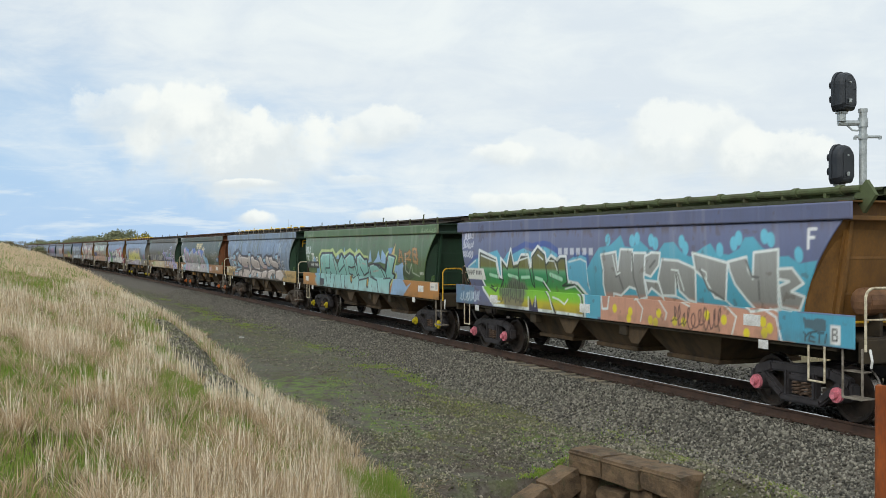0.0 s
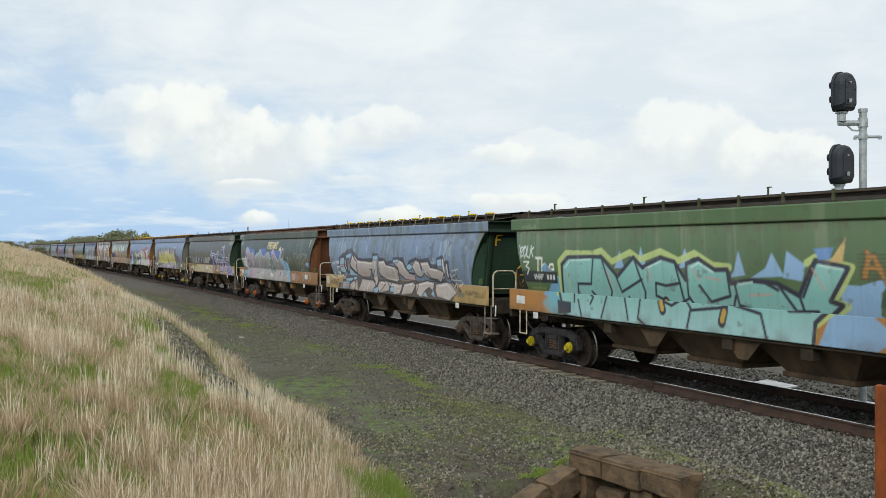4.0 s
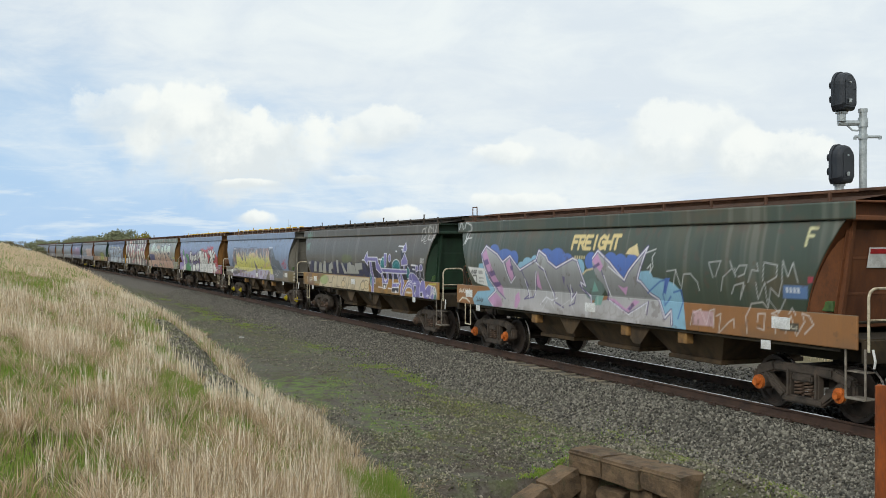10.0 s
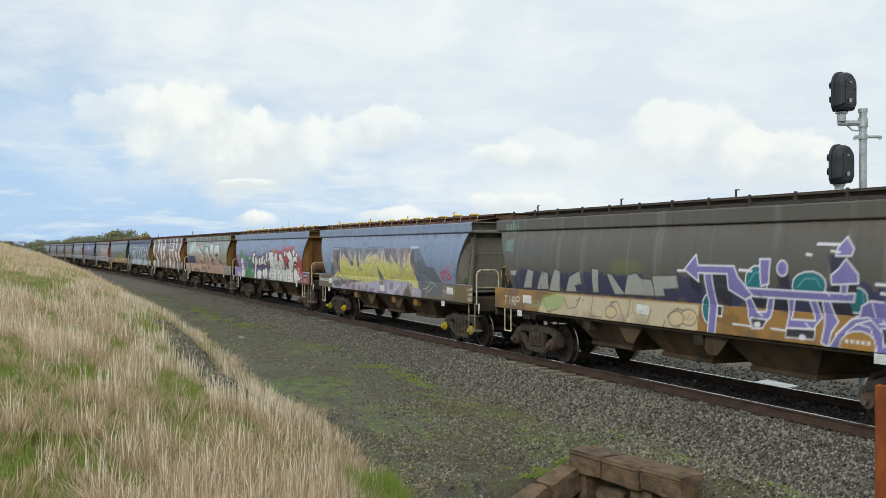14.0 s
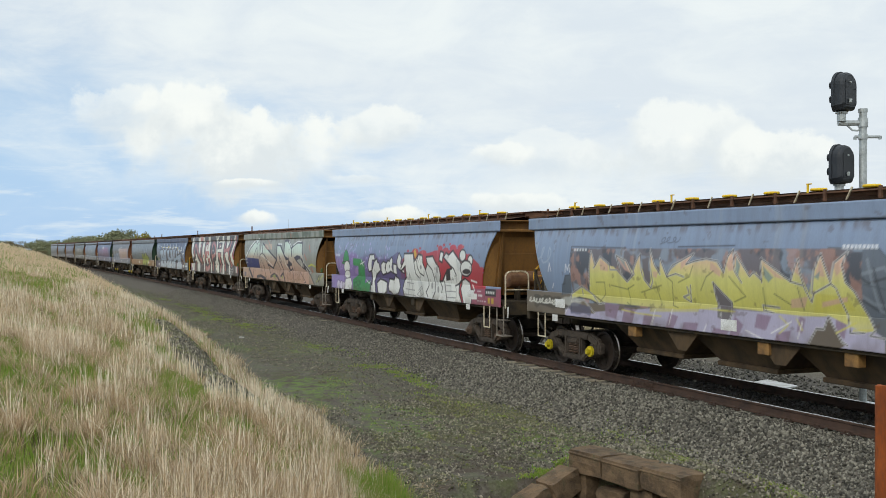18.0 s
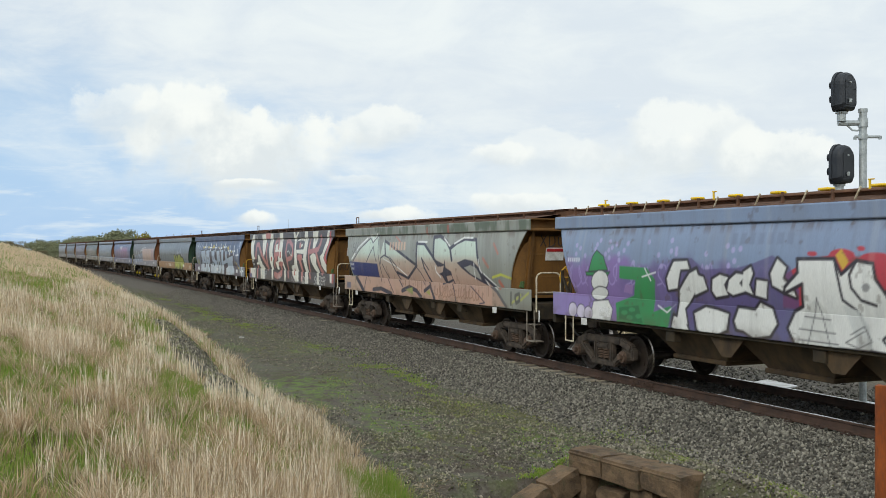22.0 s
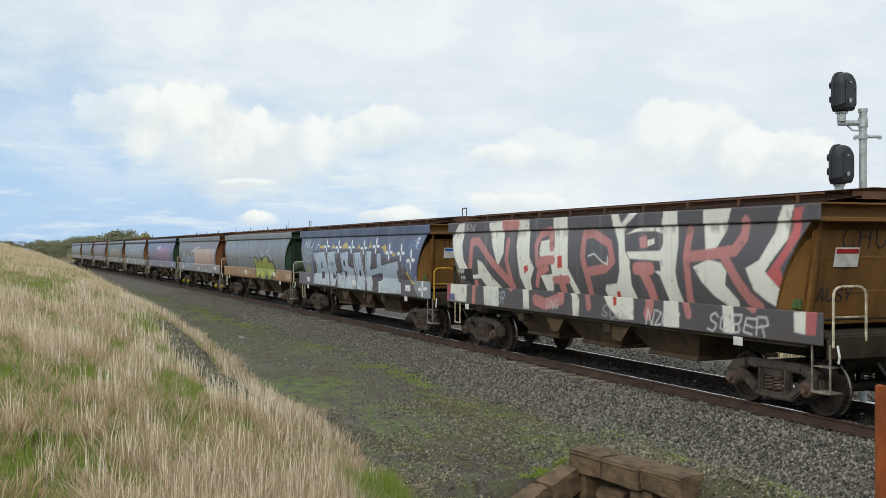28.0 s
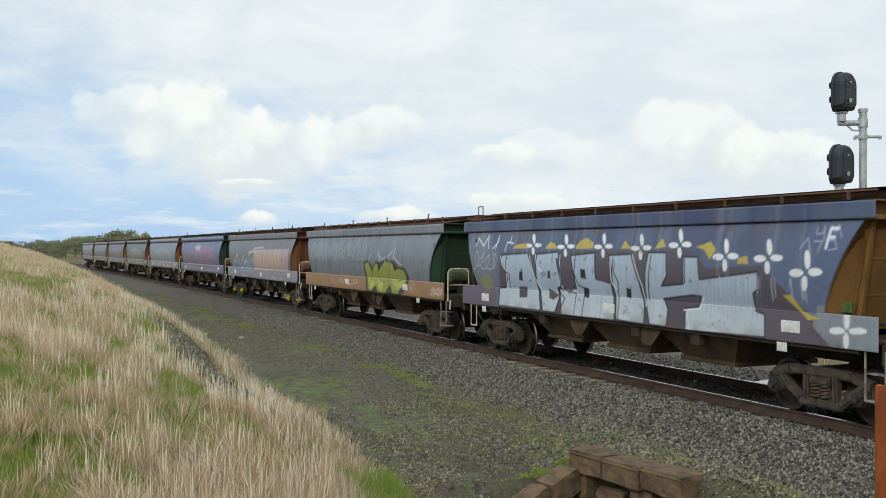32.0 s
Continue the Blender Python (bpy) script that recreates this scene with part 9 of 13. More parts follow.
def paint_blue_white(p):
    p.weather((132, 138, 152), 0.22, 0.05)
    p.soft(-4.6, 1.75, 2.3, 0.75, (136, 108, 168), 0.9)
    p.soft(-2.0, 1.8, 2.4, 0.62, (110, 98, 146), 0.85)
    p.rect(-6.9, -4.9, 1.1, 1.58, (146, 128, 184), 0.95)
    for _ in range(34):
        p.disc(p.rng.uniform(-5.9, -0.5), p.rng.uniform(2.2, 2.75), 0.05, 0.05, (176, 166, 210), 0.7)
    p.scrawl(-6.11, -5.24, 1.7, 2.31, (176, 160, 214), 6, 0.032, 0.55)
    p.scrawl(-4.96, -4.14, 1.73, 2.32, (176, 160, 214), 6, 0.031, 0.55)
    p.scrawl(-3.89, -3.12, 1.76, 2.33, (176, 160, 214), 6, 0.03, 0.55)
    p.scrawl(-2.89, -2.16, 1.79, 2.34, (176, 160, 214), 6, 0.029, 0.55)
    p.scrawl(-1.96, -1.27, 1.81, 2.34, (176, 160, 214), 6, 0.028, 0.55)
    p.scrawl(-1.09, -0.44, 1.83, 2.35, (176, 160, 214), 6, 0.027, 0.55)
    p.scrawl(-0.28, 0.35, 1.86, 2.36, (176, 160, 214), 6, 0.026, 0.55)
    W, K, G, RED = (222, 222, 218), (50, 46, 54), (62, 140, 86), (178, 62, 74)
    p.poly([(0.4, 2.17), (0.9, 2.4), (1.51, 2.49), (2.13, 2.38), (2.79, 2.46), (3.41, 2.53), (4.02, 2.5), (4.58, 2.55), (4.97, 2.45), (5.5, 2.3), (5.84, 2.16), (6.06, 1.92), (6.09, 1.58), (6.22, 1), (5.05, 1.01), (1.77, 1.6), (0.28, 1.66)], RED)
    p.poly([(3.49, 2.55), (3.48, 2.52), (3.44, 2.49), (3.38, 2.48), (3.31, 2.48), (3.24, 2.49), (3.18, 2.52), (3.16, 2.55), (3.17, 2.59), (3.2, 2.61), (3.27, 2.63), (3.34, 2.63), (3.41, 2.61), (3.47, 2.59)], RED)
    p.poly([(3.93, 2.49), (3.92, 2.45), (3.87, 2.42), (3.79, 2.4), (3.7, 2.4), (3.62, 2.42), (3.55, 2.45), (3.53, 2.49), (3.54, 2.52), (3.59, 2.56), (3.66, 2.57), (3.75, 2.57), (3.84, 2.56), (3.9, 2.53)], RED)
    p.poly([(4.43, 2.55), (4.42, 2.51), (4.36, 2.48), (4.28, 2.46), (4.17, 2.46), (4.08, 2.48), (4.01, 2.51), (3.97, 2.55), (3.98, 2.6), (4.04, 2.63), (4.13, 2.65), (4.23, 2.65), (4.33, 2.63), (4.4, 2.59)], RED)
    p.poly([(4.85, 2.57), (4.84, 2.54), (4.8, 2.51), (4.73, 2.49), (4.65, 2.49), (4.57, 2.51), (4.51, 2.54), (4.48, 2.57), (4.49, 2.61), (4.54, 2.64), (4.61, 2.66), (4.69, 2.66), (4.77, 2.64), (4.82, 2.61)], RED)
    p.poly([(5.82, 2.11), (5.8, 2.07), (5.76, 2.03), (5.7, 2.01), (5.63, 2.01), (5.57, 2.03), (5.53, 2.06), (5.52, 2.1), (5.54, 2.15), (5.58, 2.18), (5.64, 2.2), (5.71, 2.2), (5.77, 2.19), (5.81, 2.15)], RED)
    p.poly([(3.21, 2.42), (3.19, 2.38), (3.14, 2.36), (3.07, 2.34), (2.98, 2.34), (2.9, 2.35), (2.85, 2.38), (2.82, 2.42), (2.83, 2.45), (2.88, 2.48), (2.96, 2.49), (3.04, 2.49), (3.12, 2.48), (3.18, 2.45)], RED)
    p.poly([(2.4, 2.41), (2.38, 2.37), (2.31, 2.34), (2.2, 2.32), (2.07, 2.32), (1.96, 2.34), (1.88, 2.37), (1.84, 2.41), (1.86, 2.45), (1.93, 2.48), (2.04, 2.5), (2.17, 2.5), (2.28, 2.49), (2.36, 2.45)], RED)
    p.poly([(1.76, 2.46), (1.75, 2.42), (1.68, 2.38), (1.59, 2.36), (1.48, 2.36), (1.38, 2.38), (1.31, 2.41), (1.27, 2.45), (1.29, 2.5), (1.35, 2.53), (1.44, 2.55), (1.55, 2.55), (1.65, 2.53), (1.73, 2.5)], RED)
    p.poly([(6.1, 2.02), (6.09, 1.98), (6.05, 1.96), (6.01, 1.94), (5.96, 1.94), (5.91, 1.95), (5.88, 1.98), (5.88, 2.01), (5.89, 2.05), (5.93, 2.08), (5.97, 2.09), (6.02, 2.09), (6.07, 2.08), (6.1, 2.05)], RED)
    p.poly([(3.18, 2.62), (3.18, 2.61), (3.16, 2.59), (3.14, 2.59), (3.11, 2.59), (3.09, 2.59), (3.06, 2.61), (3.05, 2.62), (3.06, 2.64), (3.07, 2.65), (3.09, 2.65), (3.12, 2.65), (3.15, 2.65), (3.17, 2.63)], RED)
    p.poly([(3.63, 2.64), (3.63, 2.62), (3.61, 2.61), (3.58, 2.6), (3.54, 2.6), (3.51, 2.61), (3.48, 2.62), (3.47, 2.64), (3.47, 2.66), (3.49, 2.68), (3.52, 2.68), (3.55, 2.68), (3.59, 2.68), (3.62, 2.66)], RED)
    p.poly([(4, 2.66), (4, 2.65), (3.99, 2.64), (3.96, 2.63), (3.94, 2.63), (3.91, 2.64), (3.89, 2.65), (3.88, 2.66), (3.88, 2.68), (3.9, 2.69), (3.92, 2.69), (3.94, 2.69), (3.97, 2.69), (3.99, 2.68)], RED)
    p.poly([(5.38, 2.33), (5.38, 2.32), (5.36, 2.31), (5.34, 2.3), (5.32, 2.3), (5.3, 2.31), (5.29, 2.32), (5.28, 2.33), (5.28, 2.34), (5.3, 2.35), (5.32, 2.36), (5.34, 2.36), (5.36, 2.35), (5.38, 2.34)], RED)
    p.poly([(5.59, 2.25), (5.59, 2.24), (5.57, 2.23), (5.55, 2.22), (5.53, 2.22), (5.51, 2.23), (5.49, 2.24), (5.49, 2.25), (5.49, 2.27), (5.51, 2.28), (5.53, 2.28), (5.55, 2.28), (5.57, 2.28), (5.58, 2.27)], RED)
    p.poly([(5.29, 2.39), (5.29, 2.38), (5.27, 2.37), (5.25, 2.36), (5.23, 2.36), (5.21, 2.37), (5.19, 2.38), (5.19, 2.39), (5.19, 2.4), (5.2, 2.41), (5.22, 2.42), (5.25, 2.42), (5.27, 2.41), (5.28, 2.4)], RED)
    p.poly([(4.9, 2.59), (4.9, 2.58), (4.89, 2.57), (4.87, 2.56), (4.84, 2.56), (4.82, 2.57), (4.8, 2.58), (4.79, 2.59), (4.79, 2.61), (4.81, 2.62), (4.83, 2.63), (4.85, 2.62), (4.87, 2.62), (4.89, 2.61)], RED)
    p.poly([(1.93, 2.55), (1.93, 2.54), (1.91, 2.52), (1.88, 2.52), (1.85, 2.52), (1.82, 2.52), (1.8, 2.54), (1.79, 2.55), (1.79, 2.57), (1.81, 2.58), (1.83, 2.59), (1.86, 2.59), (1.9, 2.58), (1.92, 2.57)], RED)
    p.poly([(1.04, 2.48), (1.04, 2.46), (1.01, 2.45), (0.97, 2.44), (0.93, 2.44), (0.88, 2.45), (0.85, 2.46), (0.84, 2.48), (0.84, 2.49), (0.87, 2.51), (0.91, 2.51), (0.95, 2.51), (1, 2.51), (1.03, 2.49)], RED)
    p.poly([(4.88, 1.52), (7.11, 1.58), (7.11, 0.71), (4.88, 1)], (148, 80, 100))
    p.poly([(1.4, 2.46), (1.5, 2.55), (1.66, 2.37), (1.55, 2.25)], (206, 178, 60), 0.8)
    p.poly([(-5.28, 2.09), (-5.13, 2.4), (-5, 2.52), (-4.73, 2.4), (-4.56, 2.13)], G, 1, K, 0.023)
    p.poly([(-5.4, 2.08), (-4.49, 2.1), (-4.58, 2.01), (-5.37, 2.01)], G, 1, K, 0.023)
    p.poly([(-4.56, 1.91), (-4.62, 1.82), (-4.74, 1.74), (-4.89, 1.7), (-5.04, 1.69), (-5.14, 1.73), (-5.2, 1.81), (-5.2, 1.9), (-5.14, 2), (-5.04, 2.07), (-4.9, 2.12), (-4.76, 2.12), (-4.64, 2.08), (-4.57, 2.01)], W, 1, K, 0.023)
    p.poly([(-4.63, 1.67), (-4.69, 1.61), (-4.78, 1.56), (-4.9, 1.53), (-5.04, 1.52), (-5.17, 1.54), (-5.26, 1.59), (-5.27, 1.65), (-5.2, 1.71), (-5.09, 1.76), (-4.95, 1.8), (-4.81, 1.8), (-4.69, 1.78), (-4.63, 1.73)], W, 1, K, 0.023)
    p.poly([(-5.29, 1.31), (-5.21, 1.5), (-4.66, 1.55), (-4.5, 1.37), (-4.58, 1.11), (-5.37, 1.09)], W, 1, K, 0.023)
    p.poly([(-5.87, 1.28), (-5.88, 1.22), (-5.93, 1.16), (-6, 1.12), (-6.07, 1.12), (-6.14, 1.15), (-6.19, 1.2), (-6.2, 1.27), (-6.19, 1.34), (-6.14, 1.4), (-6.07, 1.43), (-6, 1.43), (-5.93, 1.41), (-5.88, 1.35)], (206, 198, 216), 1, K, 0.019)
    p.poly([(-5.53, 1.27), (-5.55, 1.2), (-5.6, 1.14), (-5.66, 1.11), (-5.74, 1.1), (-5.8, 1.13), (-5.85, 1.19), (-5.87, 1.25), (-5.85, 1.32), (-5.8, 1.38), (-5.74, 1.41), (-5.66, 1.41), (-5.6, 1.39), (-5.55, 1.33)], (206, 198, 216), 1, K, 0.019)
    p.poly([(-5.25, 1.25), (-5.27, 1.19), (-5.31, 1.14), (-5.38, 1.11), (-5.45, 1.1), (-5.51, 1.13), (-5.56, 1.17), (-5.57, 1.23), (-5.56, 1.3), (-5.51, 1.35), (-5.45, 1.38), (-5.38, 1.38), (-5.31, 1.35), (-5.27, 1.31)], (206, 198, 216), 1, K, 0.019)
    p.poly([(-4.14, 2.22), (-3.23, 2.2), (-2.98, 1.98), (-3.12, 1.4), (-2.61, 1.53), (-2.44, 1.42), (-2.78, 1.05), (-3.4, 1.01), (-3.76, 1.08), (-4.35, 1.12), (-4.39, 1.5), (-3.73, 1.67), (-3.62, 1.96), (-4.16, 1.98)], G)
    p.poly([(-3.97, 1.87), (-3.71, 1.87), (-3.79, 1.69), (-4.07, 1.72)], (150, 122, 172))
    p.poly([(-4.28, 1.42), (-3.61, 1.49), (-3.47, 1.16), (-4.28, 1.2)], (40, 96, 60), 0.7)
    p.poly([(-3.98, 1.33), (-3.99, 1.31), (-4.02, 1.3), (-4.07, 1.28), (-4.11, 1.28), (-4.16, 1.29), (-4.19, 1.3), (-4.2, 1.32), (-4.19, 1.34), (-4.16, 1.36), (-4.11, 1.37), (-4.07, 1.37), (-4.02, 1.37), (-3.99, 1.35)], (70, 150, 96), 0.8)
    p.poly([(-3.72, 1.4), (-3.73, 1.38), (-3.76, 1.37), (-3.81, 1.36), (-3.86, 1.35), (-3.9, 1.36), (-3.93, 1.37), (-3.94, 1.39), (-3.93, 1.41), (-3.9, 1.43), (-3.86, 1.44), (-3.81, 1.44), (-3.76, 1.43), (-3.73, 1.42)], (70, 150, 96), 0.8)
    p.poly([(-3.8, 1.25), (-3.81, 1.23), (-3.84, 1.21), (-3.88, 1.2), (-3.93, 1.2), (-3.97, 1.21), (-4, 1.22), (-4.02, 1.24), (-4, 1.26), (-3.97, 1.28), (-3.93, 1.29), (-3.88, 1.29), (-3.84, 1.28), (-3.81, 1.27)], (70, 150, 96), 0.8)
    p.poly([(-3.51, 1.29), (-3.52, 1.27), (-3.55, 1.26), (-3.59, 1.25), (-3.64, 1.24), (-3.68, 1.25), (-3.71, 1.27), (-3.72, 1.28), (-3.71, 1.3), (-3.68, 1.32), (-3.64, 1.33), (-3.59, 1.33), (-3.55, 1.33), (-3.52, 1.31)], (70, 150, 96), 0.8)
    for q in ([(-3.3, 2.19), (-3.12, 1.97)], [(-3.39, 2.03), (-2.96, 2.12)], [(-2.98, 1.52), (-2.71, 1.41), (-2.44, 1.57)],):
        p.line(q, 0.026, (230, 230, 236))
    p.poly([(-2.77, 1.98), (-2.49, 2.37), (-1.9, 2.39), (-1.57, 2.2), (-0.73, 2.24), (-0.33, 2.32), (0.1, 2.45), (0.5, 2.28), (0.68, 1.93), (0.52, 1.11), (-0.88, 1.01), (-2.71, 1.02), (-2.53, 1.7)], (92, 80, 126), 0.8)
    p.poly([(-2.63, 2.01), (-2.42, 2.33), (-2.03, 2.34), (-1.95, 2.21), (-2.21, 2.19), (-2.34, 1.85), (-2.61, 1.82)], W, 1, K, 0.098)
    p.poly([(-2.28, 1.82), (-1.95, 2.14), (-1.76, 2.21), (-1.65, 2), (-1.93, 1.72), (-2.18, 1.51), (-2.11, 1.23), (-2.44, 1.21)], W, 1, K, 0.097)
    p.poly([(-1.89, 2.14), (-1.58, 2.07), (-1.5, 1.87), (-1.85, 1.75)], W, 1, K, 0.096)
    p.poly([(-1.38, 1.85), (-1.34, 2.04), (-1.14, 2.12), (-0.94, 2.09), (-1.05, 1.96), (-0.98, 1.79), (-1.3, 1.74)], W, 1, K, 0.094)
    p.poly([(-0.98, 1.86), (-0.91, 2.05), (-0.73, 2.16), (-0.5, 2.13), (-0.66, 2), (-0.54, 1.87), (-0.86, 1.8)], W, 1, K, 0.093)
    p.poly([(-0.62, 1.89), (-0.55, 2.18), (-0.38, 2.27), (-0.32, 2.16), (-0.43, 1.98), (-0.35, 1.82)], W, 1, K, 0.091)
    p.poly([(-0.25, 2.06), (0, 2.04), (-0.06, 1.78), (-0.3, 1.81)], W, 1, K, 0.09)
    p.poly([(0.07, 2.17), (0.22, 2.4), (0.42, 2.27), (0.34, 2.1), (0.54, 1.99), (0.6, 1.83), (0.36, 1.89), (0.11, 1.99)], W, 1, K, 0.089)
    p.poly([(-1.86, 1.17), (-1.92, 1.45), (-1.6, 1.57), (-1.3, 1.54), (-1, 1.48), (-1.05, 1.21), (-1.42, 1.09), (-1.73, 1.11)], W, 1, K, 0.095)
    p.poly([(-0.88, 1.38), (-0.76, 1.6), (-0.36, 1.58), (-0.2, 1.71), (0.04, 1.63), (0.14, 1.4), (-0.02, 1.2), (-0.41, 1.14), (-0.64, 1.24), (-0.82, 1.25)], W, 1, K, 0.091)
    p.poly([(-2.57, 1.16), (-2.51, 1.37), (-2.18, 1.3), (-2.05, 1.09), (-2.44, 1.07)], W, 1, K, 0.098)
    p.poly([(-2.62, 2.02), (-2.41, 2.32), (-2.03, 2.34), (-1.96, 2.2), (-2.21, 2.19), (-2.33, 1.86), (-2.6, 1.82)], W)
    p.poly([(-2.27, 1.82), (-1.96, 2.12), (-1.77, 2.19), (-1.66, 2), (-1.93, 1.72), (-2.18, 1.51), (-2.11, 1.24), (-2.43, 1.23)], W)
    p.poly([(-1.88, 2.13), (-1.58, 2.07), (-1.5, 1.87), (-1.85, 1.76)], W)
    p.poly([(-1.37, 1.85), (-1.33, 2.04), (-1.14, 2.12), (-0.94, 2.08), (-1.05, 1.96), (-0.98, 1.8), (-1.29, 1.75)], W)
    p.poly([(-0.98, 1.86), (-0.91, 2.04), (-0.73, 2.15), (-0.5, 2.13), (-0.66, 2), (-0.55, 1.87), (-0.85, 1.8)], W)
    p.poly([(-0.61, 1.9), (-0.55, 2.18), (-0.38, 2.26), (-0.33, 2.16), (-0.43, 1.98), (-0.36, 1.83)], W)
    p.poly([(-0.24, 2.06), (-0, 2.04), (-0.06, 1.78), (-0.3, 1.82)], W)
    p.poly([(0.08, 2.17), (0.22, 2.39), (0.42, 2.27), (0.34, 2.1), (0.53, 1.99), (0.6, 1.83), (0.36, 1.9), (0.11, 1.99)], W)
    p.poly([(-1.84, 1.18), (-1.91, 1.44), (-1.6, 1.56), (-1.3, 1.53), (-1.01, 1.48), (-1.07, 1.22), (-1.42, 1.09), (-1.72, 1.12)], W)
    p.poly([(-0.86, 1.38), (-0.75, 1.59), (-0.36, 1.57), (-0.21, 1.7), (0.03, 1.62), (0.13, 1.4), (-0.03, 1.21), (-0.41, 1.15), (-0.64, 1.24), (-0.8, 1.26)], W)
    p.poly([(-2.57, 1.17), (-2.5, 1.36), (-2.18, 1.29), (-2.06, 1.1), (-2.44, 1.08)], W)
    p.poly([(0.37, 1.97), (0.66, 2.2), (0.64, 2.4), (1.38, 2.41), (1.52, 2.19), (1.8, 2.39), (2.09, 2.35), (2.14, 2.14), (2.3, 1.95), (2.46, 2.11), (2.37, 2.31), (2.85, 2.34), (3.07, 2.16), (3.28, 2.04), (3.34, 1.83), (3.22, 1.66), (3.43, 1.67), (3.6, 1.8), (3.84, 1.97), (4.14, 2.02), (4.01, 2.12), (3.61, 2.31), (3.76, 2.44), (3.96, 2.38), (4.2, 2.5), (4.7, 2.22), (4.85, 2.04), (4.69, 1.72), (4.51, 1.63), (4.47, 1.39), (4.66, 1.12), (3.54, 1.07), (2.69, 1.11), (2.06, 1.14), (0.52, 1.11), (0.36, 1.35), (0.52, 1.61), (0.72, 1.7), (0.75, 2.03), (0.35, 1.87)], W, 1, K, 0.057)
    p.poly([(3.31, 2.22), (3.38, 2.48), (3.6, 2.44), (3.53, 2.17)], W, 1, K, 0.055)
    for q in ([(1.38, 2.41), (1.47, 2.09), (1.52, 1.83), (1.76, 1.69), (1.92, 1.43), (2.01, 1.13)], [(1.8, 2.39), (1.67, 2.19), (1.7, 2.01), (1.86, 1.84), (2.12, 1.78)], [(2.3, 1.95), (2.39, 1.76), (2.42, 1.51), (2.2, 1.32), (2.33, 1.2)], [(2.42, 2.2), (2.5, 2.11), (2.79, 1.96), (2.87, 1.76), (2.86, 1.36), (2.69, 1.18)], [(3.22, 1.66), (3.37, 1.5), (3.25, 1.12)], [(4.01, 2.12), (4.27, 2.02), (4.4, 1.86)],):
        p.line(q, 0.046, K)
    for q in ([(3.52, 1.67), (3.58, 1.45), (3.7, 1.08)], [(4.51, 1.63), (4.25, 1.57)],):
        p.line(q, 0.046, K)
    p.poly([(3.82, 2.01), (4.04, 2.01), (3.97, 1.71), (3.68, 1.68), (3.75, 1.9)], K)
    p.poly([(1.49, 1.76), (1.81, 1.69), (1.96, 1.49), (2.01, 1.18), (1.77, 1.17)], (202, 204, 202), 0.8)
    p.poly([(4.44, 2.24), (4.7, 2.18), (4.75, 1.93), (4.57, 1.98)], (202, 204, 202), 0.8)
    p.poly([(2.91, 1.87), (3.22, 1.94), (3.26, 1.75), (3.08, 1.54), (2.91, 1.53)], (202, 204, 202), 0.8)
    p.poly([(0.75, 1.66), (1.02, 1.84), (1.24, 1.58), (1.39, 1.14), (0.57, 1.12)], (206, 206, 202), 0.9)
    for q in ([(1.02, 1.84), (0.78, 1.11)], [(1.01, 1.81), (1.24, 1.14)], [(0.73, 1.55), (1.24, 1.53)], [(0.62, 1.36), (1.34, 1.34)], [(0.6, 1.2), (1.39, 1.19)], [(3.64, 1.56), (3.94, 1.56), (3.94, 1.41), (3.66, 1.4)],):
        p.line(q, 0.019, (96, 96, 98))
    for q in ([(3.94, 1.41), (4.28, 1.41), (4.28, 1.27)], [(3.66, 1.24), (4.28, 1.25)], [(1.63, 1.35), (1.87, 1.48), (2.01, 1.28), (1.77, 1.17), (1.53, 1.23), (1.87, 1.41)],):
        p.line(q, 0.019, (96, 96, 98))
    p.poly([(2.04, 2.02), (2.02, 2), (2, 1.97), (1.97, 1.96), (1.94, 1.96), (1.91, 1.97), (1.9, 1.99), (1.89, 2.02), (1.9, 2.04), (1.93, 2.07), (1.96, 2.08), (1.99, 2.08), (2.01, 2.07), (2.03, 2.05)], (150, 150, 150))
    p.poly([(3.2, 1.97), (3.19, 1.93), (3.17, 1.89), (3.13, 1.87), (3.11, 1.87), (3.09, 1.89), (3.07, 1.92), (3.08, 1.97), (3.09, 2.01), (3.11, 2.05), (3.14, 2.07), (3.17, 2.07), (3.19, 2.05), (3.2, 2.01)], (150, 150, 150))
    p.poly([(2.71, 1.52), (2.71, 1.48), (2.69, 1.45), (2.66, 1.43), (2.63, 1.43), (2.6, 1.44), (2.59, 1.48), (2.58, 1.51), (2.59, 1.56), (2.6, 1.59), (2.63, 1.61), (2.66, 1.61), (2.69, 1.59), (2.71, 1.56)], (150, 150, 150))
    p.poly([(3.14, 1.43), (3.14, 1.38), (3.12, 1.35), (3.09, 1.33), (3.06, 1.33), (3.04, 1.34), (3.02, 1.38), (3.02, 1.42), (3.02, 1.47), (3.04, 1.5), (3.06, 1.52), (3.09, 1.52), (3.12, 1.51), (3.14, 1.47)], (150, 150, 150))
    for q in ([(4.11, 1.78), (4.16, 1.7)], [(4.05, 1.72), (4.22, 1.75)], [(4.33, 1.76), (4.36, 1.66)], [(4.25, 1.55), (4.32, 1.44)],):
        p.line(q, 0.021, (120, 120, 124))
    p.poly([(5.05, 2.37), (5.03, 2.3), (4.98, 2.25), (4.9, 2.22), (4.82, 2.21), (4.74, 2.24), (4.68, 2.3), (4.65, 2.36), (4.66, 2.43), (4.71, 2.49), (4.78, 2.52), (4.87, 2.52), (4.96, 2.49), (5.02, 2.44)], W, 1, K, 0.048)
    p.poly([(5.49, 2.25), (5.47, 2.2), (5.43, 2.15), (5.37, 2.12), (5.3, 2.12), (5.24, 2.15), (5.2, 2.19), (5.18, 2.25), (5.19, 2.31), (5.23, 2.35), (5.29, 2.38), (5.36, 2.38), (5.43, 2.35), (5.47, 2.31)], W, 1, K, 0.047)
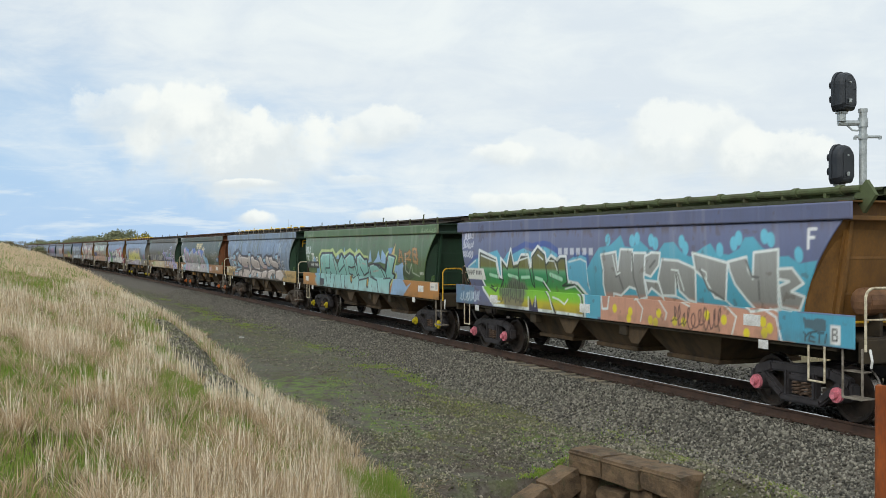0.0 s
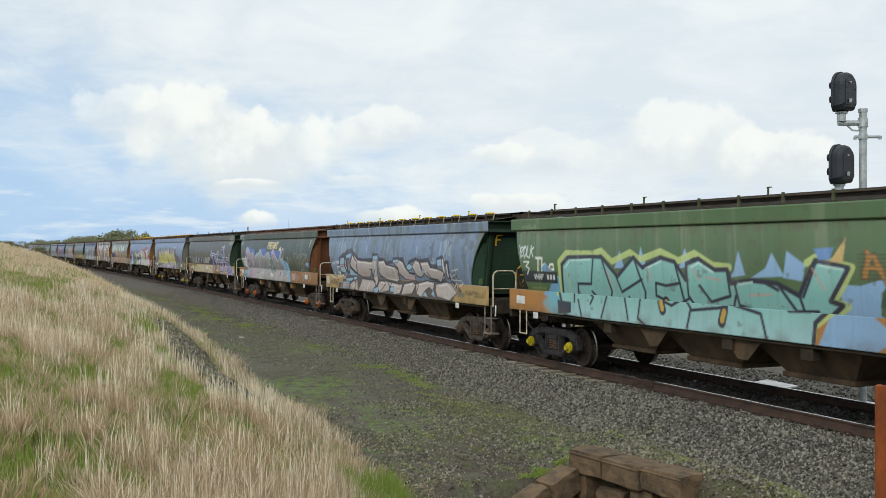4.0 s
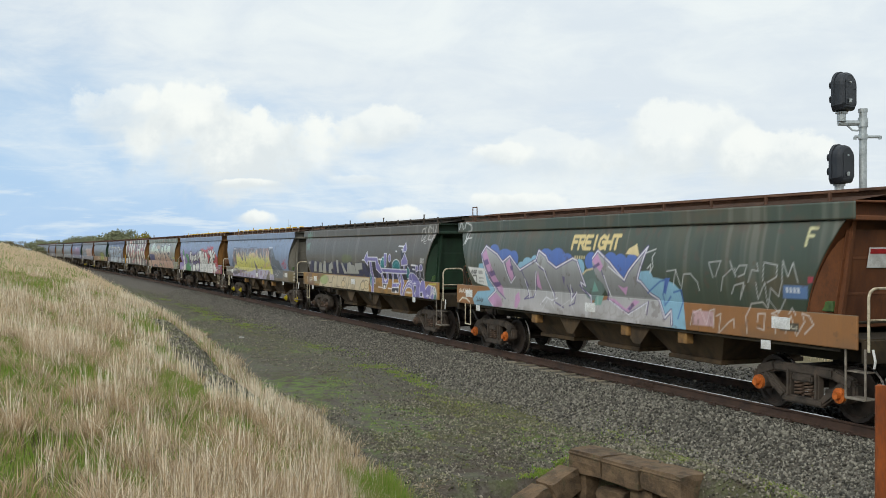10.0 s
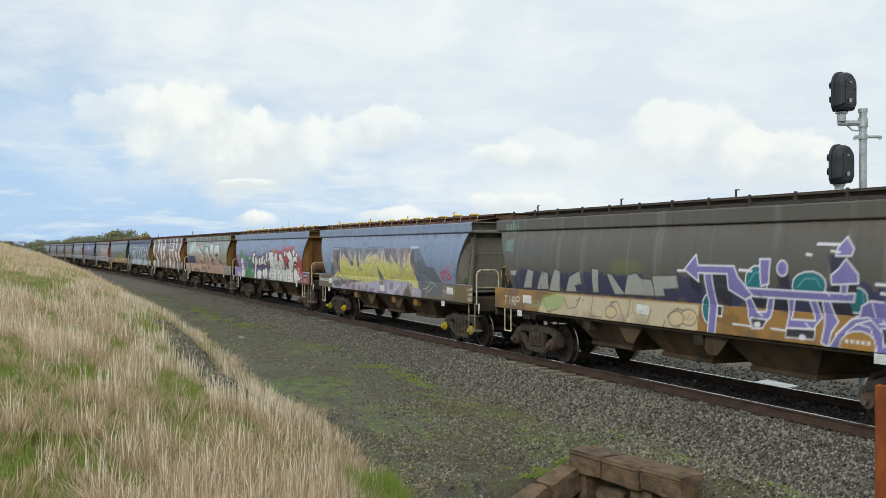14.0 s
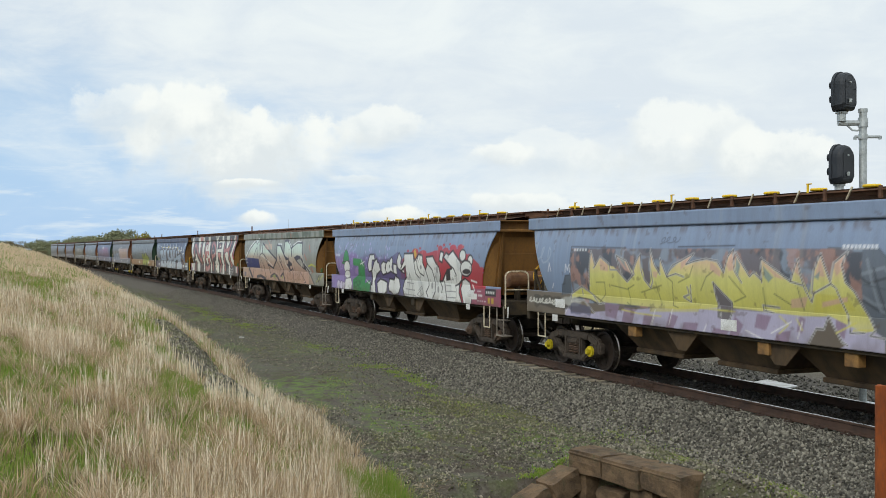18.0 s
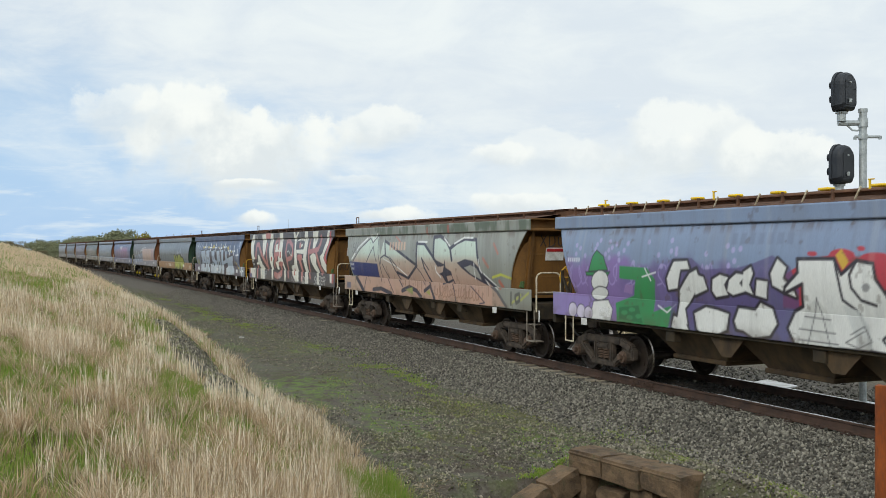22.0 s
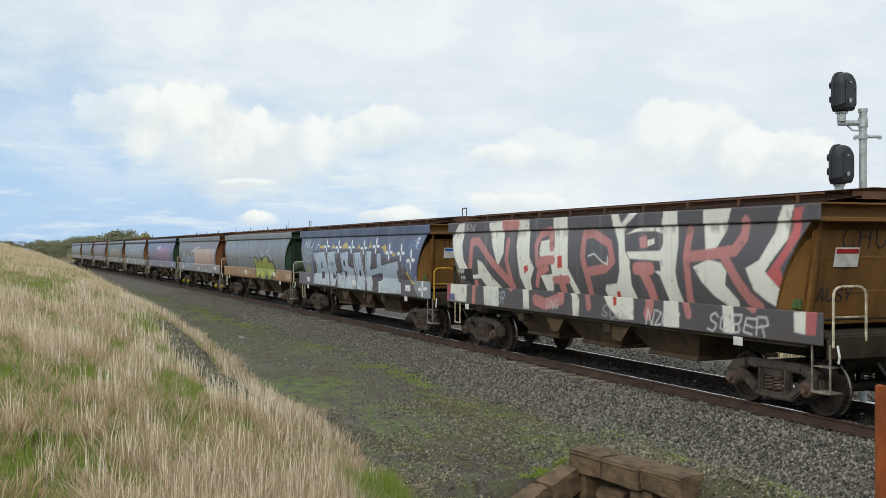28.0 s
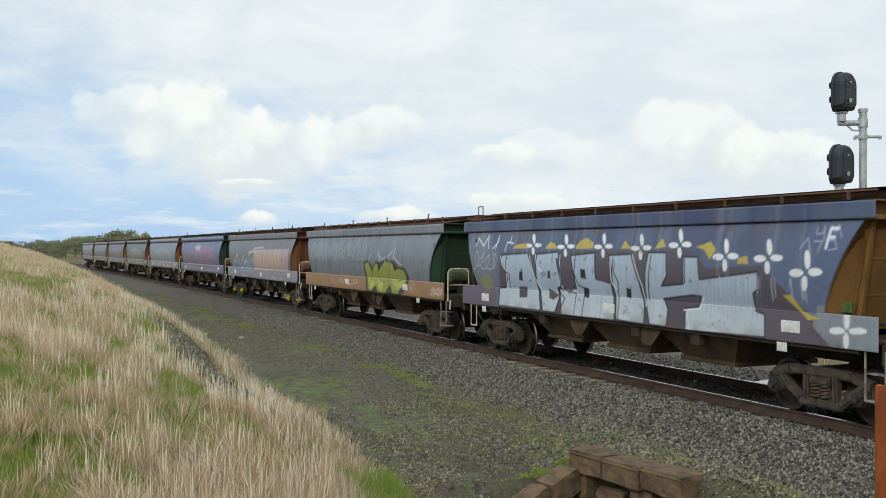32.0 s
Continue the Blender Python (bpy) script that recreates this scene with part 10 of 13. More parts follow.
    p.poly([(5.41, 2.05), (5.37, 1.96), (5.26, 1.89), (5.11, 1.84), (4.95, 1.84), (4.82, 1.87), (4.73, 1.94), (4.71, 2.03), (4.75, 2.12), (4.85, 2.2), (5, 2.24), (5.15, 2.24), (5.29, 2.21), (5.39, 2.14)], W, 1, K, 0.047)
    p.poly([(4.73, 1.72), (4.93, 1.78), (5.17, 1.69), (5.26, 1.33), (5.19, 1.02), (4.79, 1.04), (4.58, 1.5)], W, 1, K, 0.047)
    p.poly([(5.32, 1.97), (5.29, 1.93), (5.22, 1.91), (5.12, 1.89), (5.01, 1.89), (4.91, 1.9), (4.84, 1.92), (4.82, 1.95), (4.85, 1.98), (4.93, 2.01), (5.03, 2.03), (5.14, 2.03), (5.23, 2.02), (5.3, 2)], (60, 56, 62))
    for q in ([(5.3, 1.74), (5.6, 1.7)], [(5.33, 1.62), (5.43, 1.49)],):
        p.line(q, 0.05, W)
    p.poly([(5.14, 1.41), (5.57, 1.41), (5.57, 1.27), (5.14, 1.26)], W)
    p.bars(5.6, 5.83, 1.47, 1.49, (230, 226, 226), 4, 0.9)
    p.bars(5.64, 5.9, 1.35, 1.4, (230, 226, 226), 4, 0.9)
    p.bars(5.6, 6.12, 1.23, 1.25, (230, 226, 226), 4, 0.9)
    p.rect(6.05, 6.65, 1.38, 1.56, (52, 50, 54)), p.bars(6.1, 6.6, 1.44, 1.5, (220, 220, 216), 5)
    p.bars(6.2, 6.6, 1.2, 1.34, (200, 170, 50), 2)
    p.bars(-6.1, -5.6, 2.28, 2.36, (222, 222, 230), 6, 0.8)
    p.bars(-0.9, 0.6, 2.62, 2.8, (112, 122, 146), 7, 0.5)


def paint_grey_salmon(p):
    p.weather((124, 122, 112), 0.35, 0.08)
    n = value_noise(p.x * 3, p.z * 1.2, 61, 4)
    p.mix(smooth(p.z, 2.95, 3.0) * smooth(n, 0.45, 0.6) * 0.8, (78, 92, 70))
    p.rect(-6.9, 5.0, 1.1, 1.62, (190, 158, 138), 0.9, 0, 0.1)
    mid = ramp_colours((1.2, (192, 154, 134)), (1.75, (184, 152, 136)), (2.15, (182, 164, 148)), (2.4, (196, 208, 194)), (2.9, (202, 218, 206)))
    K, W = (60, 58, 76), (224, 226, 222)
    p.poly([(-6.01, 2.12), (-5.23, 2.54), (-4.17, 2.92), (-3.41, 2.98), (-3.19, 2.31), (-2.86, 2.83), (-1.88, 2.57), (-0.07, 2.1), (-0.02, 2.72), (0.47, 2.69), (1.19, 2.35), (1.24, 2.88), (1.87, 2.81), (2.32, 2.54), (3.18, 2.77), (3.92, 2.76), (4.07, 2.14), (4.26, 1.91), (4.75, 1.69), (5.29, 1.45), (5.6, 1.17), (2.41, 1.11), (-4.81, 1.15), (-5.48, 1.56)], mid)
    p.line([(-6.05, 2.19), (-5.31, 2.59), (-4.49, 2.88), (-4.01, 2.96), (-3.89, 2.78), (-3.44, 3.01)], 0.07, W)
    p.line([(-5.94, 2.12), (-5.18, 2.53), (-4.17, 2.89), (-3.92, 2.73), (-3.41, 2.97), (-3.38, 2.37), (-3.05, 1.51)], 0.045, K)
    p.line([(-4.52, 2.12), (-3.86, 2.61), (-3.59, 2.13)], 0.045, K)
    p.line([(-4.52, 1.63), (-4.81, 1.14)], 0.05, K)
    p.line([(-5.57, 1.59), (-5.14, 1.35), (-4.81, 1.15)], 0.17, K)
    p.line([(-2.95, 2.71), (-2.89, 2.31)], 0.05, W)
    p.line([(-2.69, 2.38), (-2.81, 2.79), (-1.88, 2.55), (-0.09, 2.06), (-0.88, 1.68), (-1.73, 1.83)], 0.09, K)
    p.line([(-2.9, 2.23), (-1.75, 2.01), (-0.95, 1.75)], 0.03, W)
    p.line([(-3.19, 2.07), (-3.15, 2.25), (-2.81, 2.34), (-2.39, 2.26), (-2.17, 2.12), (-1.88, 1.88), (-1.22, 1.42)], 0.05, K)
    p.line([(-3.03, 2.07), (-1.99, 1.21)], 0.04, K)
    p.line([(-2.28, 2.26), (-1.75, 2.01)], 0.04, K)
    p.line([(-0.18, 2.04), (0.15, 1.87), (0.58, 1.52)], 0.035, K)
    p.line([(-0.13, 2.13), (-0.09, 2.7), (0.47, 2.69), (1.09, 2.34), (1.47, 2.09)], 0.1, K)
    p.line([(0.02, 2.74), (0.68, 2.73)], 0.05, W)
    p.line([(0.3, 2.27), (0.47, 2), (0.94, 1.59), (1.21, 1.14)], 0.07, K)
    p.line([(0.3, 2.27), (0.79, 1.95)], 0.04, K)
    p.line([(1.17, 2.28), (1.17, 2.86), (1.6, 2.89), (2.05, 2.75), (2.32, 2.54), (2.41, 2.25)], 0.11, K)
    p.line([(1.87, 2.84), (2.32, 2.6)], 0.05, W)
    p.line([(2.32, 2.55), (2.76, 2.7), (3.26, 2.8), (3.93, 2.77), (4.01, 2.38), (4.11, 2.14)], 0.1, K)
    p.line([(2.59, 2.68), (3.18, 2.83), (3.73, 2.82)], 0.05, W)
    p.poly([(1.09, 2.28), (1.87, 2.13), (1.94, 2.25), (1.98, 2.04), (2.34, 1.94), (2.41, 1.71), (1.96, 1.58), (1.7, 1.81), (1.49, 1.86), (1.81, 1.99), (1.49, 2.08)], K)
    p.poly([(1.29, 1.97), (1.55, 2.04), (1.87, 2.09), (1.77, 1.92), (1.49, 1.86)], mid)
    p.poly([(1.98, 1.82), (2.32, 1.86), (2.41, 1.73), (2.05, 1.65)], mid, 1.0, K, 0.03)
    p.line([(1.87, 1.59), (2.43, 1.72), (2.59, 1.48), (2.72, 1.13)], 0.055, K)
    p.line([(1.27, 2.07), (1.31, 1.91), (1.6, 1.76)], 0.04, W)
    p.poly([(2.74, 2.18), (3.26, 2.28), (3.72, 2.24), (4.07, 2.08), (4.33, 1.86), (4.56, 1.63), (4.04, 1.74), (3.43, 1.9), (3.01, 2.05)], K)
    p.poly([(3.19, 2.06), (3.58, 2.13), (3.93, 2.05), (4.11, 1.89), (4.17, 1.77), (3.59, 1.9)], (158, 156, 148))
    p.line([(3.79, 2.18), (3.82, 1.79)], 0.03, W)
    p.line([(4.07, 2.28), (4.12, 2.04), (4.58, 1.65)], 0.035, W)
    p.line([(4.26, 1.9), (4.75, 1.68), (5.15, 1.52), (5.66, 1.17)], 0.09, K)
    p.line([(4.33, 1.93), (4.82, 1.72), (5.22, 1.56)], 0.03, W)
    p.line([(-3.86, 1.23), (-3.12, 1.29), (-2.15, 1.16)], 0.13, K)
    p.line([(-1.25, 1.29), (-0.64, 1.42), (-0.07, 1.33), (0.28, 1.16)], 0.13, K)
    p.poly([(-0.98, 1.34), (-0.41, 1.42), (-0.35, 1.2)], (150, 156, 84))
    p.line([(0.53, 1.35), (0.94, 1.5), (1.27, 1.16)], 0.11, K)
    p.poly([(0.63, 1.32), (0.89, 1.4), (0.97, 1.23)], (160, 166, 80))
    p.line([(3.65, 1.59), (4.04, 1.42), (4.47, 1.21), (4.18, 1.17)], 0.035, K)
    p.poly([(-6.28, 2.11), (-3.48, 2.07), (-3.38, 1.64), (-6.01, 1.65)], (46, 54, 112))
    p.line([(4.82, 1.85), (5.28, 1.93), (5.79, 1.85)], 0.06, (198, 200, 70), 0.9)
    p.line([(5.97, 1.28), (6.39, 1.48)], 0.06, (198, 200, 70), 0.9)
    p.line([(6.4, 1.36), (6.77, 1.54)], 0.06, (198, 200, 70), 0.9)
    p.line([(5.91, 1.51), (5.9, 1.24)], 0.08, (56, 58, 62))
    p.line([(6.13, 1.46), (6.32, 1.51), (6.34, 1.35), (6.17, 1.28), (6.12, 1.38), (6.13, 1.46)], 0.08, (56, 58, 62))
    p.line([(4.95, 2.66), (5.17, 2.43)], 0.08, (196, 108, 88), 0.6)
    p.line([(4.34, 2.3), (4.61, 2.1)], 0.09, (196, 108, 88), 0.6)
    p.line([(5.17, 1.76), (5.35, 1.61)], 0.11, (196, 92, 66), 0.7)
    p.line([(-1.88, 2.92), (-1.44, 2.75)], 0.05, (196, 100, 80), 0.7)
    p.line([(0.68, 3.11), (0.7, 2.97)], 0.1, (190, 96, 76), 0.7)
    p.line([(2.16, 3.13), (2.18, 3)], 0.12, (190, 84, 66), 0.7)
    p.bars(-2.35, -0.9, 2.5, 2.74, (214, 178, 150), 6, 0.75)
    p.bars(-6.2, -5.85, 1.98, 2.06, (224, 224, 226), 4), p.bars(-6.1, -5.85, 1.84, 1.9, (224, 224, 226), 3)
    p.scrawl(1.2, 4.2, 1.22, 1.55, (132, 88, 62), 34, 0.028, 0.7)
    p.drips(-1.5, 4.8, 1.62, (120, 84, 60), 30, 0.7)
    p.tag("SU", -6.0, -5.5, 2.4, 2.75, (58, 60, 70), 0.03)
    p.rect(4.9, 6.9, 1.1, 1.62, (132, 130, 116), 0.35, 0, 0.1)
    p.rect(-6.6, -6.2, 1.2, 1.4, (70, 84, 120), 0.8)


def paint_bold(p):
    p.weather((78, 74, 78), 0.25, 0.05)
    W, R, RED = (222, 220, 208), (186, 122, 118), (190, 66, 58)
    p.poly([(-6.09, 3.18), (-5.73, 3.2), (-5.9, 2.62), (-5.81, 2.26), (-5.58, 2.04), (-6.11, 2.01), (-6.42, 2.37), (-6.54, 2.81)], W)
    p.poly([(-6.6, 1.61), (-5.58, 1.63), (-5.62, 1.18), (-6.86, 1.17)], W)
    p.poly([(-6.83, 1.6), (-6.6, 1.61), (-6.67, 1.15), (-6.88, 1.15)], (166, 84, 82))
    p.poly([(-4.97, 2.27), (-4.7, 2.21), (-4.23, 1.88), (-3.74, 1.63), (-3.74, 1.16), (-4.54, 1.16), (-4.59, 1.64), (-4.81, 1.81), (-5.3, 1.79), (-5.32, 1.88), (-4.97, 1.91)], W)
    p.poly([(-4.28, 3.18), (-3.55, 3.2), (-3.47, 2.89), (-3.5, 2.45), (-3.83, 2.12), (-4.08, 2.56), (-4.23, 2.95)], W)
    p.poly([(-2.72, 3.2), (-2.17, 3.19), (-2.2, 2.36), (-2.01, 2.11), (-2.21, 1.85), (-2.17, 1.19), (-2.46, 1.18), (-2.48, 1.58), (-2.72, 1.93), (-2.83, 2.61)], W)
    p.poly([(-1.65, 2.71), (-1.26, 2.75), (-1.28, 2.56), (-1.04, 2.58), (-1.08, 3.21), (-0.47, 3.22), (-0.51, 2.14), (-0.4, 2.01), (-0.14, 1.7), (0.03, 1.52), (0.01, 1.16), (-0.23, 1.15), (-0.27, 1.55), (-0.54, 1.93), (-1.15, 1.93), (-1.19, 1.64), (-1.49, 1.63), (-1.65, 1.87), (-1.73, 1.96), (-1.2, 2), (-1.23, 2.22), (-1.65, 2.21), (-1.73, 2.46)], W)
    p.line([(-5.19, 1.21), (-5.13, 1.68)], 0.2, R)
    p.line([(-5.41, 2.08), (-5.3, 2.71), (-4.91, 2.73), (-4.23, 2.28), (-3.45, 1.86), (-3.08, 1.65)], 0.22, R, 0.9)
    p.line([(-3.26, 2.72), (-3.36, 2.29), (-3.17, 1.81)], 0.18, R, 0.9)
    p.line([(-3.43, 3.11), (-2.79, 3.11)], 0.26, R)
    p.line([(-1.19, 2.95), (-1.65, 2.86), (-1.88, 2.61), (-1.84, 2.21), (-1.65, 2.11)], 0.17, R, 0.9)
    p.line([(-1.19, 2.9), (-1.17, 2.58)], 0.2, R)
    p.line([(-1.65, 2.28), (-1.15, 2.31)], 0.2, R)
    p.line([(-1.41, 2.12), (-1.8, 2.01), (-1.92, 1.76)], 0.16, R)
    p.line([(-1.11, 1.88), (-0.54, 1.9)], 0.17, R)
    p.line([(-0.82, 1.87), (-0.72, 1.57)], 0.26, R)
    p.line([(-1.88, 1.41), (-1.41, 1.33), (-0.72, 1.48)], 0.26, R, 0.9)
    p.poly([(-0.93, 2.39), (-0.74, 2.4), (-0.75, 2.15), (-0.95, 2.13)], RED)
    p.poly([(-2.51, 2.14), (-2.31, 2.18), (-2.3, 2.06), (-2.48, 1.97)], RED)
    p.poly([(-6.14, 2.02), (-5.32, 2.04), (-5.32, 1.66), (-6.11, 1.76)], (40, 38, 44))
    p.poly([(1.22, 3.22), (1.48, 3.22), (1.58, 3.03), (1.87, 3.23), (2.15, 3.23), (1.76, 3), (1.66, 2.85), (1.67, 2.51), (1.81, 2.33), (1.83, 1.87), (2.02, 1.57), (2.02, 1.21), (1.54, 1.19), (1.13, 1.42), (0.89, 1.73), (0.94, 1.84), (1.33, 1.88), (1.45, 2.12), (1.45, 2.64), (1.33, 2.91)], W)
    p.poly([(1.72, 2.82), (2.02, 2.92), (2.36, 2.96), (2.88, 2.93), (2.94, 2.81), (2.68, 2.87), (2.11, 2.87)], W)
    p.poly([(2.15, 2.76), (2.4, 2.79), (2.4, 2.56), (2.18, 2.56)], R)
    p.poly([(2.42, 2.71), (2.64, 2.73), (2.64, 2.64), (2.42, 2.59)], W)
    p.poly([(1.72, 2.49), (2.8, 2.51), (2.9, 2.63), (2.92, 3.07), (2.96, 3.22), (3.38, 3.22), (3.36, 2.63), (3.23, 2.15), (3.27, 1.92), (3.42, 1.59), (3.45, 1.17), (2.97, 1.15), (2.98, 1.66), (2.76, 2.07), (2.6, 2.14), (2.8, 2.15), (2.79, 2.33), (1.81, 2.36)], W)
    p.poly([(4.1, 3.2), (4.83, 3.21), (4.69, 2.85), (4.36, 2.52), (4.11, 2.52)], W)
    p.poly([(3.74, 2.24), (4.16, 2.37), (4.49, 2.32), (4.62, 2.18), (4.56, 1.96), (4.88, 1.71), (4.94, 1.19), (4.66, 1.17), (4.62, 1.61), (4.26, 1.77), (3.95, 1.99)], W)
    p.poly([(6.04, 3.2), (6.28, 3.2), (6.1, 2.7), (5.77, 2.42), (5.54, 2.2), (5.88, 1.92), (5.82, 1.63), (5.54, 1.74), (5.25, 1.9), (5.09, 2.24), (5.42, 2.37), (5.82, 2.79)], W)
    p.poly([(6.28, 3.16), (6.48, 3.17), (6.36, 2.74), (5.88, 2.25), (5.95, 2.05), (5.82, 1.96), (5.57, 2.16), (5.99, 2.54), (6.23, 2.86)], (184, 92, 92))
    p.poly([(6.29, 1.6), (6.54, 1.62), (6.53, 1.28), (6.3, 1.3)], W)
    p.poly([(6.54, 1.62), (6.77, 1.63), (6.74, 1.28), (6.53, 1.28)], (178, 96, 100))
    p.line([(3.71, 2.86), (3.56, 2.4), (3.6, 1.69), (3.71, 1.42)], 0.18, R, 0.9)
    p.line([(3.6, 2.41), (4.16, 2.45), (4.85, 2.52), (5.12, 2.75), (5.19, 2.99)], 0.19, R, 0.9)
    p.line([(4.56, 2.45), (4.88, 2.02), (5.13, 1.77), (5.37, 1.63)], 0.2, R, 0.9)
    p.line([(0.4, 1.38), (0.3, 1.87), (0.1, 2.37), (0.2, 2.84), (0.55, 2.86), (1.13, 2.64), (1.22, 2.32), (0.94, 2.16), (0.35, 2.09)], 0.19, R, 0.9)
    p.line([(2.02, 2.18), (2.48, 2.19)], 0.24, R)
    p.line([(2.23, 2.13), (2.44, 1.84), (2.56, 1.54), (2.48, 1.34)], 0.24, R)
    p.poly([(1.29, 1.72), (1.42, 1.73), (1.44, 1.46), (1.33, 1.43)], RED)
    p.line([(0.33, 2.4), (0.55, 2.45), (0.84, 2.29), (1.03, 2.24), (1.05, 2.4)], 0.03, W)
    p.tag("NEPIK", -5.95, -5.1, 2.97, 3.14, (206, 204, 204), 0.025, 0.8)
    p.tag("THER", -4.35, -3.45, 1.25, 1.5, (190, 196, 206), 0.03, 0.8)
    p.tag("UNG", -1.4, -0.85, 1.25, 1.45, (196, 196, 196), 0.03, 0.7)
    p.tag("SUS", 0.85, 1.7, 1.2, 1.45, (196, 188, 186), 0.03, 0.6)
    p.tag("NZOH", 2.4, 3.4, 1.16, 1.42, (210, 208, 204), 0.035, 0.9)
    p.tag("SOBER", 4.2, 5.7, 1.2, 1.46, (206, 204, 200), 0.035, 0.9)
    p.word("VHAF", -6.2, -5.8, 1.92, 2.0, 0.022, (220, 220, 218), None, 0, None, 0, 0, 0), p.bars(-6.05, -5.75, 1.76, 1.84, (220, 220, 218), 3)
    p.rect(-6.75, -6.35, 1.18, 1.36, (64, 70, 120), 0.9)


def paint_navy(p):
    n = value_noise(p.x * 1.4, p.z * 0.5, 71, 4)
    p.mix(smooth(p.z, 1.7, 2.8) * 0.8, (74, 88, 116))
    p.mix(smooth(n, 0.45, 0.65) * smooth(p.z, 2.0, 2.9) * 0.6, (54, 60, 98))
    p.weather((92, 96, 108), 0.35, 0.08)
    p.soft(-5.8, 2.1, 1.3, 0.9, (120, 126, 134), 0.7)
    p.rect(-6.9, -4.9, 1.1, 1.62, (104, 94, 112), 0.95)
    ice = ramp_colours((1.2, (192, 202, 210)), (1.62, (186, 196, 206)), (1.68, (162, 176, 194)), (2.5, (172, 186, 202)))
    K, W, PLUM, GOLD = (36, 36, 44), (232, 236, 238), (86, 78, 90), (196, 172, 70)
    p.poly([(-4.53, 2.46), (2.31, 2.55), (2.78, 2.55), (3.28, 2.23), (4.64, 2.29), (5.42, 1.72), (5.74, 1.47), (6, 1.13), (-4.68, 0.92)], PLUM)
    p.poly([(5.78, 1.73), (7.11, 1.79), (7.06, 1.11), (6.09, 1.09), (5.65, 1.42)], (134, 140, 148))
    p.poly([(4.55, 1.68), (5.57, 1.57), (5.83, 1.12), (4.63, 1.14)], (96, 88, 100))
    p.poly([(-4.44, 2.4), (-3.14, 2.45), (-2.9, 2.11), (-2.72, 1.74), (-2.67, 1.17), (-4.76, 1.18), (-4.68, 1.62), (-4.35, 1.63), (-4.16, 1.86), (-4.34, 2.12), (-4.5, 2.24)], ice, 1, K, 0.045)
    p.poly([(-2.71, 2.43), (-1.76, 2.48), (-1.65, 2.13), (-1.69, 1.74), (-1.84, 1.7), (-1.81, 1.49), (-2.02, 1.17), (-2.57, 1.17), (-2.64, 1.61), (-2.75, 1.82)], ice, 1, K, 0.043)
    p.poly([(-1.22, 2.41), (-0.27, 2.47), (-0.24, 1.95), (0.32, 1.88), (0.33, 1.58), (0.33, 1.15), (-1.75, 1.14), (-1.77, 1.71), (-1.05, 1.73), (-1.09, 2)], ice, 1, K, 0.041)
    p.poly([(0.23, 2.42), (1.01, 2.45), (1.27, 1.93), (1.37, 1.49), (1.34, 1.15), (0.39, 1.17), (0.4, 1.64), (0.36, 1.9), (0.37, 2.16)], ice, 1, K, 0.038)
    p.poly([(1.58, 2.48), (2.13, 2.48), (2.16, 2.07), (1.97, 1.88), (2.62, 1.94), (2.63, 2.41), (3.04, 2.41), (3.09, 2.03), (4.55, 2.19), (4.54, 1.92), (4.42, 1.84), (4.43, 1.57), (4.63, 1.53), (4.63, 1.17), (2.58, 1.13), (2.61, 1.51), (2.98, 1.56), (3.09, 1.74), (2.85, 1.75), (1.99, 1.65), (2.1, 1.46), (2.03, 1.15), (1.52, 1.16), (1.42, 1.55), (1.47, 2.06)], ice, 1, K, 0.035)
    p.poly([(-3.54, 2.03), (-3.39, 2.04), (-3.41, 1.81), (-3.59, 1.83)], K)
    p.poly([(-2.2, 2.07), (-2.1, 2.07), (-2.1, 1.9), (-2.23, 1.91)], K)
    p.poly([(-0.82, 2.14), (-0.64, 2.12), (-0.61, 1.93), (-0.82, 1.95)], K)
    p.poly([(-0.72, 1.77), (-0.54, 1.74), (-0.61, 1.54), (-0.79, 1.57)], K)
    p.poly([(0.83, 1.81), (0.99, 1.79), (0.94, 1.61), (0.79, 1.63)], K)
    p.poly([(-3.66, 1.68), (-3.24, 1.69), (-3.29, 1.44), (-3.66, 1.42)], PLUM)
    p.poly([(-2.25, 1.69), (-1.81, 1.56), (-2.08, 1.44), (-2.25, 1.48)], PLUM)
    p.poly([(-1.86, 2.34), (-1.54, 2.38), (-1.28, 2), (-1.21, 1.65), (-1.67, 1.78)], PLUM)
    p.poly([(-0.18, 2.15), (0.36, 2.06), (0.33, 1.9), (-0.19, 1.91)], PLUM)
    p.poly([(2.2, 2.37), (2.58, 2.41), (2.57, 1.96), (2.19, 1.95)], PLUM)
    for q in ([(-4.51, 2.37), (-4.42, 2.17), (-4.2, 2.01), (-4.25, 1.66)], [(-3.06, 2.4), (-2.8, 1.89), (-2.6, 1.68)], [(-1.67, 2.41), (-1.67, 1.78), (-1.54, 1.64), (-1.08, 1.66), (-1.26, 1.17)], [(-2.77, 2.41), (-2.68, 2.14), (-2.48, 2.05)], [(0.3, 2.36), (0.33, 1.9), (0.46, 1.77)], [(1.06, 2.43), (1.36, 1.87), (1.42, 1.49)],):
        p.line(q, 0.022, W)
    for q in ([(2.56, 1.48), (3.02, 1.53), (3.15, 1.72)], [(2.7, 1.13), (2.65, 1.43)],):
        p.line(q, 0.022, W)
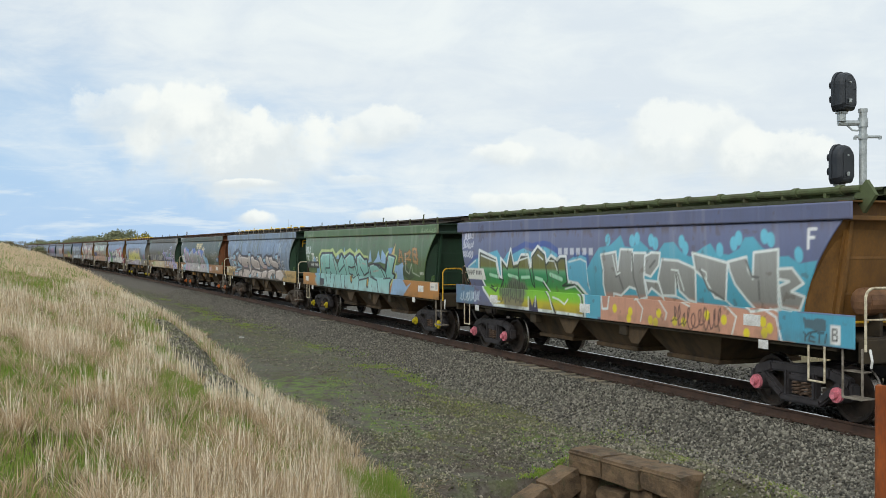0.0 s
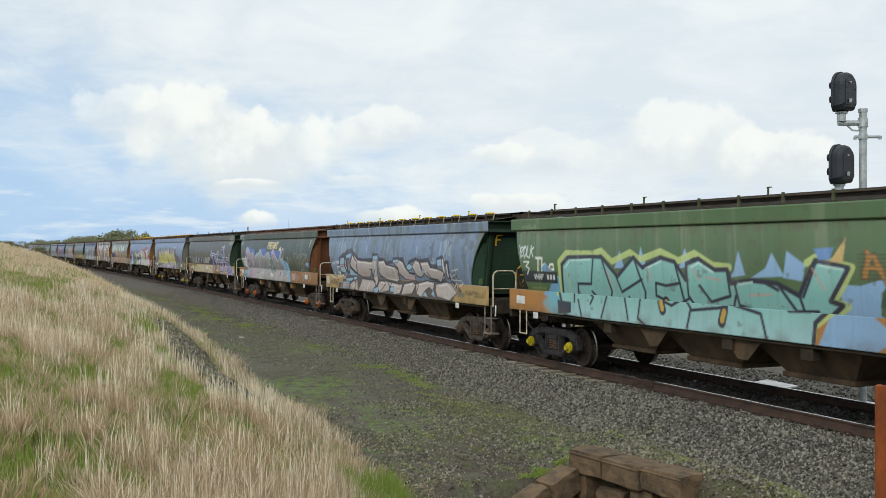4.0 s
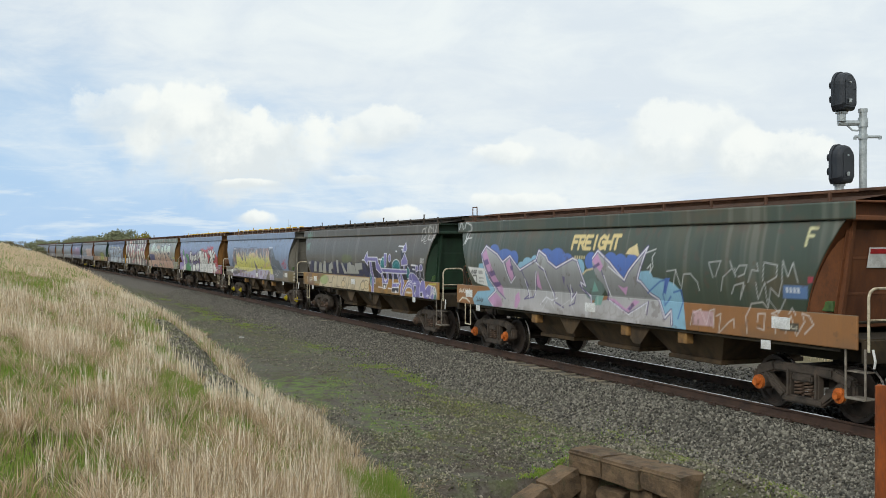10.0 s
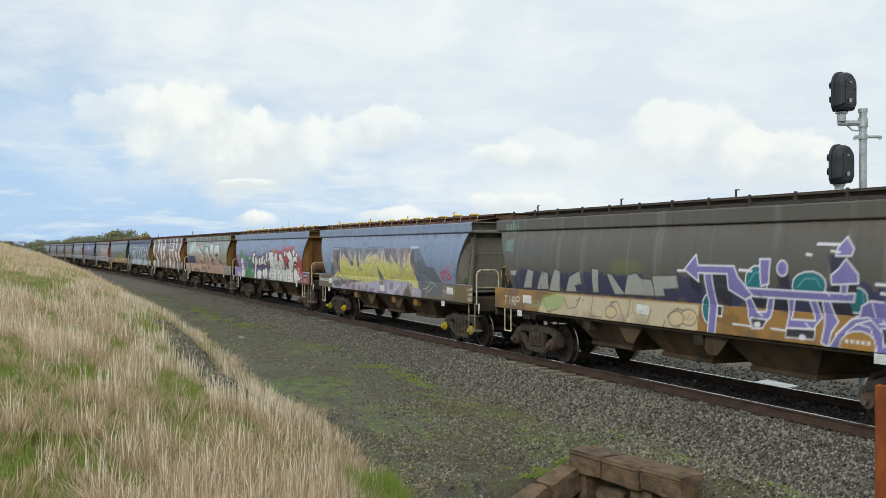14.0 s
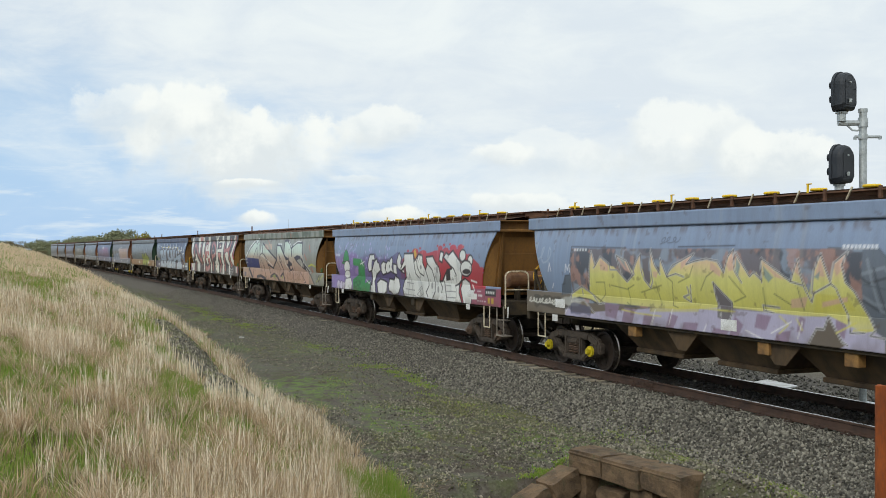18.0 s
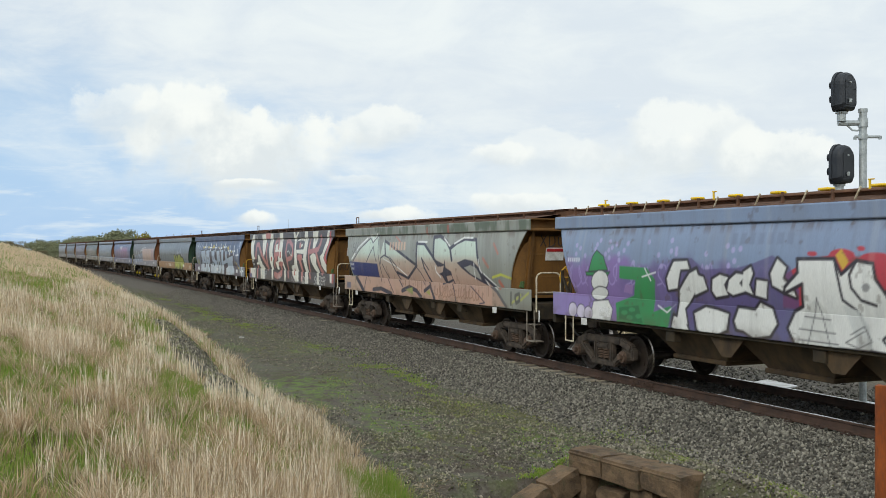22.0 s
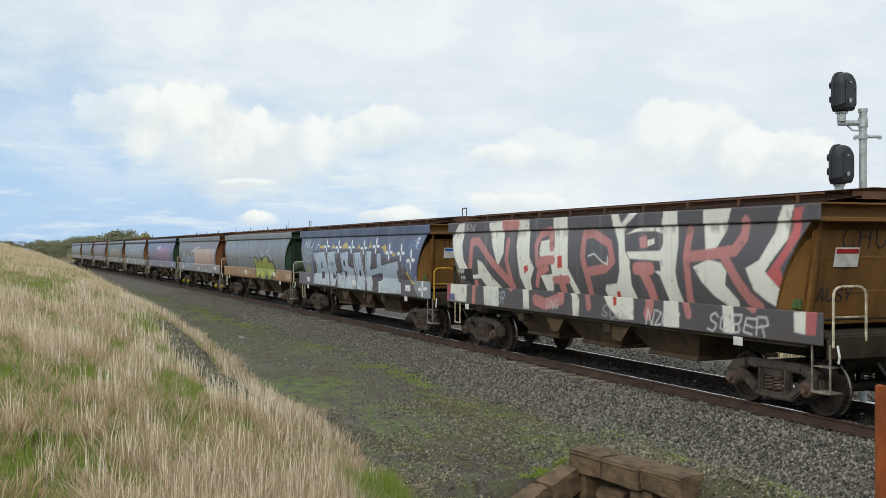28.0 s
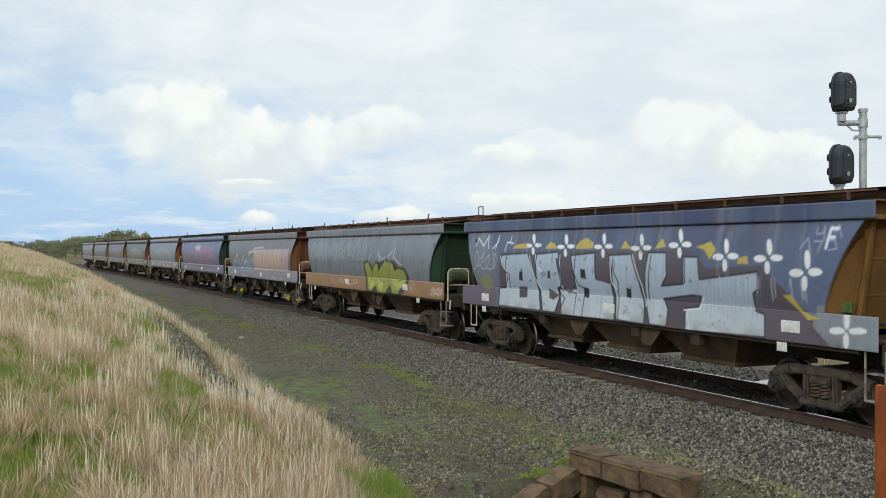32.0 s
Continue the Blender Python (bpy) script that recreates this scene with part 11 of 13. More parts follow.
    for q in ([(-4.19, 2.37), (-4.27, 2.01), (-4.06, 1.94), (-4.11, 1.63)], [(-1.71, 2.41), (-1.65, 1.82), (-1.8, 1.63), (-1.58, 1.5), (-1.88, 1.14)], [(-1.03, 2.41), (-1.08, 2.03), (-0.95, 1.8), (-0.73, 1.74), (-0.91, 1.12)], [(0.39, 2.36), (0.42, 2.1), (0.56, 1.91), (0.45, 1.19)], [(1.67, 2.43), (1.59, 2), (1.53, 1.62)], [(2.68, 2.36), (2.67, 1.96)],):
        p.line(q, 0.03, K)
    for q in ([(-1.77, 1.71), (-1.1, 1.62), (-1.23, 1.17)],):
        p.line(q, 0.03, K)
    p.line([(3.05, 2.02), (2.96, 1.62)], 0.014, (128, 140, 156), 0.6)
    p.line([(3.16, 2.03), (3.07, 1.54)], 0.014, (128, 140, 156), 0.6)
    p.line([(3.28, 2.05), (3.18, 1.46)], 0.014, (128, 140, 156), 0.6)
    p.line([(3.39, 2.06), (3.29, 1.39)], 0.014, (128, 140, 156), 0.6)
    p.line([(3.5, 2.06), (3.4, 1.6)], 0.014, (128, 140, 156), 0.6)
    p.line([(3.61, 2.08), (3.51, 1.53)], 0.014, (128, 140, 156), 0.6)
    p.line([(3.72, 2.09), (3.62, 1.45)], 0.014, (128, 140, 156), 0.6)
    p.line([(3.83, 2.1), (3.73, 1.38)], 0.014, (128, 140, 156), 0.6)
    p.line([(3.93, 2.11), (3.83, 1.59)], 0.013, (128, 140, 156), 0.6)
    p.line([(4.04, 2.12), (3.94, 1.51)], 0.013, (128, 140, 156), 0.6)
    p.line([(4.14, 2.13), (4.04, 1.44)], 0.013, (128, 140, 156), 0.6)
    p.line([(4.24, 2.15), (4.16, 1.64)], 0.013, (128, 140, 156), 0.6)
    p.line([(4.35, 2.15), (4.25, 1.57)], 0.013, (128, 140, 156), 0.6)
    p.line([(4.45, 2.16), (4.35, 1.5)], 0.013, (128, 140, 156), 0.6)
    p.line([(4.55, 2.17), (4.45, 1.43)], 0.013, (128, 140, 156), 0.6)
    p.line([(4.65, 2.19), (4.55, 1.63)], 0.013, (128, 140, 156), 0.6)
    for q in ([(2.06, 2.31), (1.93, 1.45)], [(1.85, 2.37), (1.81, 1.82)], [(-0.12, 1.76), (-0.19, 1.22)], [(4.39, 1.79), (4.31, 1.34)], [(1.68, 1.81), (1.63, 1.25)],):
        p.line(q, 0.015, (140, 152, 168), 0.5)
    p.poly([(-4.12, 2.32), (-4.13, 2.31), (-4.14, 2.29), (-4.17, 2.29), (-4.2, 2.29), (-4.22, 2.29), (-4.24, 2.3), (-4.25, 2.32), (-4.24, 2.34), (-4.23, 2.35), (-4.2, 2.36), (-4.18, 2.36), (-4.15, 2.35), (-4.13, 2.34)], (90, 100, 116), 0.6)
    p.poly([(-3.38, 2.07), (-3.39, 2.06), (-3.4, 2.05), (-3.43, 2.04), (-3.46, 2.04), (-3.48, 2.04), (-3.49, 2.06), (-3.5, 2.07), (-3.49, 2.09), (-3.47, 2.1), (-3.45, 2.11), (-3.42, 2.11), (-3.4, 2.1), (-3.38, 2.09)], (90, 100, 116), 0.6)
    p.poly([(-2.98, 1.83), (-2.99, 1.82), (-3.01, 1.8), (-3.04, 1.79), (-3.06, 1.79), (-3.08, 1.8), (-3.1, 1.81), (-3.1, 1.83), (-3.08, 1.84), (-3.06, 1.86), (-3.04, 1.86), (-3.01, 1.86), (-2.99, 1.86), (-2.98, 1.85)], (90, 100, 116), 0.6)
    p.poly([(-2.47, 2.25), (-2.47, 2.23), (-2.49, 2.22), (-2.51, 2.21), (-2.53, 2.21), (-2.56, 2.22), (-2.57, 2.23), (-2.58, 2.25), (-2.57, 2.26), (-2.56, 2.27), (-2.54, 2.28), (-2.51, 2.28), (-2.49, 2.28), (-2.47, 2.26)], (90, 100, 116), 0.6)
    p.poly([(-1.81, 2.02), (-1.82, 2), (-1.84, 1.99), (-1.86, 1.98), (-1.89, 1.98), (-1.91, 1.99), (-1.92, 2), (-1.92, 2.01), (-1.91, 2.03), (-1.9, 2.04), (-1.88, 2.05), (-1.85, 2.05), (-1.83, 2.04), (-1.82, 2.03)], (90, 100, 116), 0.6)
    p.poly([(-1.47, 1.79), (-1.48, 1.77), (-1.5, 1.76), (-1.52, 1.75), (-1.55, 1.75), (-1.56, 1.76), (-1.57, 1.77), (-1.57, 1.78), (-1.56, 1.8), (-1.54, 1.81), (-1.52, 1.82), (-1.5, 1.82), (-1.48, 1.81), (-1.47, 1.8)], (90, 100, 116), 0.6)
    p.poly([(-0.99, 2.18), (-0.99, 2.17), (-1.01, 2.16), (-1.03, 2.15), (-1.05, 2.15), (-1.07, 2.16), (-1.08, 2.17), (-1.09, 2.18), (-1.08, 2.2), (-1.07, 2.21), (-1.05, 2.21), (-1.03, 2.21), (-1.01, 2.21), (-0.99, 2.2)], (90, 100, 116), 0.6)
    p.poly([(-0.63, 1.96), (-0.63, 1.94), (-0.65, 1.93), (-0.67, 1.93), (-0.69, 1.92), (-0.71, 1.93), (-0.72, 1.94), (-0.73, 1.96), (-0.72, 1.97), (-0.7, 1.98), (-0.68, 1.99), (-0.66, 1.99), (-0.64, 1.98), (-0.63, 1.97)], (90, 100, 116), 0.6)
    p.poly([(-0.03, 2.34), (-0.03, 2.33), (-0.04, 2.32), (-0.06, 2.31), (-0.08, 2.31), (-0.1, 2.32), (-0.11, 2.33), (-0.12, 2.34), (-0.12, 2.35), (-0.11, 2.36), (-0.09, 2.37), (-0.07, 2.37), (-0.05, 2.37), (-0.03, 2.35)], (90, 100, 116), 0.6)
    p.poly([(-2.88, 2.77), (-2.86, 2.72), (-2.86, 2.68), (-2.87, 2.66), (-2.91, 2.66), (-2.94, 2.69), (-2.98, 2.72), (-3.02, 2.77), (-3.04, 2.82), (-3.04, 2.86), (-3.03, 2.88), (-3, 2.88), (-2.95, 2.86), (-2.91, 2.82)], W)
    p.poly([(-2.96, 2.62), (-2.97, 2.6), (-3.01, 2.58), (-3.07, 2.57), (-3.15, 2.57), (-3.22, 2.58), (-3.27, 2.6), (-3.29, 2.62), (-3.29, 2.64), (-3.25, 2.65), (-3.19, 2.66), (-3.11, 2.66), (-3.04, 2.65), (-2.99, 2.64)], W)
    p.poly([(-2.54, 2.63), (-2.55, 2.61), (-2.59, 2.59), (-2.65, 2.58), (-2.72, 2.58), (-2.79, 2.59), (-2.84, 2.61), (-2.86, 2.63), (-2.85, 2.65), (-2.82, 2.66), (-2.76, 2.67), (-2.68, 2.67), (-2.62, 2.66), (-2.57, 2.65)], W)
    p.poly([(-2.82, 2.5), (-2.82, 2.46), (-2.83, 2.43), (-2.86, 2.41), (-2.89, 2.41), (-2.92, 2.43), (-2.95, 2.46), (-2.96, 2.5), (-2.97, 2.53), (-2.96, 2.56), (-2.94, 2.58), (-2.91, 2.58), (-2.87, 2.56), (-2.84, 2.53)], W)
    p.poly([(-1.42, 2.74), (-1.4, 2.69), (-1.41, 2.65), (-1.42, 2.63), (-1.45, 2.63), (-1.49, 2.65), (-1.53, 2.69), (-1.56, 2.74), (-1.58, 2.79), (-1.58, 2.83), (-1.57, 2.85), (-1.53, 2.85), (-1.49, 2.83), (-1.45, 2.79)], W)
    p.poly([(-1.51, 2.58), (-1.52, 2.56), (-1.56, 2.55), (-1.62, 2.54), (-1.69, 2.54), (-1.76, 2.55), (-1.81, 2.56), (-1.83, 2.59), (-1.82, 2.61), (-1.78, 2.62), (-1.72, 2.63), (-1.65, 2.63), (-1.59, 2.62), (-1.54, 2.61)], W)
    p.poly([(-1.1, 2.6), (-1.11, 2.58), (-1.15, 2.56), (-1.21, 2.55), (-1.28, 2.55), (-1.34, 2.56), (-1.39, 2.58), (-1.41, 2.6), (-1.4, 2.62), (-1.37, 2.63), (-1.31, 2.64), (-1.24, 2.64), (-1.18, 2.63), (-1.13, 2.62)], W)
    p.poly([(-1.38, 2.46), (-1.38, 2.42), (-1.39, 2.39), (-1.42, 2.38), (-1.45, 2.38), (-1.48, 2.39), (-1.5, 2.42), (-1.52, 2.46), (-1.52, 2.5), (-1.51, 2.53), (-1.49, 2.55), (-1.46, 2.55), (-1.43, 2.53), (-1.4, 2.5)], W)
    p.poly([(0.06, 2.74), (0.07, 2.69), (0.07, 2.65), (0.05, 2.63), (0.02, 2.63), (-0.01, 2.65), (-0.04, 2.69), (-0.07, 2.74), (-0.09, 2.79), (-0.09, 2.83), (-0.08, 2.85), (-0.05, 2.85), (-0.01, 2.83), (0.03, 2.79)], W)
    p.poly([(-0.03, 2.58), (-0.04, 2.56), (-0.08, 2.55), (-0.13, 2.54), (-0.2, 2.54), (-0.26, 2.55), (-0.31, 2.56), (-0.33, 2.58), (-0.33, 2.6), (-0.29, 2.62), (-0.23, 2.63), (-0.16, 2.63), (-0.1, 2.62), (-0.05, 2.6)], W)
    p.poly([(0.36, 2.59), (0.35, 2.57), (0.31, 2.56), (0.26, 2.55), (0.19, 2.55), (0.13, 2.56), (0.08, 2.57), (0.06, 2.59), (0.07, 2.61), (0.11, 2.63), (0.16, 2.64), (0.23, 2.64), (0.29, 2.63), (0.33, 2.61)], W)
    p.poly([(0.09, 2.46), (0.09, 2.42), (0.08, 2.39), (0.06, 2.37), (0.03, 2.37), (0, 2.39), (-0.02, 2.42), (-0.04, 2.46), (-0.04, 2.5), (-0.03, 2.53), (-0.01, 2.55), (0.02, 2.55), (0.05, 2.53), (0.08, 2.5)], W)
    p.poly([(1.37, 2.71), (1.38, 2.66), (1.38, 2.62), (1.36, 2.6), (1.33, 2.6), (1.3, 2.62), (1.27, 2.66), (1.24, 2.71), (1.23, 2.76), (1.23, 2.8), (1.24, 2.82), (1.27, 2.82), (1.3, 2.8), (1.34, 2.76)], W)
    p.poly([(1.28, 2.55), (1.27, 2.53), (1.23, 2.52), (1.18, 2.51), (1.12, 2.51), (1.06, 2.52), (1.01, 2.53), (0.99, 2.55), (1, 2.58), (1.03, 2.59), (1.09, 2.6), (1.15, 2.6), (1.21, 2.59), (1.26, 2.58)], W)
    p.poly([(1.65, 2.57), (1.64, 2.55), (1.61, 2.53), (1.55, 2.52), (1.49, 2.52), (1.43, 2.53), (1.39, 2.55), (1.37, 2.57), (1.38, 2.59), (1.41, 2.6), (1.46, 2.61), (1.53, 2.61), (1.59, 2.6), (1.63, 2.59)], W)
    p.poly([(1.39, 2.43), (1.39, 2.39), (1.38, 2.36), (1.36, 2.34), (1.33, 2.34), (1.3, 2.36), (1.28, 2.39), (1.27, 2.43), (1.27, 2.47), (1.28, 2.5), (1.3, 2.52), (1.33, 2.52), (1.35, 2.5), (1.38, 2.47)], W)
    p.poly([(2.54, 2.78), (2.56, 2.73), (2.56, 2.69), (2.54, 2.66), (2.51, 2.66), (2.48, 2.69), (2.45, 2.73), (2.42, 2.78), (2.4, 2.83), (2.39, 2.87), (2.41, 2.9), (2.44, 2.9), (2.47, 2.87), (2.51, 2.83)], W)
    p.poly([(2.46, 2.61), (2.45, 2.59), (2.42, 2.57), (2.36, 2.56), (2.3, 2.56), (2.24, 2.57), (2.19, 2.59), (2.17, 2.61), (2.18, 2.63), (2.21, 2.65), (2.27, 2.66), (2.33, 2.66), (2.39, 2.65), (2.44, 2.63)], W)
    p.poly([(2.83, 2.62), (2.83, 2.6), (2.79, 2.58), (2.74, 2.57), (2.68, 2.58), (2.62, 2.58), (2.57, 2.6), (2.55, 2.62), (2.56, 2.65), (2.59, 2.66), (2.64, 2.67), (2.71, 2.67), (2.77, 2.66), (2.81, 2.64)], W)
    p.poly([(2.58, 2.48), (2.58, 2.44), (2.57, 2.41), (2.55, 2.39), (2.52, 2.39), (2.49, 2.41), (2.47, 2.44), (2.46, 2.48), (2.45, 2.52), (2.46, 2.56), (2.48, 2.57), (2.51, 2.57), (2.54, 2.56), (2.56, 2.52)], W)
    p.poly([(3.83, 2.59), (3.84, 2.54), (3.83, 2.49), (3.81, 2.47), (3.78, 2.47), (3.75, 2.49), (3.73, 2.53), (3.71, 2.59), (3.7, 2.64), (3.7, 2.69), (3.71, 2.71), (3.74, 2.71), (3.77, 2.69), (3.81, 2.64)], W)
    p.poly([(3.72, 2.42), (3.71, 2.39), (3.68, 2.37), (3.62, 2.36), (3.56, 2.36), (3.5, 2.37), (3.45, 2.39), (3.44, 2.41), (3.45, 2.44), (3.48, 2.45), (3.54, 2.47), (3.6, 2.47), (3.66, 2.46), (3.7, 2.44)], W)
    p.poly([(4.09, 2.43), (4.08, 2.41), (4.05, 2.39), (3.99, 2.38), (3.93, 2.38), (3.87, 2.39), (3.83, 2.41), (3.81, 2.43), (3.82, 2.45), (3.86, 2.47), (3.91, 2.48), (3.97, 2.48), (4.03, 2.47), (4.07, 2.45)], W)
    p.poly([(3.82, 2.28), (3.82, 2.24), (3.8, 2.2), (3.78, 2.18), (3.75, 2.18), (3.72, 2.2), (3.71, 2.24), (3.7, 2.28), (3.7, 2.32), (3.72, 2.36), (3.74, 2.38), (3.77, 2.38), (3.79, 2.36), (3.81, 2.32)], W)
    p.poly([(4.85, 2.58), (4.86, 2.52), (4.85, 2.48), (4.83, 2.45), (4.8, 2.45), (4.77, 2.48), (4.75, 2.52), (4.73, 2.58), (4.72, 2.64), (4.72, 2.68), (4.74, 2.7), (4.76, 2.7), (4.8, 2.68), (4.83, 2.63)], W)
    p.poly([(4.74, 2.4), (4.73, 2.37), (4.69, 2.36), (4.64, 2.34), (4.58, 2.34), (4.52, 2.35), (4.48, 2.37), (4.46, 2.4), (4.47, 2.42), (4.51, 2.44), (4.56, 2.45), (4.62, 2.45), (4.68, 2.44), (4.72, 2.42)], W)
    p.poly([(5.11, 2.41), (5.1, 2.39), (5.06, 2.37), (5.01, 2.36), (4.95, 2.36), (4.89, 2.37), (4.85, 2.39), (4.83, 2.41), (4.84, 2.43), (4.88, 2.45), (4.93, 2.46), (4.99, 2.46), (5.05, 2.45), (5.09, 2.44)], W)
    p.poly([(4.84, 2.26), (4.83, 2.21), (4.82, 2.18), (4.79, 2.16), (4.76, 2.16), (4.74, 2.18), (4.72, 2.21), (4.72, 2.26), (4.72, 2.3), (4.73, 2.34), (4.76, 2.36), (4.78, 2.36), (4.81, 2.34), (4.83, 2.3)], W)
    p.poly([(5.69, 2.39), (5.69, 2.33), (5.68, 2.28), (5.65, 2.25), (5.63, 2.25), (5.6, 2.28), (5.58, 2.33), (5.57, 2.39), (5.56, 2.45), (5.57, 2.5), (5.59, 2.53), (5.62, 2.53), (5.65, 2.5), (5.68, 2.45)], W)
    p.poly([(5.56, 2.19), (5.54, 2.17), (5.5, 2.15), (5.44, 2.13), (5.37, 2.13), (5.31, 2.14), (5.27, 2.16), (5.26, 2.19), (5.27, 2.21), (5.32, 2.24), (5.37, 2.25), (5.44, 2.25), (5.5, 2.24), (5.54, 2.22)], W)
    p.poly([(5.94, 2.21), (5.92, 2.19), (5.88, 2.17), (5.83, 2.16), (5.76, 2.15), (5.71, 2.16), (5.67, 2.18), (5.65, 2.21), (5.67, 2.24), (5.71, 2.26), (5.76, 2.27), (5.83, 2.27), (5.88, 2.26), (5.92, 2.24)], W)
    p.poly([(5.63, 2.04), (5.62, 1.99), (5.6, 1.95), (5.57, 1.93), (5.54, 1.93), (5.52, 1.95), (5.51, 1.99), (5.51, 2.04), (5.52, 2.09), (5.54, 2.13), (5.57, 2.15), (5.59, 2.15), (5.62, 2.13), (5.63, 2.09)], W)
    p.poly([(6.38, 1.56), (6.38, 1.5), (6.36, 1.45), (6.34, 1.42), (6.31, 1.42), (6.29, 1.44), (6.27, 1.49), (6.27, 1.55), (6.27, 1.61), (6.31, 1.66), (6.34, 1.69), (6.36, 1.69), (6.38, 1.67), (6.38, 1.62)], W)
    p.poly([(6.36, 1.26), (6.36, 1.21), (6.34, 1.16), (6.32, 1.14), (6.3, 1.14), (6.28, 1.16), (6.26, 1.2), (6.25, 1.25), (6.26, 1.3), (6.28, 1.35), (6.3, 1.37), (6.32, 1.37), (6.34, 1.35), (6.36, 1.31)], W)
    p.poly([(6.29, 1.39), (6.28, 1.37), (6.23, 1.35), (6.17, 1.34), (6.11, 1.33), (6.04, 1.34), (6, 1.35), (5.99, 1.38), (6, 1.4), (6.04, 1.42), (6.11, 1.43), (6.17, 1.44), (6.23, 1.43), (6.28, 1.41)], W)
    p.poly([(6.68, 1.42), (6.67, 1.39), (6.62, 1.38), (6.56, 1.36), (6.49, 1.36), (6.42, 1.36), (6.37, 1.38), (6.36, 1.4), (6.37, 1.42), (6.42, 1.44), (6.49, 1.45), (6.56, 1.46), (6.62, 1.45), (6.67, 1.44)], W)
    p.poly([(-2.33, 2.58), (-2.17, 2.69), (-1.96, 2.66), (-1.81, 2.55), (-2.32, 2.54)], GOLD, 0.9)
    p.poly([(-1.07, 2.58), (-0.88, 2.72), (-0.66, 2.77), (-0.36, 2.66), (-0.39, 2.55), (-1, 2.54)], GOLD, 0.9)
    p.poly([(0.65, 2.55), (0.76, 2.71), (0.91, 2.6), (1.06, 2.55)], GOLD, 0.9)
    p.poly([(1.76, 2.55), (1.95, 2.74), (2.11, 2.58)], GOLD, 0.9)
    p.poly([(2.96, 2.58), (3.34, 2.67), (3.51, 2.53), (3.36, 2.37), (3.2, 2.53)], GOLD, 0.9)
    p.poly([(4.06, 2.31), (4.09, 2.4), (4.29, 2.44), (4.34, 2.31)], GOLD, 0.9)
    p.poly([(5.09, 1.85), (5.27, 1.86), (5.49, 1.62), (5.81, 1.53), (5.57, 1.5)], GOLD, 0.9)
    p.poly([(-3.93, 2.55), (-3.74, 2.64), (-3.23, 2.67), (-3.18, 2.55)], GOLD, 0.9)
    for q in ([(-5.94, 2.62), (-5.87, 2.81), (-5.5, 2.61), (-5.31, 2.87), (-5.22, 2.55)], [(-4.97, 2.55), (-4.71, 2.71), (-4.73, 2.86), (-4.81, 2.55)], [(-4.3, 2.49), (-4.23, 2.7), (-3.9, 2.67)], [(-4.06, 2.67), (-4.07, 2.83)],):
        p.line(q, 0.039, (216, 222, 228), 0.85)
    p.poly([(-5.92, 2.74), (-5.91, 2.72), (-5.92, 2.69), (-5.95, 2.68), (-5.99, 2.68), (-6.03, 2.69), (-6.07, 2.72), (-6.1, 2.75), (-6.1, 2.77), (-6.09, 2.8), (-6.07, 2.81), (-6.03, 2.81), (-5.98, 2.8), (-5.94, 2.77)], K)
    p.scrawl(-6.04, -4.73, 1.96, 2.55, (214, 220, 226), 8, 0.024, 0.5)
    for q in ([(5.74, 2.88), (5.75, 2.76), (5.89, 2.78), (5.88, 2.88), (5.92, 2.68)], [(6.01, 2.71), (6.02, 2.88), (6.13, 2.78), (6.15, 2.9), (6.25, 2.71)], [(5.46, 2.55), (5.59, 2.71), (5.68, 2.5)], [(5.72, 2.66), (5.89, 2.66), (5.82, 2.5)], [(5.99, 2.67), (6.13, 2.67), (6.19, 2.55), (6.03, 2.53)],):
        p.line(q, 0.018, (176, 180, 206), 0.8)
    p.word("F", 5.95, 6.15, 2.56, 2.84, 0.05, (214, 220, 226), None, 0, None, 0, 0.15, 0)
    p.drips(3.6, 5.6, 2.1, (196, 204, 212), 14, 0.5)
    p.soft(-5.3, 1.75, 0.4, 0.2, (150, 150, 70), 0.5)


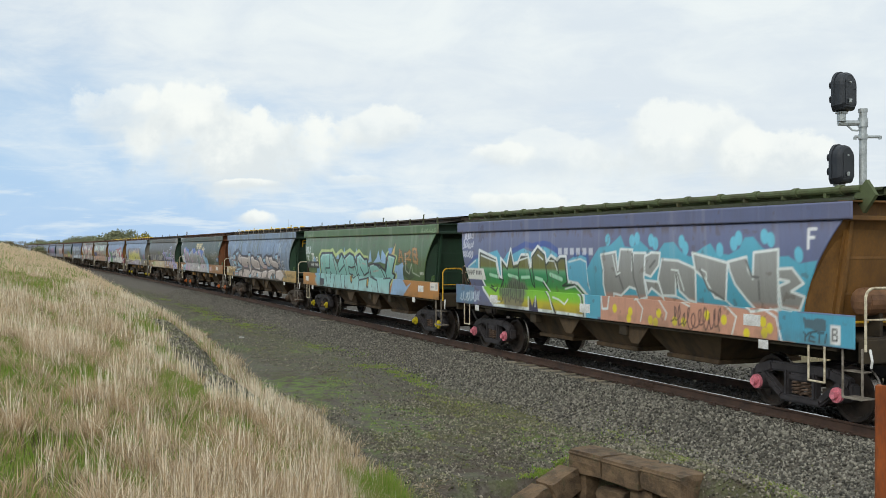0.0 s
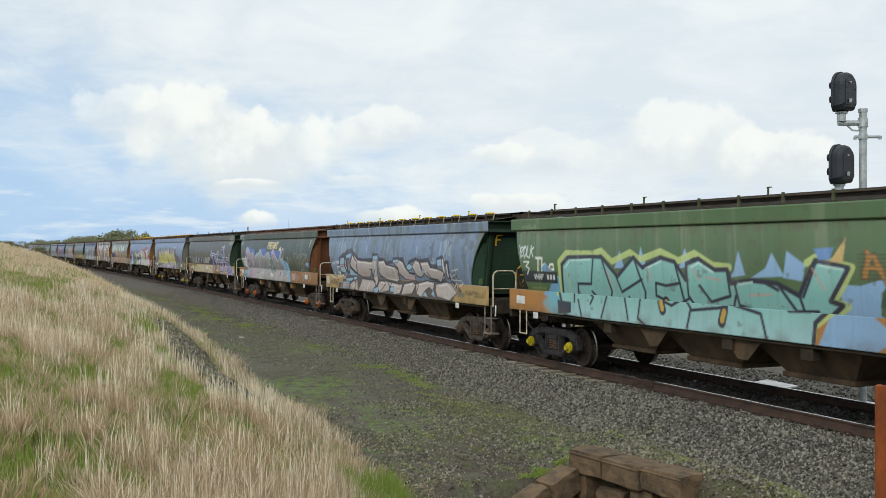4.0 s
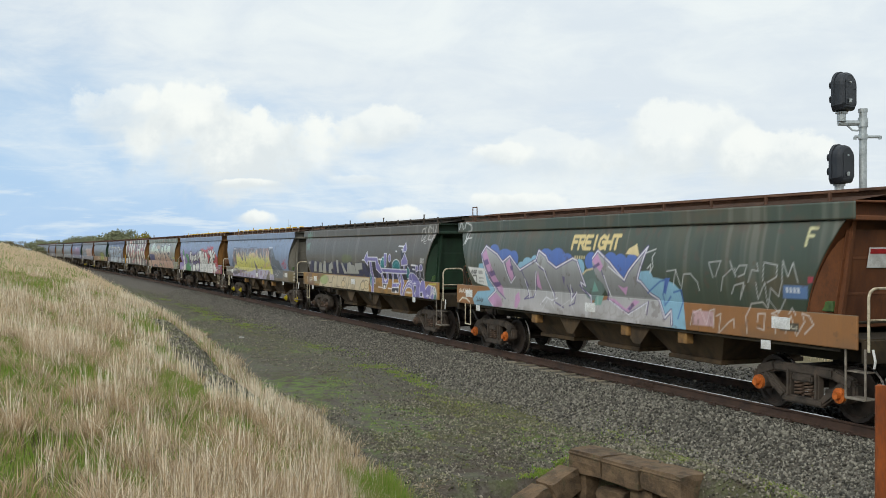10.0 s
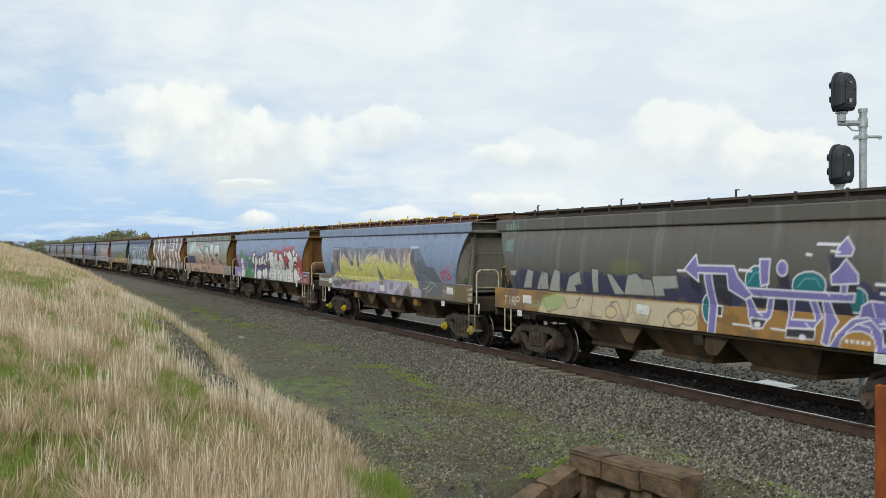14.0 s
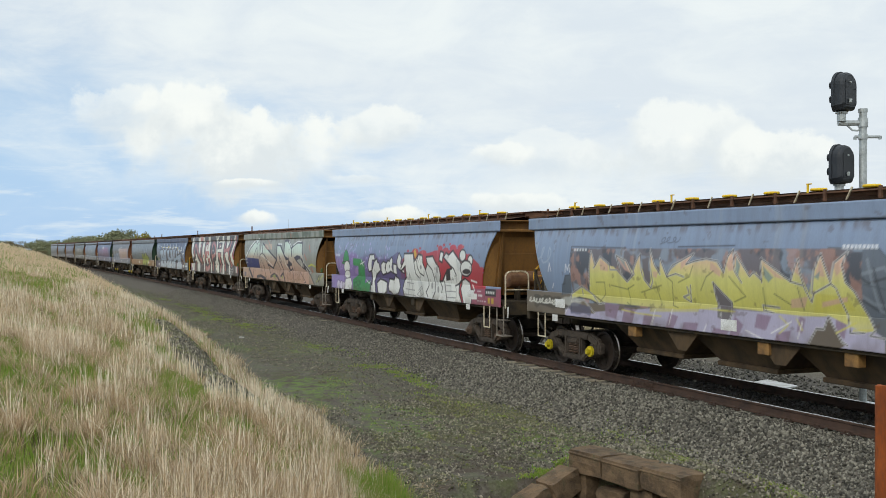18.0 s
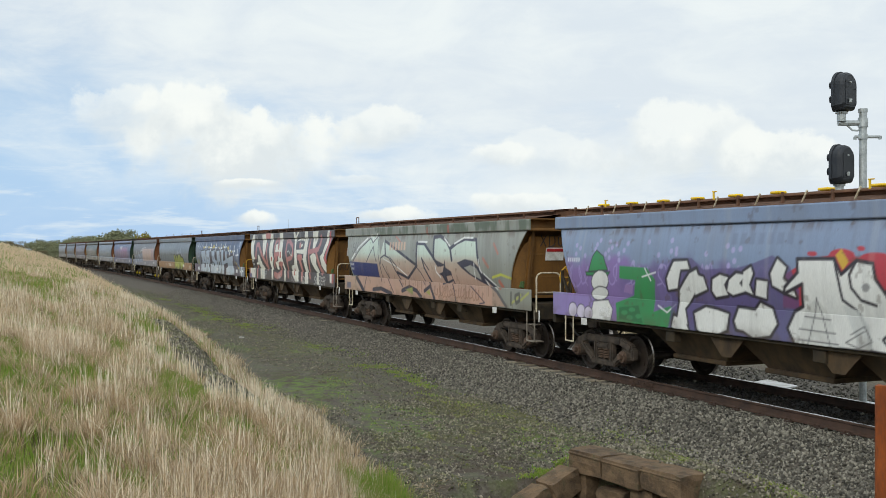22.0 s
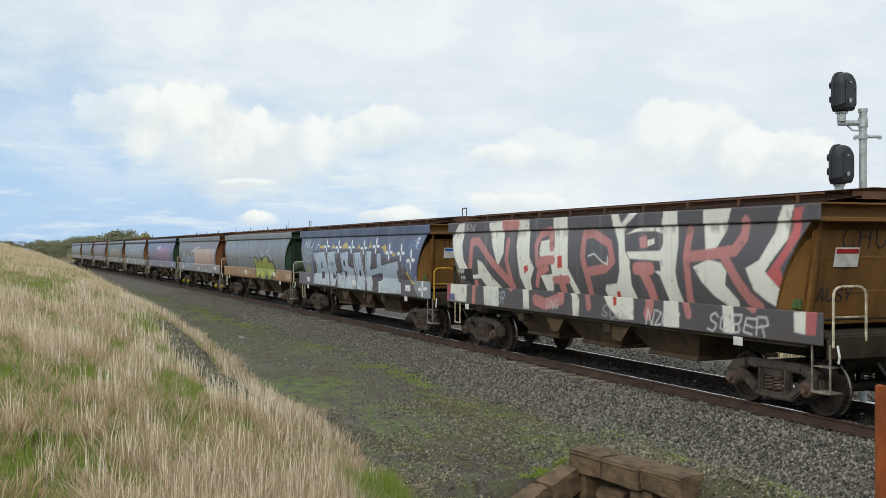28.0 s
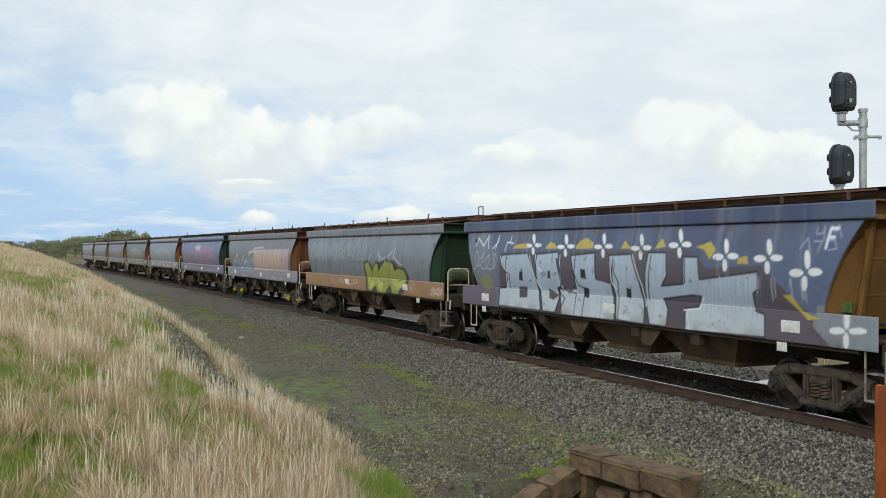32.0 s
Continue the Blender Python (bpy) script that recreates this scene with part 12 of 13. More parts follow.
def paint_grey_tag(p):
    n = value_noise(p.x * 4, p.z * 0.9, 81, 5)
    p.mix(smooth(n, 0.5, 0.66) * 0.5, (116, 122, 128))
    p.mix(smooth(value_noise(p.x * 6, p.z * 2.5, 82, 4), 0.56, 0.66) * (1 - smooth(p.x, 0.5, 2.5)) * 0.6, (84, 92, 94))
    p.weather((112, 116, 120), 0.4, 0.08)
    sill_coat(p, (154, 118, 84))
    for k in range(6):
        p.scrawl(-6.2 + 1.1 * k, -5.0 + 1.1 * k, 2.1, 2.9, (188, 196, 204), 9, 0.03, 0.4)
    K, G, LIME = (44, 46, 40), (150, 156, 74), (186, 192, 96)
    p.poly([(0.39, 2.14), (0.9, 2.18), (1.3, 1.93), (1.56, 2.15), (1.98, 2.12), (2.61, 2.24), (3.3, 2.17), (3.57, 2.01), (4.13, 1.98), (4.4, 1.72), (4.15, 1.38), (3.58, 1.09), (2.7, 1.05), (1.34, 1.07), (0.45, 1.1)], K)
    p.poly([(0.49, 2.07), (0.89, 2.11), (1.14, 1.82), (1.55, 2.08), (1.76, 2.05), (1.8, 1.84), (2.18, 2.06), (2.61, 2.17), (3.1, 2.1), (3.24, 1.87), (3.56, 1.96), (4.02, 1.91), (4.21, 1.72), (4.05, 1.46), (3.58, 1.33), (3.39, 1.15), (2.9, 1.17), (2.7, 1.42), (2.19, 1.1), (1.56, 1.15), (1.34, 1.37), (0.9, 1.16), (0.57, 1.22), (0.57, 1.63)], G, 1, K, 0.035)
    p.poly([(0.68, 1.55), (1.12, 1.6), (1.34, 1.37), (0.9, 1.19)], LIME, 0.8)
    p.poly([(1.56, 1.58), (2.19, 1.56), (1.98, 1.27), (1.67, 1.21)], LIME, 0.8)
    p.poly([(2.9, 1.58), (3.96, 1.58), (3.77, 1.4), (3.29, 1.27), (3.1, 1.43)], LIME, 0.8)
    for q in ([(1.25, 1.82), (0.9, 1.45)], [(1.69, 1.83), (1.77, 1.57), (2.19, 1.49)], [(2.87, 1.94), (2.6, 1.59)], [(3.27, 1.73), (3.39, 1.56), (3.77, 1.61)], [(2.48, 1.99), (2.62, 1.82)],):
        p.line(q, 0.026, K)
    for q in ([(1.98, 2.16), (1.75, 2.41), (2.19, 2.2), (2.5, 2.29), (2.38, 2.02)], [(2.91, 2.17), (2.7, 2.29), (3.06, 2.46)], [(3.33, 2.55), (3.2, 2.29), (3.59, 2.13), (3.86, 2.05)], [(0.9, 2.15), (1.1, 2.37)],):
        p.line(q, 0.031, (206, 212, 218), 0.8)
    for q in ([(-3.47, 1.32), (-3.33, 1.48), (-3.05, 1.29)], [(-2.51, 1.31), (-2.38, 1.51), (-1.99, 1.32), (-1.86, 1.52)], [(-1.47, 1.49), (-1.6, 1.31), (-1.1, 1.33)], [(-0.85, 1.51), (-0.97, 1.34), (-0.49, 1.41), (-0.61, 1.52)],):
        p.line(q, 0.035, (206, 200, 190), 0.7)
    for q in ([(4.33, 1.47), (4.6, 1.24)], [(4.69, 1.57), (4.51, 1.36)],):
        p.line(q, 0.033, (206, 200, 190), 0.6)
    p.scrawl(5.98, 6.78, 1.23, 1.51, (216, 208, 196), 10, 0.031, 0.8)
    p.line([(-1.12, 2.1), (0.67, 2.11)], 0.038, (60, 62, 62), 0.6)
    p.scrawl(4.92, 5.28, 1.71, 1.9, (70, 74, 76), 5, 0.024, 0.6)
    p.poly([(6.36, 2.64), (6.36, 2.62), (6.35, 2.6), (6.34, 2.59), (6.31, 2.59), (6.28, 2.6), (6.25, 2.62), (6.24, 2.64), (6.23, 2.67), (6.24, 2.69), (6.26, 2.7), (6.29, 2.7), (6.31, 2.69), (6.34, 2.67)], (50, 52, 54))


def paint_peach(p):
    p.weather((112, 112, 116), 0.4, 0.08)
    sill_coat(p, (150, 148, 158))
    p.poly([(-0.48, 2.49), (5.89, 2.52), (5.5, 1.6), (-0.73, 1.53)], (206, 178, 168), 0.95)
    p.poly([(4.6, 2.5), (5.89, 2.52), (5.5, 1.6), (4.57, 1.58)], (190, 164, 176), 0.7)
    p.poly([(-5.35, 1.9), (-0.4, 2.15), (-0.73, 1.42), (-5.62, 1.37)], (150, 164, 190), 0.7)
    for q in ([(-1.59, 2.22), (-0.51, 2.55), (1.26, 2.6), (1.35, 2.44)], [(-1.59, 2.22), (-1.63, 2.38), (-0.2, 2.39)],):
        p.line(q, 0.053, (222, 220, 216), 0.9)
    for q in ([(0, 1.65), (0.51, 2.28), (1.15, 1.67), (1.62, 2.29)], [(2, 1.66), (2.27, 2.24), (2.95, 1.8), (3.48, 2.35), (3.44, 1.66)], [(4.28, 2.3), (3.93, 1.77)],):
        p.line(q, 0.061, (226, 208, 196), 0.85)
    for q in ([(-5.15, 1.79), (-4.16, 2.26), (-3.62, 1.7), (-2.6, 2.27)], [(-3.45, 1.53), (-2.13, 2), (-1.2, 1.57)],):
        p.line(q, 0.073, (214, 222, 232), 0.9)
    for q in ([(-4.87, 1.79), (-3.98, 1.46)], [(-3.44, 1.93), (-2.68, 1.49)], [(-1.88, 2), (-0.97, 1.52)],):
        p.line(q, 0.061, (52, 54, 66), 0.9)
    p.line([(-6.62, 1.2), (-4.52, 1.05), (-3.19, 1.28), (-1.93, 1.07), (-0.15, 1.33)], 0.07, (176, 184, 206), 0.6)
    p.line([(1.53, 1.26), (2.17, 1.08), (2.99, 1.3), (3.6, 1.07), (4.57, 1.29)], 0.05, (226, 224, 224), 0.7)


def paint_far(p, low, mid, letters, block=None):
    """Old sprayed coats that run into one another: pale strokes that cannot be read."""
    p.weather((112, 112, 116), 0.4, 0.08)
    p.soft(-0.4, 1.95, 5.5, 0.7, mid, 0.7)
    sill_coat(p, low, 0.45)
    if block:
        p.rect(-0.9, 4.4, 1.62, 2.62, block, 0.85, 0.05, 0.25)
        p.rect(-1.3, 0.3, 2.45, 2.72, (218, 214, 210), 0.8, 0, 0.2)
    for k in range(7):
        x = -5.2 + 1.45 * k
        p.scrawl(x, x + 1.5, 1.15, 2.4, letters, 6, 0.13, 0.75)
        p.scrawl(x + 0.2, x + 1.2, 1.15, 2.3, (60, 60, 72), 5, 0.07, 0.7)
    p.scrawl(-5.8, 5.5, 1.2, 1.5, (206, 200, 196), 30, 0.05, 0.5)


# ---- the meshes that the wagons share ----
HALF, SIDE_Y = 6.81, 1.42
Z_SILL0, Z_SILL1, Z_FASC0, Z_FASC1 = 1.14, 1.62, 2.965, 3.22


def end_cut(z):
    """How far the side sheet stops short of the wagon's end, at a height."""
    t = np.clip((Z_FASC0 - z) / (Z_FASC0 - 1.58), 0, 1)
    return 0.20 + 0.86 * t - 0.12 * t * t


def barrel(z):
    """How far the bulging side sheet stands out from the wagon's middle line, at a height."""
    return 1.52 - 0.115 * ((z - 2.2) / 0.72) ** 2


def skin(nx, zs, half, y_of, thick):
    """A sheet in the x-z plane with an edge of some thickness. Gives points and quads."""
    u = np.linspace(-1, 1, nx)
    x = u[:, None] * half(zs)[None, :]
    z = np.broadcast_to(zs[None, :], x.shape)
    y = np.broadcast_to(y_of(zs)[None, :], x.shape)
    nz = len(zs)
    v = np.stack([x, y, z], -1).reshape(-1, 3)
    i = np.arange(nx * nz).reshape(nx, nz)
    f = np.stack([i[:-1, :-1], i[1:, :-1], i[1:, 1:], i[:-1, 1:]], -1).reshape(-1, 4)
    rim = np.concatenate([i[:, 0], i[-1, 1:], i[-2::-1, -1], i[0, -2:0:-1]])
    back = v[rim] + np.array([0, thick, 0])
    j = np.arange(len(rim)) + len(v)
    g = np.stack([rim, j, np.roll(j, -1), np.roll(rim, -1)], -1)
    return np.concatenate([v, back]), np.concatenate([f, g])


def side_skins(cell):
    """The near side of a wagon: side sheet, top fascia and sill."""
    nx = int(2 * HALF / (cell * 1.18))
    one = lambda k: (lambda zs: np.full(len(zs), k))
    zs = np.linspace(1.585, Z_FASC0, int(1.38 / (cell * 0.76)) + 2)
    return {
        "side_sheet": skin(nx, zs, lambda q: HALF - end_cut(q), lambda q: -barrel(q), 0.02),
        "top_fascia": skin(nx * 2 // 3, np.linspace(Z_FASC0 - 0.002, Z_FASC1, int(0.2 / cell) + 2), one(HALF), one(-SIDE_Y - 0.012), 0.03),
        "side_sill": skin(nx, np.linspace(Z_SILL0, Z_SILL1, int(0.48 / (cell * 0.76)) + 2), one(6.87), one(-SIDE_Y - 0.024), 0.03),
    }


KIT = {}


def build_kit():
    """Every unpainted part of a wagon, as (name, mesh, pose, parent's key, role)."""
    K = KIT
    bm = bmesh.new()
    zs = np.linspace(1.585, Z_FASC0, 8)
    sheet(bm, [[(u * (HALF - float(end_cut(z))), float(barrel(z)), z) for u in np.linspace(-1, 1, 9)] for z in zs])
    K["far_side"] = mesh("far_side", bm, M["paint"])
    bm = bmesh.new()
    box(bm, -HALF, HALF, SIDE_Y - 0.02, SIDE_Y + 0.012, Z_FASC0, Z_FASC1)
    box(bm, -6.87, 6.87, SIDE_Y - 0.01, SIDE_Y + 0.02, Z_SILL0, Z_SILL1)
    K["far_rails"] = mesh("far_rails", bm, M["under"])
    # sloping end sheet, with its folded edges
    bm = bmesh.new()
    rows = []
    for z in np.linspace(1.5, 3.0, 9):
        e = HALF - float(end_cut(z)) + 0.02
        w = float(barrel(z)) - 0.02
        rows.append([(e + 0.0 * abs(u), w * u, z) for u in np.linspace(-1, 1, 7)])
    sheet(bm, rows)
    bmesh.ops.solidify(bm, geom=bm.faces[:], thickness=0.02)
    K["end_sheet"] = mesh("end_sheet", bm, M["end_brown"])
    bm = bmesh.new()
    box(bm, HALF - 0.2, HALF - 0.05, -SIDE_Y + 0.03, SIDE_Y - 0.03, 2.95, 3.02, 0.012)
    box(bm, HALF - 0.26, HALF - 0.22, -SIDE_Y + 0.03, SIDE_Y - 0.03, 3.0, 3.22, 0.006)
    box(bm, HALF - 0.30, HALF - 0.02, -SIDE_Y + 0.03, SIDE_Y - 0.03, 3.205, 3.235, 0.008)
    K["end_beam"] = mesh("end_beam", bm, M["end_brown"])
    bm = bmesh.new()
    beam(bm, (HALF - 0.53, 1.2), (HALF - 0.23, 2.96), 0.08, -0.03, 0.03)
    K["corner_post"] = mesh("corner_post", bm, M["end_brown"])
    bm = bmesh.new()
    prism(bm, [(HALF - 0.566, 1.40), (HALF - 0.552, 1.40), (HALF - 0.236, 2.98), (HALF - 0.25, 2.98)], -1.30, 1.30)
    for z in (1.9, 2.42):
        e = HALF - 0.236 - 0.30 * (2.98 - z) / 1.5
        box(bm, e - 0.004, e + 0.004, -1.29, 1.29, z - 0.02, z + 0.02, 0.002)
    K["end_panel"] = mesh("end_panel", bm, M["end_brown"])
    # plates that close the end's sides, from the side sheet's edge to the post
    for key, sgn in (("end_web_near", -1), ("end_web_far", 1)):
        bm = bmesh.new()
        sheet(bm, [[(HALF - float(end_cut(z)) - 0.01, sgn * (float(barrel(z)) - 0.012), z), (HALF - 0.27 - 0.30 * (2.98 - z) / 1.5, sgn * 1.27, z)] for z in np.linspace(1.5, 2.95, 15)])
        for f in bm.faces:
            f.smooth = True
        K[key] = mesh("end_web", bm, M["end_brown"])
    # roof: two shallow slopes
    for key, sgn in (("roof_near", -1), ("roof_far", 1)):
        bm = bmesh.new()
        sheet(bm, [[(x, sgn * y, z) for x in (-HALF + 0.02, -3, 0, 3, HALF - 0.02)] for y, z in ((SIDE_Y, 3.225), (SIDE_Y - 0.05, 3.235), (0.62, 3.34), (0.6, 3.30))])
        bmesh.ops.solidify(bm, geom=bm.faces[:], thickness=0.012)
        K[key] = mesh("roof_sheet", bm, M["roof_rust"])
    bm = bmesh.new()
    prism(bm, [(-6.62, 3.30), (6.62, 3.30), (6.62, 3.42), (-6.62, 3.42)], -0.64, -0.60)
    prism(bm, [(-6.62, 3.30), (6.62, 3.30), (6.62, 3.42), (-6.62, 3.42)], 0.60, 0.64)
    for x in (-6.64, 6.6):
        box(bm, x, x + 0.04, -0.64, 0.64, 3.30, 3.42)
    K["coaming"] = mesh("hatch_coaming", bm, M["roof_rust"])
    bm = bmesh.new()
    sheet(bm, [[(x, y, z) for x in np.linspace(-6.7, 6.7, 12)] for y, z in ((-0.74, 3.40), (-0.72, 3.435), (-0.3, 3.475), (0.3, 3.475), (0.72, 3.435), (0.74, 3.40))])
    bmesh.ops.solidify(bm, geom=bm.faces[:], thickness=0.012)
    K["hatch_cover"] = mesh("hatch_cover", bm, M["roof_rust"])
    bm = bmesh.new()
    box(bm, -6.6, 6.6, -1.22, -1.14, 3.36, 3.385, 0.004)
    K["lip"] = mesh("roof_lip", bm, M["roof_rust"])
    bm = bmesh.new()
    prism(bm, [(-0.024, 3.24), (0.024, 3.24), (0.018, 3.425), (-0.018, 3.425)], -1.24, -1.2)
    K["bracket"] = mesh("roof_bracket", bm, M["roof_rust"])
    bm = bmesh.new()
    beam(bm, (-0.07, 3.24), (0.05, 3.43), 0.024, -1.245, -1.225)
    K["strut"] = mesh("roof_strut", bm, M["roof_rust"])
    bm = bmesh.new()
    box(bm, -0.11, 0.11, -0.95, -0.78, 3.43, 3.475, 0.015)
    K["lug"] = mesh("hatch_lug", bm, M["lug_yellow"])
    bm = bmesh.new()
    box(bm, -0.015, 0.015, -1.185, -1.155, 3.38, 3.525, 0.005)
    box(bm, -0.025, 0.08, -1.185, -1.155, 3.515, 3.532, 0.004)
    K["lug_post"] = mesh("hatch_post", bm, M["lug_yellow"])
    bm = bmesh.new()
    tube(bm, (-6.55, -1.18, 3.40), (6.75, -1.18, 3.40), 0.055, 10)
    for i in range(15):
        x = -6.3 + i * 0.9
        tube(bm, (x, -1.18, 3.40), (x + 0.1, -1.18, 3.40), 0.075, 10)
        box(bm, x - 0.25, x - 0.2, -1.22, -1.14, 3.3, 3.39)
    K["hatch_pipe"] = mesh("hatch_pipe", bm, M["roof_green"])
    bm = bmesh.new()
    prism(bm, [(6.62, 3.30), (6.85, 3.52), (7.02, 3.30), (6.80, 3.05)], -1.2, -1.14)
    K["crank_plate"] = mesh("crank_plate", bm, M["roof_green"])
    bm = bmesh.new()
    pipe(bm, [(-6.62, -1.1, 3.2), (-6.62, -1.1, 3.62), (-6.36, -1.1, 3.62), (-6.36, -1.1, 3.4)], 0.014, 6)
    K["roof_grab"] = mesh("roof_grab", bm, M["roof_rust"])
    # underframe
    bm = bmesh.new()
    box(bm, -7.0, 7.0, -0.2, 0.2, 0.78, 1.12, 0.02)
    K["centre_sill"] = mesh("centre_sill", bm, M["under"])
    bm = bmesh.new()
    box(bm, -6.5, 6.5, -SIDE_Y + 0.02, -SIDE_Y + 0.10, 1.08, 1.14, 0.01)
    K["sill_flange"] = mesh("sill_flange", bm, M["under"])
    for i, x in enumerate((-2.5, 0.0, 2.5)):
        bm = bmesh.new()
        w, b = 1.32, 0.72
        vs = [(x - w, -1.28, 1.25), (x + w, -1.28, 1.25), (x + w, 1.28, 1.25), (x - w, 1.28, 1.25), (x - b, -0.86, 0.60), (x + b, -0.86, 0.60), (x + b, 0.86, 0.60), (x - b, 0.86, 0.60)]
        v = [bm.verts.new(q) for q in vs]
        for f in ((0, 1, 5, 4), (1, 2, 6, 5), (2, 3, 7, 6), (3, 0, 4, 7), (4, 5, 6, 7)):
            bm.faces.new([v[k] for k in f])
        box(bm, x - b - 0.04, x + b + 0.04, -0.92, 0.92, 0.53, 0.61, 0.012)
        bmesh.ops.recalc_face_normals(bm, faces=bm.faces)
        K["hopper%d" % i] = mesh("hopper_chute", bm, M["hopper"])
    bm = bmesh.new()
    for sgn in (-1, 1):
        sheet(bm, [[(sgn * 5.9, y, 1.55), (sgn * 3.6, y, 1.05)] for y in (-1.25, 1.25)])
    sheet(bm, [[(-5.0, y, 1.2), (5.0, y, 1.2)] for y in (-1.3, 1.3)])
    bmesh.ops.solidify(bm, geom=bm.faces[:], thickness=0.02)
    K["slope_sheets"] = mesh("slope_sheet", bm, M["under"])
    bm = bmesh.new()
    prism(bm, [(-0.5, 1.12), (0.5, 1.12), (0.12, 0.75), (-0.12, 0.75)], -1.30, -1.27)
    K["side_rib"] = mesh("side_rib", bm, M["hopper"])
    bm = bmesh.new()
    box(bm, -0.13, 0.13, -1.36, -1.2, 0.88, 1.1, 0.012)
    K["gate_box"] = mesh("gate_box", bm, M["under"])
    bm = bmesh.new()
    box(bm, 5.75, 6.95, -1.38, 1.38, 1.24, 1.30, 0.01)
    box(bm, 6.88, 7.0, -1.38, 1.38, 0.95, 1.28, 0.012)
    K["end_deck"] = mesh("end_deck", bm, M["under"])
    # coupler
    bm = bmesh.new()
    box(bm, 6.9, 7.35, -0.09, 0.09, 0.80, 0.98, 0.02)
    prism(bm, [(7.25, 0.76), (7.6, 0.76), (7.6, 1.02), (7.25, 1.02)], -0.16, 0.12)
    tube(bm, (7.45, 0.05, 0.74), (7.45, 0.05, 1.04), 0.07, 8)
    K["coupler"] = mesh("coupler", bm, M["bogie"])
    bm = bmesh.new()
    pipe(bm, [(6.95, -0.45, 0.85), (7.15, -0.42, 0.62), (7.35, -0.3, 0.5), (7.5, -0.15, 0.52)], 0.025, 6)
    K["air_hose"] = mesh("air_hose", bm, M["hose"])
    # end fittings
    bm = bmesh.new()
    tube(bm, (6.72, -1.15, 1.80), (6.72, 0.1, 1.80), 0.2, 18)
    for y in (-1.15, 0.1):
        bmesh.ops.create_uvsphere(bm, u_segments=14, v_segments=6, radius=0.2, matrix=Matrix.Translation((6.72, y, 1.80)) @ Matrix.Diagonal((1, 0.35, 1, 1)))
    K["air_tank"] = mesh("air_tank", bm, M["tank"])
    bm = bmesh.new()
    box(bm, 6.6, 6.84, -0.03, 0.03, 1.3, 1.64, 0.008)
    K["tank_stand"] = mesh("tank_stand", bm, M["under"])
    bm = bmesh.new()
    n = 20
    ring = [Vector((-6.98, -0.95 + 0.26 * math.cos(k * 2 * math.pi / n), 1.92 + 0.26 * math.sin(k * 2 * math.pi / n))) for k in range(n + 1)]
    pipe(bm, ring, 0.02, 6)
    for k in range(6):
        a = k * math.pi / 3
        tube(bm, (-6.96, -0.95, 1.92), (-6.98, -0.95 + 0.25 * math.cos(a), 1.92 + 0.25 * math.sin(a)), 0.014, 5)
    tube(bm, (-7.02, -0.95, 1.92), (-6.7, -0.95, 1.92), 0.035, 8)
    K["brake_wheel"] = mesh("brake_wheel", bm, M["yellow"])
    bm = bmesh.new()
    box(bm, -6.86, -6.72, -1.08, -0.82, 1.3, 2.05, 0.012)
    box(bm, -6.80, -6.74, -1.3, -1.24, 1.3, 2.08, 0.006)
    beam(bm, (-6.76, 1.95), (-6.35, 1.35), 0.05, -1.29, -1.25)
    K["brake_stand"] = mesh("brake_stand", bm, M["under"])
    bm = bmesh.new()
    box(bm, -0.18, 0.18, -1.34, -1.2, 1.635, 1.79, 0.015)
    K["green_box"] = mesh("valve_box", bm, M["green"])
    for key, sgn, h in (("hoop_right", 1, 2.0), ("hoop_left", -1, 2.0)):
        bm = bmesh.new()
        x = sgn * 7.0
        pipe(bm, [(x, -1.36, 1.12), (x, -1.36, h - 0.12), (x, -1.33, h - 0.05), (x, -1.27, h - 0.01), (x, -1.2, h), (x, -0.9, h), (x, -0.83, h - 0.01), (x, -0.77, h - 0.05), (x, -0.74, h - 0.12), (x, -0.74, 1.2)], 0.02, 8)
        tube(bm, (x, -1.36, 1.56), (x, -0.74, 1.56), 0.014, 6)
        K[key] = mesh("hand_rail", bm, M["cream"])
        bm = bmesh.new()
        xa, xb = sgn * 6.62, sgn * 6.98
        pipe(bm, [(xa, -1.40, 1.16), (xa, -1.40, 0.46), (xb, -1.40, 0.46), (xb, -1.40, 1.16)], 0.018, 6)
        box(bm, min(xa, xb), max(xa, xb), -1.42, -1.16, 0.44, 0.465, 0.004)
        box(bm, min(xa, xb), max(xa, xb), -1.40, -1.22, 0.82, 0.84, 0.004)
        K["step_right" if sgn > 0 else "step_left"] = mesh("foot_step", bm, M["step"])
        bm = bmesh.new()
        pipe(bm, [(sgn * 6.0, -1.45, 1.14), (sgn * 6.0, -1.45, 0.62), (sgn * 6.32, -1.45, 0.62), (sgn * 6.32, -1.45, 1.14)], 0.016, 6)
        K["stirrup_right" if sgn > 0 else "stirrup_left"] = mesh("stirrup", bm, M["cream"])
    bm = bmesh.new()
    box(bm, -0.2, 0.2, -0.008, 0.0, -0.09, 0.09, 0.002)
    K["plate"] = mesh("name_plate", bm, M["white"])
    bm = bmesh.new()
    box(bm, -0.11, 0.11, -0.01, 0.0, -0.11, 0.03, 0.002)
    K["tab"] = mesh("card_holder", bm, M["white"])
    bm = bmesh.new()
    box(bm, -0.008, 0.0, -0.24, 0.24, -0.15, 0.15, 0.002)
    K["sign"] = mesh("notice_sign", bm, M["white"])
    bm = bmesh.new()
    box(bm, 0.002, 0.006, -0.22, 0.22, 0.06, 0.13)
    K["sign_head"] = mesh("sign_heading", bm, M["sign_red"])
    bm = bmesh.new()
    pipe(bm, [(7.02, -1.30, 1.15), (7.1, -1.34, 1.0), (7.08, -1.34, 0.9)], 0.018, 6)
    K["lever"] = mesh("uncoupling_lever", bm, M["white"])
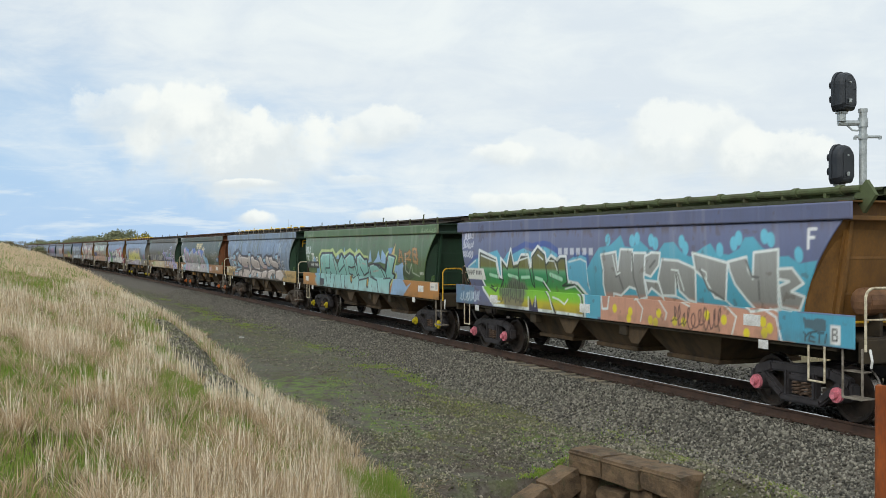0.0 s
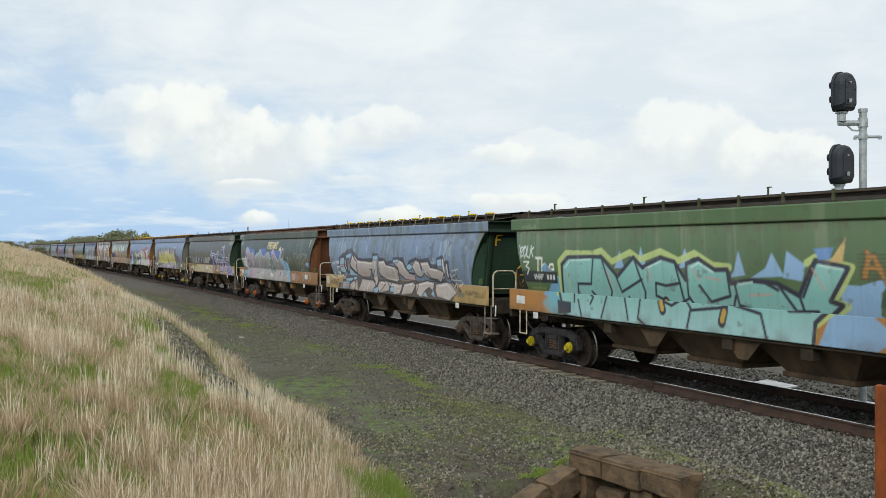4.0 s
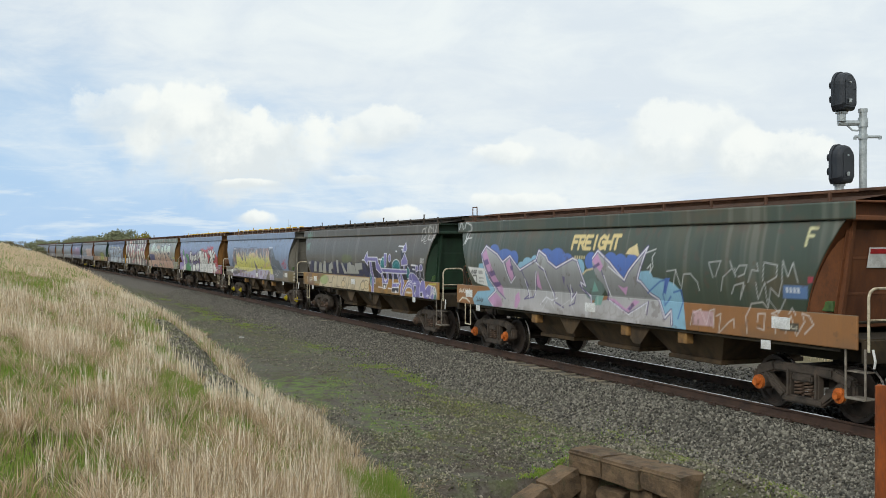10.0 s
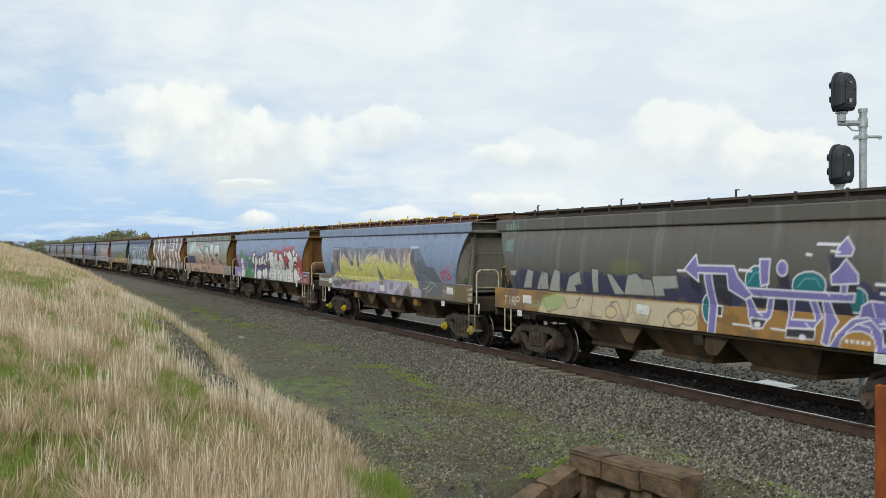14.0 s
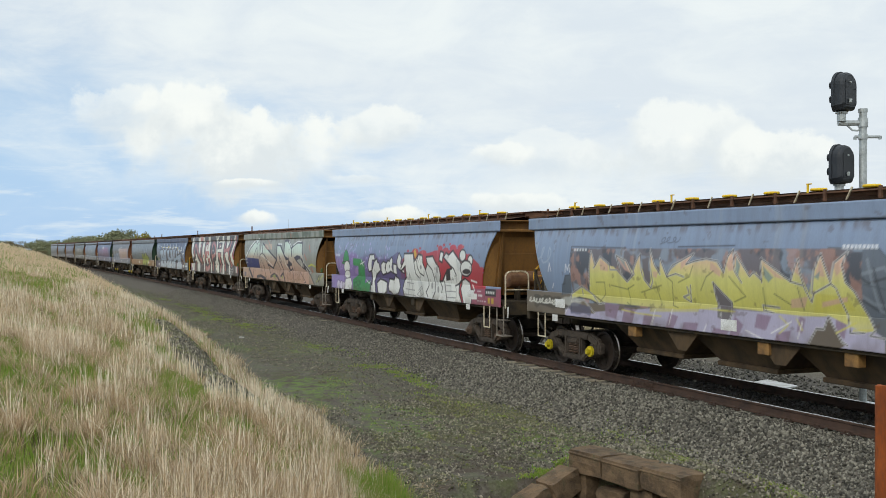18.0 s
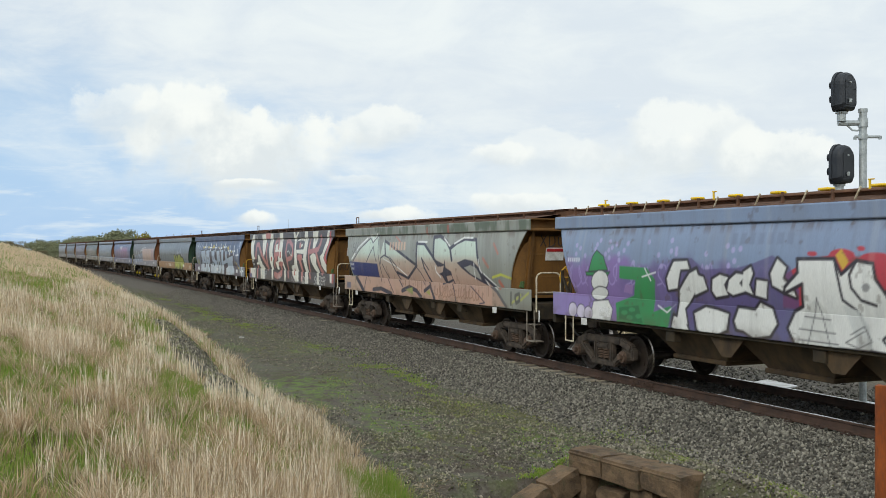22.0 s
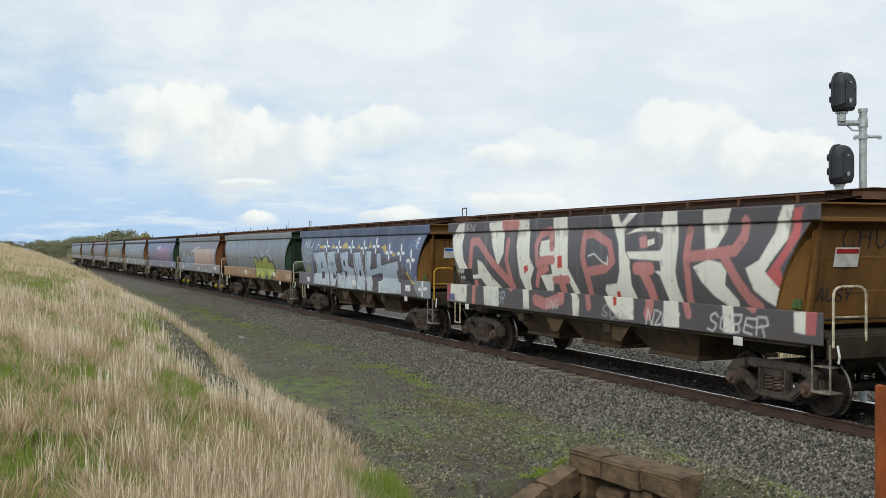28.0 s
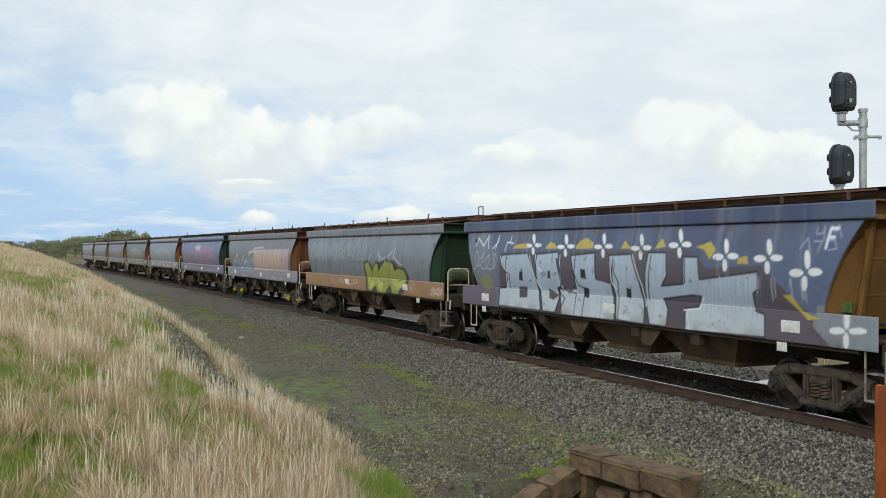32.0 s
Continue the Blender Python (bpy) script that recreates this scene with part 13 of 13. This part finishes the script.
    bm = bmesh.new()
    tube(bm, (6.62, -1.2, 1.5), (6.62, 1.2, 1.5), 0.02, 6)
    K["end_bar"] = mesh("end_bar", bm, M["yellow"])
    # bogie: cast side frame with springs, axle caps
    for key, y0 in (("frame_near", -1.10), ("frame_far", 0.98)):
        bm = bmesh.new()
        y1 = y0 + 0.12
        q = [0]

        def b(p0, p1, w):
            q[0] += 1
            beam(bm, p0, p1, w, y0 - 0.0015 * q[0], y1 + 0.0015 * q[0])
        b((-1.02, 0.58), (-0.62, 0.70), 0.17), b((-0.64, 0.70), (0.64, 0.70), 0.15), b((0.62, 0.70), (1.02, 0.58), 0.17)
        b((-0.86, 0.58), (-0.40, 0.25), 0.13), b((0.86, 0.58), (0.40, 0.25), 0.13)
        b((-0.44, 0.23), (0.44, 0.23), 0.12)
        b((-0.30, 0.26), (-0.30, 0.70), 0.10), b((0.30, 0.26), (0.30, 0.70), 0.10)
        b((-1.06, 0.36), (-1.06, 0.60), 0.10), b((1.06, 0.36), (1.06, 0.60), 0.10)
        b((-0.66, 0.34), (-0.66, 0.50), 0.08), b((0.66, 0.34), (0.66, 0.50), 0.08)
        b((-0.22, 0.57), (0.22, 0.57), 0.12)
        bmesh.ops.recalc_face_normals(bm, faces=bm.faces)
        bmesh.ops.bevel(bm, geom=bm.edges[:], offset=0.028, segments=2, affect="EDGES")
        for sx in (-0.864, 0.864):
            tube(bm, (sx, y0 - 0.06, 0.42), (sx, y1, 0.42), 0.13, 12)
        K[key] = mesh("side_frame", bm, M["bogie"])
        for sx in (-0.1, 0.1):
            bm = bmesh.new()
            turns, seg = 4, 9
            pts = [Vector((sx + 0.075 * math.cos(a), (y0 + y1) / 2 - 0.01 + 0.06 * math.sin(a), 0.30 + 0.21 * a / (turns * 2 * math.pi))) for a in np.linspace(0, turns * 2 * math.pi, turns * seg)]
            for p0, p1 in zip(pts, pts[1:]):
                tube(bm, p0, p1, 0.017, 5)
            K[key + "_spring" + ("a" if sx < 0 else "b")] = mesh("spring", bm, M["spring"])
        for sx in (-0.864, 0.864):
            bm = bmesh.new()
            yo = y0 - 0.06 if y0 < 0 else y1 + 0.02
            s = -1 if y0 < 0 else 1
            tube(bm, (sx, yo, 0.42), (sx, yo + s * 0.05, 0.42), 0.115, 12)
            tube(bm, (sx, yo + s * 0.05, 0.42), (sx, yo + s * 0.12, 0.42), 0.055, 10)
            for k in range(3):
                a = k * 2.094 + 0.5
                tube(bm, (sx + 0.085 * math.cos(a), yo, 0.42 + 0.085 * math.sin(a)), (sx + 0.085 * math.cos(a), yo + s * 0.07, 0.42 + 0.085 * math.sin(a)), 0.018, 6)
            K[key + "_cap" + ("a" if sx < 0 else "b")] = mesh("axle_cap", bm, M["bogie"])
    bm = bmesh.new()
    box(bm, -0.17, 0.17, -1.05, 1.05, 0.5, 0.78, 0.03)
    K["bolster"] = mesh("bolster", bm, M["bogie"])
    bm = bmesh.new()
    for sx in (-0.38, 0.38):
        box(bm, sx - 0.06, sx + 0.06, -0.95, 0.95, 0.34, 0.44, 0.015)
        for y in (-0.8, 0.8):
            box(bm, sx - 0.09, sx + 0.09, y - 0.06, y + 0.06, 0.3, 0.56, 0.02)
    K["brake_beam"] = mesh("brake_beam", bm, M["bogie"])
    bm = bmesh.new()
    tube(bm, (0, -1.02, 0), (0, 1.02, 0), 0.075, 10)
    K["axle"] = mesh("axle", bm, M["wheel"])
    # wheel: tread and flange, dished web, hub
    prof = ((0.0, 0.09), (0.10, 0.09), (0.13, 0.03), (0.33, 0.015), (0.355, 0.06), (0.412, 0.065), (0.42, 0.0), (0.422, -0.04), (0.448, -0.055), (0.448, -0.075), (0.36, -0.075), (0.33, -0.02), (0.12, -0.02), (0.0, -0.05))
    for key, sgn in (("wheel_near", -1), ("wheel_far", 1)):
        bm = bmesh.new()
        n = 28
        rows = [[bm.verts.new((r * math.cos(k * 2 * math.pi / n), sgn * (0.80 + o), r * math.sin(k * 2 * math.pi / n))) for r, o in prof] for k in range(n)]
        for k in range(n):
            r, s = rows[k], rows[(k + 1) % n]
            for i in range(len(prof) - 1):
                try:
                    f = bm.faces.new((r[i], r[i + 1], s[i + 1], s[i]))
                    f.material_index = 1 if i in (5, 6, 7) else 0
                except ValueError:
                    pass
        bmesh.ops.remove_doubles(bm, verts=bm.verts[:], dist=1e-5)
        for k in range(3):
            a = k * 2.094
            tube(bm, (0.24 * math.cos(a), sgn * 0.80, 0.24 * math.sin(a)), (0.24 * math.cos(a), sgn * 0.835, 0.24 * math.sin(a)), 0.035, 6)
        bmesh.ops.recalc_face_normals(bm, faces=bm.faces)
        me = mesh("wheel", bm, M["wheel"])
        me.materials.append(M["tread"])
        K[key] = me


BOGIE_X = 5.42


def wagon(index, spec):
    """One grain hopper wagon with its parts; the Empty stands on the rail below the wagon's middle."""
    top = new("hopper_wagon")
    tagged(top, spec["label"], "hopper wagon", "wagons of the grain train")
    K = KIT
    cell = spec["cell"]
    rng = random.Random(index * 7 + 3)
    plain = bpy.data.materials[spec.get("far_mat", "dirty_underframe_steel")]
    skins = spec["skins"]
    names = list(skins)
    allv = np.concatenate([skins[k][0] for k in names])
    p = Paint(allv[:, 0], allv[:, 2], max(cell, 0.02), spec["base"], index * 13 + 5)
    if index in (0, 1, 7, 8):
        # these coats were planned on a flat side: lay them on along the bulge
        on = (p.z > 1.62) & (p.z < Z_FASC0 - 0.002)
        p.x = p.x - np.where(on, 1.4 * (barrel(p.z) - 1.405 + 0.09 * ((Z_FASC0 - p.z) / 1.38) ** 2), 0.0)
    spec["paint"](p)
    p.grime(spec.get("grime", 1.0))
    p.rgb = np.clip(p.rgb * (1.07 if index < 11 else 0.9), 0.0, 0.8)
    # thin shadow line below the fascia, painted into the side's colour
    p.mix(p.edge(np.abs(p.z - Z_FASC0) - 0.006) * 0.6, (60, 58, 58))
    at = 0
    for k in names:
        v, f = skins[k]
        me = array_mesh(k, v, f, M["paint"])
        colour_layer(me, "paint", p.rgb[at:at + len(v)])
        at += len(v)
        piece(k, me, None, top, {"side_sheet": "side sheet sprayed with graffiti", "side_sill": "painted side sill plate", "top_fascia": ""}[k])
    E, R, C = M[spec["end"]], M[spec["roof"]], M["cap_" + spec["cap"]]
    B = M[spec.get("bogie", "bogie")]
    flip = pose(0, 0, 0, 0, 0, 180)
    piece("far_side_sheet", K["far_side"], E, top), piece("far_sill", K["far_rails"], E, top)
    mirror = Matrix.Diagonal((-1, 1, 1, 1))
    for m in (None, flip):
        piece("end_sheet", K["end_sheet"], E, top, "", m), piece("end_beam", K["end_beam"], E, top, "", m)
        for y in (-1.22, 1.22):
            piece("corner_post", K["corner_post"], E, top, "", (m or Matrix()) @ Matrix.Translation((0, y, 0)))
        piece("end_panel", K["end_panel"], E, top, "", m), 
        piece("end_web", K["end_web_near"], E, top, "", m), piece("end_web", K["end_web_far"], E, top, "", m)
        piece("end_deck", K["end_deck"], M["under"], top, "", m), piece("coupler", K["coupler"], None, top, "", m), piece("air_hose", K["air_hose"], None, top, "", m)
    piece("roof_sheet", K["roof_near"], R, top), piece("roof_sheet", K["roof_far"], R, top)
    piece("hatch_coaming", K["coaming"], R, top)
    piece("hatch_cover", K["hatch_cover"], R, top)
    kind = spec["top"]
    if kind == "pipe":
        piece("hatch_pipe", K["hatch_pipe"], None, top, "green hatch operating pipe"), piece("crank_plate", K["crank_plate"], None, top)
    else:
        piece("roof_lip", K["lip"], R, top)
    near = index <= 11
    if kind in ("lugs", "posts"):
        n = 13
        for i in range(n):
            x = -6.3 + i * 12.6 / (n - 1)
            piece("roof_bracket", K["bracket"], M["roof_green"] if index == 1 else R, top, "", Matrix.Translation((x, 0, 0)))
            if kind == "lugs" and near:
                piece("roof_strut", K["strut"], M["cream"], top, "pale thin strut", Matrix.Translation((x + 0.5, 0, 0)))
                if i < n - 1:
                    piece("hatch_lug", K["lug"], None, top, "yellow hatch lug", Matrix.Translation((x + 0.55, 0, 0)))
        for i in range(4):
            piece("hatch_post", K["lug_post"], M["lug_yellow"] if kind == "lugs" else M["roof_green"] if index == 1 else R, top, "", Matrix.Translation((-5.2 + i * 3.45, 0, 0)))
    elif kind == "plain":
        for i in range(10):
            piece("roof_bracket", K["bracket"], R, top, "", Matrix.Translation((-6.2 + i * 1.37, 0, -0.04)))
        piece("roof_grab", K["roof_grab"], None, top)
    piece("centre_sill", K["centre_sill"], None, top), piece("slope_sheet", K["slope_sheets"], None, top)
    piece("sill_flange", K["sill_flange"], None, top)
    for i in range(3):
        piece("hopper_chute", K["hopper%d" % i], None, top)
    for x in (-1.25, 1.25):
        piece("side_rib", K["side_rib"], None, top, "", Matrix.Translation((x, 0, 0)))
    for x in (-2.75, 0.92) + ((2.75,) if index % 2 else ()):
        piece("gate_box", K["gate_box"], M["gate_ochre"] if index in (3, 5) else None, top, "", Matrix.Translation((x, 0, 0)))
    piece("hand_rail", K["hoop_right"], M[spec.get("rail_mat", "cream")], top)
    piece("foot_step", K["step_right"], None, top)
    if index in (0, 6):
        piece("stirrup", K["stirrup_right"], None, top)
    piece("stirrup", K["stirrup_left"], None, top)
    piece("uncoupling_lever", K["lever"], None, top), piece("end_bar", K["end_bar"], M["under"] if index else None, top)
    if spec.get("tank", True):
        piece("air_tank", K["air_tank"], M[spec.get("tank_mat", "tank")], top), [piece("tank_stand", K["tank_stand"], None, top, "", Matrix.Translation((0, y, 0))) for y in (-0.9, -0.2)]
    else:
        piece("valve_box", K["green_box"], None, top, "small green valve box", Matrix.Translation((6.12, 0, 0)))
    piece("brake_stand", K["brake_stand"], None, top)
    if spec.get("wheel", True):
        piece("brake_wheel", K["brake_wheel"], M[spec.get("wheel_mat", "yellow")], top, "spoked handbrake wheel")
    piece("valve_box", K["green_box"], None, top, "small green valve box", pose(-5.95, 0, -0.02))
    for x, z in spec.get("plates", ((-5.0, 1.36), (5.55, 1.42), (0.6, 1.34))):
        piece("name_plate", K["plate"], None, top, "blank white card plate", Matrix.Translation((x, -SIDE_Y - 0.021, z)))
    for x in (-5.6, 5.0):
        piece("card_holder", K["tab"], None, top, "", Matrix.Translation((x, -SIDE_Y - 0.005, 1.1)))
    if spec.get("sign"):
        s = piece("notice_sign", K["sign"], None, top, "white warning notice", pose(HALF - 0.325, -0.6, 2.42, 0, 11.3, 0))
        piece("sign_heading", K["sign_head"], M[spec["sign"]], s)
    for text, y, z, h, mat, r in spec.get("marks", ()):
        for j, ch in enumerate(text):
            bm = bmesh.new()
            for s in strokes_of(ch):
                q = [panel_point(y + (j * 0.9 + 0.6 * u + rng.uniform(-0.05, 0.05)) * h, z + v * h) for u, v in s]
                for p0, p1 in zip(q, q[1:]):
                    tube(bm, p0, p1, r, 5)
            part("painted_mark", bm, M[mat], top)
    for sx in (-BOGIE_X, BOGIE_X):
        m = Matrix.Translation((sx, 0, 0))
        piece("bolster", K["bolster"], B, top, "", m), piece("brake_beam", K["brake_beam"], None, top, "", m)
        for key in ("frame_near", "frame_far"):
            fr = piece("side_frame", K[key], B, top, "", m)
            if near or key == "frame_near":
                piece("spring", K[key + "_springa"], None, fr), piece("spring", K[key + "_springb"], None, fr)
            piece("axle_cap", K[key + "_capa"], C, fr), piece("axle_cap", K[key + "_capb"], C, fr)
        for ax in (-0.864, 0.864):
            ws = piece("wheelset", K["axle"], None, top, "", Matrix.Translation((sx + ax, 0, WHEEL_R)))
            piece("wheel", K["wheel_near"], None, ws), piece("wheel", K["wheel_far"], None, ws)
            TURNING.append((ws, index, sx + ax))
    TRAIN.append((top, index))
    return top


def panel_point(y, z):
    """A point on the outer face of the sloping end panel."""
    return Vector((HALF - 0.236 - 0.30 * (2.98 - z) / 1.5 + 0.004, y, z))


TRAIN, TURNING = [], []
OFFSET = (-0.091, -0.055, 0.015, 0.059, 0.068, -0.042, -0.176, 0.033, 0.061, 0.086, 0.062, -0.018)


def middle(index, t):
    """Place of a wagon's middle along the track."""
    return -14.10 - PITCH * index + (OFFSET[index] if index < len(OFFSET) else 0.0) + run(t)


def build_train():
    build_kit()
    fine, coarse, rough = side_skins(0.024), side_skins(0.05), side_skins(0.12)
    far = lambda low, mid, letters, block: (lambda p: paint_far(p, low, mid, letters, block))
    specs = (
        dict(label="violet-blue grain hopper wagon with green and grey graffiti words", base=(100, 106, 138), paint=paint_violet, end="end_brown", roof="roof_green", cap="pink", top="pipe", bogie="bogie_dark", tank=True, plates=((-4.6, 1.33), (-0.35, 1.33), (4.75, 1.42)), wheel_mat="cream"),
        dict(label="green grain hopper wagon with teal graffiti and an ochre sill", base=(84, 108, 70), paint=paint_green, end="end_green", roof="roof_dark", cap="yellow", top="posts", bogie="bogie_dark", tank=False, rail_mat="yellow", plates=((-6.3, 1.38), (5.6, 1.4))),
        dict(label="weathered light blue grain hopper wagon with pale grey graffiti", base=(120, 138, 164), paint=paint_blue_worn, end="end_green", roof="roof_dark", cap="brown", top="lugs", tank=False, plates=(), marks=(("F", -1.05, 2.62, 0.26, "yellow", 0.022),)),
        dict(label="dark green grain hopper wagon with silver graffiti and rusty ends", base=(68, 78, 66), paint=paint_freight, end="end_rust", roof="roof_rust", cap="orange", top="plain", tank=False, sign="sign_red", wheel_mat="tank", plates=((-6.1, 1.4), (-0.2, 1.36), (5.35, 1.42))),
        dict(label="dark grey grain hopper wagon with lilac graffiti and ochre sill", base=(92, 88, 80), paint=paint_dark_grey, end="end_green", roof="roof_dark", cap="brown", top="posts", tank=False, plates=((-0.6, 1.42), (-5.2, 1.4)), marks=(("GF", -0.5, 2.66, 0.17, "yellow", 0.014),)),
        dict(label="light blue grain hopper wagon with yellow and mauve graffiti", base=(131, 147, 174), paint=paint_blue_yellow, end="end_grey", roof="roof_rust", cap="yellow", top="lugs", tank=False, plates=((-5.35, 1.38), (0.2, 1.3), (5.5, 1.42))),
        dict(label="light blue grain hopper wagon with white and purple graffiti", base=(129, 145, 173), paint=paint_blue_white, end="end_brown", roof="roof_rust", cap="brown", top="lugs", tank=True, plates=((-4.8, 1.3), (3.4, 1.25), (5.2, 1.4))),
        dict(label="grey grain hopper wagon with salmon and black graffiti", base=(148, 150, 142), paint=paint_grey_salmon, end="end_brown", roof="roof_rust", cap="brown", top="plain", tank=False, sign="sign_red", wheel=False, plates=(), marks=(("XDORS", -1.0, 2.6, 0.26, "cap_dark", 0.012),)),
        dict(label="charcoal grain hopper wagon with bold white and pink stripes", base=(84, 80, 84), paint=paint_bold, end="end_brown", roof="roof_rust", cap="brown", top="plain", tank=False, sign="sign_red", wheel=False, plates=(), marks=(("AUSY", -1.05, 1.75, 0.2, "ink", 0.012), ("CHOS", -0.7, 2.55, 0.36, "ink", 0.012))),
        dict(label="navy blue grain hopper wagon with icy white block graffiti", base=(100, 112, 142), paint=paint_navy, end="end_brown", roof="roof_rust", cap="dark", top="plain", tank=False, sign="sign_blue", wheel=False, rail_mat="yellow", marks=(("TDS", -0.9, 2.55, 0.24, "ink", 0.012),), plates=((-5.5, 1.35), (0.15, 1.38), (5.2, 1.38))),
        dict(label="pale grey worn grain hopper wagon with a green tag", base=(122, 128, 136), paint=paint_grey_tag, end="end_green", roof="roof_rust", cap="brown", top="posts", tank=True, tank_mat="tank_green", plates=((-1.6, 1.4), (4.0, 1.4))),
        dict(label="grey and peach grain hopper wagon with white graffiti", base=(126, 124, 128), paint=paint_peach, end="end_rust", roof="roof_rust", cap="yellow", top="posts"),
        dict(label="dusty blue grain hopper wagon with mauve graffiti", base=(112, 122, 158), paint=far((120, 116, 132), (160, 128, 152), (150, 150, 176), (168, 124, 158)), end="end_green", roof="roof_dark", cap="dark", top="plain"),
        dict(label="blue-grey grain hopper wagon with pale graffiti", base=(140, 146, 160), paint=far((150, 142, 136), (160, 170, 182), (186, 192, 200), None), end="end_rust", roof="roof_rust", cap="dark", top="posts"),
        dict(label="grey-green grain hopper wagon with faded graffiti", base=(108, 112, 106), paint=far((150, 130, 116), (170, 160, 154), (166, 168, 164), None), end="end_rust", roof="roof_dark", cap="dark", top="plain"),
        dict(label="mauve-grey grain hopper wagon with faded graffiti", base=(122, 116, 130), paint=far((140, 124, 116), (150, 144, 158), (176, 172, 178), None), end="end_brown", roof="roof_rust", cap="dark", top="plain"),
        dict(label="dull grey grain hopper wagon near the train's tail", base=(128, 130, 138), paint=far((136, 122, 112), (144, 148, 158), (170, 172, 180), None), end="end_brown", roof="roof_rust", cap="dark", top="plain"),
        dict(label="pale grey grain hopper wagon at the train's tail", base=(146, 148, 154), paint=far((146, 132, 122), (156, 156, 162), (180, 180, 184), None), end="end_brown", roof="roof_rust", cap="dark", top="plain"),
    )
    for i, spec in enumerate(specs):
        spec["skins"], spec["cell"] = (fine, 0.023) if i <= 9 else ((coarse, 0.05) if i <= 11 else (rough, 0.12))
        wagon(i, spec)


build_train()
build_grass()
build_ballast()


# ---- what moves ----
def motions():
    """The wagons follow the track; their wheels roll."""
    for top, index in TRAIN:
        rows = []
        for k in range(17):
            t = 2.0 * k
            x = middle(index, t)
            rows.append((t, pose(x, track_y(x), 0, 0, 0, track_turn(x))))
        walk(top, rows)
    times = [k * 0.1 for k in range(321)]
    turn = [math.degrees(run(t) / WHEEL_R) for t in times]
    for ws, index, x in TURNING:
        walk(ws, [(t, pose(x, 0, WHEEL_R, 0, a, 0)) for t, a in zip(times, turn)])


motions()
